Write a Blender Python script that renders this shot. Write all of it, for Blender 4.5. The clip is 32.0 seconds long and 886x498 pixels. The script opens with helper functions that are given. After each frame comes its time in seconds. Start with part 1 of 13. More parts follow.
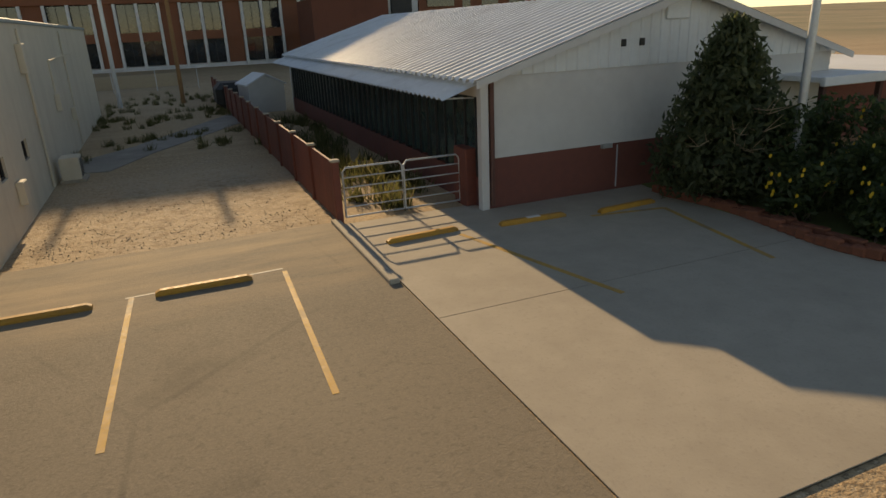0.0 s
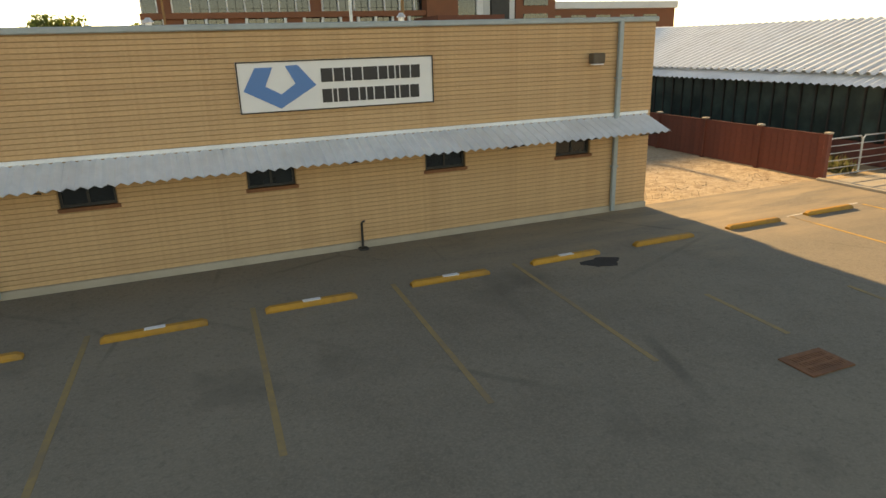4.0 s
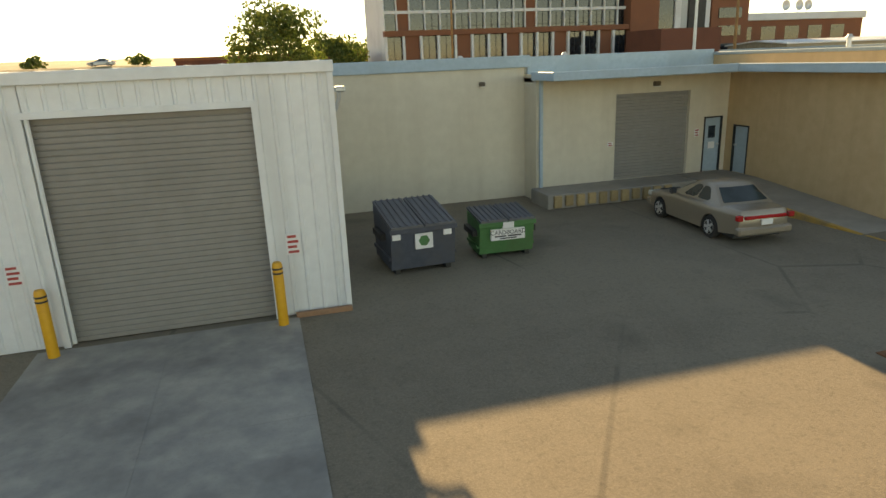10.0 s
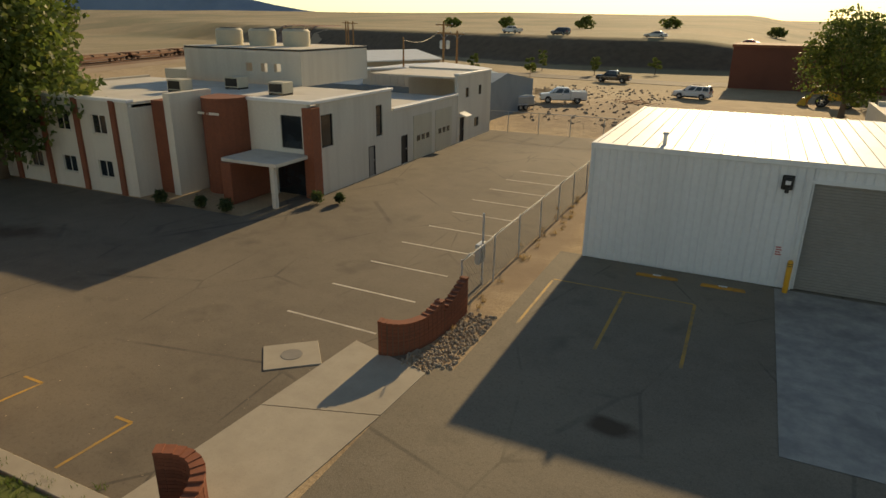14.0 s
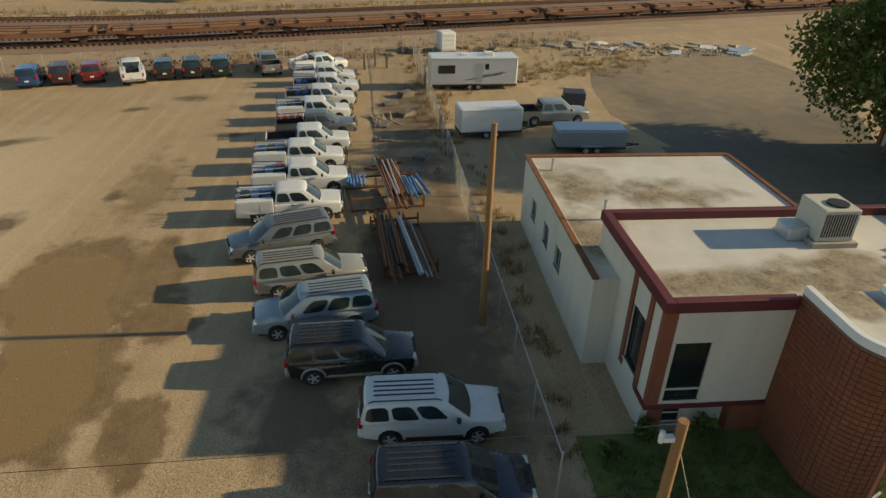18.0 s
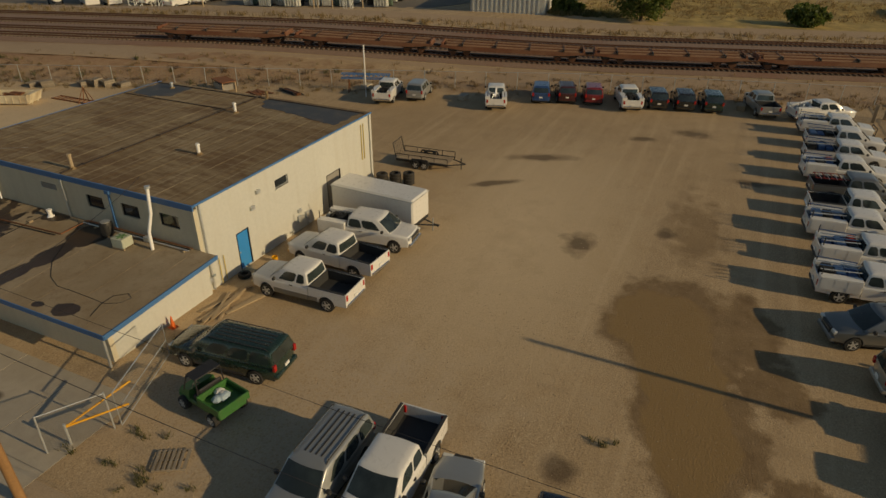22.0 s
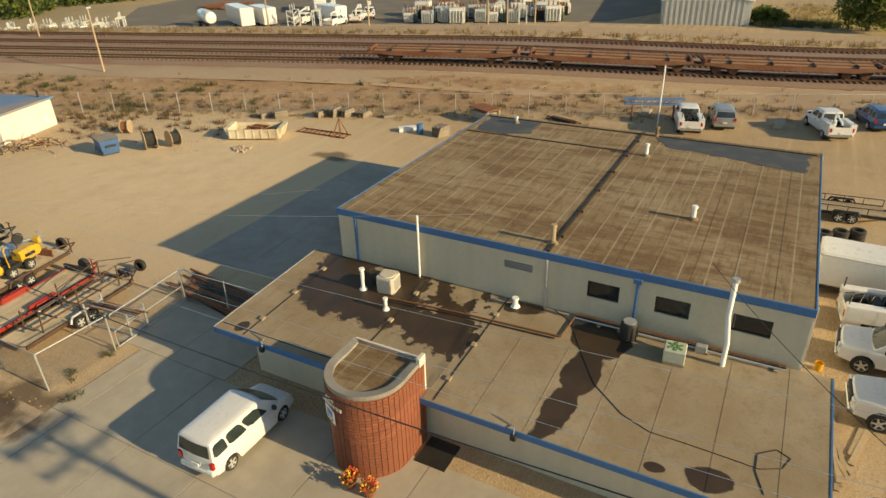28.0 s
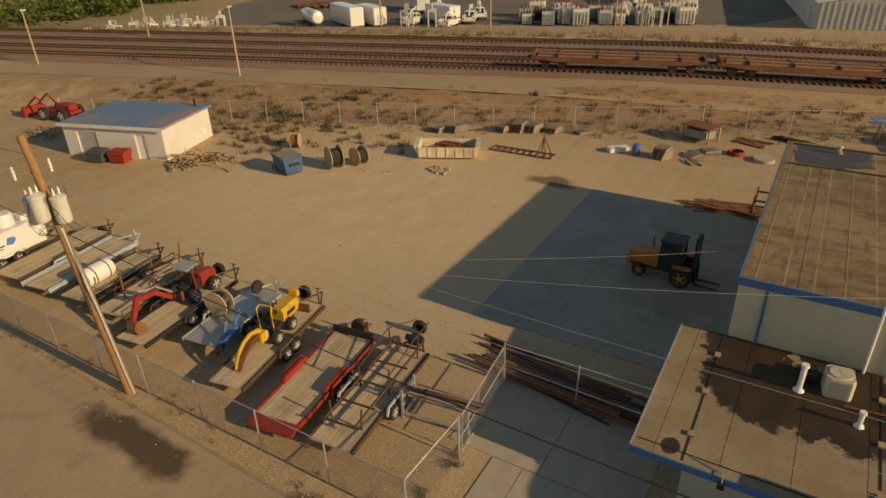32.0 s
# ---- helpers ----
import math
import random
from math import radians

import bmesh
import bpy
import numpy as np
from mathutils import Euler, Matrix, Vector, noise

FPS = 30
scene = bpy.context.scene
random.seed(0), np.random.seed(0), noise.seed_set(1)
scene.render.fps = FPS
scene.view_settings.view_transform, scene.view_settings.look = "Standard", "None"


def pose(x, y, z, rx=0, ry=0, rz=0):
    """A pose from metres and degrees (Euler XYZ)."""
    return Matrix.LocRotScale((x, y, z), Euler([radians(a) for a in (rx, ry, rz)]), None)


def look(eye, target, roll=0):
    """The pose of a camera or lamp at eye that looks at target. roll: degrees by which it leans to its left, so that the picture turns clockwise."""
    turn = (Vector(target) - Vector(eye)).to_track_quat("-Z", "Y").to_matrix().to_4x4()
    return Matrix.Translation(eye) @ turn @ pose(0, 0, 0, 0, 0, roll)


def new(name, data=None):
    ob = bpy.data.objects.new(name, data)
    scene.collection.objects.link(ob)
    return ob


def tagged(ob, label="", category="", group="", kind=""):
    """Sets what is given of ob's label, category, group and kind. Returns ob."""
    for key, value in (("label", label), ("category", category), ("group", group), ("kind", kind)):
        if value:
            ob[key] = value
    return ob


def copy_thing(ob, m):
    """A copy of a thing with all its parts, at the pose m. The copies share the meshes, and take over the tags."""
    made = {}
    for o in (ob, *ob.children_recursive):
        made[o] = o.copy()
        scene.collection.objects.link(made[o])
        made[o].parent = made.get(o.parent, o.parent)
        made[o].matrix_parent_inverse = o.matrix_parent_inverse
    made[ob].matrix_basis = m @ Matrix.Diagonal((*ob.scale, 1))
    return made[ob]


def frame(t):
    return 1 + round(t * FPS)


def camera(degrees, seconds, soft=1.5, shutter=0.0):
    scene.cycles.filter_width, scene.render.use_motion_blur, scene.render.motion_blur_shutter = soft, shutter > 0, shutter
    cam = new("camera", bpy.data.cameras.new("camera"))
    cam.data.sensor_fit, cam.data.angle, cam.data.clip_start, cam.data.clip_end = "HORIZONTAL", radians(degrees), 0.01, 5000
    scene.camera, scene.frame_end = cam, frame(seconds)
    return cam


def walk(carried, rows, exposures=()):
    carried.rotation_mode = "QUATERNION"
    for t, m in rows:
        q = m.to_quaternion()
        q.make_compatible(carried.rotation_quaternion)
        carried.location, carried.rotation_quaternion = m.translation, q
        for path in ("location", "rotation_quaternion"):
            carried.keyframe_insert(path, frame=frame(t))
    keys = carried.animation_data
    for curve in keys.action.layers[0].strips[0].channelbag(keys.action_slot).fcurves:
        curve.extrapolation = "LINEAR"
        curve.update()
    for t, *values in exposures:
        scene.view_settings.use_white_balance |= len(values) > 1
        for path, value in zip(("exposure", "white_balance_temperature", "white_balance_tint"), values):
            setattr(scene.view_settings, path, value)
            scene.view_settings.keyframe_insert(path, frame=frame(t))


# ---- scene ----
cam = camera(69.51, 32.0)
ROWS = [
    (0.0, pose(-9.241, -0.718, 4.221, 70.631, 2.327, -23.216)),
    (0.5, pose(-10.775, -0.315, 4.034, 71.162, 2.526, -23.823)),
    (1.0, pose(-12.546, -0.374, 4.050, 71.429, 2.635, -23.572)),
    (1.5, pose(-14.609, -0.511, 4.127, 71.449, 2.639, -23.661)),
    (2.0, pose(-16.643, -0.603, 4.296, 71.496, 2.539, -23.673)),
    (2.5, pose(-18.576, -0.467, 4.370, 71.616, 2.259, -23.938)),
    (3.0, pose(-20.416, -0.286, 4.354, 71.703, 1.926, -23.971)),
    (3.5, pose(-22.300, -0.298, 4.393, 71.777, 1.692, -23.363)),
    (5.5, pose(-29.625, -0.143, 4.309, 73.505, 2.212, -19.961)),
    (6.0, pose(-31.780, -0.025, 4.439, 73.708, 1.983, -20.146)),
    (6.5, pose(-33.991, 0.071, 4.579, 73.861, 1.868, -20.137)),
    (7.0, pose(-35.796, 0.165, 4.540, 73.960, 1.943, -19.191)),
    (7.5, pose(-37.402, 0.426, 4.435, 74.109, 2.142, -18.178)),
    (8.0, pose(-39.130, 0.457, 4.508, 74.197, 2.339, -17.612)),
    (8.5, pose(-40.867, 0.473, 4.633, 74.246, 2.419, -16.943)),
    (9.0, pose(-42.512, 0.527, 4.706, 74.252, 2.487, -16.174)),
    (9.5, pose(-44.157, 0.662, 4.809, 73.959, 2.433, -16.057)),
    (10.0, pose(-45.618, 0.416, 4.982, 73.448, 2.289, -15.956)),
    (10.5, pose(-47.333, -0.045, 5.211, 73.119, 2.045, -16.035)),
    (11.0, pose(-49.091, -1.034, 5.621, 73.146, 1.712, -14.185)),
    (11.5, pose(-50.456, -3.293, 6.276, 73.049, 1.490, -9.134)),
    (12.0, pose(-51.099, -5.228, 6.952, 72.638, 1.195, -2.352)),
    (12.5, pose(-51.396, -7.077, 7.677, 72.135, 0.740, 4.763)),
    (13.0, pose(-51.739, -9.437, 8.429, 71.538, 0.241, 11.610)),
    (13.5, pose(-51.998, -11.534, 9.143, 70.801, -0.336, 18.632)),
    (15.5, pose(-51.860, -18.356, 11.971, 67.722, -1.401, 47.087)),
    (16.0, pose(-51.678, -19.929, 12.918, 66.196, -1.807, 55.198)),
    (16.5, pose(-51.839, -21.423, 13.840, 64.516, -2.052, 62.909)),
    (17.0, pose(-52.155, -23.162, 14.767, 62.939, -1.922, 70.160)),
    (17.5, pose(-52.250, -25.165, 15.647, 61.798, -1.694, 77.138)),
    (18.0, pose(-52.484, -26.748, 16.103, 60.871, -1.251, 85.038)),
    (18.5, pose(-52.551, -28.306, 16.556, 60.532, -0.780, 92.482)),
    (19.0, pose(-52.171, -29.861, 17.077, 60.170, -0.848, 100.419)),
    (19.5, pose(-51.739, -31.566, 17.596, 60.075, -1.163, 107.636)),
    (20.0, pose(-51.534, -33.256, 17.943, 60.052, -1.153, 111.654)),
    (20.5, pose(-51.483, -34.982, 18.240, 60.234, -0.967, 113.386)),
    (21.0, pose(-51.361, -36.684, 18.370, 60.501, -0.727, 114.153)),
    (21.5, pose(-51.145, -38.553, 18.401, 60.763, -0.439, 114.644)),
    (22.0, pose(-50.959, -40.580, 18.365, 60.948, -0.176, 114.974)),
    (22.5, pose(-50.859, -42.692, 18.191, 61.186, 0.096, 115.243)),
    (23.0, pose(-50.719, -44.788, 17.982, 61.424, 0.357, 115.329)),
    (23.5, pose(-50.670, -46.903, 17.748, 61.675, 0.580, 115.535)),
    (24.0, pose(-50.537, -48.942, 17.569, 61.896, 0.751, 115.793)),
    (24.5, pose(-50.362, -50.986, 17.457, 62.053, 0.822, 116.109)),
    (25.0, pose(-50.198, -53.167, 17.359, 62.134, 0.792, 116.348)),
    (25.5, pose(-50.030, -55.345, 17.277, 62.328, 0.780, 116.657)),
    (27.5, pose(-49.975, -63.887, 17.047, 62.313, 1.272, 117.821)),
    (28.0, pose(-49.893, -65.905, 17.065, 62.207, 1.410, 118.063)),
    (28.5, pose(-49.875, -68.061, 16.945, 62.098, 1.543, 118.258)),
    (29.0, pose(-49.790, -70.111, 16.934, 62.030, 1.602, 118.513)),
    (29.5, pose(-49.662, -72.119, 16.948, 62.073, 1.593, 118.853)),
    (30.0, pose(-49.559, -74.162, 16.915, 62.081, 1.510, 119.234)),
    (30.5, pose(-49.536, -76.237, 16.820, 62.075, 1.404, 119.657)),
    (31.0, pose(-49.455, -78.229, 16.834, 62.175, 1.327, 119.997)),
    (31.5, pose(-49.394, -80.181, 16.804, 62.200, 1.293, 120.354)),
    (32.0, pose(-49.321, -82.103, 16.696, 62.199, 1.319, 120.704)),
]
walk(cam, ROWS, [(0.0, 0.15, 8800, 12), (2.0, 0.65, 9300, 12), (3.0, 1.05, 10200, 12), (6.0, 1.58, 11600, 12), (9.5, 1.42, 11000, 8), (11.0, 1.0, 10900, 9), (12.0, 0.5, 10500, 9), (13.0, 0.2, 9600, 8), (16.0, -0.15, 8100, 4), (18.0, 0.2, 7600, 1), (20.0, -0.25, 7900, 2), (21.0, -0.45, 8200, 4), (23.0, -0.85, 8700, 7), (25.0, -0.4, 8800, 8), (28.0, 0.56, 8200, 2), (30.0, 0.08, 9000, 6), (32.0, -0.16, 9800, 10)])

# ---------------------------------------------------------------- light
SUN_ELEV = radians(20.0)
SUN_TURN = radians(0.2)
world = bpy.data.worlds.new("sky")
scene.world = world
world.use_nodes = True
wn = world.node_tree
sky = wn.nodes.new("ShaderNodeTexSky")
sky.sky_type = "NISHITA"
sky.sun_disc = False
sky.sun_elevation, sky.sun_rotation = SUN_ELEV, SUN_TURN
sky.altitude, sky.air_density, sky.dust_density, sky.ozone_density = 1500.0, 0.9, 0.25, 1.0
wn.nodes["Background"].inputs[1].default_value = 0.115
wn.links.new(sky.outputs[0], wn.nodes["Background"].inputs[0])
sun = new("sun", bpy.data.lights.new("sun", "SUN"))
sun.data.energy, sun.data.angle, sun.data.color = 4.3, radians(0.6), (1.0, 0.83, 0.60)
sun.matrix_world = look((math.sin(SUN_TURN) * math.cos(SUN_ELEV), math.cos(SUN_TURN) * math.cos(SUN_ELEV), math.sin(SUN_ELEV)), (0, 0, 0))
rng = random.Random(7)


# ---------------------------------------------------------------- materials
class Nodes:
    """A short way to write node trees."""

    def __init__(self, name):
        self.mat = bpy.data.materials.new(name)
        self.mat.use_nodes = True
        self.t = self.mat.node_tree
        self.bsdf = self.t.nodes["Principled BSDF"]

    def put(self, socket, value):
        if hasattr(value, "links"):
            self.t.links.new(value, socket)
        elif isinstance(value, tuple) and len(value) == 3 and socket.type == "RGBA":
            socket.default_value = (*value, 1)
        else:
            socket.default_value = value

    def node(self, kind, **inputs):
        n = self.t.nodes.new("ShaderNode" + kind)
        for key, value in inputs.items():
            self.put(n.inputs[int(key[1:]) if key[0] == "i" and key[1:].isdigit() else key], value)
        return n

    def place(self, which="Object"):
        return self.node("TexCoord").outputs[which]

    def where(self):
        return self.node("NewGeometry").outputs["Position"]

    def stretch(self, v, scale, turn=0.0):
        n = self.node("Mapping", Vector=v)
        n.inputs["Scale"].default_value = scale
        n.inputs["Rotation"].default_value = (0, 0, turn)
        return n.outputs[0]

    def noise(self, v, scale, detail=4.0, rough=0.55):
        return self.node("TexNoise", Vector=v, Scale=scale, Detail=detail, Roughness=rough).outputs["Fac"]

    def cells(self, v, scale, out="Distance", feature="F1"):
        n = self.t.nodes.new("ShaderNodeTexVoronoi")
        n.feature = feature
        self.put(n.inputs["Vector"], v)
        n.inputs["Scale"].default_value = scale
        return n.outputs[out]

    def ramp(self, fac, lo, hi, a=0.0, b=1.0):
        n = self.node("MapRange", Value=fac)
        for i, value in zip((1, 2, 3, 4), (lo, hi, a, b)):
            n.inputs[i].default_value = value
        return n.outputs[0]

    def math(self, op, a, b=0.0):
        n = self.t.nodes.new("ShaderNodeMath")
        n.operation = op
        self.put(n.inputs[0], a)
        self.put(n.inputs[1], b)
        return n.outputs[0]

    def mix(self, fac, a, b):
        n = self.t.nodes.new("ShaderNodeMix")
        n.data_type = "RGBA"
        self.put(n.inputs[0], fac)
        self.put(n.inputs[6], a)
        self.put(n.inputs[7], b)
        return n.outputs[2]

    def blob(self, v, cx, cy, rx, ry, turn=0.0, wob=0.5, soft=0.15):
        """A ragged spot on the ground: 1 inside, 0 outside."""
        m = self.node("Mapping", Vector=v)
        m.vector_type = "TEXTURE"
        m.inputs["Location"].default_value = (cx, cy, 0)
        m.inputs["Rotation"].default_value = (0, 0, turn)
        m.inputs["Scale"].default_value = (rx, ry, 1000)
        n = self.t.nodes.new("ShaderNodeVectorMath")
        n.operation = "LENGTH"
        self.put(n.inputs[0], m.outputs[0])
        edge = self.math("ADD", n.outputs["Value"], self.ramp(self.noise(v, 0.55, 5.0), 0.25, 0.75, -wob, wob))
        return self.ramp(edge, 1.0 + soft, 1.0 - soft)

    def more(self, *masks):
        out = masks[0]
        for m in masks[1:]:
            out = self.math("MAXIMUM", out, m)
        return out

    def bump(self, height, strength, distance=0.02):
        n = self.node("Bump", Height=height, Strength=strength, Distance=distance)
        self.put(self.bsdf.inputs["Normal"], n.outputs[0])

    def done(self, colour, rough=0.8, metal=0.0):
        self.put(self.bsdf.inputs["Base Color"], colour)
        self.put(self.bsdf.inputs["Roughness"], rough)
        self.bsdf.inputs["Metallic"].default_value = metal
        return self.mat


def surf(name, a, b, fine=9.0, broad=0.7, rough=0.75, metal=0.0, relief=0.15, dirt=None, amount=0.5, each=0.0, space="Object", streak=False):
    """A two-scale surface: fine grain, broad blotches, a share of dirt."""
    n = Nodes(name)
    v = n.place(space)
    g = n.noise(v, fine, 5.0)
    c = n.mix(n.ramp(g, 0.3, 0.7), a, b)
    w = n.noise(n.stretch(v, (3.0, 3.0, 0.25)) if streak else v, broad, 4.0)
    d = dirt or tuple(0.72 * x for x in a)
    c = n.mix(n.ramp(w, 0.48, 0.72, 0.0, amount), c, d)
    if each:
        o = n.node("ObjectInfo").outputs["Random"]
        h = n.node("HueSaturation", Color=c)
        n.put(h.inputs["Value"], n.ramp(o, 0, 1, 1 - each, 1 + each))
        c = h.outputs[0]
    if relief:
        n.bump(g, relief)
    return n.done(c, n.ramp(g, 0.3, 0.7, max(rough - 0.08, 0.02), min(rough + 0.08, 1.0)), metal)


def flat_paint(name, c, rough=0.45, metal=0.0, coat=0.0, dust=0.12):
    n = Nodes(name)
    v = n.place()
    c2 = tuple(x * 0.8 + y * 0.2 for x, y in zip(c, (0.30, 0.24, 0.16)))
    col = n.mix(n.ramp(n.noise(v, 1.7, 5.0), 0.35, 0.75, 0.0, dust * 4), c, c2)
    n.bsdf.inputs["Coat Weight"].default_value = coat
    n.bsdf.inputs["Coat Roughness"].default_value = 0.08
    return n.done(col, n.ramp(n.noise(v, 6.0, 3.0), 0.3, 0.7, rough - 0.06, rough + 0.08), metal)


def glass_dark(name, tint=(0.012, 0.015, 0.017), rough=0.06):
    n = Nodes(name)
    n.bsdf.inputs["Specular IOR Level"].default_value = 0.7
    v = n.place()
    return n.done(n.mix(n.ramp(n.noise(v, 1.2), 0.4, 0.7), tint, tuple(2.0 * x for x in tint)), rough)


# ---------------------------------------------------------------- geometry
class Geo:
    """Collects faces for one mesh."""

    def __init__(self, m=None):
        self.v, self.f, self.m = [], [], m

    def add(self, verts, faces):
        k = len(self.v)
        self.v += [tuple(self.m @ Vector(p)) for p in verts] if self.m else [tuple(p) for p in verts]
        self.f += [tuple(i + k for i in f) for f in faces]
        return self

    def box(self, x0, y0, z0, x1, y1, z1, c=0.0):
        x0, x1, y0, y1, z0, z1 = min(x0, x1), max(x0, x1), min(y0, y1), max(y0, y1), min(z0, z1), max(z0, z1)
        if c <= 0:
            v = [(x, y, z) for z in (z0, z1) for y in (y0, y1) for x in (x0, x1)]
            return self.add(v, [(0, 2, 3, 1), (4, 5, 7, 6), (0, 1, 5, 4), (1, 3, 7, 5), (3, 2, 6, 7), (2, 0, 4, 6)])
        c = min(c, (x1 - x0) / 2.5, (y1 - y0) / 2.5, (z1 - z0) / 2.5)
        rings = []
        for z, i in ((z0, c), (z0 + c, 0), (z1 - c, 0), (z1, c)):
            a0, a1, b0, b1 = x0 + i, x1 - i, y0 + i, y1 - i
            k = c * 0.5 if i else c
            rings.append([(a0 + k, b0, z), (a1 - k, b0, z), (a1, b0 + k, z), (a1, b1 - k, z), (a1 - k, b1, z), (a0 + k, b1, z), (a0, b1 - k, z), (a0, b0 + k, z)])
        return self.loft(rings)

    def loft(self, rings, caps=True, closed=True):
        n = len(rings[0])
        v = [p for r in rings for p in r]
        f = []
        for i in range(len(rings) - 1):
            for j in range(n if closed else n - 1):
                k = (j + 1) % n
                f.append((i * n + j, i * n + k, (i + 1) * n + k, (i + 1) * n + j))
        if caps:
            f.append(tuple(reversed(range(n))))
            f.append(tuple((len(rings) - 1) * n + j for j in range(n)))
        return self.add(v, f)

    def cyl(self, p0, p1, r0, r1=None, n=10, caps=True):
        return self.tube([p0, p1], [r0, r0 if r1 is None else r1], n, caps)

    def tube(self, pts, r, n=6, caps=True):
        pts = [Vector(p) for p in pts]
        rings = []
        for i, p in enumerate(pts):
            d = (pts[min(i + 1, len(pts) - 1)] - pts[max(i - 1, 0)]).normalized()
            u = d.cross(Vector((0, 0, 1)))
            u = Vector((1, 0, 0)) if u.length < 1e-4 else u.normalized()
            w = d.cross(u)
            q = r[i] if isinstance(r, (list, tuple)) else r
            rings.append([p + q * (math.cos(a) * u - math.sin(a) * w) for a in (2 * math.pi * k / n for k in range(n))])
        return self.loft(rings, caps)

    def prism(self, poly, lo, hi, axis="y"):
        """A polygon pushed along an axis; poly holds the other two coordinates."""
        put = {"x": lambda p, t: (t, p[0], p[1]), "y": lambda p, t: (p[0], t, p[1]), "z": lambda p, t: (p[0], p[1], t)}[axis]
        return self.loft([[put(p, lo) for p in poly], [put(p, hi) for p in poly]])

    def lathe(self, profile, centre, axis="y", n=18):
        """profile: (radius, along) pairs, turned about an axis."""
        cx, cy, cz = centre
        rings = []
        for r, t in profile:
            ring = []
            for k in range(n):
                a = 2 * math.pi * k / n
                c, s = r * math.cos(a), r * math.sin(a)
                ring.append({"y": (cx + c, cy + t, cz + s), "x": (cx + t, cy + c, cz + s), "z": (cx + c, cy + s, cz + t)}[axis])
            rings.append(ring)
        return self.loft(rings)

    def grid_hole(self, x0, z0, x1, z1, holes, at, depth, axis="y"):
        """A wall sheet with thickness and square openings through it. axis: the way it faces; at, depth: its two faces."""
        xs = sorted({x0, x1, *[h[0] for h in holes], *[h[2] for h in holes]})
        zs = sorted({z0, z1, *[h[1] for h in holes], *[h[3] for h in holes]})
        nx, nz = len(xs) - 1, len(zs) - 1

        def wall(i, j):
            if not (0 <= i < nx and 0 <= j < nz):
                return False
            mx, mz = (xs[i] + xs[i + 1]) / 2, (zs[j] + zs[j + 1]) / 2
            return not any(h[0] < mx < h[2] and h[1] < mz < h[3] for h in holes)

        spots, verts, faces = {}, [], []

        def corner(i, j, side):
            key = (i, j, side)
            if key not in spots:
                spots[key] = len(verts)
                d = depth if side else at
                verts.append((xs[i], d, zs[j]) if axis == "y" else (d, xs[i], zs[j]))
            return spots[key]

        for i in range(nx):
            for j in range(nz):
                if not wall(i, j):
                    continue
                for s in (0, 1):
                    faces.append((corner(i, j, s), corner(i + 1, j, s), corner(i + 1, j + 1, s), corner(i, j + 1, s)))
                for di, dj, p, q in ((-1, 0, (i, j), (i, j + 1)), (1, 0, (i + 1, j), (i + 1, j + 1)), (0, -1, (i, j), (i + 1, j)), (0, 1, (i, j + 1), (i + 1, j + 1))):
                    if not wall(i + di, j + dj):
                        faces.append((corner(*p, 0), corner(*q, 0), corner(*q, 1), corner(*p, 1)))
        return self.add(verts, faces)

    def mesh(self, name, smooth=False):
        me = bpy.data.meshes.new(name)
        me.from_pydata(self.v, [], self.f)
        bm = bmesh.new()
        bm.from_mesh(me)
        if any(len(f.verts) > 4 for f in bm.faces):
            bmesh.ops.triangulate(bm, faces=[f for f in bm.faces if len(f.verts) > 4])
        bmesh.ops.recalc_face_normals(bm, faces=bm.faces)
        bm.to_mesh(me)
        bm.free()
        if smooth:
            for p in me.polygons:
                p.use_smooth = True
            try:
                me.set_sharp_from_angle(angle=radians(38))
            except AttributeError:
                pass
        return me


def part(name, geo, material, parent=None, label="", smooth=False):
    ob = new(name, geo.mesh(name, smooth) if isinstance(geo, Geo) else geo)
    if not ob.data.materials:
        ob.data.materials.append(material)
    ob.parent = parent
    return tagged(ob, label)


def thing(name, label, category, m=None, group="", kind=""):
    ob = new(name)
    ob.empty_display_size = 0.2
    ob.matrix_basis = m or Matrix()
    return tagged(ob, label, category, group, kind)


def solid(name, geo, material, label, category, group="", kind="", smooth=False):
    """A thing of one mesh, its origin at its base."""
    ob = part(name, geo, material, None, "", smooth)
    return tagged(ob, label, category, group, kind)


def setting(name, geo, material, label="", parent=None):
    ob = part(name, geo, material, parent)
    return tagged(ob, label, "", "", "structure")


def bars(geo, x, z, widths, h, y, gap=0.4, face="y", depth=0.012):
    """Plain bars in a row in place of writing; widths in metres."""
    for w in widths:
        if w > 0:
            geo.box(x, y, z, x + w, y - depth, z + h) if face == "y" else geo.box(y, x, z, y + depth, x + w, z + h)
        x += abs(w) + gap
    return geo

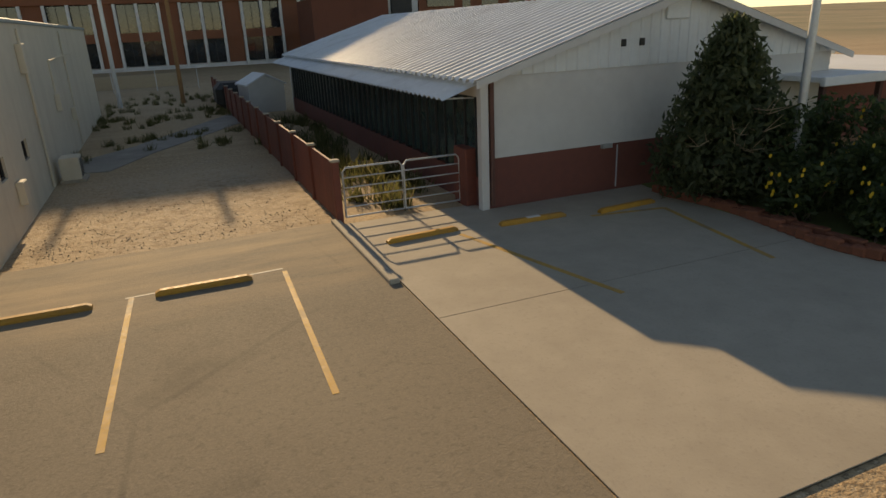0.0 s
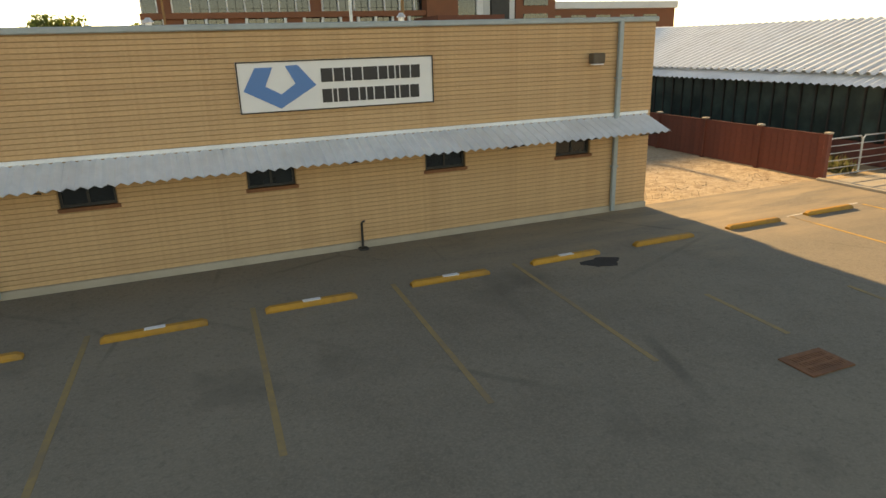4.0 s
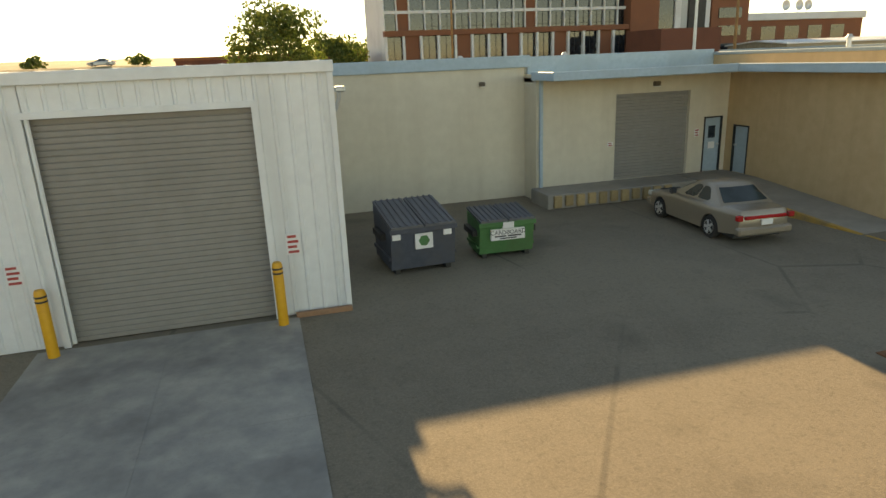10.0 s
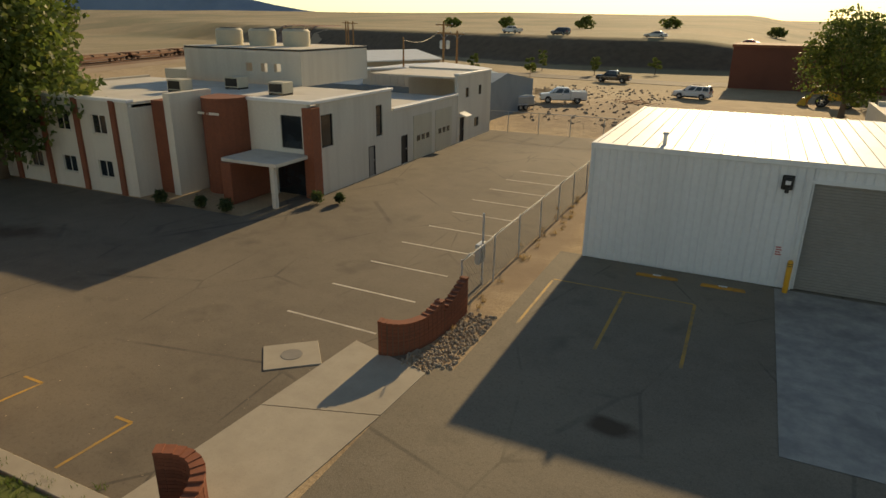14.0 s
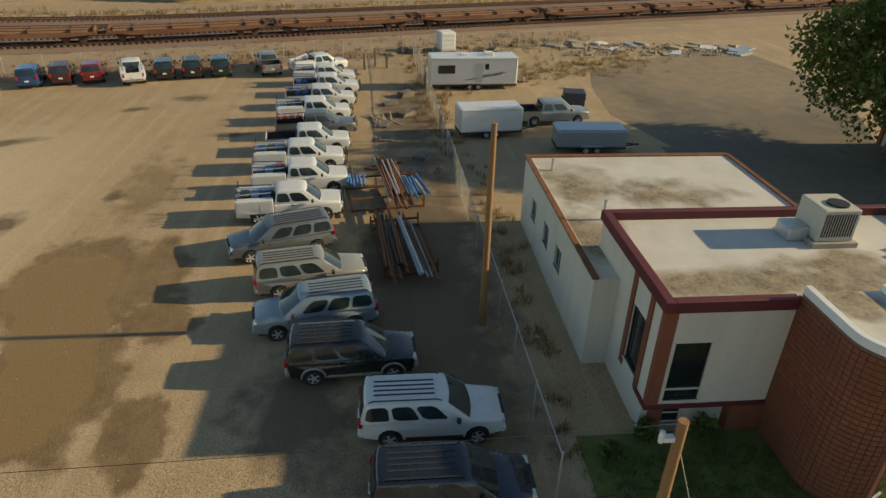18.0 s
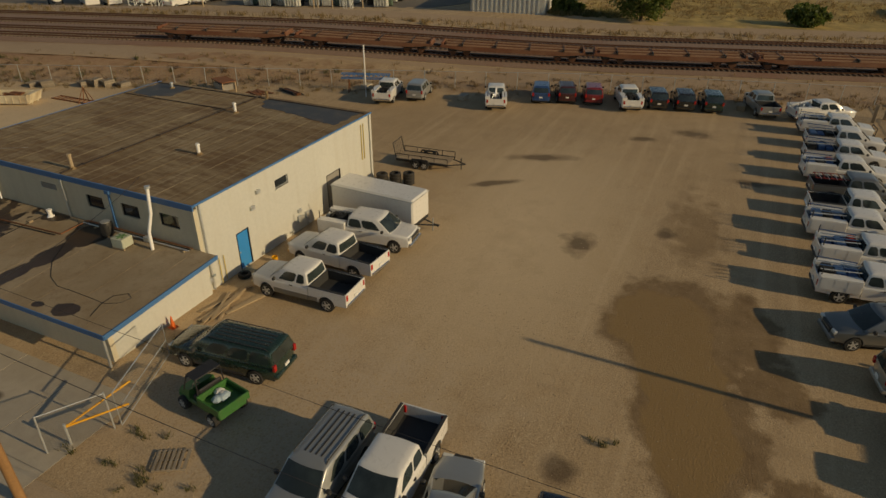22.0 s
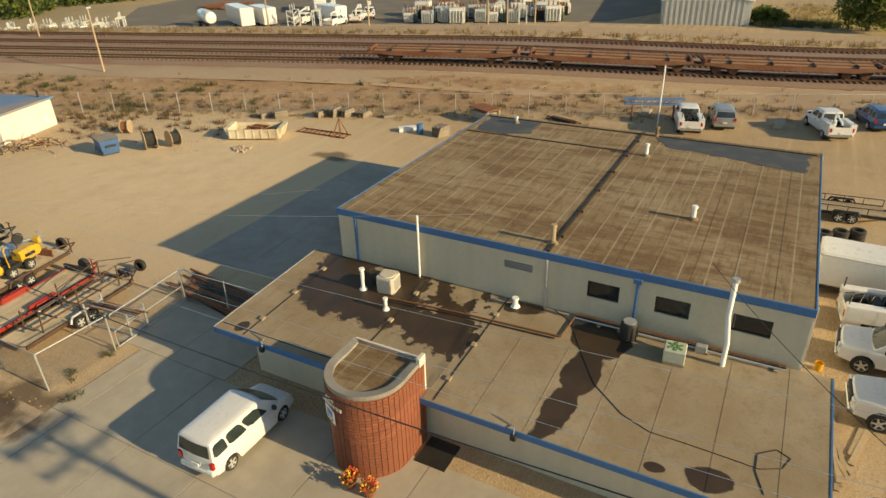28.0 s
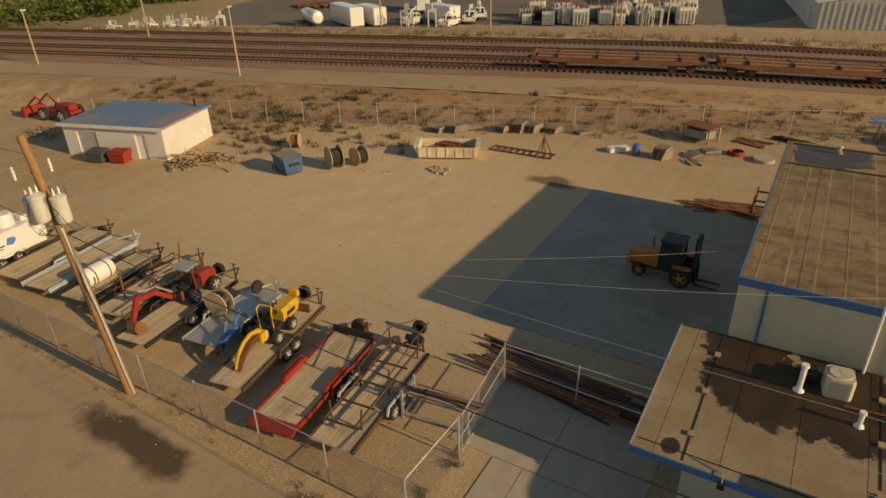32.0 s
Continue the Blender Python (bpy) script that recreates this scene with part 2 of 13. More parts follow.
# ---------------------------------------------------------------- ground materials
def ground_dirt():
    n = Nodes("dirt")
    v = n.where()
    fine, mid, broad = n.noise(v, 5.0, 6.0, 0.7), n.noise(v, 0.55, 5.0), n.noise(v, 0.05, 4.0)
    c = n.mix(n.ramp(mid, 0.3, 0.7), (0.45, 0.322, 0.185), (0.55, 0.40, 0.24))
    c = n.mix(n.ramp(broad, 0.35, 0.7, 0.0, 0.6), c, (0.38, 0.255, 0.13))
    c = n.mix(n.ramp(fine, 0.55, 0.75, 0.0, 0.35), c, (0.25, 0.175, 0.105))
    # loose gravel: dark and pale chips, thick in places and swept away in others
    grain, chips = n.noise(v, 12.0, 2.0, 0.75), n.noise(v, 8.0, 3.0, 0.8)
    loose = n.ramp(n.noise(v, 0.16, 5.0, 0.6), 0.36, 0.62, 0.35, 1.0)
    c = n.mix(n.math("MULTIPLY", loose, n.ramp(grain, 0.48, 0.62, 0.0, 0.75)), c, (0.17, 0.11, 0.058))
    c = n.mix(n.math("MULTIPLY", loose, n.ramp(chips, 0.56, 0.66, 0.0, 0.7)), c, (0.70, 0.56, 0.38))
    c = n.mix(n.ramp(n.noise(v, 1.6, 6.0, 0.75), 0.55, 0.72, 0.0, 0.5), c, (0.56, 0.43, 0.28))
    # wheel ruts and packed lanes across the yard
    ruts = n.noise(n.stretch(v, (0.9, 0.10, 1.0), 0.35), 1.0, 3.0)
    c = n.mix(n.ramp(ruts, 0.56, 0.72, 0.0, 0.30), c, (0.30, 0.215, 0.13))
    lanes = n.noise(n.stretch(v, (0.045, 1.3, 1.0), -0.12), 1.0, 4.0, 0.55)
    c = n.mix(n.ramp(lanes, 0.54, 0.70, 0.0, 0.28), c, (0.63, 0.475, 0.30))
    c = n.mix(n.ramp(lanes, 0.46, 0.32, 0.0, 0.25), c, (0.31, 0.21, 0.12))
    # two paler patches; the south one puts extra sunlit brightness into the colour
    pale = n.more(n.blob(v, -80.0, -106.0, 15.0, 17.0, 0.2, 0.4, 0.5), n.blob(v, -84.0, -51.0, 14.0, 6.0, 0.1, 0.5, 0.6))
    c = n.mix(n.math("MULTIPLY", pale, n.ramp(mid, 0.25, 0.7, 0.45, 0.85)), c, (0.68, 0.525, 0.34))
    # damp earth round the puddle, oil spots
    damp = n.more(
        n.blob(v, -78.6, -41.0, 4.4, 3.6, 0.3, 0.28, 0.10), n.blob(v, -72.0, -39.3, 4.3, 2.5, 0.25, 0.28, 0.10), n.blob(v, -79.6, -38.2, 3.2, 2.0, 0.25, 0.45, 0.14),
        n.blob(v, -75.8, -36.4, 1.7, 1.6, 0.2, 0.5, 0.14), n.blob(v, -68.9, -35.4, 2.0, 1.2, 0.2, 0.5, 0.12), n.math("MULTIPLY", n.blob(v, -90.3, -41.2, 4.6, 1.5, 0.1, 0.7, 0.35), 0.7))
    c = n.mix(n.math("MULTIPLY", damp, n.ramp(n.noise(v, 1.3, 6.0, 0.75), 0.3, 0.6, 0.95, 0.72)), c, n.mix(n.ramp(mid, 0.35, 0.65), (0.155, 0.092, 0.040), (0.215, 0.135, 0.060)))
    wet = n.more(n.blob(v, -78.7, -41.6, 2.9, 2.5, 0.3, 0.2, 0.07), n.blob(v, -75.4, -40.4, 3.2, 1.9, 0.3, 0.2, 0.07), n.blob(v, -71.4, -39.5, 3.0, 1.8, 0.15, 0.2, 0.07))
    c = n.mix(n.math("MULTIPLY", wet, 0.92), c, n.mix(n.ramp(broad, 0.35, 0.65), (0.275, 0.170, 0.062), (0.305, 0.192, 0.074)))
    oil = n.more(
        n.blob(v, -85.0, -47.4, 1.3, 0.9, 0.2, 0.8, 0.4), n.blob(v, -97.9, -53.9, 0.6, 2.3, 0.39, 0.6, 0.5), n.blob(v, -91.6, -55.2, 0.4, 2.0, 0.63, 0.5, 0.4), n.blob(v, -109.3, -43.2, 0.9, 1.2, 0.3, 0.8, 0.5), n.blob(v, -105.9, -47.2, 0.5, 0.8, 0.3, 0.8, 0.5),
        n.blob(v, -88.5, -42.8, 0.7, 0.5, 0.0, 0.7, 0.4), n.blob(v, -58.4, -95.3, 0.45, 3.4, 0.2, 0.7, 0.35), n.blob(v, -59.4, -90.6, 1.3, 2.0, 0.2, 0.7, 0.35), n.blob(v, -58.1, -100.5, 0.5, 4.0, 0.0, 0.8, 0.3), n.blob(v, -58.4, -92.0, 0.9, 2.2, 0.0, 0.6, 0.2),
        n.blob(v, -88.6, -97.0, 0.9, 1.4, 0.1, 0.5, 0.3), n.blob(v, -99.5, -38.0, 0.5, 1.6, 0.1, 0.7, 0.5), n.blob(v, -67.5, -43.5, 0.6, 0.5, 0.1, 0.9, 0.5))
    c = n.mix(n.math("MULTIPLY", oil, 0.8), c, (0.10, 0.065, 0.035))
    # dark trodden ground by the north fence
    dark = n.more(n.blob(v, -79, -25.0, 17, 3.3, 0.0, 0.5, 0.3), n.blob(v, -69.5, -30.0, 2.4, 2.2, 0.0, 0.8, 0.3), n.blob(v, -104, -24.8, 9, 2.4, -0.05, 0.7, 0.4))
    c = n.mix(n.math("MULTIPLY", dark, 0.75), c, (0.115, 0.08, 0.052))
    gravel = n.more(n.blob(v, -70, -96, 5, 5, 0.0, 0.5, 0.5), n.blob(v, -9.3, 17.5, 5.0, 4.8, 0.0, 0.4, 0.4), n.blob(v, -66.5, -55, 5, 7, 0.0, 0.5, 0.4))
    stones = n.cells(v, 6.5)
    c = n.mix(n.math("MULTIPLY", gravel, n.ramp(stones, 0.15, 0.5, 0.0, 0.6)), c, (0.52, 0.41, 0.29))
    # dry grass far out
    far = n.ramp(n.noise(v, 0.02, 3.0), 0.42, 0.6)
    sep = n.node("SeparateXYZ", Vector=v)
    north = n.more(n.ramp(sep.outputs[1], 70, 130), n.ramp(sep.outputs[0], -180, -230), n.ramp(sep.outputs[1], -160, -220), n.ramp(sep.outputs[0], 60, 120))
    grass = n.mix(n.ramp(n.noise(v, 0.25, 5.0), 0.3, 0.7), (0.26, 0.21, 0.115), (0.20, 0.185, 0.095))
    c = n.mix(n.math("MULTIPLY", north, n.ramp(far, 0, 1, 0.45, 1.0)), c, grass)
    # bare steep banks and the red cinder slope by the tracks
    steep = n.node("SeparateXYZ", Vector=n.node("NewGeometry").outputs["Normal"]).outputs[2]
    c = n.mix(n.ramp(steep, 0.965, 0.935, 0.0, 0.9), c, n.mix(n.ramp(mid, 0.3, 0.7), (0.085, 0.055, 0.035), (0.14, 0.095, 0.06)))
    red = n.more(n.blob(v, -93.0, -165.0, 9.0, 34.0, 0.27, 0.4, 0.4), n.blob(v, -104.0, -118.0, 4.0, 26.0, 0.28, 0.5, 0.5))
    c = n.mix(n.math("MULTIPLY", red, 0.6), c, (0.27, 0.13, 0.075))
    bank = n.more(n.blob(v, -122.0, -50.0, 4.2, 29.0, 0.313, 0.3, 0.25), n.blob(v, -100.5, -112.0, 4.2, 40.0, 0.387, 0.3, 0.25))
    c = n.mix(n.math("MULTIPLY", bank, n.ramp(n.noise(v, 0.9, 6.0, 0.75), 0.3, 0.65, 0.9, 0.3)), c, n.mix(n.ramp(fine, 0.4, 0.6), (0.20, 0.105, 0.055), (0.34, 0.205, 0.115)))
    soil = n.more(n.blob(v, -59.6, 24.0, 1.3, 22.0, 0.0, 0.3, 0.3), n.blob(v, -63.0, 58.0, 16.0, 14.0, 0.0, 0.4, 0.4))
    c = n.mix(n.math("MULTIPLY", soil, n.ramp(mid, 0.3, 0.7, 0.9, 0.6)), c, (0.25, 0.165, 0.10))
    # trodden clods where the back yard meets the lot
    clod = n.more(n.blob(v, -11.5, 14.4, 3.2, 0.9, 0.1, 0.8, 0.4), n.blob(v, -9.0, 16.2, 5.0, 2.6, 0.0, 0.6, 0.5))
    c = n.mix(n.math("MULTIPLY", clod, n.ramp(n.noise(v, 2.4, 7.0, 0.8), 0.46, 0.62, 0.0, 0.8)), c, (0.19, 0.115, 0.055))
    gold = n.blob(v, -184.0, -36.0, 20.0, 40.0, 0.29, 0.25, 0.12)
    c = n.mix(gold, c, n.mix(n.ramp(n.noise(v, 0.22, 6.0, 0.7), 0.38, 0.62), (0.26, 0.19, 0.065), (0.52, 0.365, 0.12)))
    n.bump(n.math("ADD", grain, n.math("MULTIPLY", fine, 0.8)), 0.6, 0.035)
    return n.done(c, n.ramp(wet, 0, 1, 0.92, 0.55))


def asphalt(name, a, b, dust, cracks=0.35):
    n = Nodes(name)
    v = n.where()
    fine, mid, broad = n.noise(v, 28.0, 4.0, 0.7), n.noise(v, 1.1, 5.0), n.noise(v, 0.13, 5.0, 0.6)
    c = n.mix(n.ramp(mid, 0.3, 0.72), a, b)
    c = n.mix(n.ramp(broad, 0.42, 0.66, 0.0, 0.75), c, dust)
    c = n.mix(n.ramp(fine, 0.42, 0.72, 0.0, 0.6), c, tuple(1.8 * x for x in a))
    c = n.mix(n.ramp(n.noise(v, 9.0, 4.0, 0.8), 0.52, 0.7, 0.0, 0.45), c, tuple(0.6 * x for x in a))
    c = n.mix(n.ramp(n.noise(v, 0.45, 3.0), 0.60, 0.75, 0.0, 0.55), c, tuple(0.55 * x for x in a))
    crack = n.ramp(n.cells(n.stretch(v, (0.22, 0.12, 1.0), 0.3), 1.0, "Distance", "DISTANCE_TO_EDGE"), 0.004, 0.010, cracks, 0.0)
    c = n.mix(n.math("MULTIPLY", crack, n.ramp(n.noise(v, 0.3), 0.45, 0.6)), c, (0.03, 0.027, 0.022))
    sand = n.more(n.blob(v, -119.0, 8.0, 13.0, 12.0, 0.0, 0.35, 0.45), n.blob(v, -108.5, -7.0, 7.0, 2.6, 0.0, 0.5, 0.5))
    c = n.mix(n.math("MULTIPLY", sand, n.ramp(n.noise(v, 0.7, 6.0, 0.7), 0.3, 0.65, 0.9, 0.35)), c, (0.37, 0.265, 0.155))
    drift = n.math("MULTIPLY", n.blob(v, -10.5, 12.4, 6.5, 2.3, 0.05, 0.5, 0.6), n.ramp(n.noise(n.stretch(v, (0.35, 1.6, 1.0), 0.25), 1.0, 5.0, 0.6), 0.38, 0.66, 0.1, 0.85))
    c = n.mix(drift, c, (0.42, 0.31, 0.19))
    stain = n.more(n.blob(v, -58.3, -92.2, 0.9, 2.4, 0.0, 0.6, 0.2), n.blob(v, -58.2, -101.0, 0.75, 3.0, 0.0, 0.5, 0.25), n.blob(v, -54.0, 1.0, 0.5, 0.35, 0.0, 0.8, 0.4), n.blob(v, -83.5, 3.5, 2.2, 1.0, 0.4, 0.7, 0.5))
    c = n.mix(n.math("MULTIPLY", stain, 0.9), c, (0.072, 0.045, 0.025))
    n.bump(fine, 0.6, 0.012)
    return n.done(c, 0.88)


def concrete(name, a, b, stain, amount=0.55, scale=1.0):
    n = Nodes(name)
    v = n.where()
    fine, mid, broad = n.noise(v, 22.0 * scale, 4.0), n.noise(v, 1.6 * scale, 5.0), n.noise(v, 0.32 * scale, 5.0, 0.62)
    c = n.mix(n.ramp(mid, 0.3, 0.7), a, b)
    c = n.mix(n.ramp(broad, 0.46, 0.66, 0.0, amount), c, stain)
    c = n.mix(n.ramp(fine, 0.56, 0.75, 0.0, 0.35), c, tuple(0.7 * x for x in a))
    c = n.mix(n.ramp(n.noise(v, 6.0, 5.0, 0.8), 0.55, 0.72, 0.0, 0.3), c, tuple(0.75 * x for x in a))
    oil = n.more(n.blob(v, -58.6, -90.6, 1.1, 2.6, 0.0, 0.55, 0.2), n.blob(v, -61.5, -66.0, 0.25, 0.3, 0.0, 0.7, 0.4))
    c = n.mix(n.math("MULTIPLY", oil, 0.8), c, (0.07, 0.045, 0.025))
    n.bump(fine, 0.35, 0.008)
    return n.done(c, 0.85)


DIRT = ground_dirt()
LOT = asphalt("asphalt_lot", (0.168, 0.138, 0.098), (0.212, 0.178, 0.130), (0.258, 0.212, 0.148))
LOT_WEST = asphalt("asphalt_west", (0.125, 0.100, 0.072), (0.17, 0.138, 0.100), (0.22, 0.178, 0.128), 0.45)
ROAD = asphalt("road_dusty", (0.33, 0.245, 0.16), (0.39, 0.29, 0.19), (0.42, 0.315, 0.205), 0.06)
SLAB = concrete("concrete_pale", (0.40, 0.345, 0.265), (0.46, 0.40, 0.31), (0.33, 0.28, 0.21), 0.5)
SLAB_OLD = concrete("concrete_stained", (0.27, 0.25, 0.215), (0.34, 0.31, 0.265), (0.19, 0.17, 0.15), 0.8)
SLAB_YARD = concrete("concrete_yard_grey", (0.315, 0.285, 0.24), (0.375, 0.34, 0.285), (0.25, 0.22, 0.18), 0.7)
SLAB_DRIVE = concrete("concrete_tyre_marked", (0.30, 0.285, 0.255), (0.44, 0.41, 0.35), (0.19, 0.178, 0.165), 0.9, 1.25)
YELLOW = surf("worn_yellow_paint", (0.46, 0.255, 0.05), (0.56, 0.325, 0.07), 14.0, 1.3, 0.7, 0, 0.1, (0.19, 0.155, 0.105), 1.0, space="Object")
YELLOW_OLD = surf("faded_yellow_paint", (0.27, 0.185, 0.085), (0.36, 0.235, 0.09), 9.0, 0.8, 0.8, 0, 0.1, (0.17, 0.138, 0.10), 1.0, space="Object")
STOPPER = surf("yellow_stop", (0.44, 0.20, 0.022), (0.53, 0.26, 0.032), 10.0, 2.0, 0.65, 0, 0.15, (0.27, 0.145, 0.04), 0.7, each=0.14)
# real pale lines, and the sun-whitened ends of the yellow hatch lines
PALE_LINE = surf("worn_pale_and_sunlit_paint", (0.58, 0.52, 0.42), (0.66, 0.60, 0.50), 14.0, 1.3, 0.75, 0, 0.1, (0.24, 0.19, 0.13), 0.7)
WHITE_LABEL = flat_paint("white_label", (0.78, 0.77, 0.74), 0.5)
BLACK = flat_paint("black_paint", (0.018, 0.018, 0.02), 0.5, dust=0.05)
# ---------------------------------------------------------------- building materials
TAN_BRICK = surf("tan_brick", (0.54, 0.33, 0.165), (0.64, 0.405, 0.215), 16.0, 1.2, 0.8, 0, 0.3, (0.46, 0.27, 0.135), 0.5, each=0.05)
TAN_JOINT = surf("tan_mortar", (0.33, 0.195, 0.09), (0.40, 0.245, 0.12), 20.0, 1.0, 0.9, 0, 0.2)
CREAM_WALL = surf("cream_painted_block", (0.62, 0.555, 0.43), (0.68, 0.615, 0.485), 3.0, 0.35, 0.75, 0, 0.12, (0.53, 0.46, 0.345), 0.55, streak=True)
BUFF_WALL = surf("buff_painted_wall", (0.53, 0.365, 0.20), (0.60, 0.425, 0.245), 3.0, 0.4, 0.75, 0, 0.12, (0.43, 0.29, 0.155), 0.5, streak=True)
WHITE_METAL = surf("white_ribbed_steel", (0.70, 0.715, 0.70), (0.76, 0.775, 0.755), 5.0, 0.4, 0.5, 0, 0.04, (0.58, 0.585, 0.56), 0.5, streak=True)
WHITE_ROOF = surf("white_roof_coating", (0.80, 0.79, 0.76), (0.86, 0.85, 0.82), 3.0, 0.3, 0.55, 0, 0.08, (0.62, 0.60, 0.55), 0.45)
GREY_DOOR = surf("grey_roller_door", (0.27, 0.255, 0.225), (0.31, 0.29, 0.26), 4.0, 0.6, 0.6, 0, 0.05, (0.22, 0.205, 0.18), 0.5)
BLUE_TRIM = surf("faded_blue_trim", (0.33, 0.44, 0.50), (0.40, 0.51, 0.57), 8.0, 1.0, 0.6, 0, 0.08, (0.28, 0.34, 0.36), 0.5)
STRONG_BLUE = surf("blue_fascia_paint", (0.045, 0.145, 0.33), (0.06, 0.18, 0.39), 8.0, 0.8, 0.55, 0, 0.08, (0.05, 0.11, 0.22), 0.5)
PIPE_BLUE = surf("grey_blue_pipe", (0.30, 0.35, 0.35), (0.36, 0.41, 0.41), 9.0, 1.0, 0.55, 0.2, 0.05)
GALV = surf("galvanised_steel", (0.50, 0.52, 0.52), (0.62, 0.64, 0.64), 12.0, 1.5, 0.45, 0.6, 0.05, (0.40, 0.40, 0.38), 0.5)
AWNING = surf("corrugated_awning", (0.72, 0.74, 0.74), (0.80, 0.82, 0.82), 5.0, 0.8, 0.45, 0.1, 0.05, (0.55, 0.55, 0.53), 0.5)
DARK_METAL = surf("dark_steel", (0.035, 0.034, 0.033), (0.06, 0.057, 0.052), 12.0, 1.5, 0.55, 0.5, 0.1)
RUST = surf("rusted_steel", (0.20, 0.075, 0.03), (0.30, 0.13, 0.06), 10.0, 1.4, 0.8, 0.2, 0.25, (0.10, 0.045, 0.025), 0.6)
RED_FENCE = surf("red_brown_boards", (0.165, 0.045, 0.028), (0.215, 0.062, 0.038), 8.0, 0.9, 0.75, 0, 0.15, (0.11, 0.035, 0.025), 0.6, each=0.12)
RED_BRICK = surf("red_brick", (0.215, 0.068, 0.034), (0.285, 0.094, 0.048), 9.0, 0.9, 0.85, 0, 0.25, (0.19, 0.06, 0.03), 0.55, each=0.15)
RED_JOINT = surf("brick_mortar", (0.19, 0.10, 0.06), (0.24, 0.135, 0.085), 20.0, 1.0, 0.9, 0, 0.2)
MAROON = surf("maroon_trim", (0.115, 0.018, 0.022), (0.15, 0.026, 0.03), 8.0, 0.8, 0.6, 0, 0.06, (0.08, 0.018, 0.02), 0.5)
OFF_WHITE = surf("off_white_stucco", (0.66, 0.60, 0.50), (0.72, 0.66, 0.555), 11.0, 0.5, 0.85, 0, 0.25, (0.55, 0.49, 0.40), 0.5, streak=True)
BEIGE_WALL = surf("beige_painted_steel", (0.56, 0.50, 0.375), (0.61, 0.55, 0.415), 6.0, 0.5, 0.65, 0, 0.08, (0.48, 0.42, 0.31), 0.45, streak=True)
PALE_YELLOW = surf("pale_yellow_wall", (0.52, 0.52, 0.475), (0.57, 0.565, 0.515), 6.0, 0.5, 0.7, 0, 0.08, (0.46, 0.43, 0.36), 0.4, streak=True)
GLASS = glass_dark("window_glass")
GLASS_GREEN = glass_dark("green_glass", (0.030, 0.050, 0.046), 0.12)
BARK = surf("bark", (0.12, 0.085, 0.055), (0.17, 0.125, 0.085), 14.0, 2.0, 0.9, 0, 0.5)
POLE_WOOD = surf("pole_wood", (0.27, 0.14, 0.055), (0.35, 0.19, 0.08), 10.0, 1.2, 0.85, 0, 0.3, (0.20, 0.11, 0.05), 0.6, streak=True)
PLANK = surf("weathered_planks", (0.36, 0.27, 0.17), (0.44, 0.335, 0.215), 12.0, 1.2, 0.85, 0, 0.25, (0.27, 0.20, 0.13), 0.6, each=0.16)
RUBBER = surf("tyre_rubber", (0.016, 0.016, 0.016), (0.03, 0.029, 0.027), 10.0, 2.0, 0.85, 0, 0.15, (0.07, 0.055, 0.04), 0.45)


def tar_roof():
    n = Nodes("old_tar_roof")
    v = n.where()
    fine, mid, broad = n.noise(v, 9.0, 5.0), n.noise(v, 0.9, 5.0), n.noise(v, 0.22, 4.0)
    c = n.mix(n.ramp(mid, 0.3, 0.7), (0.265, 0.195, 0.105), (0.325, 0.245, 0.145))
    c = n.mix(n.ramp(broad, 0.40, 0.62, 0.0, 0.55), c, (0.185, 0.115, 0.052))
    # brown scale across the sheets, in uneven cross bands
    c = n.mix(n.ramp(n.noise(n.stretch(v, (1.5, 0.30, 1.0)), 0.9, 6.0, 0.68), 0.46, 0.60, 0.0, 0.8), c, (0.135, 0.072, 0.028))
    c = n.mix(n.ramp(n.noise(n.stretch(v, (0.3, 1.6, 1.0)), 2.2, 5.0, 0.7), 0.5, 0.64, 0.0, 0.65), c, (0.125, 0.068, 0.028))
    c = n.mix(n.ramp(fine, 0.5, 0.8, 0.0, 0.35), c, (0.36, 0.28, 0.18))
    # laid felt: narrow sheets along the roof with pale worn laps
    br = n.node("TexBrick", Vector=v, Scale=1.0, Color1=(0.0, 0.0, 0.0), Color2=(1.0, 1.0, 1.0), Mortar=(0.5, 0.5, 0.5), **{"Mortar Size": 0.055, "Mortar Smooth": 0.9, "Brick Width": 17.0, "Row Height": 0.92})
    c = n.mix(n.math("MULTIPLY", br.outputs["Fac"], n.ramp(n.noise(v, 0.9, 5.0), 0.35, 0.6, 0.25, 0.9)), c, (0.37, 0.30, 0.19))
    n.bump(fine, 0.25, 0.01)
    return n.done(c, 0.9)


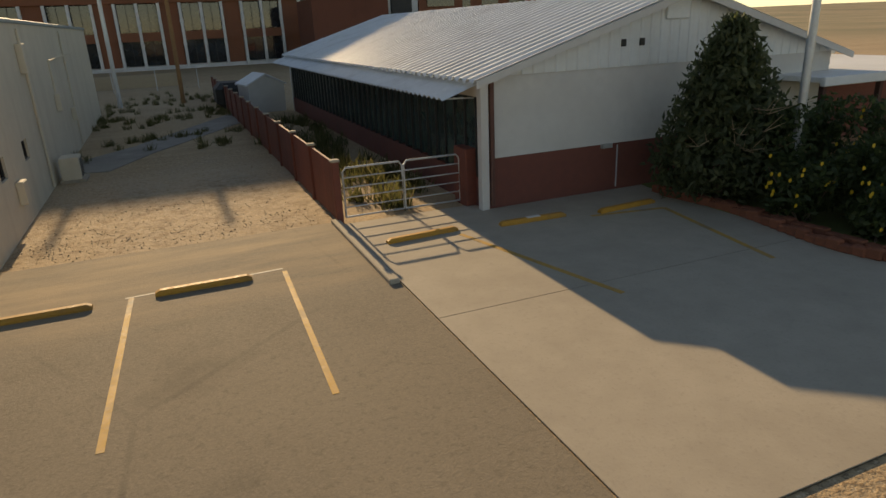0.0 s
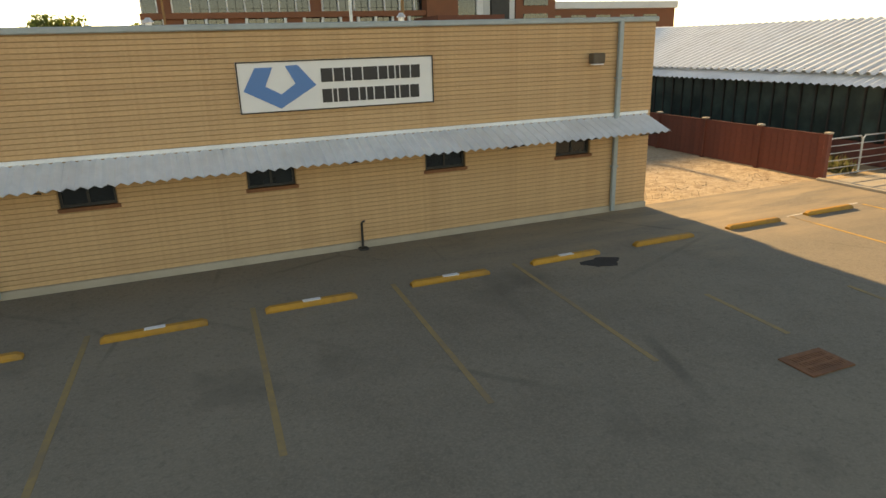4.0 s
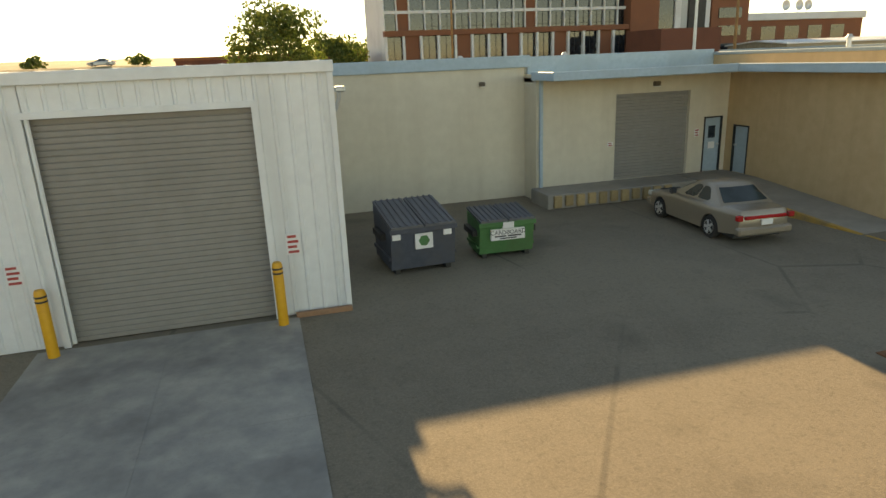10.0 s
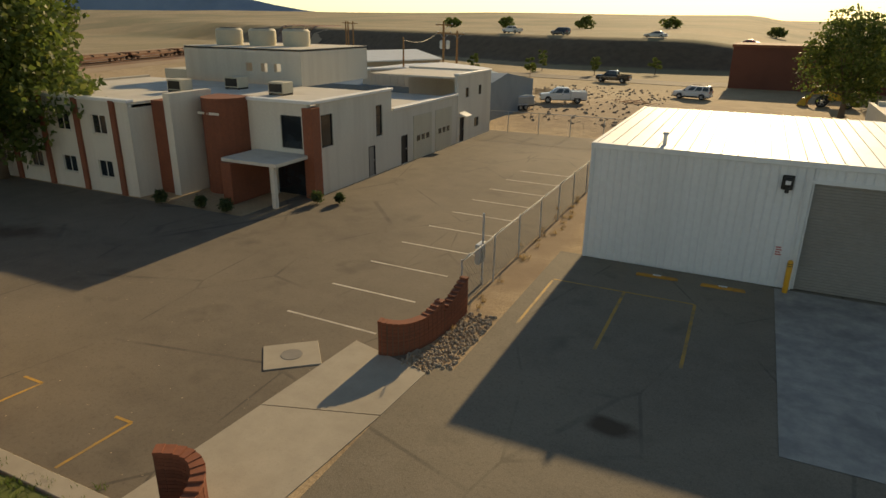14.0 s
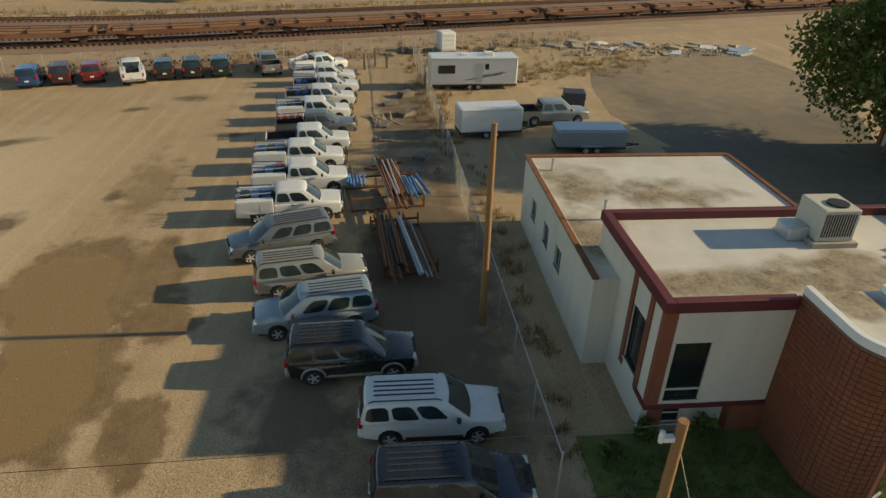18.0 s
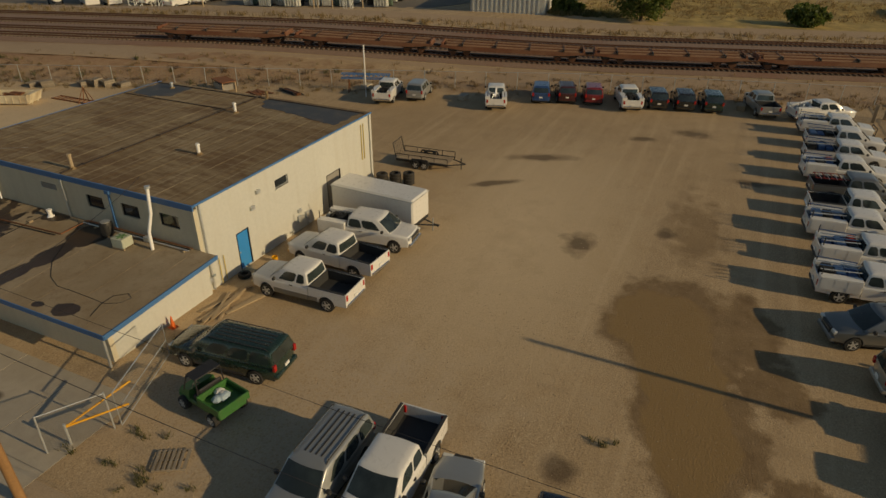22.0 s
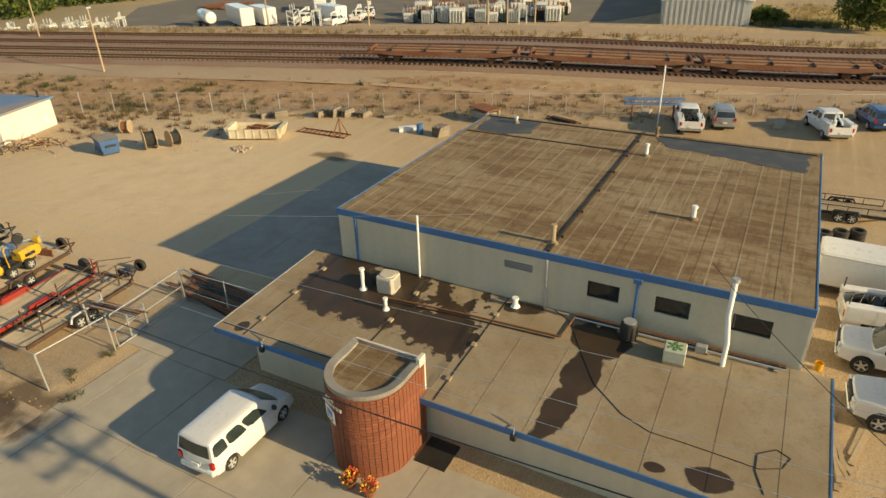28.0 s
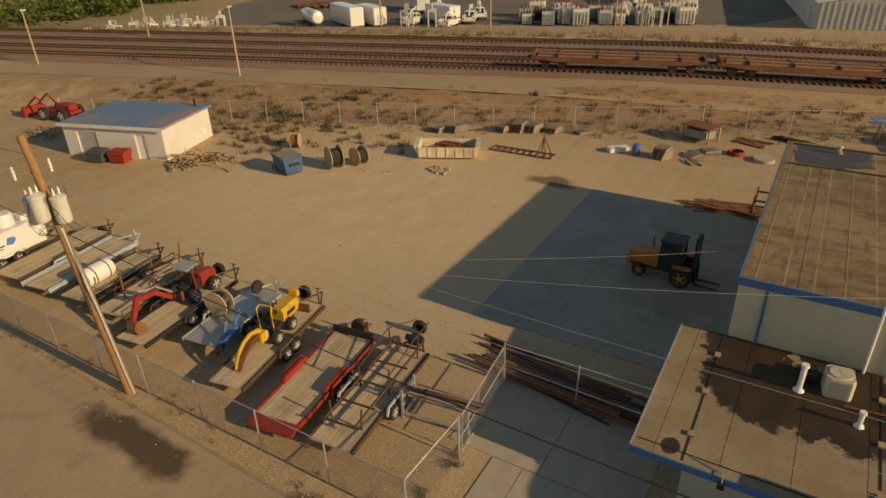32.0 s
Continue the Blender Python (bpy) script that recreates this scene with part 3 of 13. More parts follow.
def wet_roof():
    n = Nodes("annex_roof")
    v = n.where()
    fine, mid, broad = n.noise(v, 9.0, 5.0), n.noise(v, 0.8, 5.0), n.noise(v, 0.25, 4.0)
    c = n.mix(n.ramp(mid, 0.3, 0.7), (0.30, 0.235, 0.150), (0.375, 0.30, 0.205))
    c = n.mix(n.ramp(broad, 0.42, 0.62, 0.0, 0.6), c, (0.25, 0.175, 0.095))
    c = n.mix(n.ramp(n.noise(v, 1.9, 6.0, 0.75), 0.5, 0.66, 0.0, 0.5), c, (0.215, 0.145, 0.08))
    c = n.mix(n.ramp(fine, 0.5, 0.8, 0.0, 0.4), c, (0.185, 0.145, 0.095))
    # water creeps in ragged lobes
    push = n.node("VectorMath", i0=n.node("TexNoise", Vector=v, Scale=1.25, Detail=5.0, Roughness=0.62).outputs["Color"], i1=(0.5, 0.5, 0.5))
    push.operation = "SUBTRACT"
    grow = n.node("VectorMath", i0=push.outputs[0], i1=(2.6, 2.6, 0.0))
    grow.operation = "MULTIPLY"
    creep = n.node("VectorMath", i0=v, i1=grow.outputs[0])
    creep.operation = "ADD"
    w = creep.outputs[0]
    wet = n.more(n.blob(w, -69.6, -81.4, 2.6, 2.1, 0.1, 0.15, 0.05), n.blob(w, -69.5, -78.9, 2.4, 2.1, 0.0, 0.15, 0.05), n.blob(w, -68.6, -76.7, 1.6, 1.6, 0.0, 0.2, 0.05), n.blob(w, -68.1, -75.3, 1.2, 0.8, 0.0, 0.2, 0.05), n.blob(w, -70.9, -83.2, 0.7, 0.9, 0.0, 0.2, 0.05), n.blob(w, -71.1, -77.6, 0.7, 0.5, 0.0, 0.2, 0.05))
    dry = n.more(n.blob(w, -69.25, -77.4, 0.32, 0.4, 0.0, 0.3, 0.1), n.blob(w, -70.6, -78.0, 0.7, 0.35, 0.2, 0.3, 0.1), n.blob(w, -71.0, -81.0, 0.35, 0.3, 0.0, 0.3, 0.1))
    wet = n.math("MULTIPLY", wet, n.ramp(dry, 0, 1, 1, 0))
    wet = n.more(wet, n.blob(w, -71.2, -75.3, 0.25, 0.4, 0.0, 0.3, 0.06), n.blob(w, -70.3, -75.6, 0.5, 0.35, 0.0, 0.4, 0.06), n.blob(v, -70.3, -70.3, 1.0, 1.0, 0.0, 0.5, 0.04), n.blob(v, -68.1, -70.4, 1.3, 0.6, 0.05, 0.5, 0.04), n.blob(v, -65.9, -70.6, 1.3, 0.6, -0.15, 0.5, 0.04), n.blob(v, -65.1, -83.8, 0.4, 0.3, 0, 0.4, 0.05), n.blob(v, -65.2, -65.5, 0.5, 0.6, 0.2, 0.6, 0.05), n.blob(v, -64.95, -67.2, 0.2, 0.3, 0.2, 0.5, 0.05), n.blob(v, -70.8, -73.9, 0.4, 0.9, 0.3, 0.7, 0.05))
    c = n.mix(n.math("MULTIPLY", wet, 0.94), c, n.mix(n.ramp(n.noise(v, 0.9, 5.0), 0.4, 0.65), (0.026, 0.015, 0.008), (0.048, 0.026, 0.012)))
    n.bump(fine, 0.2, 0.01)
    return n.done(c, n.ramp(wet, 0, 1, 0.9, 0.45))


def stained_white_roof():
    n = Nodes("stained_white_roof")
    v = n.where()
    fine, mid = n.noise(v, 8.0, 5.0), n.noise(v, 0.9, 5.0)
    c = n.mix(n.ramp(mid, 0.3, 0.7), (0.62, 0.575, 0.50), (0.70, 0.655, 0.575))
    rust = n.more(n.blob(v, -69.3, -15.2, 0.85, 3.6, 0.03, 0.45, 0.3), n.blob(v, -69.3, -11.3, 1.1, 3.2, 0.0, 0.5, 0.35), n.blob(v, -70.4, -11.4, 0.7, 2.0, 0.2, 0.7, 0.4), n.blob(v, -67.3, -12.9, 0.8, 0.9, 0.0, 0.6, 0.3), n.blob(v, -80.6, -17.4, 2.2, 1.6, 0.0, 0.6, 0.4), n.blob(v, -75.6, -18.4, 2.4, 0.9, 0.0, 0.8, 0.4), n.blob(v, -79.0, -13.5, 1.4, 2.2, 0.0, 0.9, 0.5))
    c = n.mix(n.math("MULTIPLY", rust, n.ramp(fine, 0.2, 0.7, 0.6, 1.0)), c, n.mix(n.ramp(n.noise(v, 1.4, 5.0, 0.7), 0.4, 0.62), (0.145, 0.095, 0.045), (0.34, 0.25, 0.13)))
    c = n.mix(n.ramp(n.noise(v, 0.35, 4.0), 0.5, 0.7, 0.0, 0.35), c, (0.42, 0.36, 0.28))
    n.bump(fine, 0.15, 0.008)
    return n.done(c, 0.8)


TAR = tar_roof()
WET_ROOF = wet_roof()
STAINED_ROOF = stained_white_roof()

# ---------------------------------------------------------------- the ground
RAIL_D, RAIL_N, RAIL_0 = Vector((-0.285, 0.9585, 0)), Vector((-0.9585, -0.285, 0)), Vector((-128.7, -57.5, 0))
FENCE_FAR = [(-82.5, -145.0), (-110.0, -77.5), (-118.5, -56.0), (-126.0, -28.0), (-133.0, 0.0)]


def step(x, a, b):
    t = min(max((x - a) / (b - a), 0.0), 1.0)
    return t * t * (3 - 2 * t)


def fence_x(y):
    pts = FENCE_FAR
    for (xa, ya), (xb, yb) in zip(pts, pts[1:]):
        if y <= yb or (xb, yb) == pts[-1]:
            return xa + (xb - xa) * (y - ya) / (yb - ya)


def ground_z(x, y):
    z = 0.0
    beyond = fence_x(y) - x
    if beyond > 0:
        rise = 0.35 + 1.15 * step(-y, 55, 105)
        z = rise * step(beyond, 1.5, 8.0) - 0.9 * rise * step(beyond, 45, 60)
    if y > 100:
        yb = y - 0.45 * max(0.0, -90.0 - x)
        z = max(z, 6.3 * step(yb, 126, 141) * step(-x, 20, 70) + 9.0 * step(y, 220, 620) + 5.0 * step(y, 600, 1600))
        z += 2.0 * step(y, 180, 300) * noise.noise((x * 0.006, y * 0.006, 0.0))
    return z


def axis_lines(core, reach, spacing):
    lo, hi = core
    lines = list(np.arange(lo, hi + 0.1, spacing))
    d, a, b = spacing, lo, hi
    while a > -reach or b < reach:
        d *= 1.35
        a, b = a - d, b + d
        lines = [a] + lines + [b]
    return lines


gx, gy = axis_lines((-230, 20), 3000, 2.5), axis_lines((-210, 190), 3000, 2.5)
g = Geo()
g.v = [(x, y, ground_z(x, y)) for y in gy for x in gx]
nx = len(gx)
g.f = [(j * nx + i, j * nx + i + 1, (j + 1) * nx + i + 1, (j + 1) * nx + i) for j in range(len(gy) - 1) for i in range(nx - 1)]
ground = setting("ground", g, DIRT, "packed tan dirt and dry grass ground")
for poly in ground.data.polygons:
    poly.use_smooth = True

# paved areas, each a thin slab laid over the earth
setting("pavement_lot", Geo().box(-58.75, 1.7, -0.2, -6.02, 13.35, 0.012).box(-59.5, -14, -0.2, -6.02, 1.7, 0.012).box(-44.4, 13.35, -0.2, -28.5, 22.1, 0.012), LOT, "worn dark asphalt parking lot with patches")
setting("pavement_west_lot", Geo().box(-75.0, -6.4, -0.2, -60.35, 43.0, 0.012).box(-96.0, -6.4, -0.2, -75.0, 10.8, 0.012), LOT_WEST, "cracked brown asphalt parking lot")
setting("pavement_back_lot", Geo().prism([(-96.0, -5.5), (-104, -7.6), (-113, -6.6), (-119, -5.0), (-124, 2.0), (-128, 9.0), (-131, 17.0), (-112, 18.5), (-96.0, 10.8)], -0.1, 0.012, "z"), LOT_WEST, "worn brown asphalt back lot, dusty at its edge")
setting("pavement_path", Geo().prism([(-12.9, 23.6), (-11.4, 23.2), (-10.0, 26.2), (-5.8, 33.2), (-5.9, 37.5), (-10.8, 28.2), (-12.9, 25.4)], -0.1, 0.03, "z"), SLAB_OLD, "pale concrete path across the back yard")
setting("road", Geo().box(-59.3, -170, -0.2, -36.0, -14.0, 0.010), ROAD, "dust-covered asphalt street")
pad = setting("pavement_concrete", Geo().box(-6.0, 2.5, -0.2, 2.0, 13.0, 0.012), SLAB_OLD, "smooth pale concrete parking slab")
for y0, y1 in ((2.5, 7.43), (7.45, 13.0)):
    part("slab", Geo().box(-6.0, y0, -0.2, 2.0, y1, 0.03), SLAB, pad)
part("slab", Geo().box(2.02, -6.0, -0.2, 12.0, 5.8, 0.02), SLAB, pad)
setting("kerb", Geo().box(-6.22, 9.1, -0.1, -6.02, 13.3, 0.10, 0.02), SLAB, "low concrete kerb edge")
# stained concrete drive before the roller door
drive = setting("pavement_drive", Geo().box(-50.1, 1.6, -0.1, -45.3, 13.0, 0.022), SLAB_DRIVE, "stained grey concrete drive slabs")
for y0, y1 in ((1.6, 5.2), (5.23, 9.0), (9.03, 13.0)):
    for x0, x1 in ((-50.1, -47.72), (-47.69, -45.3)):
        part("slab", Geo().box(x0, y0, -0.1, x1, y1, 0.026), SLAB_DRIVE, drive)
# apron and yard slab of the south building
apron = setting("pavement_apron", Geo().box(-55.4, -89.2, -0.2, -63.9, -60.5, 0.012), SLAB_OLD, "pale concrete apron in large squares")
for i in range(9):
    y1 = -60.5 - i * 3.45
    for x0, x1 in ((-55.4, -59.6), (-59.64, -63.9)):
        part("slab", Geo().box(x0, y1, -0.1, x1, max(y1 - 3.41, -89.2), 0.028), SLAB, apron)
for i in range(2):
    part("slab", Geo().box(-63.94, -84.2 - 3.4 * i, -0.1, -68.4, -87.56 - 3.4 * i, 0.028), SLAB, apron)
yard = setting("pavement_yard", Geo().box(-71.4, -94.0, -0.2, -88.6, -83.3, 0.008), SLAB_YARD, "grey concrete yard slab beside the shop")
for i in range(4):
    for j in range(3):
        part("slab", Geo().box(-71.4 - i * 4.3, -83.3 - j * 3.6, -0.1, -75.66 - i * 4.3, -86.86 - j * 3.6, 0.022), SLAB_YARD, yard)
# concrete drive crossing between the two curved brick walls
g = Geo()
g.prism([(-62.3, 2.0), (-59.4, 1.2), (-59.5, -1.2), (-62.6, -2.2)], -0.1, 0.030, "z")
g.prism([(-62.6, -2.24), (-59.5, -1.24), (-59.9, -6.4), (-62.9, -6.35)], -0.1, 0.030, "z")
setting("pavement_crossing", g, SLAB, "cracked pale concrete driveway crossing")
m = thing("manhole_slab", "pale concrete slab with round manhole cover in asphalt", "manhole", pose(-63.55, 0.3, 0, 0, 0, 40))
part("slab", Geo().box(-0.85, -0.75, -0.05, 0.85, 0.75, 0.045, 0.01), SLAB, m)
part("cover", Geo().cyl((0, 0, 0.04), (0, 0, 0.056), 0.33, n=20), SLAB_OLD, m, "round brown iron manhole cover")
# strip of worn earth along the wire fence, lawn, pavements of the office
setting("pavement_walk", Geo().box(-68.2, -6.95, -0.1, -61.4, -6.45, 0.09, 0.02).box(-68.0, -8.6, -0.1, -66.35, -6.97, 0.06).box(-61.95, -14.0, -0.1, -60.9, -6.97, 0.05), SLAB, "pale concrete kerb and walk")
LAWN = surf("lawn_soil", (0.12, 0.15, 0.036), (0.165, 0.19, 0.048), 14.0, 1.0, 0.95, 0, 0.4, (0.12, 0.11, 0.045), 0.6, space="Object")
setting("lawn", Geo().box(-67.9, -20.5, -0.1, -62.0, -7.0, 0.05), LAWN, "short green lawn in front of the office")


# ---------------------------------------------------------------- painted lines
def line(x0, y0, x1, y1, w=0.1, mat=None, z=0.016, name="painted_line"):
    d = Vector((x1 - x0, y1 - y0, 0))
    s = Vector((-d.y, d.x, 0)).normalized() * w / 2
    a, b = Vector((x0, y0, z - 0.01)), Vector((x1, y1, z - 0.01))
    up = Vector((0, 0, 0.01))
    g = Geo().add([a - s, b - s, b + s, a + s, a - s + up, b - s + up, b + s + up, a + s + up], [(4, 5, 6, 7), (0, 1, 5, 4), (1, 2, 6, 5), (2, 3, 7, 6), (3, 0, 4, 7)])
    return setting(name, g, mat or YELLOW, "worn yellow painted parking line" if mat in (None, YELLOW) else "worn parking line, pale paint or sunlit tone")


for k in range(8):
    x = -26.08 + 2.605 * k
    if k not in (4, 5):
        line(x + 0.1, 10.7, x - 0.08, 6.1, 0.09, None if k > 5 else YELLOW_OLD)
line(-15.92, 7.7, -15.98, 5.95, 0.09, YELLOW_OLD)
line(-13.4, 6.9, -13.45, 6.2, 0.09, YELLOW_OLD)
line(-10.45, 10.72, -7.75, 10.85, 0.06, PALE_LINE)
line(-28.0, 10.43, -28.8, 10.43, 0.06)
line(-30.38, 13.2, -30.54, 5.6, 0.11, z=0.020)
line(-28.72, 13.3, -29.06, 5.75, 0.11, z=0.020)
# yellow lines past the shadow: bright sun put in as pale, wider strips
line(-30.54, 5.58, -30.95, 4.2, 0.2, PALE_LINE, z=0.020)
line(-29.07, 5.73, -29.65, 3.8, 0.2, PALE_LINE, z=0.020)
line(-30.6, 4.46, -29.6, 4.5, 0.18, PALE_LINE, z=0.018)
for k in range(6):
    line(-30.40, 11.65 - 1.13 * k, -28.82, 13.0 - 1.2 * k, 0.09)
line(-30.42, 13.28, -30.9, 19.2, 0.10)
line(-58.1, 9.8, -58.1, 5.5, 0.10)
line(-55.3, 10.0, -55.3, 4.9, 0.11)
line(-52.75, 9.9, -52.7, 4.9, 0.11)
line(-58.1, 9.96, -52.75, 9.96, 0.08, z=0.020)
for k in range(10):
    y = 2.8 + 2.78 * k
    line(-65.7, y, -62.0, y - 0.1, 0.1, PALE_LINE)
for pts in (((-65.1, -6.3), (-65.0, -4.3), (-65.6, -4.3)), ((-69.0, -5.6), (-68.8, -4.1), (-69.6, -4.1))):
    for a, b in zip(pts, pts[1:]):
        line(*a, *b, 0.09)
line(-4.0, 11.0, -3.0, 6.9, 0.11, z=0.034)
line(0.9, 10.4, 0.3, 6.9, 0.11, z=0.034)
line(-0.9, 10.7, 0.9, 10.4, 0.11, z=0.034)
setting("tar_patch", Geo().prism([(-16.5 + 0.42 * math.cos(a) * (1 + 0.25 * math.sin(3 * a)), 9.95 + 0.27 * math.sin(a) * (1 + 0.2 * math.cos(5 * a))) for a in np.linspace(0, 6.1, 18)], 0.0, 0.016, "z"), surf("fresh_tar", (0.022, 0.02, 0.018), (0.035, 0.03, 0.026), 12, 1, 0.8), "dark tar patch in asphalt")


def wheel_stop(x, y, turn=0, w=1.62, z=0.012, tag=True):
    s = thing("wheel_stop", "yellow painted concrete wheel stop" + (" with white label" if tag else ""), "wheel stop", pose(x, y, z, 0, 0, turn), "wheel stops of the lot")
    h = w / 2
    ring = [(-0.075, 0), (0.075, 0), (0.075, 0.045), (0.05, 0.10), (-0.05, 0.10), (-0.075, 0.045)]
    part("bar", Geo().loft([[(-h, a, b * 0.6) for a, b in ring], [(-h + 0.08, a, b) for a, b in ring], [(h - 0.08, a, b) for a, b in ring], [(h, a, b * 0.6) for a, b in ring]]), STOPPER, s)
    if tag:
        part("label", Geo().box(-0.16, -0.055, 0.097, 0.16, 0.055, 0.107), WHITE_LABEL, s, "small white reserved label")


for k in range(8):
    wheel_stop(-27.62 + 2.64 * k + 0.04 * math.sin(2.3 * k), 10.28 + 0.045 * k, 0.6 * math.sin(1.7 * k), tag=k < 5)
for x, y, r in ((-4.75, 11.25, 4), (-2.2, 11.05, -2), (0.2, 10.85, 4)):
    wheel_stop(x, y, r, 1.62, 0.03, x == -2.2)
wheel_stop(-54.4, 12.04, 2)
wheel_stop(-51.92, 12.02, 1)


def drain(x, y, w, l, label):
    d = thing("storm_drain", label, "drain", pose(x, y, 0.012))
    part("frame", Geo().grid_hole(-w / 2 - 0.08, -l / 2 - 0.08, w / 2 + 0.08, l / 2 + 0.08, [(-w / 2, -l / 2, w / 2, l / 2)], 0, 0.02, "y") if False else Geo().box(-w / 2 - 0.08, -l / 2 - 0.08, -0.05, w / 2 + 0.08, -l / 2, 0.02).box(-w / 2 - 0.08, l / 2, -0.05, w / 2 + 0.08, l / 2 + 0.08, 0.02).box(-w / 2 - 0.08, -l / 2, -0.05, -w / 2, l / 2, 0.02).box(w / 2, -l / 2, -0.05, w / 2 + 0.08, l / 2, 0.02), RUST, d)
    part("pit", Geo().box(-w / 2, -l / 2, -0.03, w / 2, l / 2, 0.004), BLACK, d)
    k = 11
    for i in range(k):
        xx = -w / 2 + (i + 0.5) * w / k
        part("grate_bar", Geo().box(xx - 0.02, -l / 2, 0.0, xx + 0.02, l / 2, 0.018), RUST, d)
    for yy in (-l / 6, l / 6):
        part("cross_bar", Geo().box(-w / 2, yy - 0.02, 0.002, w / 2, yy + 0.02, 0.020), RUST, d)


drain(-16.42, 5.13, 0.64, 0.40, "rusty iron storm drain grate in the asphalt")
drain(-35.8, 7.5, 0.68, 0.44, "rusty iron storm drain grate in the asphalt")

# ---------------------------------------------------------------- electronics building and dock yard
def window(parent, x0, z0, x1, z1, y, frame=DARK_METAL, pane=GLASS, face="y", out=-1, depth=0.10, mullions=0, sill=None, lines_h=0):
    """A framed window set back in an opening; face: the axis it looks along, out: which way."""
    def bx(g, a0, b0, a1, b1, d0, d1):
        return g.box(a0, y + out * d0, b0, a1, y + out * d1, b1) if face == "y" else g.box(y + out * d0, a0, b0, y + out * d1, a1, b1)
    t = 0.05
    w = part("window", Geo(), frame, parent)
    g = Geo()
    for a in ((x0, z0, x1, z0 + t), (x0, z1 - t, x1, z1), (x0, z0 + t, x0 + t, z1 - t), (x1 - t, z0 + t, x1, z1 - t)):
        bx(g, *a, -depth - 0.03, -depth + 0.04)
    for k in range(mullions):
        xm = x0 + (x1 - x0) * (k + 1) / (mullions + 1)
        bx(g, xm - 0.02, z0 + t, xm + 0.02, z1 - t, -depth - 0.03, -depth + 0.035)
    for k in range(lines_h):
        zm = z0 + (z1 - z0) * (k + 1) / (lines_h + 1)
        bx(g, x0 + t, zm - 0.02, x1 - t, zm + 0.02, -depth - 0.03, -depth + 0.03)
    part("frame", g, frame, w)
    part("pane", bx(Geo(), x0 + t, z0 + t, x1 - t, z1 - t, -depth - 0.02, -depth), pane, w)
    if sill:
        part("sill", bx(Geo(), x0 - 0.05, z0 - 0.07, x1 + 0.05, z0, -depth, 0.05), sill, w)
    return w


def door(parent, x0, z0, x1, z1, y, mat, face="y", out=-1, handle=True, depth=0.06, frame=DARK_METAL, name="door"):
    def bx(g, a0, b0, a1, b1, d0, d1):
        return g.box(a0, y + out * d0, b0, a1, y + out * d1, b1) if face == "y" else g.box(y + out * d0, a0, b0, y + out * d1, a1, b1)
    d = part(name, bx(Geo(), x0 + 0.05, z0, x1 - 0.05, z1 - 0.05, -depth - 0.05, -depth), mat, parent)
    g = Geo()
    for a in ((x0, z1 - 0.05, x1, z1), (x0, z0, x0 + 0.05, z1 - 0.05), (x1 - 0.05, z0, x1, z1 - 0.05)):
        bx(g, *a, -depth - 0.06, 0.02)
    part("door_frame", g, frame, d)
    if handle:
        part("door_handle", bx(Geo(), x1 - 0.18, z0 + 0.98, x1 - 0.08, z0 + 1.03, -depth, -depth + 0.07), GALV, d)
    return d


def roller_door(parent, x0, z0, x1, z1, y, mat, face="y", out=-1, slat=0.11, recess=0.14):
    d = part("roller_door", Geo(), mat, parent, "grey ribbed roller shutter, closed")
    k = int((z1 - z0) / slat)
    h = (z1 - z0) / k
    prof = []
    for i in range(k):
        zb = z0 + i * h
        prof += [(zb, 0.0), (zb + h * 0.12, 0.022), (zb + h * 0.8, 0.03), (zb + h * 0.98, 0.0)]
    ring0, ring1 = [], []
    for z, o in prof:
        off = y + out * (o - recess)
        ring0.append((x0, off, z) if face == "y" else (off, x0, z))
        ring1.append((x1, off, z) if face == "y" else (off, x1, z))
    part("curtain", Geo().loft([ring0, ring1], False, False), mat, d)
    return d


AE_X0, AE_X1, AE_Y, AE_H = -28.75, -12.8, 13.25, 4.85
b = thing("brick_building", "low tan brick commercial building with white sign and corrugated awning", "building")
wins = [(x, 1.62, x + 0.98, 2.02) for x in (-26.4, -22.98, -19.05, -15.6)]
part("front_wall", Geo().grid_hole(AE_X0, 0.0, AE_X1, AE_H - 0.12, wins, AE_Y, AE_Y + 0.3), TAN_JOINT, b)
part("plinth", Geo().box(AE_X0 - 0.02, AE_Y - 0.06, 0, AE_X1 + 0.02, AE_Y + 0.1, 0.17, 0.015), SLAB, b, "pale concrete plinth")
part("west_wall", Geo().grid_hole(AE_Y + 0.3, 0.0, 22.0, AE_H - 0.12, [(19.75, 0.5, 20.55, 2.25)], AE_X0, AE_X0 + 0.3, "x"), BUFF_WALL, b, "buff painted side wall")
part("east_wall", Geo().grid_hole(AE_Y + 0.3, 0.0, 41.0, AE_H - 0.12, [(18.4, 1.35, 19.1, 1.85), (15.5, 1.35, 16.2, 1.85)], AE_X1 - 0.3, AE_X1, "x"), CREAM_WALL, b, "cream painted block side wall")
part("rear_wall", Geo().box(-44.0, 41.0, 0, AE_X1, 41.3, 4.7), CREAM_WALL, b)
part("roof", Geo().box(AE_X0 + 0.3, AE_Y + 0.3, 4.45, AE_X1 - 0.3, 41.0, 4.6), STAINED_ROOF, b, "flat pale roof")
part("parapet_cap", Geo().box(AE_X0 - 0.05, AE_Y - 0.07, AE_H - 0.12, AE_X1 + 0.06, AE_Y + 0.42, AE_H, 0.02).box(AE_X1 - 0.42, AE_Y + 0.42, AE_H - 0.12, AE_X1 + 0.06, 41.3, AE_H, 0.02).box(AE_X0 - 0.05, AE_Y + 0.42, AE_H - 0.12, AE_X0 + 0.4, 22.0, AE_H, 0.02), PIPE_BLUE, b, "grey metal parapet cap")
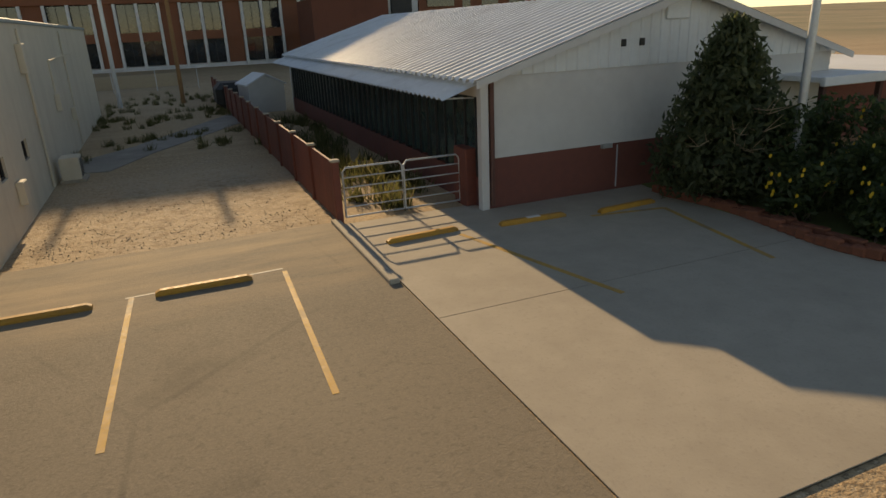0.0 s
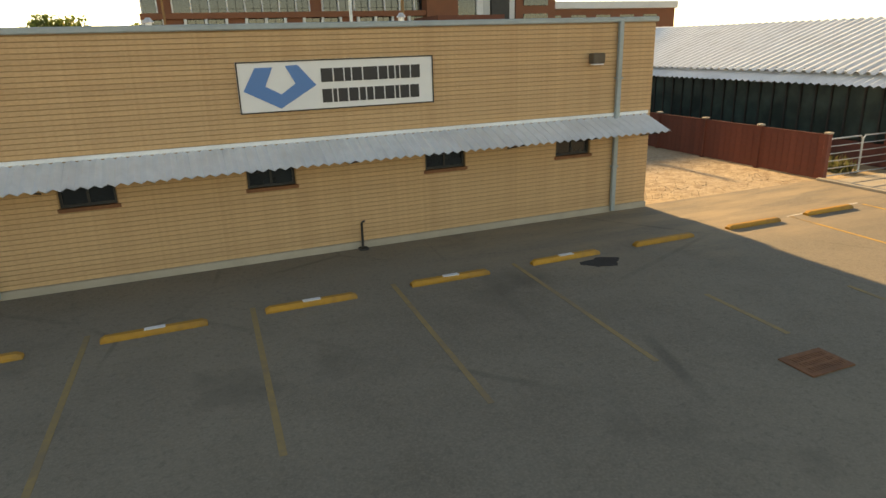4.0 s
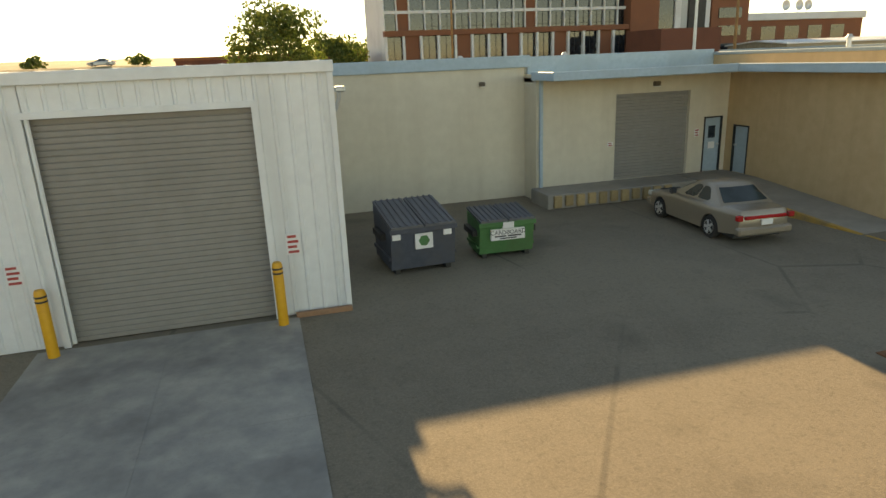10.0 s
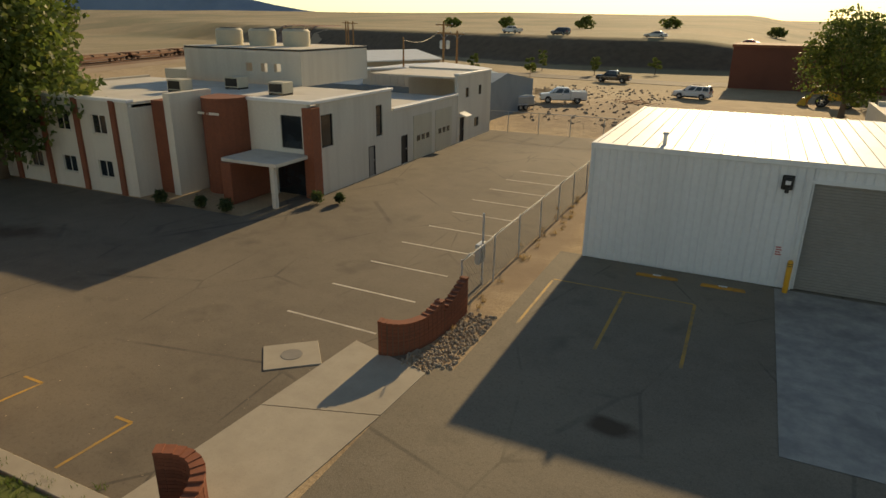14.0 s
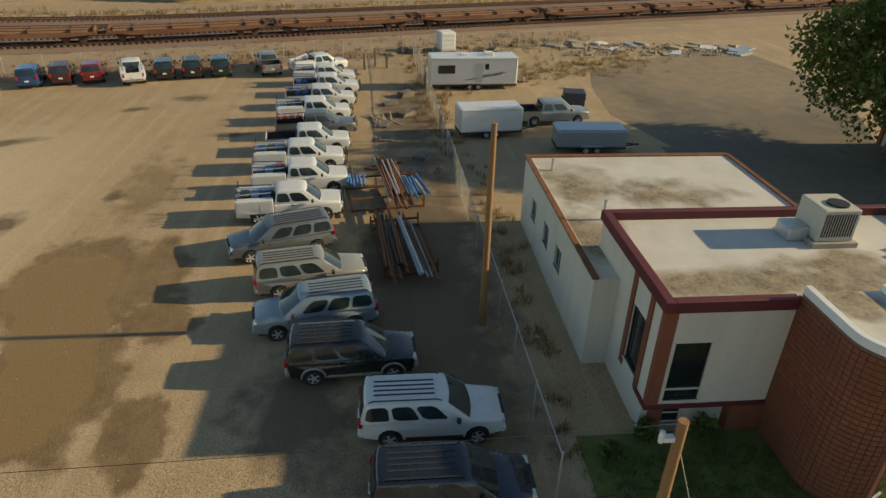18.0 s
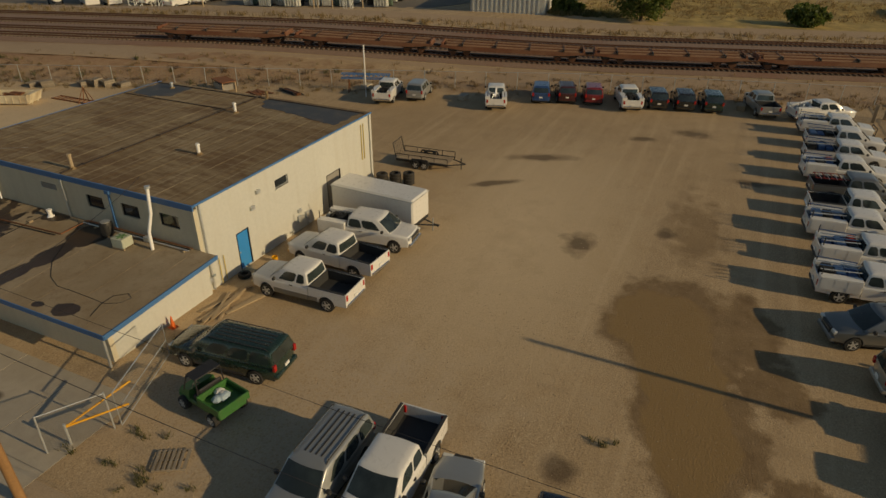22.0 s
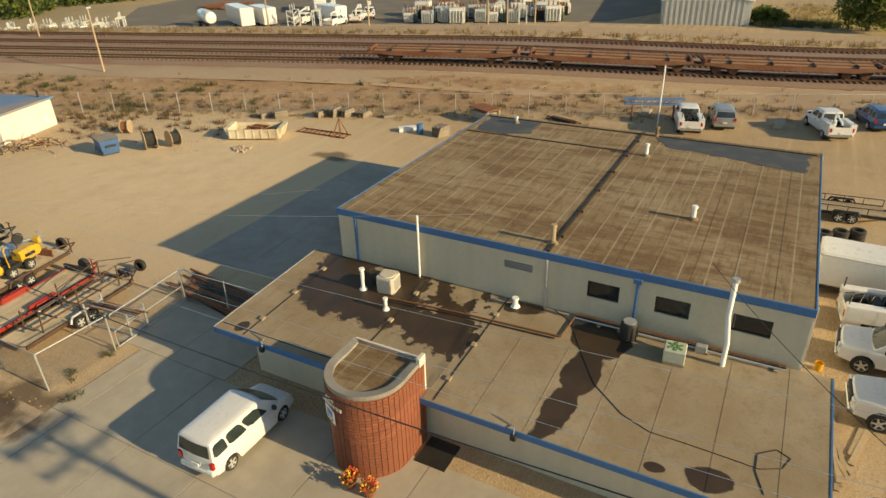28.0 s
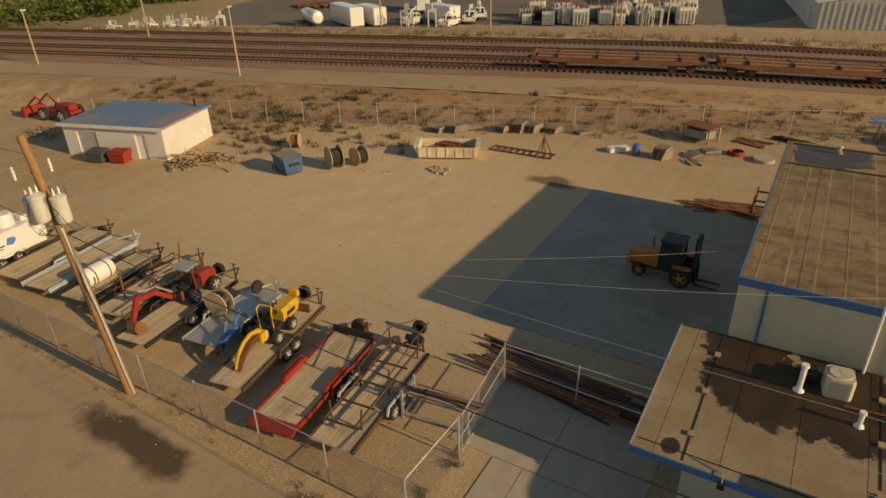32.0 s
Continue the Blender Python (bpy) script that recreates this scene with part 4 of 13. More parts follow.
for w in wins:
    window(b, w[0], w[1], w[2], w[3], AE_Y, sill=RUST, mullions=1)
for y0 in (15.5, 18.4):
    window(b, y0, 1.35, y0 + 0.7, 1.85, AE_X1, face="x", out=1)
door(b, 19.75, 0.5, 20.55, 2.25, AE_X0, BLUE_TRIM, face="x")
# courses of raked brick, one mesh for whole rows and one for each piece between windows
pitch = (AE_H - 0.14 - 0.18) / 47
cuts = {"brick_course": [(AE_X0, AE_X1)], "brick_course_cut": [(AE_X0, -26.42), (-25.40, -23.0), (-21.98, -19.07), (-18.05, -15.62), (-14.60, AE_X1)]}
row_mesh = {}
for key, spans in cuts.items():
    gg = Geo()
    for x0, x1 in spans:
        gg.box(x0, -0.016, 0.0, x1, 0.0, pitch * 0.86, 0.006)
    row_mesh[key] = gg.mesh(key)
for i in range(47):
    z = 0.18 + i * pitch
    cut = z + pitch > 1.58 and z < 2.06
    ob = part("brick_course", row_mesh["brick_course_cut" if cut else "brick_course"], TAN_BRICK, b)
    ob.location = (0, AE_Y, z)
# downpipes and riser
for x in (-27.72, -13.9):
    p = part("downpipe", Geo().box(x - 0.06, AE_Y - 0.14, 0.05, x + 0.06, AE_Y - 0.04, AE_H - 0.1, 0.015), PIPE_BLUE, b, "grey-blue painted downpipe")
    for z in (1.2, 3.4):
        part("bracket", Geo().box(x - 0.09, AE_Y - 0.15, z, x + 0.09, AE_Y - 0.03, z + 0.05), PIPE_BLUE, p)
part("roof_drain_pipe", Geo().tube([(AE_X0 - 0.1, AE_Y - 0.1, 4.25), (-28.2, AE_Y - 0.1, 4.12), (-27.72, AE_Y - 0.1, 4.05)], 0.05), PIPE_BLUE, b)
part("riser_pipe", Geo().tube([(-20.67, AE_Y - 0.12, 0.0), (-20.67, AE_Y - 0.12, 0.62), (-20.60, AE_Y - 0.14, 0.66)], 0.03).box(-20.77, AE_Y - 0.25, 0.0, -20.57, AE_Y - 0.05, 0.05), DARK_METAL, b, "small dark standpipe")
# corrugated awning over the window band
aw = part("awning", Geo(), AWNING, b, "white corrugated metal awning")
n_rib = 74
r0, r1, r2, r3 = [], [], [], []
for i in range(n_rib * 2 + 1):
    x = -28.75 + 15.85 * i / (n_rib * 2)
    o = 0.028 if i % 2 else -0.028
    r0.append((x, AE_Y - 0.03, 2.50 + o))
    r1.append((x, AE_Y - 1.0, 2.16 + o))
gg = Geo()
gg.loft([r0, r1], False, False)
gg.loft([[(x, y, z - 0.012) for x, y, z in r0], [(x, y, z - 0.012) for x, y, z in r1]], False, False)
part("sheet", gg, AWNING, aw)
part("ledger", Geo().box(-28.75, AE_Y - 0.05, 2.50, -12.9, AE_Y, 2.58), AWNING, aw)
for k in range(9):
    x = -28.6 + 1.94 * k
    part("arm", Geo().tube([(x, AE_Y - 0.92, 2.14), (x, AE_Y - 0.04, 2.14)], 0.018, 5).tube([(x, AE_Y - 0.92, 2.14), (x, AE_Y - 0.04, 1.95)], 0.018, 5), DARK_METAL, aw)


def wall_lamp(parent, x, y, z, face="y", out=-1, s=1.0):
    m = pose(x, y, z, 0, 0, 0 if face == "y" else 90 if out > 0 else -90)
    l = part("wall_lamp", Geo(m).box(-0.17 * s, -0.22 * s, -0.12 * s, 0.17 * s, 0.0, 0.12 * s, 0.02), surf("bronze_fitting", (0.10, 0.075, 0.05), (0.14, 0.105, 0.07)), parent, "bronze wall pack lamp")
    part("lens", Geo(m).box(-0.14 * s, -0.20 * s, -0.15 * s, 0.14 * s, -0.06 * s, -0.125 * s), WHITE_LABEL, l)


wall_lamp(b, -27.2, AE_Y - 0.03, 4.0)
wall_lamp(b, -14.6, AE_Y - 0.03, 3.92)
for k, (y, z, h) in enumerate(((16.6, 0.6, 0.55), (20.6, 3.4, 0.8), (25.5, 1.9, 0.6), (29.0, 1.2, 0.5))):
    part("wall_box", Geo().box(AE_X1, y, z, AE_X1 + 0.18, y + 0.45, z + h, 0.02), CREAM_WALL, b)
for y in (21.2, 30.0):
    part("conduit", Geo().tube([(AE_X1 + 0.05, y, 0.1), (AE_X1 + 0.05, y, 4.6)], 0.035, 6), CREAM_WALL, b)
part("conduit", Geo().tube([(AE_X1 + 0.05, 25.7, 2.4), (AE_X1 + 0.05, 25.7, 3.6), (AE_X1 + 0.05, 33, 3.7)], 0.03, 6), CREAM_WALL, b)
ac = thing("air_conditioner", "small cream outdoor air conditioner on concrete pad", "air conditioner", pose(-12.35, 22.4, 0))
part("pad", Geo().box(-0.35, -0.5, 0, 0.4, 0.5, 0.08, 0.01), SLAB, ac)
part("case", Geo().box(-0.28, -0.4, 0.08, 0.28, 0.4, 0.78, 0.02), CREAM_WALL, ac)
for k in range(9):
    part("fin", Geo().box(0.28, -0.34, 0.15 + 0.065 * k, 0.30, 0.34, 0.175 + 0.065 * k), DARK_METAL, ac)
# sign
s = thing("wall_sign", "white sign board with blue angular emblem and dark lettering bars", "sign", pose(-22.95, AE_Y - 0.09, 3.14))
part("board", Geo().box(0, 0, 0, 4.12, 0.06, 1.0), WHITE_LABEL, s)
g = Geo()
for a in ((0, 0, 4.12, 0.025), (0, 0.975, 4.12, 1.0), (0, 0.025, 0.025, 0.975), (4.095, 0.025, 4.12, 0.975)):
    g.box(a[0], -0.02, a[1], a[2], 0.0, a[3])
part("edge", g, DARK_METAL, s)
SIGN_BLUE = flat_paint("sign_blue", (0.06, 0.20, 0.45), 0.5, dust=0.06)
out5 = [(0.36, 0.88), (0.10, 0.44), (0.80, 0.07), (1.55, 0.50), (1.20, 0.91)]
in5 = [(0.70, 0.88), (0.53, 0.52), (0.83, 0.35), (1.13, 0.55), (0.95, 0.90)]
g = Geo()
for k in range(4):
    g.prism([out5[k], out5[k + 1], in5[k + 1], in5[k]], -0.012, 0.0, "y")
part("emblem", g, SIGN_BLUE, s, "blue open pentagon emblem")
g = Geo()
for z, word in ((0.55, (0.24, 0.2, 0.13, 0.21, 0.31, 0.19, 0.13, 0.08, 0.21, 0.2)), (0.14, (0.2, 0.08, 0.2, 0.2, 0.13, 0.14, 0.21, 0.2, 0.08, 0.2, 0.2))):
    bars(g, 1.66, z, word, 0.27, 0.0, 0.028)
part("lettering", g, BLACK, s, "dark lettering as plain bars")


def small_sign(x, y, z, w, h, face, out, rows, colour, label, board=WHITE_LABEL):
    sg = thing("notice_sign", label, "sign")
    def bx(g, a0, b0, a1, b1, d0, d1):
        return g.box(a0, y + out * d0, b0, a1, y + out * d1, b1) if face == "y" else g.box(y + out * d0, a0, b0, y + out * d1, a1, b1)
    part("board", bx(Geo(), x, z, x + w, z + h, 0.005, 0.025), board, sg)
    g = Geo()
    for k in range(rows):
        zz = z + h * (k + 0.25) / rows
        bx(g, x + w * 0.12, zz, x + w * (0.88 - 0.13 * (k % 2)), zz + h * 0.5 / rows, 0.025, 0.030)
    part("writing", g, colour, sg, "lines of writing as plain bars")


small_sign(13.35, AE_X0, 1.5, 0.78, 0.48, "x", -1, 5, DARK_METAL, "white rectangular notice sign on the wall")
RED_INK = flat_paint("red_ink", (0.45, 0.05, 0.04), 0.5)
small_sign(-33.75, 20.95, 1.75, 0.2, 0.14, "y", -1, 2, RED_INK, "small white notice beside the dock door")
small_sign(-30.15, 20.95, 1.85, 0.2, 0.28, "y", -1, 3, RED_INK, "small white notice beside the dock door")

# the lower wing with the dock
d = thing("warehouse_wing", "long cream painted wing with loading dock and roller door", "building")
DK = 20.95
part("dock_wall", Geo().grid_hole(-36.5, 0.0, -28.75, 4.35, [(-33.45, 0.5, -30.42, 3.55), (-29.75, 0.5, -28.95, 2.55)], DK, DK + 0.3), CREAM_WALL, d)
part("long_wall", Geo().box(-44.4, 22.0, 0, -36.5, 22.3, 4.6).box(-36.5, DK + 0.3, 0, -36.25, 22.0, 4.35), CREAM_WALL, d)
part("far_wall", Geo().box(-57.9, 26.6, 0, -44.4, 26.9, 4.55).box(-44.6, 22.3, 0, -44.3, 41.0, 4.6), CREAM_WALL, d)
part("roof", Geo().box(-44.4, 22.3, 4.25, -28.5, 41.0, 4.4).box(-36.5, DK + 0.3, 4.1, -28.75, 22.3, 4.25), STAINED_ROOF, d)
part("roof_edge", Geo().box(-44.45, 21.9, 4.6, -36.3, 22.4, 5.0, 0.02).box(-36.4, 21.95, 4.35, -28.75, 22.4, 4.95, 0.02), BLUE_TRIM, d, "faded blue metal roof edge")
part("canopy", Geo().box(-36.55, 19.35, 4.20, -28.9, DK, 4.30).box(-29.75, 13.35, 4.20, -28.78, 19.35, 4.30), CREAM_WALL, d, "thin flat overhanging canopy")
part("canopy_edge", Geo().box(-36.6, 19.22, 4.18, -29.75, 19.35, 4.46, 0.02).box(-29.88, 13.3, 4.18, -29.75, 19.35, 4.46, 0.02).box(-36.7, 19.22, 4.18, -36.55, DK, 4.46, 0.02).box(-36.55, 19.4, 4.30, -29.8, 19.9, 4.34), BLUE_TRIM, d, "faded blue canopy gutter")
roller_door(d, -33.45, 0.5, -30.42, 3.55, DK, GREY_DOOR)
dd = door(d, -29.75, 0.5, -28.95, 2.55, DK, BLUE_TRIM)
part("door_glass", Geo().box(-29.5, DK + 0.045, 1.75, -29.2, DK + 0.065, 2.2), GLASS, dd)
part("door_notice", Geo().box(-29.48, DK + 0.04, 1.35, -29.2, DK + 0.062, 1.6), WHITE_LABEL, dd)
part("downpipe", Geo().box(-36.42, DK - 0.12, 0.4, -36.3, DK - 0.02, 4.2, 0.015), BLUE_TRIM, d)
wall_lamp(d, -31.9, DK - 0.02, 3.85, s=0.7)
for x in (-43.4, -38.1):
    wall_lamp(d, x, 22.0, 3.3 if x < -40 else 4.1, s=0.6)
part("dock_platform", Geo().box(-36.7, 19.55, 0, -30.9, DK, 0.5, 0.02), SLAB_OLD, d, "raised concrete dock")
for k in range(11):
    part("dock_bumper", Geo().box(-36.5 + 0.42 * k, 19.44, 0.06 + 0.04 * (k % 2), -36.22 + 0.42 * k, 19.555, 0.46, 0.02), surf("tan_timber", (0.36, 0.25, 0.12), (0.45, 0.32, 0.16), each=0.2) if k == 0 else bpy.data.materials["tan_timber"], d, "worn timber dock bumper" if k == 0 else "")
part("ramp", Geo().add([(-30.35, 13.3, 0.0), (-28.75, 13.3, 0.0), (-28.75, 19.2, 0.5), (-30.7, 19.2, 0.5), (-28.75, DK, 0.5), (-30.9, DK, 0.5), (-30.35, 13.3, 0.02), (-28.75, 13.3, 0.02), (-30.7, 19.2, 0.0), (-30.9, DK, 0.0)], [(6, 7, 2, 3), (3, 2, 4, 5), (0, 6, 3, 8), (8, 3, 5, 9)]), SLAB_OLD, d, "concrete walkway ramp")
part("ramp_edge", Geo().add([(-30.45, 13.3, 0.0), (-30.35, 13.3, 0.03), (-30.8, 19.2, 0.53), (-30.9, 19.2, 0.0), (-30.95, DK - 1.4, 0.53), (-31.0, DK - 1.4, 0.0)], [(0, 1, 2, 3), (3, 2, 4, 5)]), YELLOW, d, "yellow painted ramp edge")
for k, (x, y) in enumerate(((-38.2, 24.0), (-33.0, 26.0), (-24.5, 20.0), (-17.5, 19.0))):
    v = thing("roof_vent", "small grey metal roof vent pipe", "vent pipe", pose(x, y, 4.4 if x < -28 else 4.6), "roof vents of the brick building")
    part("pipe", Geo().cyl((0, 0, 0), (0, 0, 0.55), 0.09, n=10), GALV, v)
    part("cap", Geo().cyl((0, 0, 0.55), (0, 0, 0.68), 0.15, 0.06, n=10), GALV, v)

# white steel building
W0, W1, WY, WB, WH = -57.7, -44.22, 13.1, 26.4, 5.06
w = thing("steel_building", "white ribbed steel building with grey roller door", "building")
WD = (-49.55, 0.0, -45.75, 4.27)
part("wall_core", Geo().grid_hole(W0 + 0.1, 0, W1 - 0.1, WH - 0.25, [WD], WY + 0.1, WY + 0.25).box(W1 - 0.25, WY + 0.25, 0, W1 - 0.1, WB - 0.1, WH - 0.2).box(W0 + 0.1, WY + 0.25, 0, W0 + 0.25, WB - 0.1, WH - 0.2).box(W0 + 0.1, WB - 0.25, 0, W1 - 0.1, WB - 0.1, WH - 0.2), WHITE_METAL, w)


def ribs(x0, x1, pitch=0.3, depth=0.03):
    out, x = [], x0
    while x < x1 - 0.05:
        e = min(x + pitch, x1)
        out += [(x, 0.0), (x + 0.06, 0.0), (x + 0.085, depth), (x + 0.125, depth), (x + 0.15, 0.0)]
        x = e
    return out + [(x1, 0.0)]


def ribbed(name, x0, x1, z0, z1, at, face, out, mat, parent, pitch=0.3, depth=0.03):
    pr = ribs(x0, x1, pitch, depth)
    lo = [(x, at + out * o, z0) if face == "y" else (at + out * o, x, z0) for x, o in pr]
    hi = [(x, at + out * o, z1) if face == "y" else (at + out * o, x, z1) for x, o in pr]
    return part(name, Geo().loft([lo, hi], False, False), mat, parent)


for x0, x1, z0, z1 in ((W0, WD[0], 0.06, WH - 0.2), (WD[2], W1, 0.06, WH - 0.2), (WD[0], WD[2], WD[3], WH - 0.2)):
    ribbed("front_panel", x0, x1, z0, z1, WY + 0.05, "y", -1, WHITE_METAL, w)
ribbed("side_panel", WY, WB, 0.06, WH - 0.2, W1 - 0.05, "x", 1, WHITE_METAL, w)
ribbed("side_panel", WY, WB, 0.06, WH - 0.2, W0 + 0.05, "x", -1, WHITE_METAL, w)
part("eave_trim", Geo().box(W0 - 0.05, WY - 0.05, WH - 0.22, W1 + 0.05, WY + 0.12, WH, 0.015).box(W1 - 0.1, WY + 0.12, WH - 0.22, W1 + 0.05, WB, WH + 0.0, 0.015).box(W0 - 0.05, WY + 0.12, WH - 0.22, W0 + 0.1, WB, WH, 0.015).box(W0 - 0.05, WB, WH - 0.22, W1 + 0.05, WB + 0.1, WH, 0.015), WHITE_METAL, w, "white folded steel edge trim")
part("corner_trim", Geo().box(W1 - 0.08, WY - 0.03, 0.05, W1 + 0.03, WY + 0.1, WH - 0.2).box(W0 - 0.03, WY - 0.03, 0.05, W0 + 0.08, WY + 0.1, WH - 0.2), WHITE_METAL, w)
rr = [(x, o) for x, o in ribs(W0, W1, 0.6, 0.04)]
part("roof", Geo().loft([[(x, WY, WH - 0.03 + o) for x, o in rr], [(x, WB, WH - 0.02 + o) for x, o in rr]], False, False), WHITE_ROOF, w, "white standing-seam roof")
part("door_trim", Geo().box(WD[0] - 0.12, WY - 0.02, 0, WD[0], WY + 0.2, WD[3] + 0.12).box(WD[2], WY - 0.02, 0, WD[2] + 0.12, WY + 0.2, WD[3] + 0.12).box(WD[0], WY - 0.02, WD[3], WD[2], WY + 0.2, WD[3] + 0.12), WHITE_METAL, w)
roller_door(w, WD[0], 0.03, WD[2], WD[3], WY + 0.05, GREY_DOOR)
part("base_timber", Geo().box(WD[2] + 0.4, WY - 0.12, 0.0, W1 + 0.02, WY - 0.03, 0.12, 0.01), surf("red_timber", (0.30, 0.16, 0.09), (0.38, 0.21, 0.12)), w)
fl = part("flood_lamp", Geo().box(-50.55, WY - 0.12, 3.95, -50.15, WY - 0.02, 4.5, 0.03).box(-50.5, WY - 0.34, 4.12, -50.2, WY - 0.12, 4.46, 0.05).cyl((-50.35, WY - 0.3, 3.88), (-50.35, WY - 0.3, 4.1), 0.07), DARK_METAL, w, "dark cylindrical wall lamp")
part("lens", Geo().box(-50.44, WY - 0.36, 4.2, -50.26, WY - 0.34, 4.34), WHITE_LABEL, fl)
part("side_lamp", Geo().box(W1, 20.6, 4.2, W1 + 0.3, 20.95, 4.75, 0.04).box(W1, 20.2, 3.9, W1 + 0.08, 21.2, 3.98), DARK_METAL, w)
part("ridge_vent", Geo().cyl((-55.0, 14.2, WH - 0.02), (-55.0, 14.2, WH + 0.4), 0.08).cyl((-55.0, 14.2, WH + 0.4), (-55.0, 14.2, WH + 0.5), 0.14, 0.08), GALV, w)
small_sign(-45.4, WY, 1.35, 0.28, 0.42, "y", -1, 4, RED_INK, "white no parking notice with red writing")
small_sign(-50.35, WY, 1.35, 0.28, 0.38, "y", -1, 4, RED_INK, "white no parking notice with red writing")
BOLLARD_Y = surf("bollard_yellow", (0.70, 0.33, 0.018), (0.78, 0.39, 0.025), 8, 1.5, 0.45, 0, 0.05, (0.6, 0.32, 0.03), 0.4)
for x in (-49.75, -45.62):
    bo = thing("bollard", "yellow steel bollard with black bands", "bollard", pose(x, 12.72, 0.02), "bollards at the roller door")
    part("post", Geo().lathe([(0.0, 0.0), (0.1, 0.0), (0.1, 1.25), (0.075, 1.31), (0.0, 1.33)], (0, 0, 0), "z", 16), BOLLARD_Y, bo, smooth=True)
    for z in (1.08, 1.17):
        part("band", Geo().lathe([(0.102, z), (0.104, z), (0.104, z + 0.035), (0.102, z + 0.035)], (0, 0, 0), "z", 16), BLACK, bo)


def dumpster(x, y, turn, col, label, w, l, h, lidcol, lean):
    t = thing("dumpster", label, "dumpster", pose(x, y, 0.012, 0, 0, turn))
    prof = [(-l / 2 + 0.12, 0.12), (l / 2 - 0.1, 0.12), (l / 2, h), (-l / 2, h - lean)]
    part("bin", Geo().prism([(a, b) for a, b in prof], -w / 2, w / 2, "x"), col, t)
    part("rim", Geo().box(-w / 2 - 0.04, -l / 2 - 0.05, h - lean - 0.1, w / 2 + 0.04, -l / 2 + 0.03, h - lean + 0.02, 0.01), col, t)
    for sx in (-1, 1):
        part("fork_pocket", Geo().box(sx * w / 2, -0.35, h * 0.55, sx * (w / 2 + 0.14), 0.45, h * 0.55 + 0.16, 0.01), DARK_METAL, t)
        part("side_rib", Geo().box(sx * w / 2, -l / 2 + 0.15, h * 0.25, sx * (w / 2 + 0.05), l / 2 - 0.1, h * 0.25 + 0.08), col, t)
    for sx in (-1, 1):
        a, c = (-w / 2, -0.02) if sx < 0 else (0.02, w / 2)
        lid = part("lid", Geo().add([(a, -l / 2 - 0.08, h - lean + 0.03), (c, -l / 2 - 0.08, h - lean + 0.03), (c, l / 2 + 0.02, h + 0.04), (a, l / 2 + 0.02, h + 0.04), (a, -l / 2 - 0.08, h - lean + 0.08), (c, -l / 2 - 0.08, h - lean + 0.08), (c, l / 2 + 0.02, h + 0.09), (a, l / 2 + 0.02, h + 0.09)], [(0, 1, 2, 3), (4, 7, 6, 5), (0, 4, 5, 1), (1, 5, 6, 2), (2, 6, 7, 3), (3, 7, 4, 0)]), lidcol, t)
        for k in range(5):
            xx = a + (c - a) * (k + 0.5) / 5
            part("lid_rib", Geo().tube([(xx, -l / 2 - 0.05, h - lean + 0.09), (xx, l / 2, h + 0.1)], 0.03, 5), lidcol, lid)
    for sx in (-0.4, 0.4):
        part("skid", Geo().box(sx * w - 0.06, -l / 2 + 0.15, 0, sx * w + 0.06, l / 2 - 0.15, 0.12), DARK_METAL, t)
    return t


NAVY_BIN = surf("navy_bin_paint", (0.055, 0.065, 0.085), (0.08, 0.09, 0.115), 7, 1.2, 0.6, 0.1, 0.1, (0.10, 0.09, 0.08), 0.5)
GREEN_BIN = surf("green_bin_paint", (0.045, 0.16, 0.05), (0.06, 0.20, 0.07), 7, 1.2, 0.6, 0.1, 0.1, (0.08, 0.11, 0.05), 0.5)
PLASTIC = surf("grey_plastic_lid", (0.10, 0.10, 0.105), (0.14, 0.14, 0.14), 7, 1.2, 0.6)
t = dumpster(-42.2, 15.7, 3, NAVY_BIN, "dark navy steel dumpster with ribbed plastic lids", 1.62, 1.8, 1.42, PLASTIC, 0.28)
part("sticker", Geo().box(-0.22, -0.92, 0.62, 0.22, -0.80, 1.0), WHITE_LABEL, t)
part("sticker_mark", Geo().prism([(0.0 + 0.14 * math.cos(a), 0.82 + 0.14 * math.sin(a)) for a in np.linspace(0, 6.2, 7)], -0.926, -0.92, "y"), GREEN_BIN, t, "recycling mark")
for sx in (-0.78, 0.5):
    part("sticker", Geo().box(sx, -0.925, 0.9, sx + 0.2, -0.82, 1.08), WHITE_LABEL, t)
t = dumpster(-39.85, 15.75, -2, GREEN_BIN, "green steel cardboard dumpster with white label", 1.45, 1.2, 1.05, PLASTIC, 0.1)
part("sticker", Geo().box(-0.45, -0.66, 0.5, 0.45, -0.52, 0.78), WHITE_LABEL, t)
part("sticker", Geo().box(-0.13, -0.66, 0.80, 0.16, -0.52, 0.96), WHITE_LABEL, t)
cu = bpy.data.curves.new("lettering", "FONT")
cu.body, cu.size, cu.extrude, cu.align_x = "CARDBOARD", 0.155, 0.003, "CENTER"
wd = new("lettering", cu)
wd.data.materials.append(BLACK)
wd.parent = t
wd.matrix_basis = pose(0, -0.664, 0.645, 90, 0, 0)
part("small_print", bars(bars(Geo(), -0.36, 0.585, (0.3, 0.36), 0.035, -0.66, 0.05), -0.22, 0.53, (0.44,), 0.03, -0.66), BLACK, t)
lp = thing("leaning_panel", "rusty brown steel panel leaning on the wall", "panel", pose(W1 + 0.28, 17.3, 0, 0, -10, 0))
part("sheet", Geo().box(0, -0.9, 0, 0.05, 0.9, 1.15, 0.01), RUST, lp)

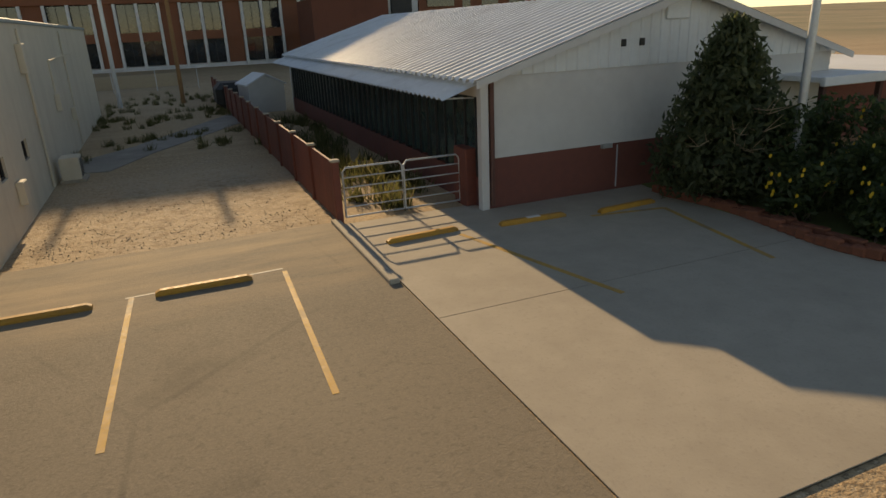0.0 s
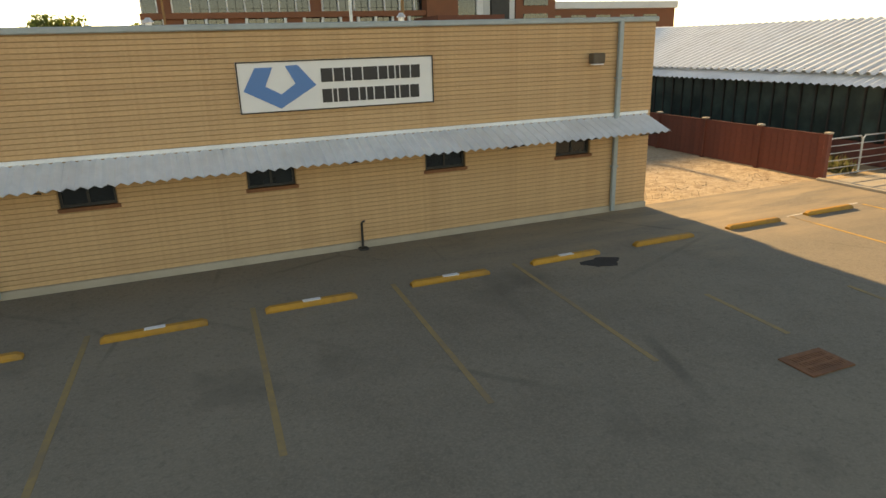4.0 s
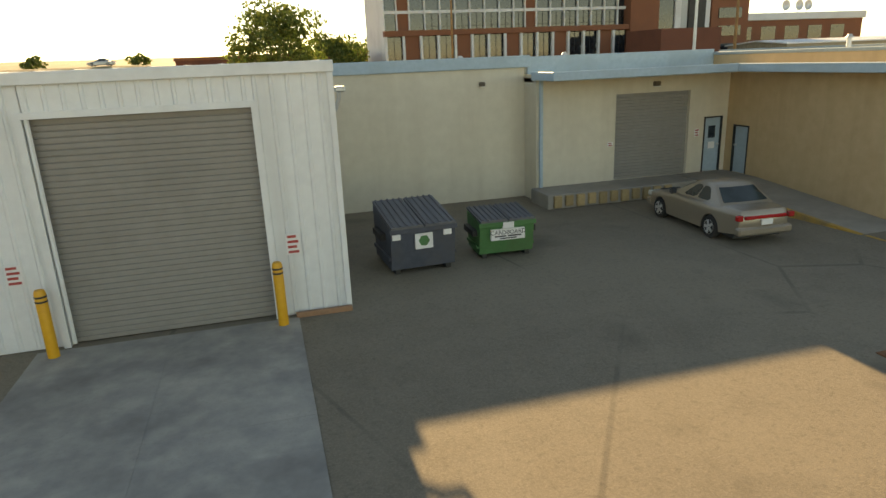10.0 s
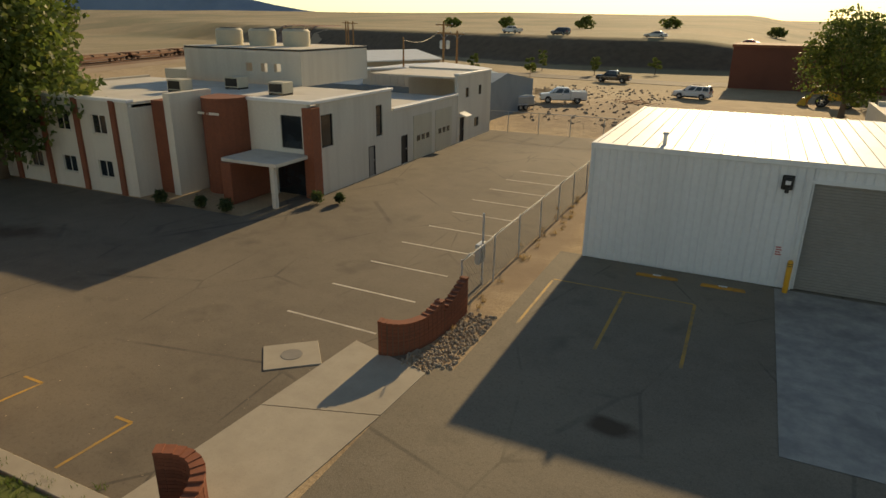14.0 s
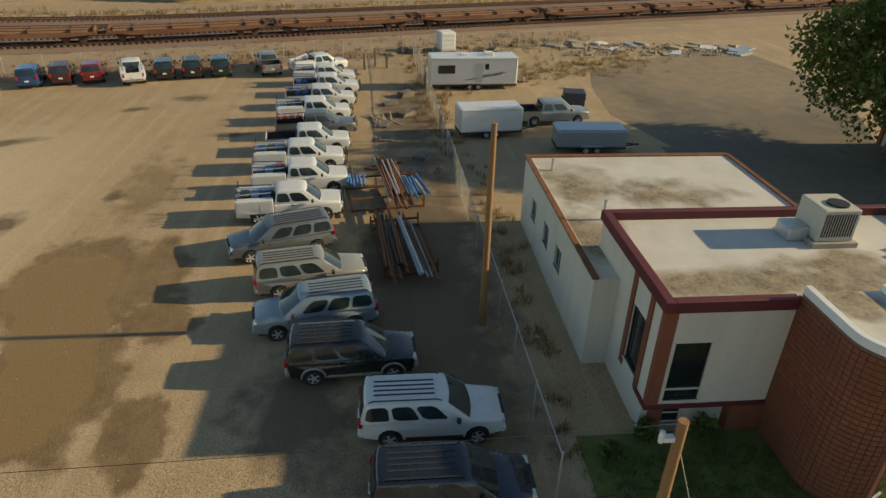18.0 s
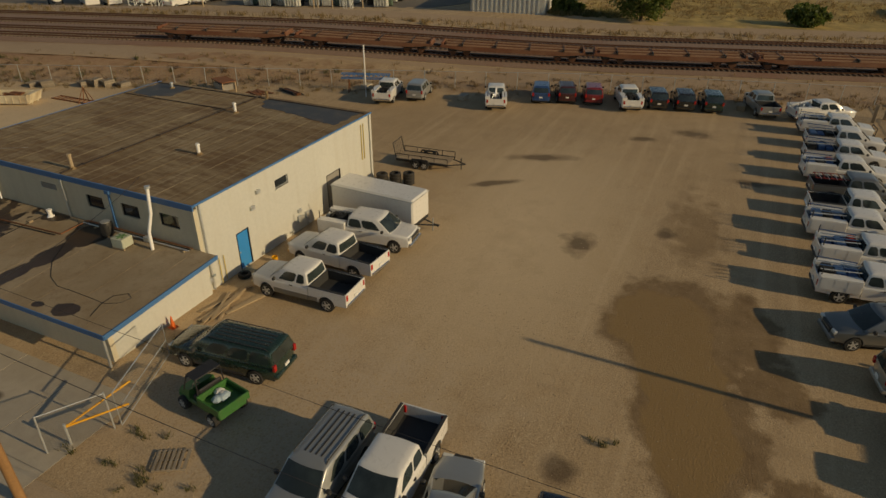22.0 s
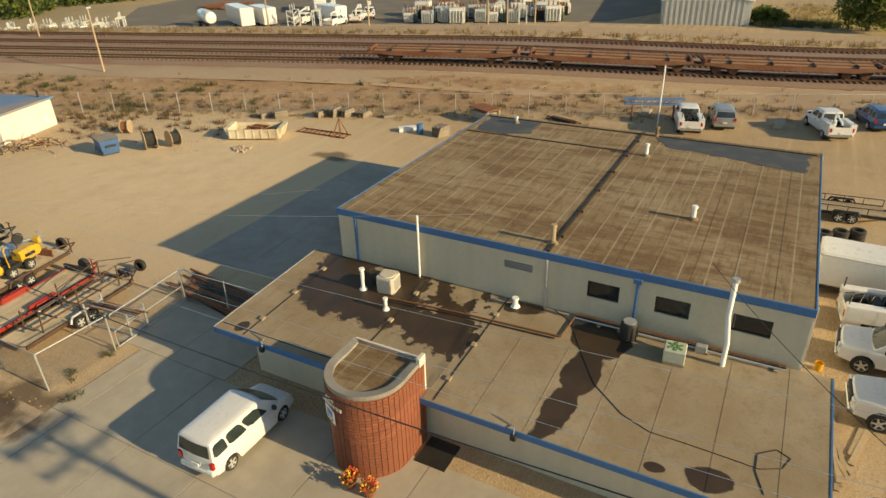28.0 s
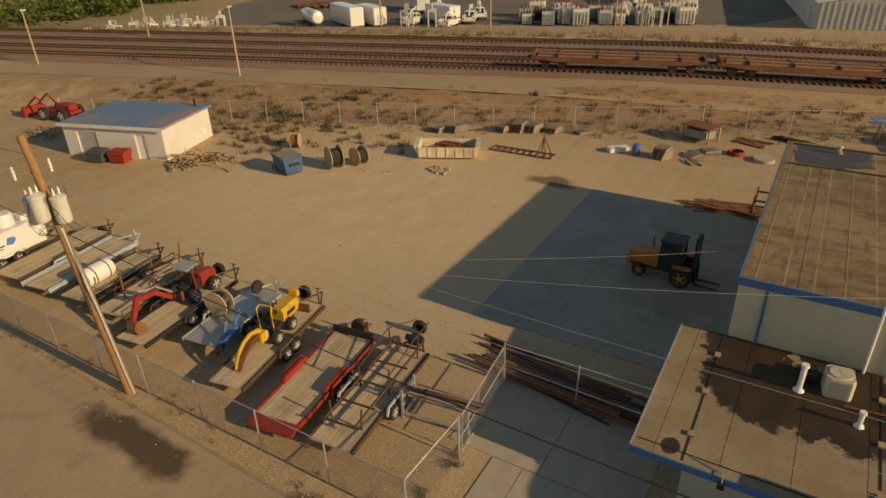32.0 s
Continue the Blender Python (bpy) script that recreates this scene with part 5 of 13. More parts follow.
gl = thing("gooseneck_lamp", "grey gooseneck lamp arm on the steel building", "lamp", pose(-44.18, 17.2, 0))
part("arm", Geo().tube([(-0.05, 0, 3.75), (0.2, 0, 3.85), (0.45, 0, 3.85), (0.55, -0.02, 4.1), (0.58, -0.05, 4.35)], 0.055, 8), GALV, gl)
part("lamp_head", Geo().box(0.45, -0.25, 4.3, 0.72, 0.1, 4.44, 0.03), GALV, gl)
part("wall_plate", Geo().box(-0.08, -0.1, 3.65, -0.02, 0.1, 3.9), GALV, gl)

# ---------------------------------------------------------------- gabled house with the glazed side
HX0, HX1, HY0, HY1, HE, HP, HPX = -2.7, 8.4, 12.45, 36.0, 3.12, 4.78, 2.85
WHITE_SIDING = surf("white_siding", (0.60, 0.575, 0.535), (0.66, 0.635, 0.59), 4.0, 0.5, 0.75, 0, 0.1, (0.50, 0.47, 0.42), 0.45)
BROWN_BAND = surf("red_brown_base_paint", (0.17, 0.052, 0.036), (0.21, 0.068, 0.047), 5.0, 0.6, 0.75, 0, 0.12, (0.13, 0.04, 0.03), 0.5)
h = thing("gabled_house", "white gabled building with corrugated metal roof and brown base", "building")
part("base_wall", Geo().box(HX0, HY0 - 0.03, 0, HX1, HY0 + 0.3, 1.22).box(HX0, HY0 + 0.3, 0, HX0 + 0.3, HY1, 0.75), BROWN_BAND, h, "red-brown painted base")
part("upper_wall", Geo().box(HX0, HY0, 1.22, HX1, HY0 + 0.3, HE), WHITE_SIDING, h)
for k in range(9):
    part("siding_board", Geo().add([(HX0 + 0.2, HY0 - 0.035, 1.23 + 0.21 * k), (HX1, HY0 - 0.035, 1.23 + 0.21 * k), (HX1, HY0 - 0.006, 1.44 + 0.21 * k), (HX0 + 0.2, HY0 - 0.006, 1.44 + 0.21 * k), (HX0 + 0.2, HY0, 1.23 + 0.21 * k), (HX1, HY0, 1.23 + 0.21 * k)], [(0, 1, 2, 3), (0, 4, 5, 1)]), WHITE_SIDING, h)
part("corner_post", Geo().box(HX0 - 0.1, HY0 - 0.1, 0.0, HX0 + 0.1, HY0 + 0.1, HE, 0.01), WHITE_SIDING, h)
part("corner_downpipe", Geo().box(HX0 + 0.14, HY0 - 0.12, 0.1, HX0 + 0.24, HY0 - 0.02, HE, 0.01), surf("brown_pipe", (0.12, 0.05, 0.035), (0.16, 0.07, 0.05)), h)
# gable of upright sheet
pr = ribs(HX0, HX1, 0.3, 0.02)
roof_at = lambda x: HE + (HP - HE) * (1 - abs(x - HPX) / (HPX - HX0))
part("gable", Geo().loft([[(x, HY0 - 0.05 - o, HE - 0.04) for x, o in pr], [(x, HY0 - 0.05 - o, max(roof_at(x), HE - 0.03)) for x, o in pr]], False, False), WHITE_METAL, h, "white upright sheet gable")
part("gable_vent", Geo().box(2.3, HY0 - 0.13, 4.12, 3.0, HY0 - 0.06, 4.6, 0.02), WHITE_METAL, h)
for x in (1.0, 1.55):
    part("gable_box", Geo().box(x, HY0 - 0.12, 3.55, x + 0.12, HY0 - 0.06, 3.72), DARK_METAL, h)
cr = []
for i in range(int((HY1 + 0.3 - HY0 + 0.4) / 0.05)):
    cr.append((HY0 - 0.4 + 0.05 * i, max(-0.045, min(0.045, 0.09 * math.cos(2 * math.pi * i / 8)))))
for side, xe in ((-1, HX0 - 0.35), (1, HX1 + 0.35)):
    ze = HE - 0.10
    part("roof_sheet", Geo().loft([[(xe, y, ze + o) for y, o in cr], [(HPX, y, HP + 0.06 + o) for y, o in cr]], False, False), AWNING, h, "corrugated galvanised roof sheet")
part("rake_board", Geo().prism([(HX0 - 0.35, HE - 0.24), (HX0 - 0.35, HE - 0.08), (HPX, HP + 0.06), (HPX, HP - 0.12)], HY0 - 0.46, HY0 - 0.40).prism([(HX1 + 0.35, HE - 0.24), (HX1 + 0.35, HE - 0.08), (HPX, HP + 0.06), (HPX, HP - 0.12)], HY0 - 0.46, HY0 - 0.40), WHITE_SIDING, h)
part("side_wall", Geo().box(HX0, HY0 + 0.3, 2.62, HX0 + 0.3, HY1, HE).box(HX1 - 0.3, HY0 + 0.3, 0, HX1, HY1, HE).box(HX0, HY1, 0, HX1, HY1 + 0.3, HE), WHITE_SIDING, h)
part("glazed_back", Geo().box(HX0 + 0.14, HY0 + 0.3, 0.75, HX0 + 0.2, HY1, 2.62), DARK_METAL, h)
for k in range(38):
    y = HY0 + 0.35 + 0.615 * k
    gp = part("glass_panel", Geo().box(HX0 + 0.03, y + 0.035, 0.80, HX0 + 0.06, y + 0.58, 2.6), GLASS_GREEN, h)
    part("mullion", Geo().box(HX0 - 0.02, y - 0.035, 0.75, HX0 + 0.1, y + 0.035, 2.62), DARK_METAL, h)
an = [(HY0 + 0.1 + 0.15 * i, 0.04 if i % 2 else -0.04) for i in range(int(23.4 / 0.15))]
part("side_awning", Geo().loft([[(HX0 - 0.02, y, 2.98 + o) for y, o in an], [(HX0 - 0.95, y, 2.66 + o) for y, o in an]], False, False), AWNING, h, "long corrugated white awning")
for k in range(9):
    part("awning_arm", Geo().tube([(HX0, HY0 + 0.4 + 2.8 * k, 2.6), (HX0 - 0.9, HY0 + 0.4 + 2.8 * k, 2.64)], 0.02, 5), GALV, h)
part("conduit", Geo().tube([(1.05, HY0 - 0.06, 0.1), (1.05, HY0 - 0.06, 1.18)], 0.02, 5).box(0.55, HY0 - 0.13, 1.14, 0.85, HY0 - 0.03, 1.24), GALV, h)
# porch wing
part("porch_roof", Geo().box(6.2, 10.9, 2.42, 14.5, 17.0, 2.55).box(6.1, 10.75, 2.34, 14.6, 10.9, 2.58, 0.02), WHITE_ROOF, h, "flat white porch roof")
part("porch_wall", Geo().box(8.7, 14.2, 0, 14.5, 14.5, 2.42), BROWN_BAND, h)
for x in (6.4, 8.6, 10.8, 13.0):
    part("porch_post", Geo().box(x, 11.0, 0, x + 0.14, 11.14, 2.36, 0.01), surf("brown_post", (0.10, 0.04, 0.03), (0.13, 0.055, 0.04)) if x == 6.4 else bpy.data.materials["brown_post"], h)
# red-brown board fence, gate
f = thing("board_fence", "long red-brown board fence with capped posts", "fence")
boards = Geo().box(-0.02, 0, 0.03, 0.02, 0.235, 1.36).mesh("board")
for k in range(143):
    ob = part("board", boards, RED_FENCE, f)
    ob.location = (-6.02, 13.32 + 0.245 * k, 0.0)
for k in range(15):
    y = 13.25 + 2.5 * k
    part("post", Geo().box(-6.1, y - 0.07, 0, -5.94, y + 0.07, 1.42, 0.01), RED_FENCE, f)
    part("post_cap", Geo().box(-6.13, y - 0.1, 1.42, -5.91, y + 0.1, 1.48, 0.02), SLAB, f)
part("rail", Geo().box(-5.99, 13.3, 0.3, -5.93, 48.3, 0.4).box(-5.99, 13.3, 1.05, -5.93, 48.3, 1.15).box(-6.05, 13.3, 1.36, -5.99, 48.3, 1.40), RED_FENCE, f)
solid("gate_pier", Geo().box(-2.95, 12.9, 0, -2.62, 13.6, 1.42, 0.02), RED_FENCE, "red-brown board pier beside the gate", "pier")
for x0, x1 in ((-5.85, -4.42), (-4.38, -2.95)):
    gt = thing("metal_gate", "galvanised tubular farm gate, closed", "gate", pose(x0, 13.3, 0.05), "gates between fence and house")
    w_ = x1 - x0
    part("gate_frame", Geo().tube([(0, 0, 0.05), (0, 0, 1.1), (0.08, 0, 1.2), (w_ - 0.08, 0, 1.2), (w_, 0, 1.1), (w_, 0, 0.05), (0, 0, 0.05)], 0.025, 6), GALV, gt)
    for k in range(4):
        part("bar", Geo().tube([(0, 0, 0.28 + 0.23 * k), (w_, 0, 0.28 + 0.23 * k)], 0.017, 5), GALV, gt)
sh = thing("storage_shed", "small white plastic garden shed with pitched roof", "shed", pose(-4.2, 37.6, 0, 0, 0, 8))
part("wall", Geo().prism([(-1.0, 0), (1.0, 0), (1.0, 1.5), (0, 2.0), (-1.0, 1.5)], -1.1, 1.1), WHITE_SIDING, sh)
part("roof", Geo().prism([(-1.12, 1.46), (0, 2.02), (1.12, 1.46), (1.12, 1.54), (0, 2.1), (-1.12, 1.54)], -1.2, 1.2), AWNING, sh)
solid("parked_cover", Geo().box(-6.5, 39.6, 0.0, -4.7, 42.2, 1.5, 0.35), DARK_METAL, "dark covered vehicle behind the fence", "vehicle")

# street lamp in the planter
lp = thing("street_lamp", "tall pale steel lamp post", "lamp post", pose(3.15, 9.0, 0))
part("base", Geo().cyl((0, 0, 0), (0, 0, 0.5), 0.22, n=12), SLAB, lp)
part("pole", Geo().cyl((0, 0, 0.4), (0, 0, 8.0), 0.10, 0.07, n=12), GALV, lp, smooth=True)
part("arm", Geo().tube([(0, 0, 7.9), (-0.6, 0, 8.2), (-1.4, 0, 8.25)], 0.04, 6), GALV, lp)
part("lamp_head", Geo().box(-1.9, -0.14, 8.18, -1.3, 0.14, 8.32, 0.04), GALV, lp)
pl = thing("planter_edge", "low red brick planter edging", "planter")
for k in range(26):
    t = k / 25
    y = 11.6 - 6.4 * t
    x = 1.75 + 0.25 * math.sin(t * 3.1) + (2.2 * (t - 0.8) if t > 0.8 else 0)
    part("brick", Geo(pose(x, y, 0, 0, 0, 0)).box(-0.1, -0.12, 0, 0.1, 0.12, 0.2 + 0.02 * (k % 3), 0.015), RED_BRICK, pl)

# ---------------------------------------------------------------- the office with the round brick stair
def tiled_round(parent, cx, cy, r, straight, z0, z1, mat, joint, keep, tile=(0.21, 0.19), close_back=False):
    """A D-shaped stair tower facing +x: straight flanks, half-round front, clad in brick tiles."""
    path = []
    steps = 40
    for i in range(int(straight / tile[0])):
        path.append((cx - straight + i * tile[0], cy - r, 0.0, -1.0))
    n_arc = int(math.pi * r / tile[0])
    for i in range(n_arc + 1):
        a = -math.pi / 2 + math.pi * i / n_arc
        path.append((cx + r * math.cos(a), cy + r * math.sin(a), math.cos(a), math.sin(a)))
    for i in range(int(straight / tile[0])):
        path.append((cx - (i + 1) * tile[0], cy + r, 0.0, 1.0))
    inner = [(x - 0.02 * nx_, y - 0.02 * ny_) for x, y, nx_, ny_ in path]
    core = part("core", Geo().prism(inner + [(cx - straight, cy + r - 0.02), (cx - straight, cy - r + 0.02)], z0, z1, "z"), joint, parent)
    rows = int((z1 - z0) / tile[1])
    mesh = Geo().box(-0.03, -tile[0] / 2 + 0.008, 0.008, 0.012, tile[0] / 2 - 0.008, tile[1] - 0.008, 0.006).mesh("brick")
    rest, made = Geo(), 0
    for j in range(rows):
        for i, (x, y, nx_, ny_) in enumerate(path):
            a = math.degrees(math.atan2(ny_, nx_))
            if keep(x, y, z0 + j * tile[1], a):
                continue
            m = pose(x, y, z0 + j * tile[1], 0, 0, a)
            if made < 290 and j > rows * 0.45:
                ob = part("brick", mesh, mat, parent)
                ob.matrix_basis = m
                made += 1
            else:
                rest.m = m
                rest.box(-0.03, -tile[0] / 2 + 0.008, 0.008, 0.012, tile[0] / 2 - 0.008, tile[1] - 0.008)
    rest.m = None
    tagged(part("brickwork", rest, mat, parent), kind="stuff")
    return inner


OFX, OY0, OY1, OH = -67.9, -18.3, -6.2, 5.5
o = thing("office_building", "two-storey white office with brick stair tower and maroon bands", "building")
upper = [(-17.75, 1.5, -16.55, 3.85), (-8.25, 1.5, -7.0, 3.95)]
lower = [(-17.9, 0.1, -16.75, 0.95), (-9.1, 0.1, -7.95, 0.95)]
part("upper_wall", Geo().grid_hole(OY0, 1.33, OY1, OH - 0.4, upper, OFX - 0.25, OFX, "x").grid_hole(-74.0, 0.0, OFX - 0.25, OH - 0.4, [(-70.2, 1.6, -69.0, 3.9)], OY0, OY0 + 0.25).box(-74.0, OY1 - 0.25, 1.33, OFX - 0.25, OY1, OH - 0.4).box(-74.25, OY0, 0, -74.0, OY1, OH - 0.4), OFF_WHITE, o, "off-white stucco upper wall")
part("lower_wall", Geo().grid_hole(OY0 + 0.3, 0, OY1 - 0.3, 1.17, lower, OFX - 0.6, OFX - 0.35, "x").box(-74.0, OY1 - 0.55, 0, OFX - 0.6, OY1 - 0.3, 1.17), OFF_WHITE, o)
part("mid_band", Geo().box(OFX - 1.0, OY0 - 0.06, 1.14, OFX + 0.06, OY1 + 0.06, 1.33, 0.01).box(-74.1, OY1 - 0.3, 1.14, OFX - 1.0, OY1 + 0.06, 1.33, 0.01), MAROON, o, "maroon band between storeys")
for x0, y0, x1, y1 in ((-74.3, OY0 - 0.12, OFX + 0.12, OY0 + 0.2), (-74.3, OY1 - 0.2, OFX + 0.12, OY1 + 0.12), (OFX - 0.2, OY0 + 0.2, OFX + 0.12, -14.15), (OFX - 0.2, -11.35, OFX + 0.12, OY1 - 0.2), (-74.3, OY0 + 0.2, -74.0, OY1 - 0.2)):
    part("parapet", Geo().box(x0, y0, OH - 0.42, x1, y1, OH, 0.02), MAROON, o, "maroon parapet")
part("roof", Geo().box(-74.0, OY0 + 0.2, 5.05, OFX - 0.2, OY1 - 0.2, 5.15), STAINED_ROOF, o, "flat white roof with rusty stains")
part("floor_slab", Geo().box(-74.0, OY0 + 0.26, 1.18, OFX - 0.26, OY1 - 0.3, 1.32), SLAB, o)
for y in (OY0, OY1 - 0.38):
    part("brick_pier", Geo().box(OFX - 0.2, y - 0.03, 1.33, OFX + 0.04, y + 0.40, OH - 0.44), RED_BRICK, o)
    part("brick_pier", Geo().box(OFX - 0.62, y + (0.25 if y < -10 else -0.25), 0, OFX - 0.25, y + (0.8 if y < -10 else 0.3), 1.14), RED_BRICK, o)
part("brick_side", Geo().box(OFX - 0.9, -15.3, 0, OFX + 0.05, -14.1, 1.14), RED_BRICK, o)
for q in upper:
    window(o, *q, OFX, face="x", out=1, lines_h=0, sill=OFF_WHITE)
    part("spandrel_rail", Geo().box(OFX - 0.12, q[0], q[1] + 0.38, OFX - 0.05, q[2], q[1] + 0.44), OFF_WHITE, o)
for q in lower:
    window(o, *q, OFX - 0.35, face="x", out=1, lines_h=1, frame=OFF_WHITE, sill=OFF_WHITE)
window(o, -70.2, 1.6, -69.0, 3.9, OY0, lines_h=0, sill=OFF_WHITE)
for x0, x1 in ((-70.5, -70.2), (-69.0, -68.7)):
    part("window_pier", Geo().box(x0, OY0 - 0.05, 1.2, x1, OY0 - 0.005, OH - 0.44), RED_BRICK, o)
st = part("stair_tower", Geo(), RED_BRICK, o, "half-round brick stair tower")
TZ = 5.62
inner = tiled_round(st, -65.75, -12.75, 1.35, 2.15, 0.0, TZ, RED_BRICK, RED_JOINT, lambda x, y, z, a: 12 < a < 40 and 0.35 < z < 4.5)
slit = part("slit_window", Geo(pose(-65.75, -12.75, 0, 0, 0, 26)).box(1.22, -0.27, 0.4, 1.335, 0.27, 4.5), GLASS, st, "tall narrow dark window")
for z in (0.38, 2.4, 4.5):
    part("frame", Geo(pose(-65.75, -12.75, 0, 0, 0, 26)).box(1.25, -0.29, z - 0.03, 1.37, 0.29, z + 0.03), GALV, slit)
cap = Geo()
for k in range(len(inner) - 1):
    (xa, ya), (xb, yb) = inner[k], inner[k + 1]
    ca = Vector((min(-65.75, xa) - xa, -12.75 - ya, 0)).normalized() * 0.2 if xa > -65.75 else Vector((0, math.copysign(0.2, -12.75 - ya), 0))
    cb = Vector((min(-65.75, xb) - xb, -12.75 - yb, 0)).normalized() * 0.2 if xb > -65.75 else Vector((0, math.copysign(0.2, -12.75 - yb), 0))
    cap.add([(xa, ya, TZ), (xb, yb, TZ), (xb + cb.x, yb + cb.y, TZ), (xa + ca.x, ya + ca.y, TZ), (xa, ya, TZ + 0.28), (xb, yb, TZ + 0.28), (xb + cb.x, yb + cb.y, TZ + 0.28), (xa + ca.x, ya + ca.y, TZ + 0.28)], [(4, 5, 6, 7), (0, 1, 5, 4), (2, 3, 7, 6)])
part("tower_roof", Geo().prism([(-66.6 + (x + 66.6) * 0.97, -12.75 + (y + 12.75) * 0.97) for x, y in inner], TZ - 0.05, TZ + 0.06, "z"), STAINED_ROOF, st, "pale stained flat tower roof")
part("parapet_cap", cap, WHITE_ROOF, st, "white rounded parapet")
g = Geo(pose(-65.75, -12.75, 0, 0, 0, 20))
for k, w_ in enumerate((0.1, 0.1, 0.1, 0, 0.16)):
    if w_:
        g.box(1.36, -0.45 + 0.15 * k, 5.0, 1.385, -0.45 + 0.15 * k + w_, 5.17)
for k in range(10):
    if k != 6:
        g.box(1.33 - 0.01 * abs(k - 4.5), -0.78 + 0.155 * k, 4.72, 1.385 - 0.012 * abs(k - 4.5) ** 1.4, -0.78 + 0.155 * k + 0.11, 4.88)
part("lettering", g, OFF_WHITE, st, "pale lettering as plain bars")
ac = thing("rooftop_unit", "beige rooftop air conditioning unit on curb", "air conditioner", pose(-72.3, -10.6, 5.15, 0, 0, 0))
part("curb", Geo().box(-0.9, -0.85, 0, 0.9, 0.85, 0.2), SLAB, ac)
part("case", Geo().box(-0.75, -0.7, 0.2, 0.75, 0.7, 1.45, 0.04), surf("beige_case", (0.52, 0.48, 0.40), (0.58, 0.53, 0.44)), ac)
part("fan_ring", Geo().lathe([(0.3, 1.45), (0.38, 1.45), (0.38, 1.52), (0.3, 1.52)], (0.2, 0.1, 0), "z", 18), DARK_METAL, ac)
part("fan_well", Geo().cyl((0.2, 0.1, 1.44), (0.2, 0.1, 1.47), 0.3, n=16), BLACK, ac)
for k in range(12):
    part("fin", Geo().box(0.75, -0.6 + 0.1 * k, 0.4, 0.77, -0.56 + 0.1 * k, 1.3), DARK_METAL, ac)
part("duct", Geo().box(-0.6, -1.5, 0.0, 0.3, -0.7, 0.55, 0.05), GALV, ac)
for x, y in ((-70.8, -7.8), (-71.3, -7.5), (-70.3, -7.3)):
    v = thing("roof_pipe", "short bent grey roof vent pipe", "vent pipe", pose(x, y, 5.15), "roof pipes of the office")
    part("pipe", Geo().tube([(0, 0, 0), (0, 0, 0.4), (0.1, 0, 0.5), (0.22, 0, 0.45)], 0.06, 8), GALV, v)
r_ = part("rear_block", Geo(), OFF_WHITE, o)
rw = [(x, 1.5, x + 0.95, 2.55) for x in (-82.0, -79.3, -77.0)]
part("rear_wall", Geo().grid_hole(-84.0, 0, -71.75, 3.9, rw, -19.25, -19.0).box(-84.25, -19.25, 0, -84.0, -8.0, 3.9).box(-72.0, -19.0, 0, -71.75, -18.31, 3.9).box(-84.0, -8.25, 0, -74.25, -8.0, 3.9), OFF_WHITE, r_)
for q in rw:
    window(r_, *q, -19.25, mullions=1, frame=GALV, sill=OFF_WHITE)
part("rear_roof", Geo().box(-84.0, -19.0, 3.75, -74.26, -8.25, 3.88).box(-74.26, -19.0, 3.75, -72.0, -18.31, 3.88), STAINED_ROOF, r_)
for x0, y0, x1, y1 in ((-84.3, -19.35, -71.7, -19.07), (-84.3, -19.07, -84.0, -8.0), (-84.0, -8.2, -74.3, -7.95)):
    part("rear_edge", Geo().box(x0, y0, 3.9, x1, y1, 3.98, 0.02), RUST, r_, "thin dark roof edge")
for x, y, hh in ((-82.3, -18.3, 0.6), (-76.6, -17.4, 0.9), (-75.4, -14.6, 0.7)):
    v = thing("roof_pipe", "straight grey roof vent pipe", "vent pipe", pose(x, y, 3.88), "roof pipes of the office")
    part("pipe", Geo().cyl((0, 0, 0), (0, 0, hh), 0.07), GALV, v)
    part("cap", Geo().cyl((0, 0, hh), (0, 0, hh + 0.06), 0.1), GALV, v)


def curved_wall(pts, tops, name_label, rows=17):
    """pts: the wall's line; tops: its height from start to end."""
    wl = thing("curved_brick_wall", name_label, "wall")
    dense = []
    n_ = len(pts)
    for k in range(n_ - 1):
        p0, p1, p2, p3 = (Vector(pts[max(min(i, n_ - 1), 0)]) for i in (k - 1, k, k + 1, k + 2))
        for u in (0, 0.5):
            dense.append(0.5 * (2 * p1 + (p2 - p0) * u + (2 * p0 - 5 * p1 + 4 * p2 - p3) * u * u + (3 * p1 - p0 - 3 * p2 + p3) * u ** 3))
    dense.append(Vector(pts[-1]))
    segs = []
    for k, (a, c) in enumerate(zip(dense, dense[1:])):
        t = k / (len(dense) - 1) * (len(tops) - 1)
        i = min(int(t), len(tops) - 2)
        segs.append(((a + c) / 2, c - a, tops[i] + (tops[i + 1] - tops[i]) * (t - i)))
    for j in range(rows):
        g = Geo()
        for mid, d, top in segs:
            hgt, l = top / rows, d.length
            g.m = Matrix.Translation((mid.x, mid.y, j * hgt)) @ Matrix.Rotation(math.atan2(d.y, d.x), 4, "Z")
            g.box(-l / 2 + 0.008, -0.12, 0.005, l / 2 - 0.008, 0.12, hgt - 0.005)
        g.m = None
        part("brick_course", g, RED_BRICK, wl)
    g = Geo()
    for mid, d, top in segs:
        g.m = Matrix.Translation((mid.x, mid.y, 0)) @ Matrix.Rotation(math.atan2(d.y, d.x), 4, "Z")
        g.box(-d.length / 2 - 0.01, -0.108, 0, d.length / 2 + 0.01, 0.108, top - 0.01)
    g.m = None
    part("mortar_core", g, RED_JOINT, wl)
    g = Geo()
    for mid, d, top in segs:
        g.m = Matrix.Translation((mid.x, mid.y, 0)) @ Matrix.Rotation(math.atan2(d.y, d.x), 4, "Z")
        g.box(-d.length / 2 - 0.005, -0.145, top, d.length / 2 + 0.005, 0.145, top + 0.065)
    g.m = None
    part("coping", g, RED_BRICK, wl)


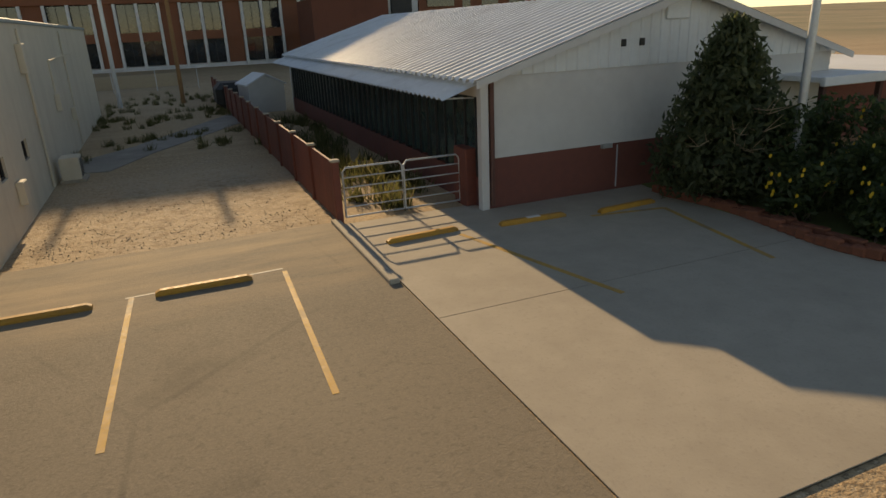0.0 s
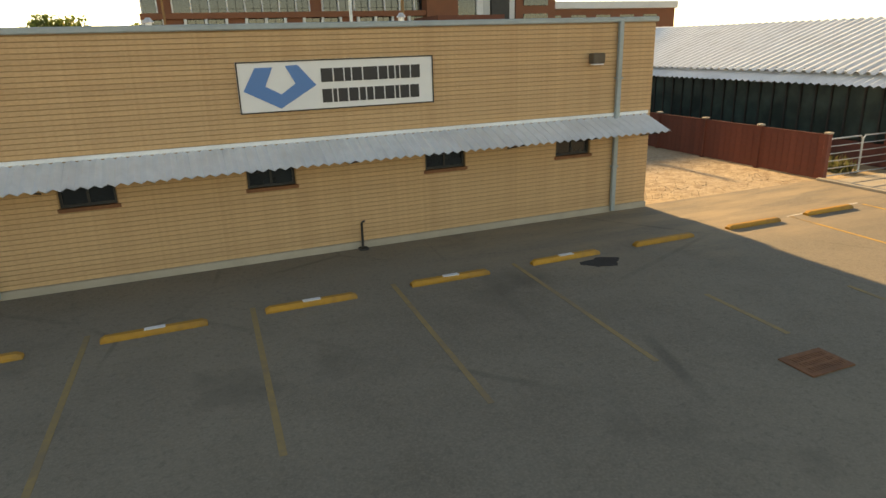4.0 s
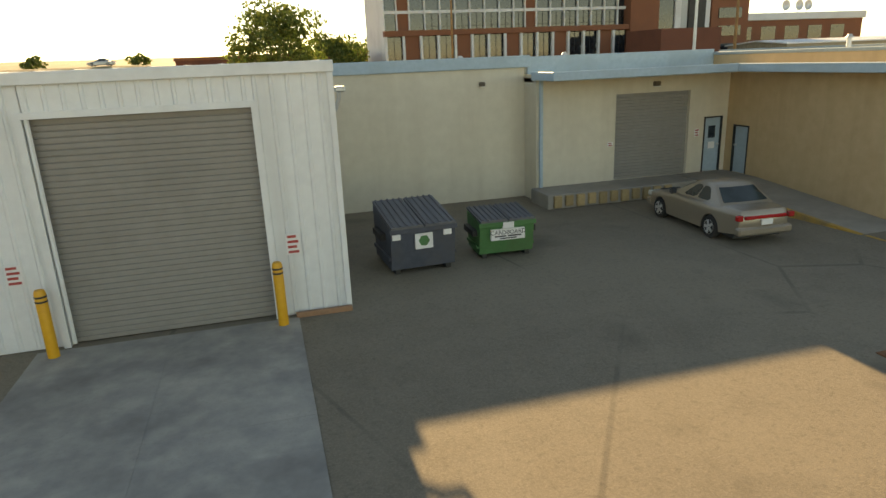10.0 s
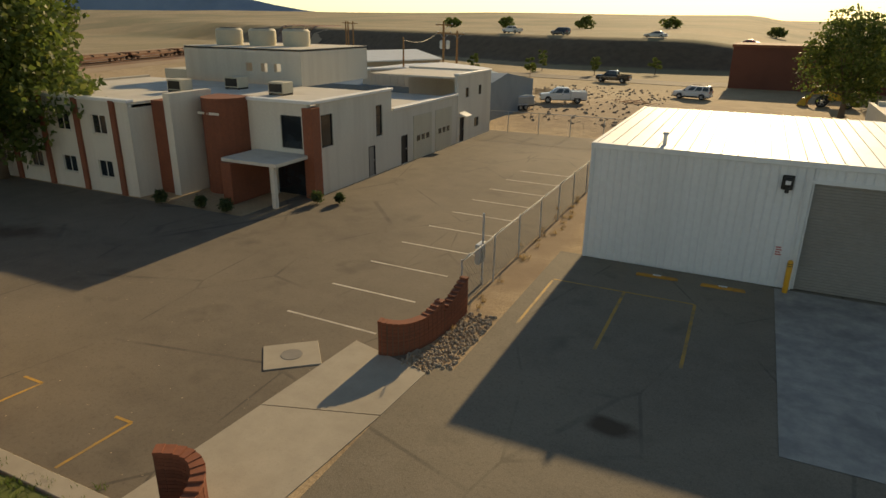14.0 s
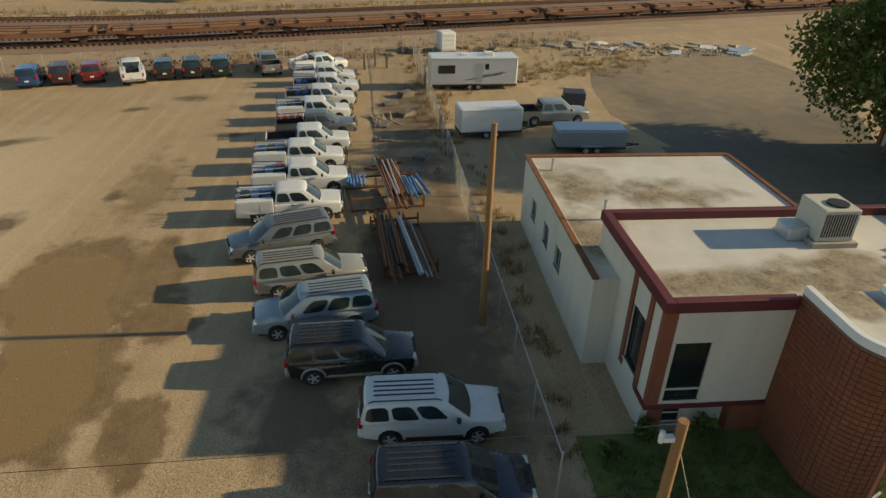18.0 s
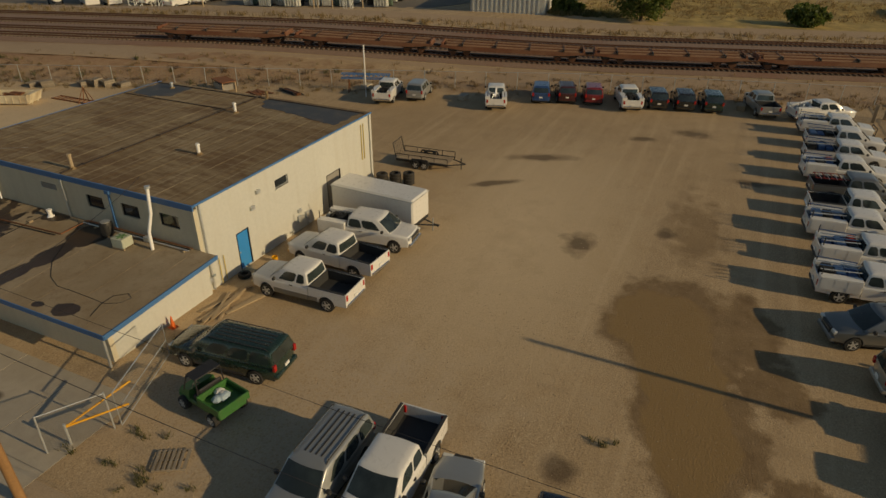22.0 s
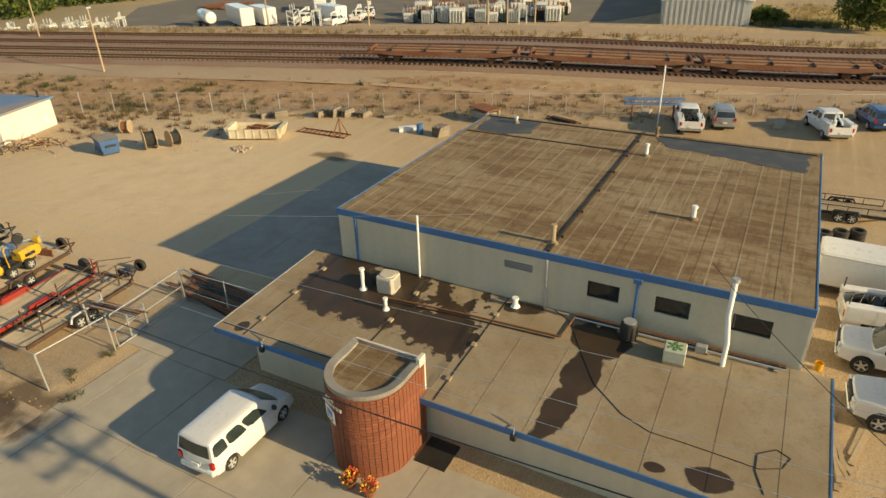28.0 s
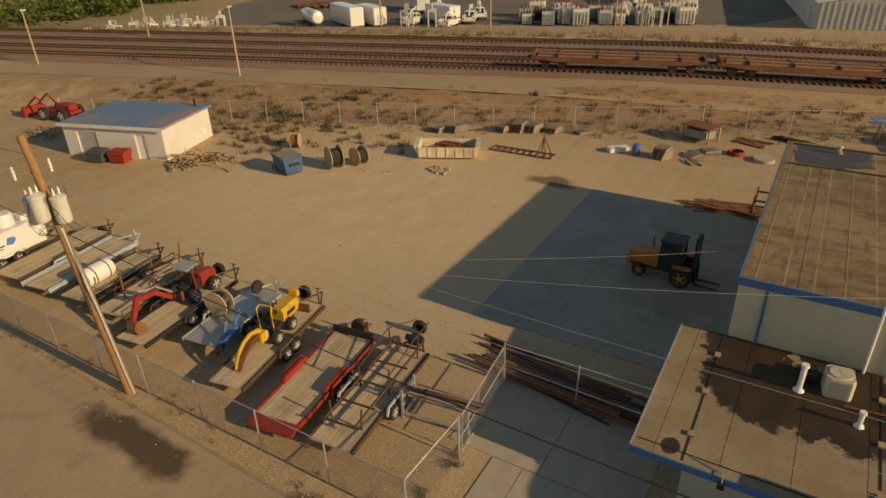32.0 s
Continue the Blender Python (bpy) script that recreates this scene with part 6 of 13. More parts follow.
curved_wall([(-61.2, 1.62), (-60.95, 1.68), (-60.7, 1.85), (-60.5, 2.1), (-60.35, 2.45), (-60.25, 2.85), (-60.17, 3.3), (-60.12, 3.75)], [1.12, 1.0, 0.94, 1.22], "curved red brick entrance wall")
curved_wall([(-60.1, 3.75), (-60.08, 4.2), (-60.07, 4.65), (-60.06, 5.1), (-60.05, 5.5)], [0.82, 1.1, 1.42], "short red brick wall end beside fence")
curved_wall([(-61.75, -6.2), (-61.4, -6.0), (-61.05, -5.95), (-60.7, -6.1), (-60.45, -6.4), (-60.3, -6.85), (-60.28, -7.4), (-60.38, -8.0), (-60.55, -8.6), (-60.75, -9.2), (-60.95, -9.8)], [1.55, 1.4, 1.1, 0.8], "tall curved red brick entrance wall")
sg = thing("ground_sign", "low white name board with red lettering bars", "sign", pose(-61.0, -11.2, 0, 0, 0, 98))
part("board", Geo().box(-1.3, -0.04, 0.1, 1.1, 0.04, 0.85), WHITE_LABEL, sg)
part("lettering", bars(Geo(), -1.1, 0.42, (0.16, 0.16, 0.16, 0.18, 0.16, 0.22, 0.16, 0.16), 0.28, -0.04, 0.05), RED_INK, sg, "red lettering as plain bars")
for x in (-1.2, 1.0):
    part("post", Geo().cyl((x, 0.06, 0), (x, 0.06, 1.2), 0.03), GALV, sg)

# ---------------------------------------------------------------- the northern office
nb = thing("north_office", "long two-storey cream office with brown pilasters and curved brick entrance", "building")
wa = []
for k in range(4):
    x = -95.0 + 3.1 * k
    wa += [(x, 0.9, x + 1.2, 1.9), (x, 3.4, x + 1.2, 4.5)]
part("south_wall", Geo().grid_hole(-96.0, 0, -82.6, 5.3, wa, 11.0, 11.3), OFF_WHITE, nb)
for q in wa:
    window(nb, *q, 11.0, mullions=1, frame=OFF_WHITE, sill=OFF_WHITE)
for k in range(5):
    part("pilaster", Geo().box(-96.3 + 3.1 * k, 10.85, 0, -95.95 + 3.1 * k, 11.0, 5.35), RED_BRICK, nb)
part("block_side", Geo().box(-96.0, 11.3, 0, -95.7, 24, 5.3), OFF_WHITE, nb)
part("block_side", Geo().box(-82.9, 11.3, 0, -82.6, 15.5, 5.3), OFF_WHITE, nb)
part("brick_recess", Geo().box(-82.6, 12.6, 0, -81.4, 15.5, 5.3), RED_BRICK, nb)
part("white_fin", Geo().box(-81.4, 12.4, 0, -80.9, 15.5, 5.75), OFF_WHITE, nb)
cb_ = [(-80.8 + 2.6 * (0.5 + 0.5 * math.sin(a)) - 0.0, 15.2 - 1.5 * math.cos(a)) for a in np.linspace(-math.pi / 2, math.pi / 2, 13)]
part("curved_brick", Geo().prism(cb_ + [(-78.2, 16.0), (-80.8, 16.0)], 0, 5.45, "z"), RED_BRICK, nb, "curved brick entrance front")
part("entrance_slit", Geo().box(-80.75, 14.6, 0.2, -80.55, 14.95, 4.2), GLASS, nb)
g = bars(Geo(), -80.3, 4.55, (0.5, 0.9), 0.14, 13.72, 0.2)
part("lettering", g, OFF_WHITE, nb, "pale lettering as plain bars")
part("block_front", Geo().grid_hole(-78.3, 2.3, -74.0, 5.3, [(-75.9, 2.75, -74.45, 4.6)], 15.5, 15.8).box(-78.3, 15.5, 0, -76.4, 15.8, 2.3), OFF_WHITE, nb)
window(nb, -75.9, 2.75, -74.45, 4.6, 15.5, frame=DARK_METAL)
part("east_wall", Geo().grid_hole(16.3, 0, 24.3, 5.3, [(16.35, 2.75, 17.5, 4.6), (22.3, 2.5, 23.1, 4.5), (21.3, 0.05, 22.1, 2.0)], -74.0, -73.75, "x").box(-74.0, 15.5, 2.3, -73.75, 16.3, 2.6), OFF_WHITE, nb)
window(nb, 16.35, 2.75, 17.5, 4.6, -73.75, face="x", out=1)
window(nb, 22.3, 2.5, 23.1, 4.5, -73.75, face="x", out=1, lines_h=2)
door(nb, 21.3, 0.05, 22.1, 2.0, -73.75, GREY_DOOR, face="x", out=1)
part("red_column", Geo().box(-74.25, 15.3, 0, -73.6, 16.1, 5.1, 0.02), RED_BRICK, nb)
part("canopy", Geo().box(-77.8, 12.6, 2.3, -74.0, 15.6, 2.5, 0.02), OFF_WHITE, nb)
part("canopy_post", Geo().box(-74.55, 12.7, 0, -74.3, 12.95, 2.3), OFF_WHITE, nb)
part("entrance_glass", Geo().box(-76.4, 15.6, 0.05, -74.3, 15.7, 2.3), GLASS, nb)
part("low_planter", Geo().box(-77.6, 12.3, 0, -76.9, 15.4, 2.3, 0.03), RED_BRICK, nb)
lw = [(25.6, 0.05, 26.5, 2.05)]
part("low_wall", Geo().grid_hole(24.3, 0, 35.0, 3.95, lw, -74.0, -73.75, "x"), OFF_WHITE, nb)
door(nb, 25.6, 0.05, 26.5, 2.05, -73.75, DARK_METAL, face="x", out=1)
for y in (27.4, 31.0):
    dr = part("sectional_door", Geo().box(-73.75, y, 0.05, -73.70, y + 2.9, 3.2), BEIGE_WALL, nb, "flush cream sectional door")
    for k in range(3):
        part("door_light", Geo().box(-73.70, y + 0.45 + 0.75 * k, 1.35, -73.685, y + 0.95 + 0.75 * k, 1.75), GLASS, dr)
tw = [(36.6, 3.6, 37.3, 4.4), (39.4, 3.6, 40.1, 4.4), (38.6, 0.9, 39.6, 1.7), (35.5, 0.05, 36.3, 2.05)]
part("tall_wall", Geo().grid_hole(35.0, 0, 42.0, 5.5, tw, -74.0, -73.7, "x"), OFF_WHITE, nb)
part("end_wall", Geo().box(-82.0, 42.0, 0, -73.7, 42.3, 5.5), OFF_WHITE, nb)
for q in tw[:3]:
    window(nb, *q, -73.7, face="x", out=1)
door(nb, *tw[3], -73.7, DARK_METAL, face="x", out=1)
part("door_awning", Geo().add([(-73.7, 35.3, 2.5), (-73.7, 36.5, 2.5), (-73.0, 36.5, 2.25), (-73.0, 35.3, 2.25), (-73.7, 35.3, 2.2), (-73.7, 36.5, 2.2)], [(0, 1, 2, 3), (0, 3, 4), (1, 5, 2)]), AWNING, nb)
for x0, y0, x1, y1, z in ((-95.7, 11.3, -82.6, 24, 5.0), (-82.6, 15.8, -74.0, 24.3, 5.0), (-82.0, 24.3, -74.0, 35.0, 3.7), (-82.0, 35.0, -74.0, 42.0, 5.2)):
    part("roof", Geo().box(x0, y0, z, x1, y1, z + 0.15), STAINED_ROOF, nb)
for x0, y0, x1, y1, z in ((-96.1, 10.9, -82.5, 11.4, 5.28), (-78.4, 15.4, -73.65, 15.9, 5.28), (-74.1, 15.9, -73.65, 24.4, 5.28), (-74.1, 24.4, -73.6, 35.0, 3.93), (-74.1, 35.0, -73.6, 42.3, 5.45)):
    part("roof_edge", Geo().box(x0, y0, z, x1, y1, z + 0.17, 0.02), WHITE_ROOF, nb)
ph = part("penthouse", Geo().grid_hole(-92, 5.1, -81, 7.6, [(-84.6, 6.0, -84.0, 6.6), (-83.4, 6.0, -82.8, 6.6), (-86, 6.0, -85.4, 6.6)], 24.3, 24.6).box(-81.25, 24.6, 5.1, -81, 33, 7.6).box(-92, 24.6, 5.1, -91.7, 33, 7.6).box(-92, 24.3, 7.5, -81, 33, 7.65), OFF_WHITE, nb, "cream upper storey")
for x, y in ((-90.3, 27.5), (-87.4, 28.0), (-84.6, 28.6)):
    tk = thing("roof_tank", "squat round beige cooling unit on the roof", "cooling unit", pose(x, y, 7.65), "cooling units on the roof")
    part("drum", Geo().lathe([(0, 0), (1.0, 0), (1.05, 0.3), (1.05, 1.1), (0.9, 1.25), (0, 1.25)], (0, 0, 0), "z", 20), BEIGE_WALL, tk, smooth=True)
    part("grille", Geo().cyl((0, 0, 1.25), (0, 0, 1.3), 0.7, n=16), DARK_METAL, tk)
for x, y, z in ((-85.5, 17.5, 5.15), (-79.0, 19.5, 5.15), (-83.8, 20.8, 5.15)):
    u = thing("roof_unit", "small beige roof air conditioner", "air conditioner", pose(x, y, z), "units on the north office roof")
    part("case", Geo().box(-0.6, -0.5, 0.1, 0.6, 0.5, 0.8, 0.03), BEIGE_WALL, u)
    part("grille", Geo().box(-0.5, -0.52, 0.2, 0.5, -0.5, 0.7), DARK_METAL, u)
    part("feet", Geo().box(-0.6, -0.45, 0, -0.5, 0.45, 0.1).box(0.5, -0.45, 0, 0.6, 0.45, 0.1), DARK_METAL, u)
solid("north_shed", Geo().prism([(44.5, 0), (62, 0), (62, 3.2), (53, 4.4), (44.5, 3.2)], -98, -76, "x"), surf("blue_grey_roof", (0.16, 0.22, 0.27), (0.22, 0.28, 0.33), 4, 0.4, 0.5, 0.2), "low shed with blue-grey metal roof", "building")
solid("north_store", Geo().box(-112, 40, 0, -99, 58, 4.2, 0.05), BEIGE_WALL, "plain tan store building", "building")

# ---------------------------------------------------------------- shop building with the flat annex
BX0, BX1, BY0, BY1, BH = -88.45, -71.4, -83.25, -63.6, 5.05
sb = thing("shop_building", "large flat-roofed beige workshop with blue fascia", "building")
bw = [(-71.3, 3.48, -70.05, 4.2), (-68.7, 3.48, -67.45, 4.2), (-66.0, 3.48, -64.7, 4.2), (-74.85, 3.95, -73.6, 4.3)]
part("east_wall", Geo().grid_hole(BY0, 0, BY1, BH - 0.3, bw, BX1 - 0.25, BX1, "x"), BEIGE_WALL, sb)
nw = [(-77.6 - 1.2, 3.45, -77.6, 4.0), (-74.95, 0.05, -73.95, 2.25), (-84.2, 0.0, -82.6, 2.4)]
part("north_wall", Geo().grid_hole(BX0, 0, BX1 - 0.25, BH - 0.12, nw, BY1 - 0.25, BY1), PALE_YELLOW, sb, "pale yellow north wall")
part("back_wall", Geo().box(BX0, BY0, 0, BX0 + 0.25, BY1 - 0.25, BH - 0.12), BEIGE_WALL, sb)
part("south_wall", Geo().box(BX0 + 0.25, BY0, 0, BX1 - 0.25, BY0 + 0.25, BH - 0.12), BEIGE_WALL, sb)
for x0, y0, z0, x1, y1 in ((BX1 - 0.02, BY0 - 0.05, BH - 0.32, BX1 + 0.06, BY1 + 0.06), (BX0 - 0.05, BY1, BH - 0.12, BX1 - 0.02, BY1 + 0.06), (BX0 - 0.05, BY0 - 0.06, BH - 0.15, BX1 - 0.02, BY0)):
    part("fascia", Geo().box(x0, y0, z0, x1, y1, BH, 0.01), STRONG_BLUE, sb, "blue painted fascia")
part("roof", Geo().box(BX0, BY0 + 0.02, BH - 0.12, BX1 - 0.03, BY1 - 0.02, BH - 0.02), TAR, sb, "flat weathered tar roof")
for k in range(14):
    y = BY0 + 0.45 + 1.38 * k
    part("roof_seam", Geo().box(BX0 + 0.1, y - 0.02, BH - 0.02, BX1 - 0.1, y + 0.02, BH - 0.012), TAR, sb)
COATING = surf("blue_grey_roof_coating", (0.048, 0.055, 0.065), (0.07, 0.078, 0.09), 7.0, 0.8, 0.7, 0, 0.1, (0.16, 0.13, 0.10), 0.5)
def ragged(poly, amp, seed):
    """A polygon with an uneven, brushed outline."""
    q = random.Random(seed)
    out = []
    for (xa, ya), (xb, yb) in zip(poly, poly[1:] + poly[:1]):
        for k in range(7):
            out.append((xa + (xb - xa) * k / 7 + q.uniform(-amp, amp), ya + (yb - ya) * k / 7 + q.uniform(-amp, amp)))
    return out


part("roof_coating", Geo().prism(ragged([(-88.0, -82.9), (-88.0, -79.4), (-85.6, -79.2), (-84.8, -80.6), (-85.0, -82.6)], 0.14, 3), BH - 0.02, BH - 0.004, "z"), COATING, sb, "dark blue-grey coating patch")
part("roof_coating", Geo().prism(ragged([(-88.0, -72.3), (-88.0, -64.2), (-84.9, -64.2), (-85.6, -67.6), (-86.2, -71.2)], 0.14, 4), BH - 0.02, BH - 0.004, "z"), COATING, sb, "dark blue-grey coating strip")
OLD_CONDUIT = surf("dark_roof_conduit", (0.045, 0.03, 0.02), (0.075, 0.05, 0.032), 9.0, 1.0, 0.7, 0.2, 0.1, (0.12, 0.08, 0.05), 0.5)
part("roof_gutter", Geo().box(-88.3, -73.08, BH - 0.02, -71.5, -72.95, BH + 0.05).box(-88.0, -83.0, BH - 0.02, -87.88, -63.8, BH + 0.04).box(-84.6, -83.0, BH - 0.02, -84.5, -73.1, BH + 0.03), OLD_CONDUIT, sb, "dark rusty conduit along the roof")
for k in range(6):
    part("conduit_block", Geo().box(-86.5 + 2.7 * k, -73.14, BH - 0.02, -86.4 + 2.7 * k, -72.86, BH + 0.08), OLD_CONDUIT, sb)
for q in bw[:3]:
    window(sb, *q, BX1, face="x", out=1, frame=DARK_METAL)
v = part("wall_louvre", Geo().box(BX1 - 0.2, -74.85, 3.95, BX1 - 0.15, -73.6, 4.3), BLACK, sb)
for k in range(4):
    part("slat", Geo().box(BX1 - 0.15, -74.85, 3.97 + 0.085 * k, BX1 + 0.02, -73.6, 4.0 + 0.085 * k), GALV, v)
window(sb, nw[0][0], nw[0][1], nw[0][2], nw[0][3], BY1, face="y", out=1, frame=GALV, sill=PALE_YELLOW)
SKY_BLUE = flat_paint("bright_blue_door", (0.02, 0.24, 0.58), 0.45, dust=0.05)
door(sb, -74.95, 0.05, -73.95, 2.25, BY1, SKY_BLUE, face="y", out=1)
door(sb, -84.2, 0.0, -82.6, 2.4, BY1, GREY_DOOR, face="y", out=1, handle=False)
for x in (-71.75, -88.1):
    part("downpipe", Geo().box(x - 0.05, BY1 + 0.02, 0.1, x + 0.05, BY1 + 0.12, BH - 0.1, 0.01), GALV if x > -80 else PALE_YELLOW, sb)
for x in (-72.4, -72.75):
    part("gas_pipe", Geo().tube([(x, BY1 + 0.08, 0.1), (x, BY1 + 0.08, 1.6)], 0.025, 5), surf("yellow_pipe", (0.55, 0.42, 0.12), (0.62, 0.48, 0.15)) if x == -72.4 else bpy.data.materials["yellow_pipe"], sb)
for x in (-87.3, -87.0):
    part("conduit", Geo().tube([(x, BY1 + 0.05, 2.0), (x, BY1 + 0.05, BH - 0.5)], 0.03, 5), bpy.data.materials["yellow_pipe"], sb)
for x, z in ((-76.2, 3.85), (-75.6, 3.1), (-79.5, 0.6), (-80.3, 0.55), (-79.6, 1.2)):
    part("wall_box", Geo().box(x, BY1, z, x + 0.32, BY1 + 0.16, z + 0.22 + 0.2 * (z < 1), 0.02), GALV, sb)
for y in (-82.3, -69.4, -73.0):
    part("downpipe", Geo().box(BX1, y - 0.05, 2.52, BX1 + 0.1, y + 0.05, BH - 0.3, 0.01), STRONG_BLUE if y != -73.0 else GALV, sb)
part("drain_head", Geo().box(BX1, -69.55, BH - 0.45, BX1 + 0.16, -69.25, BH - 0.28), STRONG_BLUE, sb)
for x, y, hh, m_ in ((-77.0, -68.4, 0.55, WHITE_ROOF), (-84.3, -72.0, 0.6, WHITE_ROOF), (-88.0, -72.2, 0.5, TAR), (-72.3, -73.1, 0.75, PLANK), (-87.2, -80.8, 0.35, GALV)):
    v = thing("roof_vent", "upright roof vent pipe with cap on tar roof", "vent pipe", pose(x, y, BH - 0.02), "vents of the shop roof")
    part("flashing", Geo().cyl((0, 0, 0), (0, 0, 0.12), 0.24, 0.12, n=10), TAR, v)
    part("pipe", Geo().cyl((0, 0, 0), (0, 0, hh), 0.1, n=10), m_, v)
    part("cap", Geo().cyl((0, 0, hh), (0, 0, hh + 0.1), 0.14, 0.12, n=10), m_, v)
for y, hh in ((-78.9, 5.75), (-66.2, 5.9)):
    v = thing("flue_pipe", "tall white flue pipe against the wall", "flue", pose(BX1 + 0.12 if y < -70 else BX1 + 0.3, y, 2.5))
    if y < -70:
        part("pipe", Geo().tube([(0, 0, 0), (0, 0, 3.05)], 0.05, 8), WHITE_ROOF, v)
    else:
        part("pipe", Geo().tube([(0.55, 0.2, -0.03), (0.52, 0.2, 0.95), (0.05, 0.05, 1.75), (-0.1, 0.05, 3.1)], 0.09, 10), WHITE_ROOF, v, smooth=True)
        part("cap", Geo().cyl((-0.1, 0.05, 3.08), (-0.1, 0.05, 3.2), 0.15, 0.14), GALV, v)
# annex: its roof falls gently from the shop wall to the street
AX1, AY0, AY1, AZ0, AZ1 = -64.55, -84.85, -62.55, 2.52, 2.16
roof_z = lambda x: AZ1 + (AZ0 - AZ1) * (AX1 - x) / (AX1 - BX1)
AWX, AWS, AWN = -65.2, -83.35, -63.35


def slope(g, x0, y0, x1, y1, lo, hi):
    """A flat piece lying on the falling roof, between two heights over it."""
    p = [(x, y, roof_z(x) + d) for d in (lo, hi) for x, y in ((x0, y0), (x1, y0), (x1, y1), (x0, y1))]
    return g.add(p, [(3, 2, 1, 0), (4, 5, 6, 7), (0, 1, 5, 4), (1, 2, 6, 5), (2, 3, 7, 6), (3, 0, 4, 7)])


an_ = thing("annex", "low flat-roofed front annex with blue fascia", "building")
aw_ = [(-82.3, 1.3, -81.0, 1.82), (-74.6, 1.3, -73.4, 1.8), (-69.2, 1.3, -67.9, 1.8)]
part("front_wall", Geo().grid_hole(AWS, 0, AWN, AZ1 - 0.12, aw_, AWX - 0.25, AWX, "x"), BEIGE_WALL, an_)
for q in aw_:
    window(an_, *q, AWX, face="x", out=1)
for y0, y1 in ((AWS, AWS + 0.25), (AWN - 0.25, AWN)):
    part("side_wall", Geo().prism([(BX1, 0), (AWX - 0.25, 0), (AWX - 0.25, roof_z(AWX) - 0.12), (BX1, AZ0 - 0.12)], y0, y1), PALE_YELLOW, an_)
part("soffit", slope(Geo(), BX1 + 0.02, AY0, AX1, AY1, -0.12, -0.06), BEIGE_WALL, an_)
part("roof", slope(Geo(), BX1 + 0.02, AY0, AX1, AY1, -0.06, 0.0), WET_ROOF, an_, "pale flat roof with dark wet stains")
part("fascia", Geo().box(AX1, AY0 - 0.03, AZ1 - 0.24, AX1 + 0.05, AY1 + 0.03, AZ1 + 0.02, 0.01), STRONG_BLUE, an_, "blue painted fascia")
for y in (AY0 - 0.05, AY1):
    part("side_fascia", Geo().prism([(BX1, AZ0 - 0.2), (AX1, AZ1 - 0.22), (AX1, AZ1 + 0.02), (BX1, AZ0 + 0.02)], y, y + 0.05), STRONG_BLUE if y > -70 else GALV, an_)
for y, x1 in ((-83.35, AX1 - 0.1), (-78.35, -66.1), (-74.57, AX1 - 0.1)):
    part("roof_joint", slope(Geo(), BX1 + 0.1, y - 0.02, x1, y + 0.02, 0.0, 0.02), DARK_METAL, an_, "dark roof joint cable")
    for k in range(3):
        x = BX1 + 1.4 + 2.1 * k
        part("joint_block", slope(Geo(), x - 0.12, y - 0.09, x + 0.12, y + 0.09, 0.0, 0.08), PLANK, an_)
for k in range(12):
    y = -84.2 + 1.85 * k
    part("roof_lap", slope(Geo(), BX1 + 0.1, y, AX1 - 0.05, y + 0.035, 0.0, 0.008), WET_ROOF, an_)
part("ledge_joint", slope(Geo(), AX1 - 0.42, AY0 + 0.1, AX1 - 0.38, -77.9, 0.0, 0.015), DARK_METAL, an_)
part("pipe_run", Geo().tube([(-69.2, -79.4, roof_z(-69.2) + 0.05), (-69.5, -76.0, roof_z(-69.5) + 0.05), (-69.7, -71.7, roof_z(-69.7) + 0.06), (-71.25, -71.6, AZ0 + 0.06)], 0.035, 6), RUST, an_, "rusty pipe along the roof")
part("pipe_run", Geo().tube([(-69.0, -79.4, roof_z(-69.0) + 0.05), (-69.3, -76.0, roof_z(-69.3) + 0.05), (-69.5, -71.9, roof_z(-69.5) + 0.06)], 0.028, 6), DARK_METAL, an_)
for o, m_ in ((0.12, RUST), (0.26, DARK_METAL), (0.38, GALV)):
    part("pipe_run", Geo().tube([(BX1 + o, -71.6, AZ0 + 0.08), (BX1 + o, -64.0, AZ0 + 0.10)], 0.035, 6), m_, an_, "pipes along the wall foot")
for y in (-70.6, -69.8, -66.6, -64.3):
    part("pipe_support", Geo().box(BX1 + 0.04, y - 0.06, AZ0 - 0.02, BX1 + 0.5, y + 0.06, AZ0 + 0.05), PLANK, an_)
part("valve_box", Geo().box(BX1 + 0.25, -67.0, AZ0 - 0.02, BX1 + 0.5, -66.6, AZ0 + 0.28, 0.02), GALV, an_)
for y in (-82.2, -71.5):
    part("gutter_box", Geo().box(AX1 + 0.05, y - 0.1, AZ1 - 0.32, AX1 + 0.2, y + 0.1, AZ1 - 0.1, 0.02), DARK_METAL, an_)
    part("conduit", Geo().tube([(AX1 + 0.1, y, AZ1 - 0.15), (AX1 + 0.05, y, AZ1 + 0.12), (AX1 - 0.15, y - 0.1, AZ1 + 0.06), (AX1 - 0.35, y - 0.9, AZ1 + 0.05)], 0.02, 5), GALV, an_)
part("corner_downpipe", Geo().box(AX1 - 0.35, AY1 - 0.65, 0.05, AX1 - 0.25, AY1 - 0.55, AZ1 - 0.1, 0.01), GALV, an_)
u = thing("condenser", "square beige rooftop condenser with round fan", "air conditioner", pose(-69.85, -79.65, roof_z(-69.85), 0, 0, 6))
BEIGE_UNIT = surf("beige_unit", (0.52, 0.47, 0.38), (0.58, 0.53, 0.43))
part("case", Geo().loft([[(c * q, s_ * q, z) for c, s_ in ((-0.42, -0.32), (-0.32, -0.42), (0.32, -0.42), (0.42, -0.32), (0.42, 0.32), (0.32, 0.42), (-0.32, 0.42), (-0.42, 0.32))] for q, z in ((0.97, 0.0), (1.0, 0.04), (1.0, 0.7), (0.95, 0.76))]), BEIGE_UNIT, u)
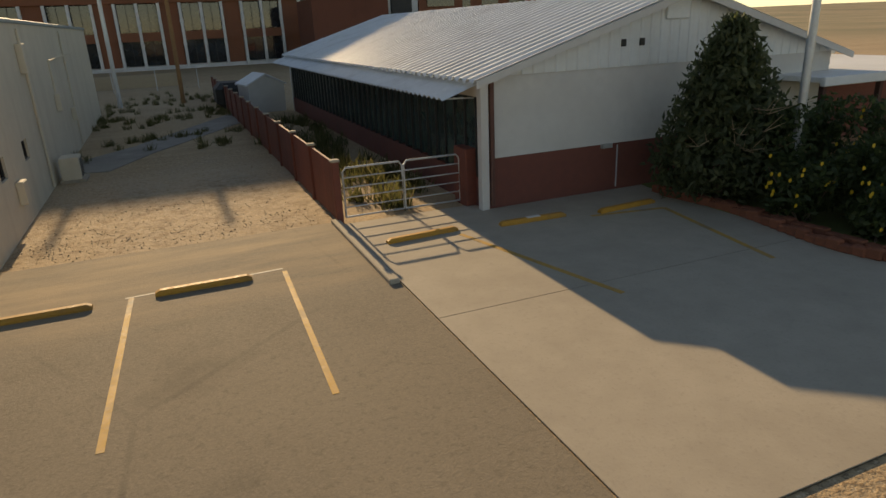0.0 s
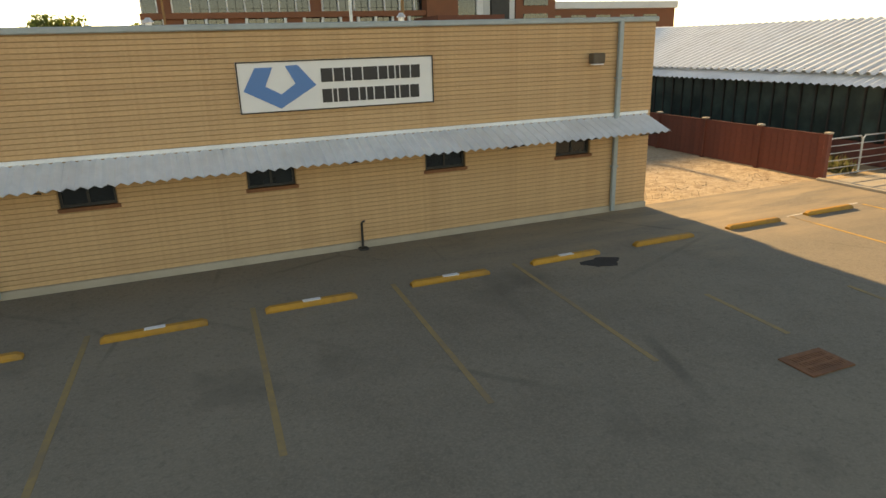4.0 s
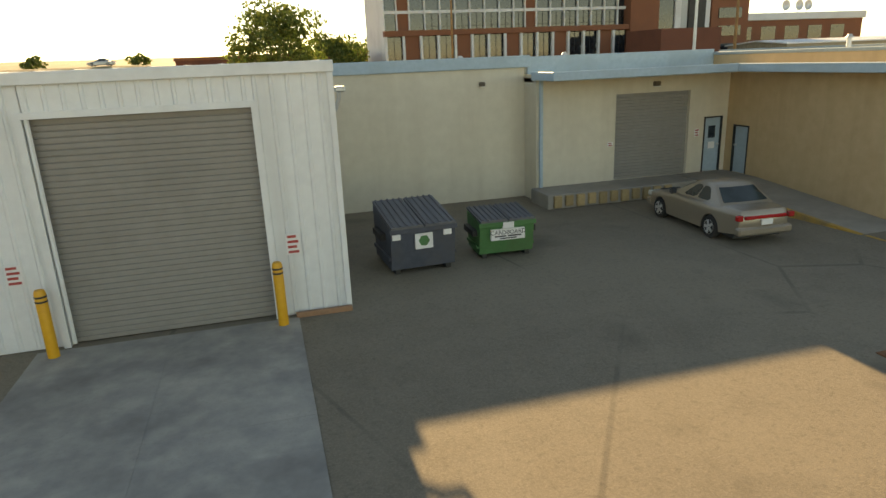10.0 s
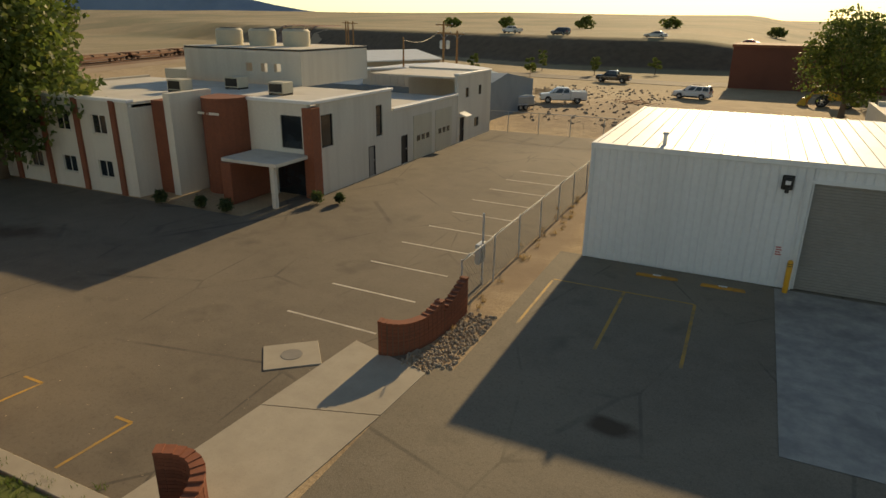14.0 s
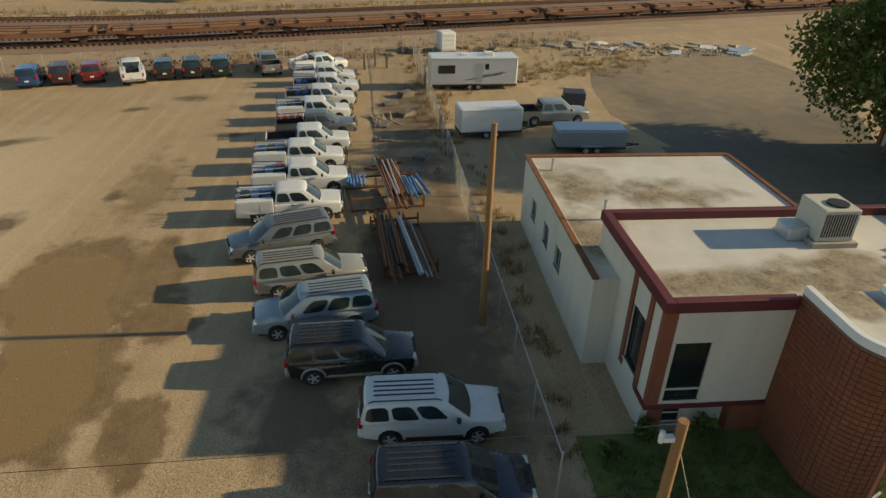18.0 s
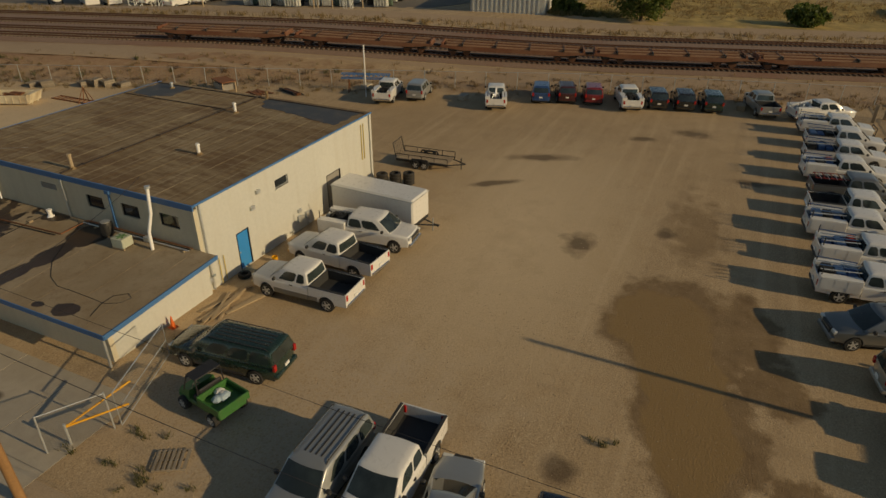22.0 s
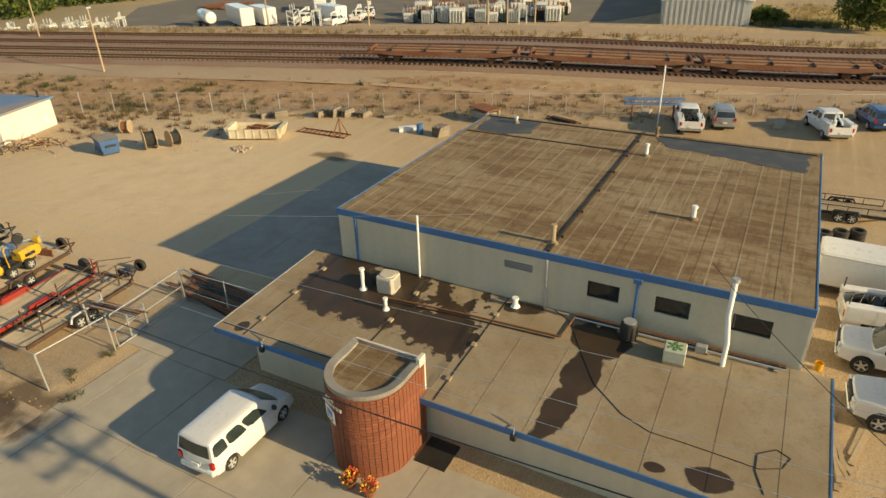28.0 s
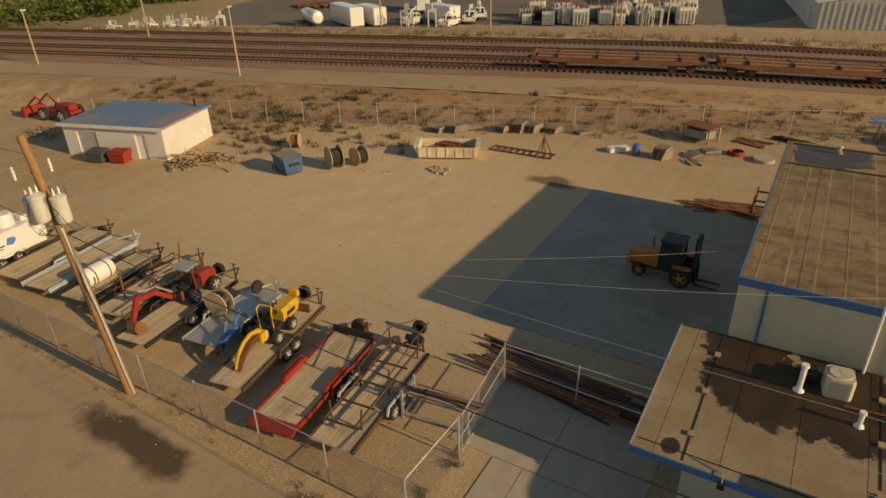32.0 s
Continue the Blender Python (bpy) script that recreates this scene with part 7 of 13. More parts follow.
part("fan_well", Geo().cyl((0, 0, 0.755), (0, 0, 0.768), 0.31, n=20), BLACK, u)
part("fan_ring", Geo().lathe([(0.29, 0.76), (0.35, 0.76), (0.34, 0.80), (0.29, 0.80)], (0, 0, 0), "z", 20), BEIGE_UNIT, u)
for k in range(4):
    part("guard_wire", Geo(pose(0, 0, 0.80, 0, 0, 45 * k)).box(-0.33, -0.008, -0.006, 0.33, 0.008, 0.006), BEIGE_UNIT, u)
for sx in (-1, 1):
    for k in range(8):
        part("fin", Geo().box(sx * 0.42, -0.29 + 0.075 * k, 0.1, sx * 0.432, -0.255 + 0.075 * k, 0.66), GALV, u)
        part("fin", Geo().box(-0.29 + 0.075 * k, sx * 0.42, 0.1, -0.255 + 0.075 * k, sx * 0.432, 0.66), GALV, u)
dz = roof_z(-70.3)
solid("duct_box", Geo().box(-70.6, -80.75, dz, -70.0, -80.2, dz + 0.3, 0.03).tube([(-70.3, -80.3, dz + 0.15), (-70.2, -79.9, dz + 0.2), (-70.1, -79.7, dz + 0.2)], 0.1, 8), DARK_METAL, "dark metal duct box on the roof", "duct")
u = thing("condenser", "dark round rooftop condenser unit", "air conditioner", pose(-70.75, -69.4, roof_z(-70.75)))
part("drum", Geo().lathe([(0, 0), (0.31, 0), (0.32, 0.66), (0.28, 0.74), (0, 0.74)], (0, 0, 0), "z", 18), DARK_METAL, u, smooth=True)
part("lid", Geo().cyl((0, 0, 0.74), (0, 0, 0.78), 0.25, n=14), GALV, u)
for k in range(10):
    part("fin", Geo(pose(0, 0, 0, 0, 0, 36 * k)).box(0.315, -0.015, 0.06, 0.335, 0.015, 0.62), BLACK, u)
u = thing("swamp_cooler", "square pale green rooftop cooler with fan grille", "air conditioner", pose(-70.15, -67.6, roof_z(-70.15), 0, 0, 4))
part("case", Geo().box(-0.36, -0.38, 0.08, 0.36, 0.38, 0.6, 0.03), surf("pale_green_case", (0.42, 0.44, 0.35), (0.48, 0.50, 0.40)), u)
for k in range(6):
    part("fan_blade", Geo(pose(0, 0, 0.605, 0, 0, 60 * k)).box(0.05, -0.05, 0, 0.28, 0.05, 0.015), surf("leaf_green", (0.10, 0.22, 0.08), (0.13, 0.27, 0.1)) if k == 0 else bpy.data.materials["leaf_green"], u)
part("feet", Geo().box(-0.36, -0.38, 0, -0.26, 0.38, 0.08).box(0.26, -0.38, 0, 0.36, 0.38, 0.08), PLANK, u)
for x, y, hh, r in ((-69.4, -80.7, 0.98, 0.09), (-68.5, -78.95, 0.5, 0.075), (-70.9, -74.1, 0.36, 0.1)):
    v = thing("roof_vent", "white roof vent pipe on the annex", "vent pipe", pose(x, y, roof_z(x)), "vents of the annex roof")
    part("flashing", Geo().cyl((0, 0, 0), (0, 0, 0.1), r * 2.1, r * 1.3), WHITE_ROOF, v)
    part("pipe", Geo().cyl((0, 0, 0), (0, 0, hh), r * 1.2 if hh < 0.4 else r, r), WHITE_ROOF, v)
    part("cap", Geo().cyl((0, 0, hh), (0, 0, hh + 0.08), r * 1.5, r * 1.4), WHITE_ROOF, v)
hose = [(-71.3, -72.5), (-70.8, -71.7), (-69.1, -70.7), (-67.7, -69.8), (-66.7, -68.6), (-66.3, -67.6), (-66.3, -66.6), (-66.25, -65.3), (-66.2, -64.4), (-66.5, -63.8), (-67.0, -63.6), (-67.2, -64.0), (-66.8, -64.5), (-66.1, -64.5), (-65.3, -64.2)]
solid("roof_cable", Geo().tube([(x, y, roof_z(x) + 0.012) for x, y in hose], 0.014, 5), BLACK, "long black cable lying on the roof", "cable")
# round brick entrance of the annex
en = part("entrance_tower", Geo(), RED_BRICK, an_, "rounded red brick entrance tower")
NT = 3.42
ring = tiled_round(en, -63.62, -76.5, 1.45, 1.35, 0.0, NT, RED_BRICK, RED_JOINT, lambda x, y, z, a: -52 < a < -28 and z < 2.2, tile=(0.2, 0.13))
part("side_glass", Geo(pose(-63.62, -76.5, 0, 0, 0, -40)).box(1.3, -0.3, 0.05, 1.4, 0.3, 2.2), GLASS, en)
rim = Geo()
for k in range(len(ring) - 1):
    (xa, ya), (xb, yb) = ring[k], ring[k + 1]
    ia, ib = Vector((-64.0 - xa, -76.5 - ya, 0)).normalized() * 0.3, Vector((-64.0 - xb, -76.5 - yb, 0)).normalized() * 0.3
    rim.add([(xa, ya, NT), (xb, yb, NT), (xb + ib.x, yb + ib.y, NT), (xa + ia.x, ya + ia.y, NT), (xa, ya, NT + 0.16), (xb, yb, NT + 0.16), (xb + ib.x, yb + ib.y, NT + 0.13), (xa + ia.x, ya + ia.y, NT + 0.13)], [(4, 5, 6, 7), (0, 1, 5, 4), (2, 3, 7, 6)])
part("parapet_rim", rim, SLAB_OLD, en, "grey concrete rim")
part("tower_roof", Geo().prism([(x * 0.985 - 64.0 * 0.015, y * 0.985 - 76.5 * 0.015) for x, y in ring], NT - 0.02, NT + 0.03, "z"), TAR, en)
part("back_board", Geo().box(-65.05, -77.9, NT - 1.4, -64.97, -75.06, NT + 0.1).box(-65.0, -75.15, NT, -64.6, -75.02, NT + 0.35), OFF_WHITE, en)
g = Geo(pose(-63.62, -76.5, 0, 0, 0, -20))
for k in range(3):
    g.box(1.455, -0.35 + 0.16 * k, 3.0, 1.475, -0.24 + 0.16 * k, 3.15)
for k in range(7):
    g.box(1.42, -0.62 + 0.16 * k, 2.78, 1.475 - 0.006 * abs(k - 3) ** 1.6, -0.51 + 0.16 * k, 2.91)
part("lettering", g, OFF_WHITE, en, "pale lettering as plain bars")
sgn = part("entrance_sign", Geo(pose(-63.62, -76.5, 0, 0, 0, -28)).box(1.46, -0.32, 2.1, 1.49, 0.32, 2.66), WHITE_LABEL, en, "white square sign")
part("sign_mark", Geo(pose(-63.62, -76.5, 0, 0, 0, -28)).box(1.49, -0.2, 2.36, 1.496, 0.2, 2.58), SIGN_BLUE, sgn, "blue plain emblem")
cu = bpy.data.curves.new("lettering", "FONT")
cu.body, cu.size, cu.extrude, cu.align_x = "SHOP", 0.2, 0.002, "CENTER"
wd = new("lettering", cu)
wd.data.materials.append(BLACK)
wd.parent = sgn
wd.matrix_basis = pose(-63.62, -76.5, 0, 0, 0, -28) @ pose(1.494, 0, 2.16, 90, 0, 90)
part("door_mat", Geo().box(-65.0, -74.9, 0.03, -63.7, -73.7, 0.05), DARK_METAL, en)
for y in (-75.9, -75.1):
    fp = thing("flower_pot", "terracotta pot of red and yellow flowers", "flower pot", pose(-61.75, y - 0.35, 0.03), "flower pots at the entrance")
    part("pot", Geo().lathe([(0, 0), (0.17, 0), (0.24, 0.3), (0.26, 0.32), (0, 0.32)], (0, 0, 0), "z", 12), RUST, fp)
    gr, gyl = Geo(), Geo()
    for k in range(90):
        a, e, r = rng.uniform(0, 6.28), rng.uniform(-0.1, 1.4), rng.uniform(0.2, 0.36)
        p = Vector((r * math.cos(a) * math.cos(e), r * math.sin(a) * math.cos(e), 0.4 + r * math.sin(e)))
        (gr if k % 2 else gyl).m = Matrix.Translation(p) @ Euler((rng.uniform(0, 3), rng.uniform(0, 3), 0)).to_matrix().to_4x4()
        (gr if k % 2 else gyl).add([(-0.06, 0, 0), (0, -0.045, 0.01), (0.06, 0, 0), (0, 0.045, 0.01)], [(0, 1, 2, 3)])
    gr.m = gyl.m = None
    part("red_flowers", gr, flat_paint("red_petals", (0.55, 0.03, 0.015), 0.6) if "red_petals" not in bpy.data.materials else bpy.data.materials["red_petals"], fp)
    part("yellow_flowers", gyl, flat_paint("yellow_petals", (0.75, 0.40, 0.02), 0.6) if "yellow_petals" not in bpy.data.materials else bpy.data.materials["yellow_petals"], fp)

# ---------------------------------------------------------------- vehicles
PAINT = {
    "white": flat_paint("car_white", (0.72, 0.71, 0.68), 0.3, 0, 0.6, 0.10), "silver": flat_paint("car_silver", (0.36, 0.37, 0.36), 0.35, 0.5, 0.6, 0.08),
    "champagne": flat_paint("car_champagne", (0.40, 0.37, 0.31), 0.35, 0.45, 0.6, 0.08), "navy": flat_paint("car_navy", (0.012, 0.018, 0.035), 0.25, 0.2, 0.8, 0.06),
    "black": flat_paint("car_black", (0.014, 0.016, 0.017), 0.25, 0.1, 0.8, 0.06), "grey": flat_paint("car_grey", (0.19, 0.20, 0.20), 0.35, 0.5, 0.6, 0.1),
    "gold": flat_paint("car_gold", (0.34, 0.285, 0.22), 0.35, 0.5, 0.6, 0.06), "red": flat_paint("car_red", (0.22, 0.014, 0.016), 0.3, 0.1, 0.7, 0.06),
    "blue": flat_paint("car_blue", (0.02, 0.07, 0.20), 0.3, 0.2, 0.7, 0.06), "maroon": flat_paint("car_maroon", (0.06, 0.012, 0.014), 0.3, 0.1, 0.7, 0.06),
    "green": flat_paint("car_green", (0.012, 0.035, 0.028), 0.25, 0.2, 0.8, 0.06), "steel": flat_paint("car_steel_blue", (0.10, 0.13, 0.16), 0.3, 0.4, 0.7, 0.08), "pale": flat_paint("car_pale_blue_grey", (0.30, 0.36, 0.40), 0.32, 0.4, 0.6, 0.08),
}
CAR_GLASS = glass_dark("car_glass", (0.022, 0.030, 0.030), 0.05)
CHROME = flat_paint("chrome", (0.62, 0.62, 0.60), 0.18, 0.9, 0, 0.05)
RIM = flat_paint("alloy", (0.58, 0.58, 0.56), 0.35, 0.3, 0, 0.1)
TAIL = flat_paint("tail_lamp_red", (0.40, 0.012, 0.012), 0.2, 0, 0.5, 0.02)
LAMP = flat_paint("headlamp_clear", (0.70, 0.70, 0.66), 0.12, 0.2, 0.5, 0.02)
TRIM = surf("black_trim", (0.03, 0.03, 0.03), (0.045, 0.045, 0.045), 12, 2, 0.65, 0, 0.05)


def arch(xc, r, z, n=8):
    return [(xc + r * math.cos(math.pi - math.pi * i / (n - 1)), z + r * math.sin(math.pi - math.pi * i / (n - 1))) for i in range(n)]


def shell(profile, w, half, taper=0.10, edge=0.07, z_mid=0.86, y0=None, y1=None):
    """A body pressed from a side profile, with rounded shoulders, a crowned bonnet and bowed ends."""
    rings = []
    if y0 is None:
        stations = [(u, c) for u, c in ((-1.0, 0.30), (-0.985, 0.58), (-0.93, 0.82), (-0.8, 0.94), (-0.4, 0.99), (0.4, 0.99), (0.8, 0.94), (0.93, 0.82), (0.985, 0.58), (1.0, 0.30))]
    else:
        stations = [(y0 / w, 0.96), ((y0 + edge) / w, 1.0), ((y1 - edge) / w, 1.0), (y1 / w, 0.96)]
    for u, crown in stations:
        ring = []
        for x, z in profile:
            k = max(0.0, (abs(x) - 0.55 * half) / (0.45 * half))
            if z > z_mid:
                z = z_mid + (z - z_mid) * crown
            if y0 is None:
                x *= 1 - 0.045 * k * u ** 4
            ring.append((x, u * w * (1 - taper * k * k), z))
        rings.append(ring)
    return Geo().loft(rings)


def cabin(parent, paint, xb0, xb1, xt0, xt1, zb, zt, wb, wt, sides, front=True, rear=True):
    """A glasshouse: front foot xb1, rear foot xb0, roof from xt0 to xt1; sides: window spans from 0 (rear) to 1 (front)."""
    mix = lambda p, q, f: p + (q - p) * f
    bow_f = lambda q, v: (0.13 - 0.04 * v) * (1 - q * q) - 0.03
    bow_r = lambda q, v: 0.06 * (1 - q * q) - 0.02
    qs = (-0.97, -0.8, -0.45, 0.0, 0.45, 0.8, 0.97)

    def ring(v, z, inset=0.0):
        x0, x1, w = mix(xb0, xt0, v) + inset, mix(xb1, xt1, v) - inset, mix(wb, wt, v) - inset
        pts = [(x1 + bow_f(q, v), q * w, z) for q in qs]
        pts += [(x1 - 0.10, w, z), (x0 + 0.08, w, z)]
        pts += [(x0 - bow_r(q, v), q * w, z) for q in reversed(qs)]
        return pts + [(x0 + 0.08, -w, z), (x1 - 0.10, -w, z)]
    rings = [ring(v, mix(zb, zt, v)) for v in (0.0, 0.5, 0.92)] + [ring(1.0, zt, 0.02), ring(1.0, zt + 0.035, 0.09), ring(1.0, zt + 0.055, 0.30)]
    cab = part("cabin", Geo().loft(rings), paint, parent, smooth=True)
    at_side = lambda u, v, s: Vector((mix(mix(xb0, xt0, v), mix(xb1, xt1, v), u), s * (mix(wb, wt, v) + 0.008), mix(zb, zt, v)))
    for u0, u1 in sides:
        for s in (-1, 1):
            c = min(0.06, (u1 - u0) * 0.2)
            uv = [(u0 + c, 0.12), (u1 - c * 0.5, 0.12), (u1, 0.18), (u1, 0.72), (u1 - c * 0.7, 0.86), (u0 + c, 0.86), (u0, 0.74), (u0, 0.24)]
            out = [at_side(u, v, s) for u, v in uv]
            back = [p - Vector((0, s * 0.03, 0)) for p in out]
            part("side_window", Geo().loft([out, back]), CAR_GLASS, cab)

    def screen(name, x_at, bow, lo, hi, span, sign):
        rows = []
        for v in (lo, (lo + hi) / 2, hi):
            rows.append([(x_at(v) + sign * (bow(q * span, v) + 0.012), q * span * mix(wb, wt, v), mix(zb, zt, v) + 0.004) for q in (-1, -0.97, -0.6, -0.2, 0.2, 0.6, 0.97, 1)])
        part(name, Geo().loft(rows, False, False), CAR_GLASS, cab, smooth=True)
    if front:
        screen("windscreen", lambda v: mix(xb1, xt1, v), bow_f, 0.05, 0.93, 0.92, 1)
    if rear:
        screen("rear_window", lambda v: mix(xb0, xt0, v), bow_r, 0.16, 0.88, 0.86, -1)
    return cab


def wheels(parent, xs, track, r, width=0.24, rim_mat=None, tri=False):
    tyre = Geo().lathe([(r * 0.6, -width / 2), (r * 0.92, -width / 2), (r, -width / 2 + 0.04), (r, width / 2 - 0.04), (r * 0.92, width / 2), (r * 0.6, width / 2)], (0, 0, 0), "y", 20)
    tm = tyre.mesh("wheel", True)
    rg = Geo().lathe([(0.0, 0.02), (r * 0.2, 0.03), (r * 0.5, -0.02), (r * 0.62, 0.035), (r * 0.62, -0.03), (0.0, -0.03)], (0, 0, 0), "y", 16)
    for k in range(5):
        rg.m = Matrix.Rotation(2 * math.pi * k / 5, 4, "Y")
        rg.box(r * 0.14, 0.0, -0.035, r * 0.58, 0.042, 0.035)
    rg.m = None
    rm = rg.mesh("rim")
    for x in xs:
        for s in (-1, 1):
            wl = part("wheel", tm, RUBBER, parent)
            wl.matrix_basis = pose(x, s * (track / 2), r, 0, 0, 0 if s > 0 else 180)
            rim = part("rim", rm, rim_mat or RIM, wl)
            rim.location = (0, width / 2 - 0.022, 0)


def fittings(v, L, W, zb, tail_z, tail_h, head_z, grille_w, bumper, plate_rear=True, low=0.36):
    h = L / 2
    part("front_bumper", Geo().box(h - 0.22, -W * 0.86, low, h + 0.04, W * 0.86, low + 0.26, 0.05), bumper, v)
    part("rear_bumper", Geo().box(-h - 0.05, -W * 0.88, low + 0.04, -h + 0.18, W * 0.88, low + 0.26, 0.05), bumper, v)
    part("grille", Geo().box(h - 0.12, -grille_w / 2, low + 0.28, h + 0.015, grille_w / 2, head_z + 0.08, 0.02), TRIM, v)
    part("grille_bar", Geo().box(h - 0.1, -grille_w / 2 + 0.03, (low + 0.36 + head_z) / 2, h + 0.03, grille_w / 2 - 0.03, (low + 0.36 + head_z) / 2 + 0.04), CHROME, v)
    for s in (-1, 1):
        part("headlamp", Geo().box(h - 0.22, s * (grille_w / 2 + 0.02), head_z - 0.09, h - 0.02, s * (W * 0.86), head_z + 0.08, 0.03), LAMP, v)
        part("tail_lamp", Geo().box(-h - 0.015, s * (W * 0.74), tail_z, -h + 0.12, s * (W * 0.93), tail_z + tail_h, 0.02), TAIL, v)
        part("mirror", Geo().box(zb[0] - 0.12, s * (W + 0.02), zb[1] + 0.02, zb[0] + 0.02, s * (W + 0.2), zb[1] + 0.2, 0.03), TRIM, v)
    if plate_rear:
        part("number_plate", Geo().box(-h - 0.06, -0.16, low + 0.32, -h - 0.02, 0.16, low + 0.46), WHITE_LABEL, v)


def suv(col, label, L=4.85, two_tone=None, rails=True, spare=False, roof=None):
    v = thing("suv", label, "suv")
    p, W, h = PAINT[col], 0.94, L / 2
    r, xf, xr = 0.37, h - 0.92, -h + 1.0
    prof = [(-h, 0.55), (-h + 0.05, 0.40), (xr - 0.46, 0.38), *arch(xr, 0.44, 0.38), (xr + 0.46, 0.36), (xf - 0.46, 0.36), *arch(xf, 0.44, 0.38), (xf + 0.46, 0.40), (h - 0.05, 0.44), (h, 0.62), (h - 0.03, 0.88), (h - 0.16, 1.0), (h - 1.2, 1.10), (-h + 0.02, 1.12), (-h - 0.01, 0.85)]
    part("body", shell(prof, W, h, 0.13), p, v, smooth=True)
    part("underbody", Geo().box(-h + 0.2, -0.72, 0.22, h - 0.2, 0.72, 0.62), TRIM, v)
    cabin(v, p if roof is None else PAINT[roof], -h + 0.03, h - 1.18, -h + 0.22, h - 1.98, 1.08, 1.72, W * 0.96, W * 0.80, ((0.04, 0.27), (0.31, 0.55), (0.59, 0.82)))
    wheels(v, (xf, xr), 1.67, r)
    fittings(v, L, W, (h - 1.55, 1.08), 0.86, 0.32, 0.86, 0.9, p if two_tone is None else PAINT[two_tone])
    for s in (-1, 1):
        part("sill", Geo().box(xr + 0.5, s * (W - 0.1), 0.34, xf - 0.5, s * (W + 0.015), 0.47, 0.02), TRIM if two_tone is None else PAINT[two_tone], v)
        if two_tone:
            for xc in (xf, xr):
                part("fender_flare", Geo().tube([(x, s * (W + 0.0), z) for x, z in arch(xc, 0.45, 0.38)], 0.045, 6), PAINT[two_tone], v)
        for x in (-0.35, 0.62):
            part("door_handle", Geo().box(x - 0.1, s * (W - 0.01), 0.95, x + 0.08, s * (W + 0.025), 0.99), p, v)
        if rails:
            part("roof_rail", Geo().tube([(-h + 0.35, s * 0.66, 1.76), (-h + 0.5, s * 0.66, 1.82), (h - 2.3, s * 0.66, 1.82), (h - 2.15, s * 0.66, 1.76)], 0.022, 6), TRIM, v)
    if rails:
        for k in range(4):
            part("roof_slat", Geo().box(-h + 0.5, -0.36 + 0.22 * k, 1.76, h - 2.35, -0.30 + 0.22 * k, 1.792), TRIM, v)
    part("wiper", Geo().tube([(h - 1.2, -0.5, 1.1), (h - 1.32, 0.0, 1.22)], 0.012, 4), TRIM, v)
    return v


def sedan(col, label, L=5.0, coupe=False):
    v = thing("car", label, "car")
    p, W, h = PAINT[col], 0.91, L / 2
    r, xf, xr = 0.32, h - 0.95, -h + 1.05
    prof = [(-h, 0.52), (-h + 0.06, 0.30), (xr - 0.40, 0.26), *arch(xr, 0.38, 0.30), (xr + 0.40, 0.22), (xf - 0.40, 0.22), *arch(xf, 0.38, 0.30), (xf + 0.40, 0.26), (h - 0.06, 0.30), (h, 0.50), (h - 0.06, 0.68), (h - 0.9, 0.86), (h - 1.5, 0.93), (-h + 0.95, 0.96), (-h + 0.1, 0.93), (-h - 0.01, 0.78)]
    part("body", shell(prof, W, h, 0.2, 0.10, 0.70), p, v, smooth=True)
    part("underbody", Geo().box(-h + 0.3, -0.7, 0.15, h - 0.3, 0.7, 0.5), TRIM, v)
    cabin(v, p, -h + 0.75, h - 1.45, -h + 1.35, h - 2.35, 0.92, 1.38, W * 0.90, W * 0.66, ((0.20, 0.47), (0.51, 0.78)))
    wheels(v, (xf, xr), 1.64, r, 0.2)
    fittings(v, L, W, (h - 1.75, 0.92), 0.68, 0.15, 0.62, 0.7, p, low=0.24)
    part("tail_strip", Geo().box(-h - 0.012, -0.62, 0.70, -h + 0.1, 0.62, 0.80, 0.02), TAIL, v)
    return v


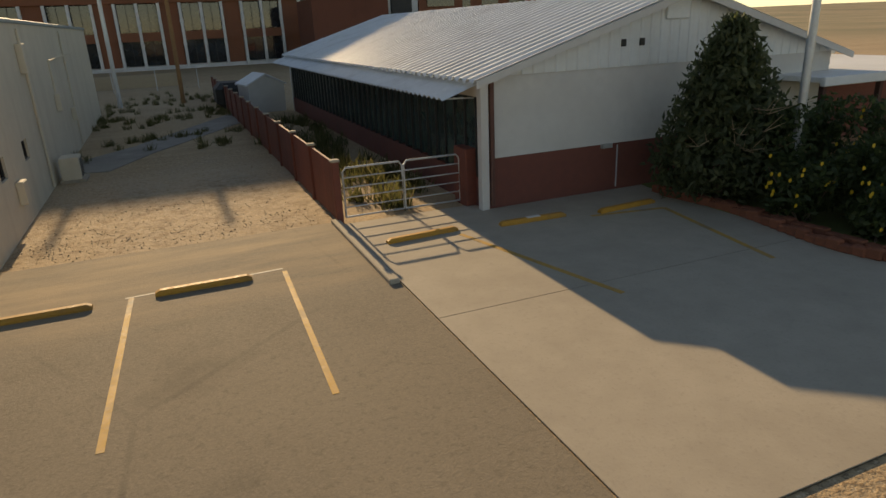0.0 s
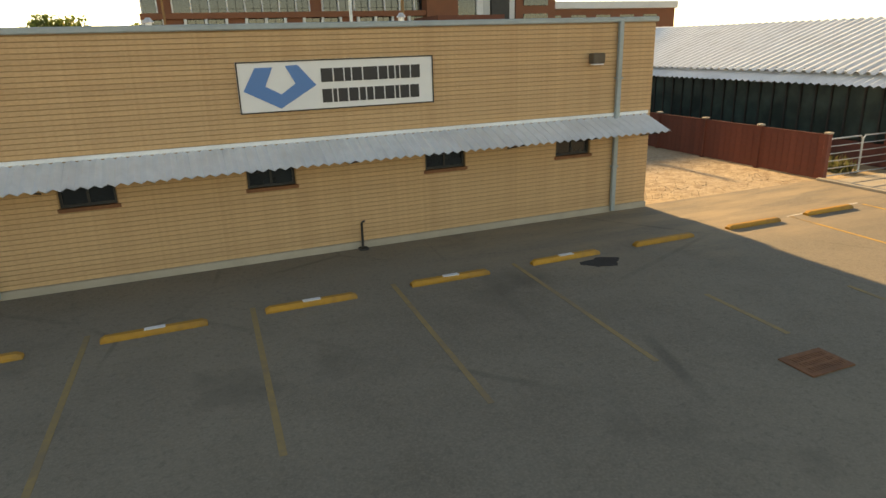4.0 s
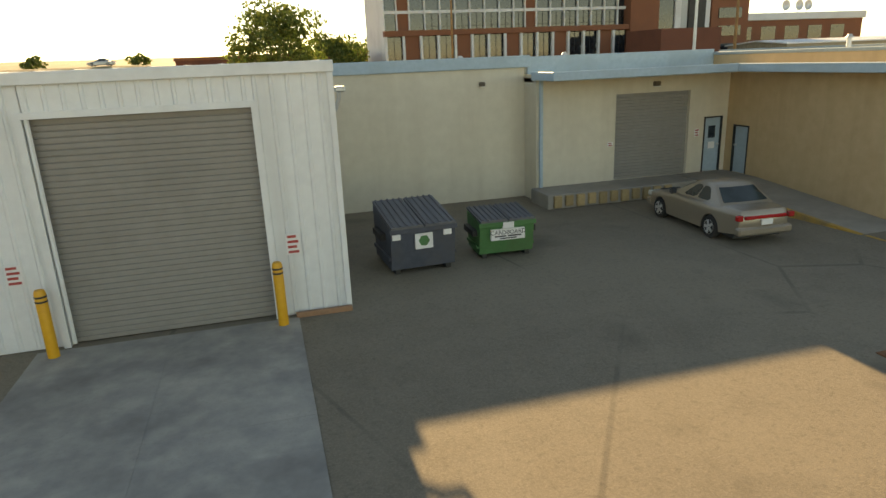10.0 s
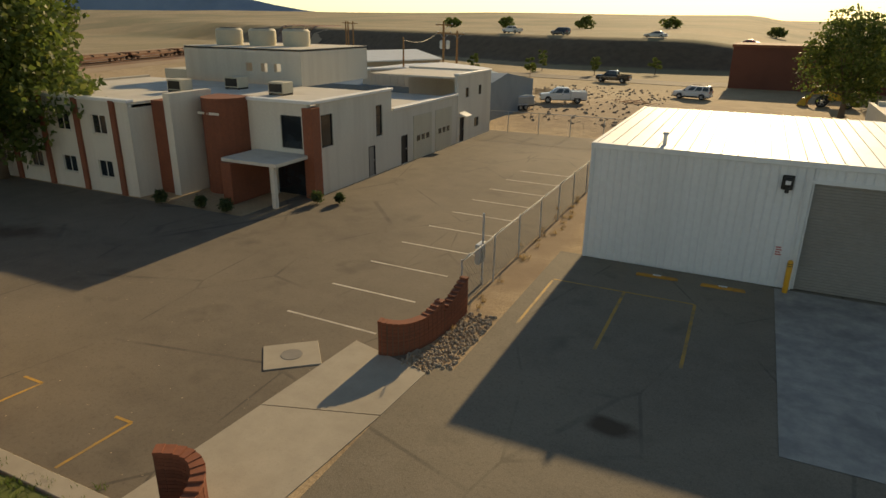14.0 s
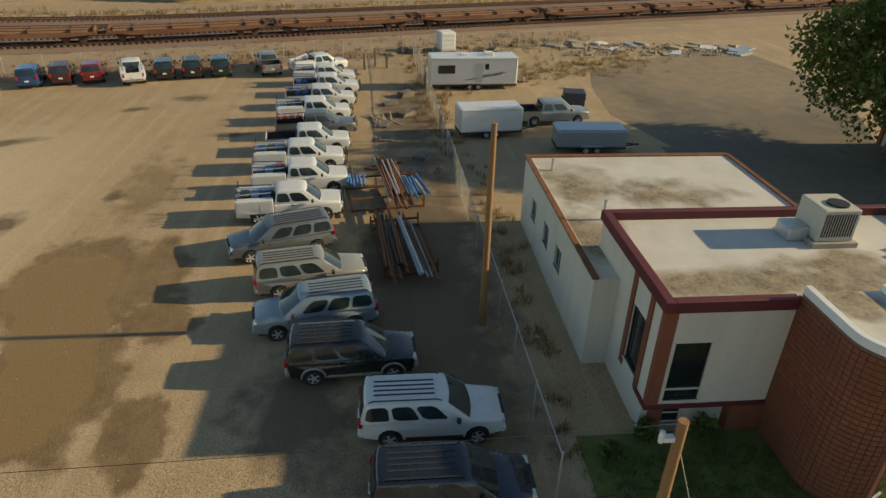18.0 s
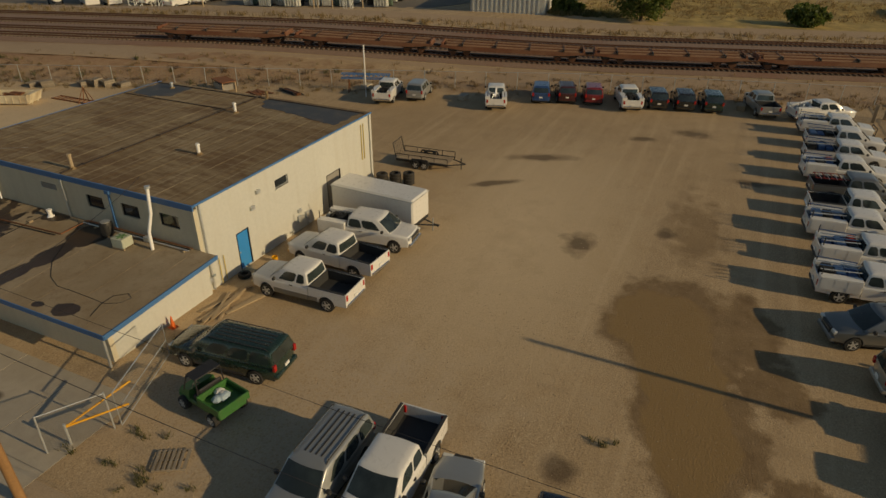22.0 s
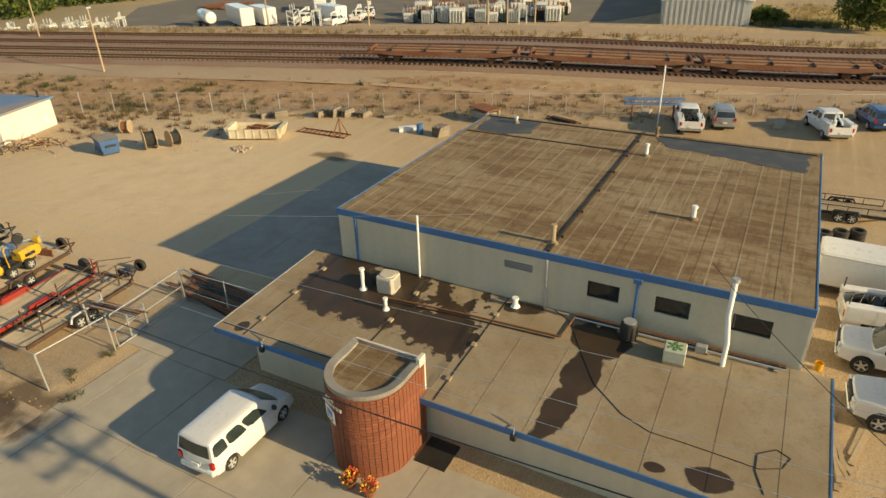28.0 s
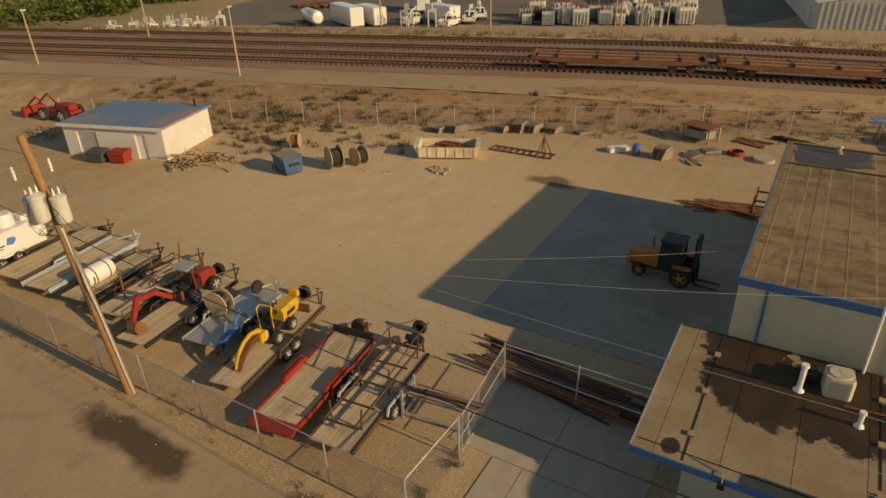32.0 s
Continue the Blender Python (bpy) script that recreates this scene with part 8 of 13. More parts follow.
def pickup(col, label, L=5.75, cab_l=1.75, bed="open", crew=True, lower=None, load=None, liner=True, bull=False, W=0.98):
    """bed: open, service or flat."""
    v = thing("pickup_truck", label, "pickup truck")
    p, h = PAINT[col], L / 2
    r, xf, xr = 0.40, h - 0.98, -h + 1.15
    xb = h - 1.95 - cab_l
    prof = [(xb, 0.48), (xf - 0.5, 0.46), *arch(xf, 0.47, 0.42), (xf + 0.48, 0.46), (h - 0.04, 0.50), (h, 0.72), (h - 0.03, 1.02), (h - 0.14, 1.13), (h - 1.25, 1.22), (xb, 1.24)]
    part("body", shell(prof, W, h, 0.11, 0.07, 0.93), p, v, smooth=True)
    part("chassis", Geo().box(-h + 0.1, -0.45, 0.32, h - 0.3, 0.45, 0.55), TRIM, v)
    sides = ((0.05, 0.36), (0.41, 0.80)) if crew else ((0.08, 0.30), (0.35, 0.78))
    cabin(v, p, xb + 0.02, h - 1.22, xb + 0.14, h - 1.22 - 0.78, 1.20, 1.84, W * 0.94, W * 0.80, sides)
    wheels(v, (xf, xr), 1.72, r, 0.26)
    bx1 = xb - 0.04
    top = 1.26
    side = [(-h, 0.60), (-h + 0.02, 0.52), (xr - 0.5, 0.50), *arch(xr, 0.47, 0.44), (xr + 0.5, 0.50), (bx1, 0.50), (bx1, top), (-h, top)]
    if bed in ("open", "service"):
        bt = part("bed", Geo().box(-h + 0.05, -W + 0.1, 0.66, bx1, W - 0.1, 0.72), TRIM if liner else p, v, "dark bed floor" if liner else "")
        for s in (-1, 1):
            part("bed_side", shell(side, W, h, 0.03, 0.03, 0.8, *((-W, -W + 0.12) if s < 0 else (W - 0.12, W))), p, v)
            part("bed_rail", Geo().box(-h + 0.05, s * (W - 0.13), top - 0.01, bx1, s * (W - 0.005), top + 0.03, 0.01), TRIM, v)
            if liner:
                part("bed_liner", Geo().box(-h + 0.06, s * (W - 0.13), 0.72, bx1, s * (W - 0.16), top - 0.02), TRIM, v)
        part("bed_front", Geo().box(bx1 - 0.05, -W + 0.05, 0.6, bx1, W - 0.05, top), TRIM if liner else p, v)
        part("tailgate", Geo().box(-h - 0.01, -W + 0.1, 0.62, -h + 0.06, W - 0.1, top, 0.015), p, v)
    if bed == "service":
        for s in (-1, 1):
            cb = part("tool_cabinet", Geo().box(-h + 0.02, s * (W - 0.42), 0.70, bx1, s * (W + 0.06), 1.48, 0.03), p, v, "side tool cabinet")
            for k in range(3):
                x0 = -h + 0.12 + k * (bx1 + h - 0.2) / 3
                part("cabinet_door", Geo().box(x0, s * (W + 0.05), 0.98 if k == 1 else 0.8, x0 + (bx1 + h - 0.2) / 3 - 0.06, s * (W + 0.075), 1.40), p, cb)
        for s in (-1, 1):
            part("rack_post", Geo().tube([(-h + 0.1, s * 0.8, 1.48), (-h + 0.1, s * 0.8, 1.95)], 0.03, 6), TRIM, v)
    if bed == "flat":
        part("flat_deck", Geo().box(-h - 0.05, -W - 0.03, 0.86, bx1, W + 0.03, 0.96, 0.01), TRIM, v)
        part("headache_rack", Geo().tube([(bx1 - 0.05, -W, 0.96), (bx1 - 0.05, -W, 1.75), (bx1 - 0.05, W, 1.75), (bx1 - 0.05, W, 0.96)], 0.035, 6), TRIM, v)
    fittings(v, L, W, (h - 1.6, 1.22), 0.86, 0.34, 0.98, 1.05, CHROME if not bull else TRIM, low=0.42)
    if lower:
        for s in (-1, 1):
            part("lower_body", Geo().box(xb, s * (W - 0.1), 0.46, xf - 0.5, s * (W + 0.012), 0.74), PAINT[lower], v)
            part("lower_body", Geo().box(xr + 0.52, s * (W - 0.1), 0.5, bx1, s * (W + 0.012), 0.74), PAINT[lower], v)
    if bull:
        part("brush_guard", Geo().tube([(h + 0.1, -0.7, 0.5), (h + 0.14, -0.7, 1.15), (h + 0.14, 0.7, 1.15), (h + 0.1, 0.7, 0.5)], 0.035, 6).tube([(h + 0.13, -0.7, 0.85), (h + 0.13, 0.7, 0.85)], 0.03, 6), TRIM, v)
    for s in (-1, 1):
        part("door_handle", Geo().box(xb + 0.9, s * (W - 0.01), 1.08, xb + 1.06, s * (W + 0.025), 1.12), TRIM, v)
    return v


BLUE_BIN = surf("blue_tool_box", (0.03, 0.09, 0.22), (0.045, 0.12, 0.27), 8, 1, 0.6)
RED_ITEM = surf("red_machine", (0.27, 0.018, 0.013), (0.34, 0.028, 0.018), 8, 1, 0.6, 0, 0.1, (0.25, 0.05, 0.03), 0.5)
YEL_ITEM = surf("machine_yellow", (0.58, 0.34, 0.025), (0.66, 0.40, 0.035), 8, 1, 0.55, 0, 0.08, (0.34, 0.20, 0.05), 0.7)


def load_truck(v, kind, x0, x1, z=0.74, seed=0):
    """Tools and stock carried on a truck bed."""
    r = random.Random(seed)
    if kind in ("blue", "mixed"):
        for k in range(3):
            x = x0 + (x1 - x0) * (k + 0.1) / 3
            part("tool_box", Geo().box(x, -0.5, z, x + (x1 - x0) / 3.6, 0.5, z + r.uniform(0.5, 0.85), 0.03), BLUE_BIN if (k + seed) % 3 else DARK_METAL, v)
        for k in range(4):
            y = -0.6 + 0.4 * k
            part("pipe_load", Geo().tube([(x0 - 0.15, y, z + 0.95 + 0.03 * k), (x1, y * 0.9, z + 0.98)], 0.035, 5), BLUE_BIN if k % 2 else GALV, v)
    if kind == "mixed":
        part("red_machine", Geo().box(x1 - 0.5, 0.0, z + 0.3, x1 - 0.05, 0.55, z + 0.95, 0.06), RED_ITEM, v)
    if kind == "ladder":
        for s in (-0.5, 0.5):
            part("rack_rail", Geo().tube([(x0 - 0.1, s, z + 0.85), (x1 + 0.2, s, z + 0.9)], 0.03, 5), RED_ITEM, v)
        for k in range(8):
            x = x0 + (x1 - x0) * k / 7
            part("rack_rung", Geo().tube([(x, -0.62, z + 0.86), (x, 0.62, z + 0.86)], 0.03, 5), GALV if k % 2 else RED_ITEM, v)
    if kind == "welder":
        part("welder", Geo().box(x0 + 0.9, -0.45, z, x1 - 0.3, 0.35, z + 0.75, 0.05), DARK_METAL, v)
        part("reel", Geo().lathe([(0.0, -0.15), (0.35, -0.15), (0.35, 0.15), (0, 0.15)], (x0 + 0.5, 0.1, z + 0.4), "y", 14), DARK_METAL, v)
        for k in range(4):
            part("hose", Geo().tube([(x0 + 0.3 * k, -0.6, z + 0.4), (x0 + 0.4 * k + 0.2, 0.0, z + 0.9), (x0 + 0.5 * k, 0.6, z + 0.5)], 0.03, 5), DARK_METAL, v)
    if kind == "crane":
        part("boom", Geo().tube([(x1 - 0.2, 0, z + 0.2), (x1 - 0.3, 0, z + 1.2), (x0 - 0.2, 0.1, z + 0.75)], 0.09, 6), WHITE_ROOF, v)
        part("boom_foot", Geo().cyl((x1 - 0.2, 0, z), (x1 - 0.2, 0, z + 0.6), 0.22), WHITE_ROOF, v)
        for s in (-1, 1):
            part("boom_brace", Geo().tube([(x0 + 0.2, s * 0.5, z), (x0 + 0.8, s * 0.2, z + 0.9)], 0.04, 5), GALV, v)
        part("winch", Geo().box(x0 + 0.1, -0.4, z, x0 + 0.9, 0.4, z + 0.4, 0.05), BLUE_BIN if seed % 2 else DARK_METAL, v)


def park(v, x, y, heading):
    v.matrix_basis = pose(x, y, 0.0, 0, 0, heading)
    return v


# row along the northern fence, from the street inwards
park(suv("navy", "dark navy suv with roof rails parked in shade"), -65.6, -25.0, 90)
park(suv("white", "white suv with roof rails and dark glass"), -68.75, -25.4, 90)
park(suv("black", "black suv with silver lower trim", two_tone="champagne"), -72.05, -28.2, 93)
park(suv("pale", "pale blue-grey suv facing the yard", L=5.05), -75.05, -29.85, -80)
park(suv("champagne", "champagne silver suv with roof rails", L=5.05), -78.1, -30.3, 101)
park(suv("grey", "large grey suv facing the yard", L=5.2), -81.55, -32.1, -72)
SPECS = [(-85.0, "service", "white", "blue", "white service pickup with side tool cabinets"), (-88.6, "service", "white", "mixed", "white service pickup with blue tool boxes"), (-92.2, "service", "white", "blue", "white service pickup with blue pipe load"),
         (-95.4, "open", "white", None, "white pickup with dark empty bed"), (-98.7, "open", "grey", "ladder", "grey pickup with red and white ladder rack"), (-102.2, "service", "white", "mixed", "white service pickup with loaded rack"),
         (-106.0, "open", "white", "blue", "white pickup loaded with blue boxes"), (-109.8, "open", "white", "blue", "white pickup loaded with blue boxes"), (-113.4, "service", "white", "blue", "white service pickup at the row's end")]
for k, (x, bed, col, ld, lab) in enumerate(SPECS):
    v = pickup(col, lab, bed=bed, bull=k != 3, crew=k % 2 == 0)
    if ld:
        load_truck(v, ld, -2.7, -0.95, 0.74, k)
    park(v, x - 0.5, -32.1 + 0.25 * math.sin(k * 2.1), 97 + rng.uniform(-2, 2))
    tagged(v, group="trucks along the fence")
# back row along the rail fence, noses to the fence
BACK = [(-105.4, -72.5, "t", "white", "welder", "white service truck with dark equipment"), (-107.3, -70.0, "s", "silver", None, "silver suv seen from behind"), (-108.3, -61.6, "t", "white", "crane", "white truck with small crane on its bed"),
        (-111.9, -58.2, "s", "blue", None, "blue suv in the back row"), (-113.0, -55.8, "s", "maroon", None, "dark maroon suv in the back row"), (-113.6, -53.3, "s", "red", None, "red suv in the back row"), (-113.5, -49.6, "t", "white", "welder", "white truck with spare wheel and equipment"),
        (-114.7, -47.2, "s", "black", None, "black suv in the back row"), (-115.3, -44.8, "s", "black", None, "black suv in the back row"), (-115.9, -42.3, "s", "green", None, "dark green suv in the back row"), (-116.8, -37.6, "t", "silver", None, "silver pickup with open bed")]
for k, (x, y, kind, col, ld, lab) in enumerate(BACK):
    v = suv(col, lab, rails=k % 2 == 0, L=4.6) if kind == "s" else pickup(col, lab, bed="open" if ld is None else "service")
    if ld:
        load_truck(v, ld, -2.7, -0.95, 0.74, k + 20)
    hd = 180 + 17 + rng.uniform(-4, 4)
    park(v, x + 2.4 * math.cos(radians(hd)), y + 2.4 * math.sin(radians(hd)), hd)
    tagged(v, group="vehicles along the rail fence")
v = pickup("white", "white truck with raised crane booms", bed="service")
load_truck(v, "crane", -2.7, -0.95, 0.74, 3)
park(v, -118.4, -33.2, 118)
# beside the shop
v = park(pickup("white", "white pickup with grey lower body and black bed", lower="grey", cab_l=1.6, crew=False), -73.45, -58.75, -88)
v = park(pickup("white", "white pickup with black bed liner", cab_l=1.75), -76.8, -59.1, -93)
v = pickup("white", "white crew-cab service pickup with welding gear", bed="service", cab_l=2.1, L=5.9)
load_truck(v, "welder", -2.8, -1.2, 0.74, 5)
park(v, -80.0, -58.9, 96)
park(suv("green", "long dark green suv with roof rails", L=5.5), -67.45, -58.5, -84)
# nearest the street
park(suv("silver", "silver suv with ribbed roof", L=5.05), -63.4, -51.1, 1)
park(pickup("white", "older white pickup with dark bed", liner=True, cab_l=1.7), -64.4, -48.75, 3)
park(sedan("silver", "silver hatchback seen from behind", L=4.6), -64.0, -46.4, 190)
park(suv("silver", "silver suv with dark blue roof", L=4.9, roof="navy"), -62.95, -42.75, 4)
park(suv("grey", "grey suv with ribbed roof", L=4.8), -63.0, -39.7, 188)
park(sedan("gold", "beige-gold sedan parked by the loading dock", L=4.5), -33.2, 15.85, 87)
park(pickup("silver", "silver crew-cab pickup behind the office", cab_l=2.1), -101.9, -13.3, 95)
# boxy white car on the apron
v = thing("box_car", "white boxy compact car on the concrete apron", "car")
h_, W_ = 2.12, 0.88
pf = [(-h_, 0.5), (-h_ + 0.05, 0.28), (-1.78, 0.26), *arch(-1.35, 0.38, 0.30), (-0.92, 0.22), (0.98, 0.22), *arch(1.38, 0.38, 0.30), (1.8, 0.28), (h_ - 0.04, 0.32), (h_, 0.55), (h_ - 0.1, 0.78), (1.3, 0.98), (-h_ + 0.02, 1.0)]
part("body", shell(pf, W_, h_, 0.12, 0.09, 0.72), PAINT["white"], v, smooth=True)
cabin(v, PAINT["white"], -h_ + 0.02, 1.35, -h_ + 0.14, 0.55, 0.97, 1.60, W_ * 0.96, W_ * 0.84, ((0.03, 0.22), (0.25, 0.50), (0.53, 0.82)))
wheels(v, (1.38, -1.35), 1.5, 0.32, 0.2)
fittings(v, 4.24, W_, (0.9, 0.98), 0.62, 0.26, 0.62, 0.6, PAINT["white"], low=0.24)
park(v, -61.85, -81.2, 181)
v.location.z = 0.03


# ---------------------------------------------------------------- trailers
def box_trailer(x, y, turn, col, label, L, W, H, tongue=1.1, stripe=None):
    t = thing("box_trailer", label, "trailer", pose(x, y, 0, 0, 0, turn))
    h = L / 2
    part("box", Geo().box(-h, -W / 2, 0.5, h, W / 2, H, 0.10), col, t)
    part("roof_trim", Geo().box(-h - 0.01, -W / 2 - 0.012, H - 0.16, h + 0.01, W / 2 + 0.012, H - 0.10), GALV, t)
    part("frame", Geo().box(-h, -W / 2 + 0.1, 0.36, h, W / 2 - 0.1, 0.5), TRIM, t)
    for s in (-1, 1):
        part("fender", Geo().box(-0.85, s * W / 2, 0.62, 0.75, s * (W / 2 + 0.2), 0.68, 0.02), GALV, t)
        part("tongue_bar", Geo().tube([(h - 0.2, s * 0.5, 0.42), (h + tongue, 0, 0.42)], 0.05, 6), TRIM, t)
    part("jack", Geo().cyl((h + tongue * 0.75, 0, 0.0), (h + tongue * 0.75, 0, 0.85), 0.04), GALV, t)
    part("coupler", Geo().box(h + tongue - 0.1, -0.07, 0.38, h + tongue + 0.15, 0.07, 0.48), TRIM, t)
    part("rear_door_seam", Geo().box(-h - 0.012, -0.02, 0.55, -h, 0.02, H - 0.15).box(-h - 0.012, -W / 2 + 0.08, 0.55, -h, -W / 2 + 0.12, H - 0.15).box(-h - 0.012, W / 2 - 0.12, 0.55, -h, W / 2 - 0.08, H - 0.15), GALV, t)
    wheels(t, (-0.42, 0.38), W + 0.12, 0.33, 0.2)
    if stripe:
        for s in (-1, 1):
            part("stripe", Geo().box(-h * 0.9, s * W / 2, 0.95, h * 0.9, s * (W / 2 + 0.006), 1.05), stripe, t)
    return t


box_trailer(-83.0, -59.9, 88, PAINT["white"], "white enclosed box trailer beside the shop", 6.0, 2.1, 2.25)
box_trailer(-99.2, -18.9, 96, PAINT["white"], "white enclosed box trailer behind the fence", 4.8, 2.1, 2.3)
box_trailer(-95.6, -12.1, 88, PAINT["pale"], "pale blue enclosed box trailer", 5.0, 2.1, 1.8)
rv = box_trailer(-112.9, -18.4, 92, PAINT["white"], "long white travel trailer with dark graphics", 8.2, 2.4, 3.0, 1.3)
for s in (-1, 1):
    for x0, x1, z0, z1 in ((-3.4, -1.8, 1.55, 2.3), (1.0, 1.35, 1.9, 2.4)):
        part("window", Geo().box(x0, s * 1.2, z0, x1, s * 1.215, z1), GLASS, rv)
    part("door", Geo().box(0.1, s * 1.2, 0.7, 0.8, s * 1.213, 2.5), GALV, rv)
    for k in range(3):
        part("graphic", Geo().prism([(-1.4 + 0.5 * k, 0.9), (1.6 + 0.6 * k, 1.25 + 0.12 * k), (2.4 + 0.5 * k, 1.7), (1.0, 1.32 + 0.08 * k)], s * 1.2, s * 1.208, "y"), TRIM if k % 2 else GALV, rv, "dark swoosh graphic")
part("roof_vent", Geo().box(-1.2, -0.3, 3.0, -0.6, 0.3, 3.15, 0.03).box(1.0, -0.35, 3.0, 1.9, 0.35, 3.28, 0.05), WHITE_ROOF, rv)


def utility_trailer(x, y, turn, label, L=3.6, W=1.8, gate=True, deck=PLANK, frame=DARK_METAL, fender=None, single=False, rails_h=0.45, planks=12, z=0.55, cross=False, lift=0.0):
    t = thing("flat_trailer", label, "trailer", pose(x, y, 0, 0, 0, turn))
    h = L / 2
    for s in (-1, 1):
        part("side_rail", Geo().box(-h, s * W / 2 - 0.05, z - 0.12, h, s * W / 2 + 0.05, z + 0.06, 0.01), frame, t)
        if rails_h:
            part("top_rail", Geo().tube([(-h, s * W / 2, z + rails_h), (h, s * W / 2, z + rails_h)], 0.03, 5), frame, t)
            for k in range(5):
                xx = -h + L * k / 4
                part("rail_post", Geo().tube([(xx, s * W / 2, z), (xx, s * W / 2, z + rails_h)], 0.025, 5), frame, t)
        part("fender", Geo().tube([(-0.85, s * (W / 2 + 0.16), z - 0.1), (-0.7, s * (W / 2 + 0.16), z + 0.2), (0.55 if not single else -0.05, s * (W / 2 + 0.16), z + 0.2), (0.7 if not single else 0.15, s * (W / 2 + 0.16), z - 0.1)], 0.07, 6), fender or frame, t)
        part("tongue_bar", Geo().tube([(h - 0.1, s * W * 0.4, z - 0.08), (h + 1.15, 0, z - 0.08)], 0.045, 6), frame, t)
    part("jack", Geo().tube([(h + 0.8, 0, 0.0), (h + 0.8, 0, z + 0.35)], 0.04, 6).tube([(h + 0.8, -0.2, z + 0.33), (h + 0.8, 0.2, z + 0.33)], 0.02, 5), frame, t)
    n_ = planks
    for k in range(n_):
        y0 = -W / 2 + 0.07 + k * (W - 0.14) / n_
        part("plank", Geo().box(-h + 0.02, y0, z - 0.02, h - 0.02, y0 + (W - 0.14) / n_ - 0.015, z + 0.03), deck, t)
    if cross:
        for k in range(6):
            xx = -h + L * (k + 0.3) / 6
            part("cross_beam", Geo().box(xx - 0.05, -W / 2 - 0.1, z + 0.04, xx + 0.05, W / 2 + 0.1, z + 0.16), frame, t)
    if gate:
        part("gate_frame", Geo().tube([(-h, -W / 2 + 0.05, z), (-h - 0.25, -W / 2 + 0.05, z + 1.2), (-h - 0.25, W / 2 - 0.05, z + 1.2), (-h, W / 2 - 0.05, z)], 0.03, 5), frame, t)
        for k in range(6):
            yy = -W / 2 + 0.2 + k * (W - 0.4) / 5
            part("gate_bar", Geo().tube([(-h, yy, z), (-h - 0.25, yy, z + 1.2)], 0.015, 4), frame, t)
    wheels(t, (-0.4,) if single else (-0.4, 0.3), W + 0.32, 0.33, 0.2)
    return t


utility_trailer(-92.6, -61.4, 95, "black utility trailer with mesh ramp gate", L=4.2)

# ---------------------------------------------------------------- poles and wires
def utility_pole(x, y, h, label, r=0.16, lean=(0, 0), arms=(), mat=None):
    p = thing("utility_pole", label, "pole", pose(x, y, 0))
    top = (lean[0], lean[1], h)
    at = lambda z: (lean[0] * z / h, lean[1] * z / h, z)
    part("shaft", Geo().tube([at(-0.3), at(h * 0.5), top], [r, r * 0.86, r * 0.68], 12), mat or POLE_WOOD, p, smooth=True)
    for z, half, off in arms:
        c = at(z)
        part("crossarm", Geo().box(c[0] - half, c[1] + off - 0.06, z - 0.07, c[0] + half, c[1] + off + 0.06, z + 0.07, 0.01), POLE_WOOD, p, "timber crossarm")
        for s in (-1, 1):
            part("brace", Geo().tube([(c[0] + s * half * 0.55, c[1] + off, z - 0.06), (c[0], c[1] + off * 0.7, z - 0.75)], 0.02, 5), GALV, p)
            for k in (0.92,):
                part("insulator", Geo().lathe([(0.015, 0.0), (0.025, 0.03), (0.05, 0.05), (0.035, 0.07), (0.055, 0.09), (0.035, 0.12), (0.045, 0.14), (0.015, 0.16)], (c[0] + s * half * k, c[1] + off, z + 0.06), "z", 10), WHITE_LABEL, p, "white porcelain insulator")
    return p


def wire(a, b, sag, r=0.012, n=14, label="thin black overhead cable between poles", mat=None):
    a, b = Vector(a), Vector(b)
    pts = [a.lerp(b, k / n) - Vector((0, 0, 4 * sag * (k / n) * (1 - k / n))) for k in range(n + 1)]
    return solid("overhead_wire", Geo().tube(pts, r, 4), mat or BLACK, label, "cable", "overhead cables")


utility_pole(-74.6, -22.8, 8.9, "bare brown wooden pole behind the office")
p = utility_pole(-60.3, -21.7, 8.2, "brown wooden pole with guy wire beside the lawn", 0.14)
part("bracket", Geo().box(-0.06, -0.3, 7.75, 0.06, -0.1, 7.85).cyl((-0.02, -0.32, 7.7), (-0.02, -0.32, 7.95), 0.05), WHITE_LABEL, p, "white insulator bracket")
part("guy_wire", Geo().tube([(0, 0, 7.7), (-1.2, 3.0, 0.1)], 0.012, 4), GALV, p)
p = utility_pole(-58.5, -60.1, 10.8, "tall brown wooden pole with stacked timber crossarms", 0.17, (0.1, 0.0), ((10.2, 1.35, 0.17), (10.2, 1.35, -0.17), (9.35, 1.35, -0.17)))
for s in (-1, 0.4, 1):
    part("strain_insulator", Geo().lathe([(0.02, -0.1), (0.06, -0.05), (0.04, 0.0), (0.07, 0.06), (0.04, 0.12), (0.07, 0.18), (0.04, 0.25), (0.07, 0.31), (0.02, 0.4)], (s * 1.2, 0.35, 10.2), "y", 10), WHITE_LABEL, p, "white strain insulator string")
    part("strain_insulator", Geo().lathe([(0.02, -0.4), (0.06, -0.3), (0.04, -0.24), (0.07, -0.18), (0.04, -0.12), (0.07, -0.06), (0.02, 0.05)], (s * 1.2, -0.3, 10.2), "y", 10), WHITE_LABEL, p, "white strain insulator string")
DRUM_GREY = surf("pale_drum_paint", (0.52, 0.52, 0.48), (0.60, 0.60, 0.55), 7.0, 0.8, 0.5, 0, 0.06, (0.40, 0.37, 0.30), 0.4)
p = utility_pole(-59.9, -103.4, 10.3, "leaning red-brown wooden pole with three grey transformers", 0.2, (-0.1, -2.0), ())
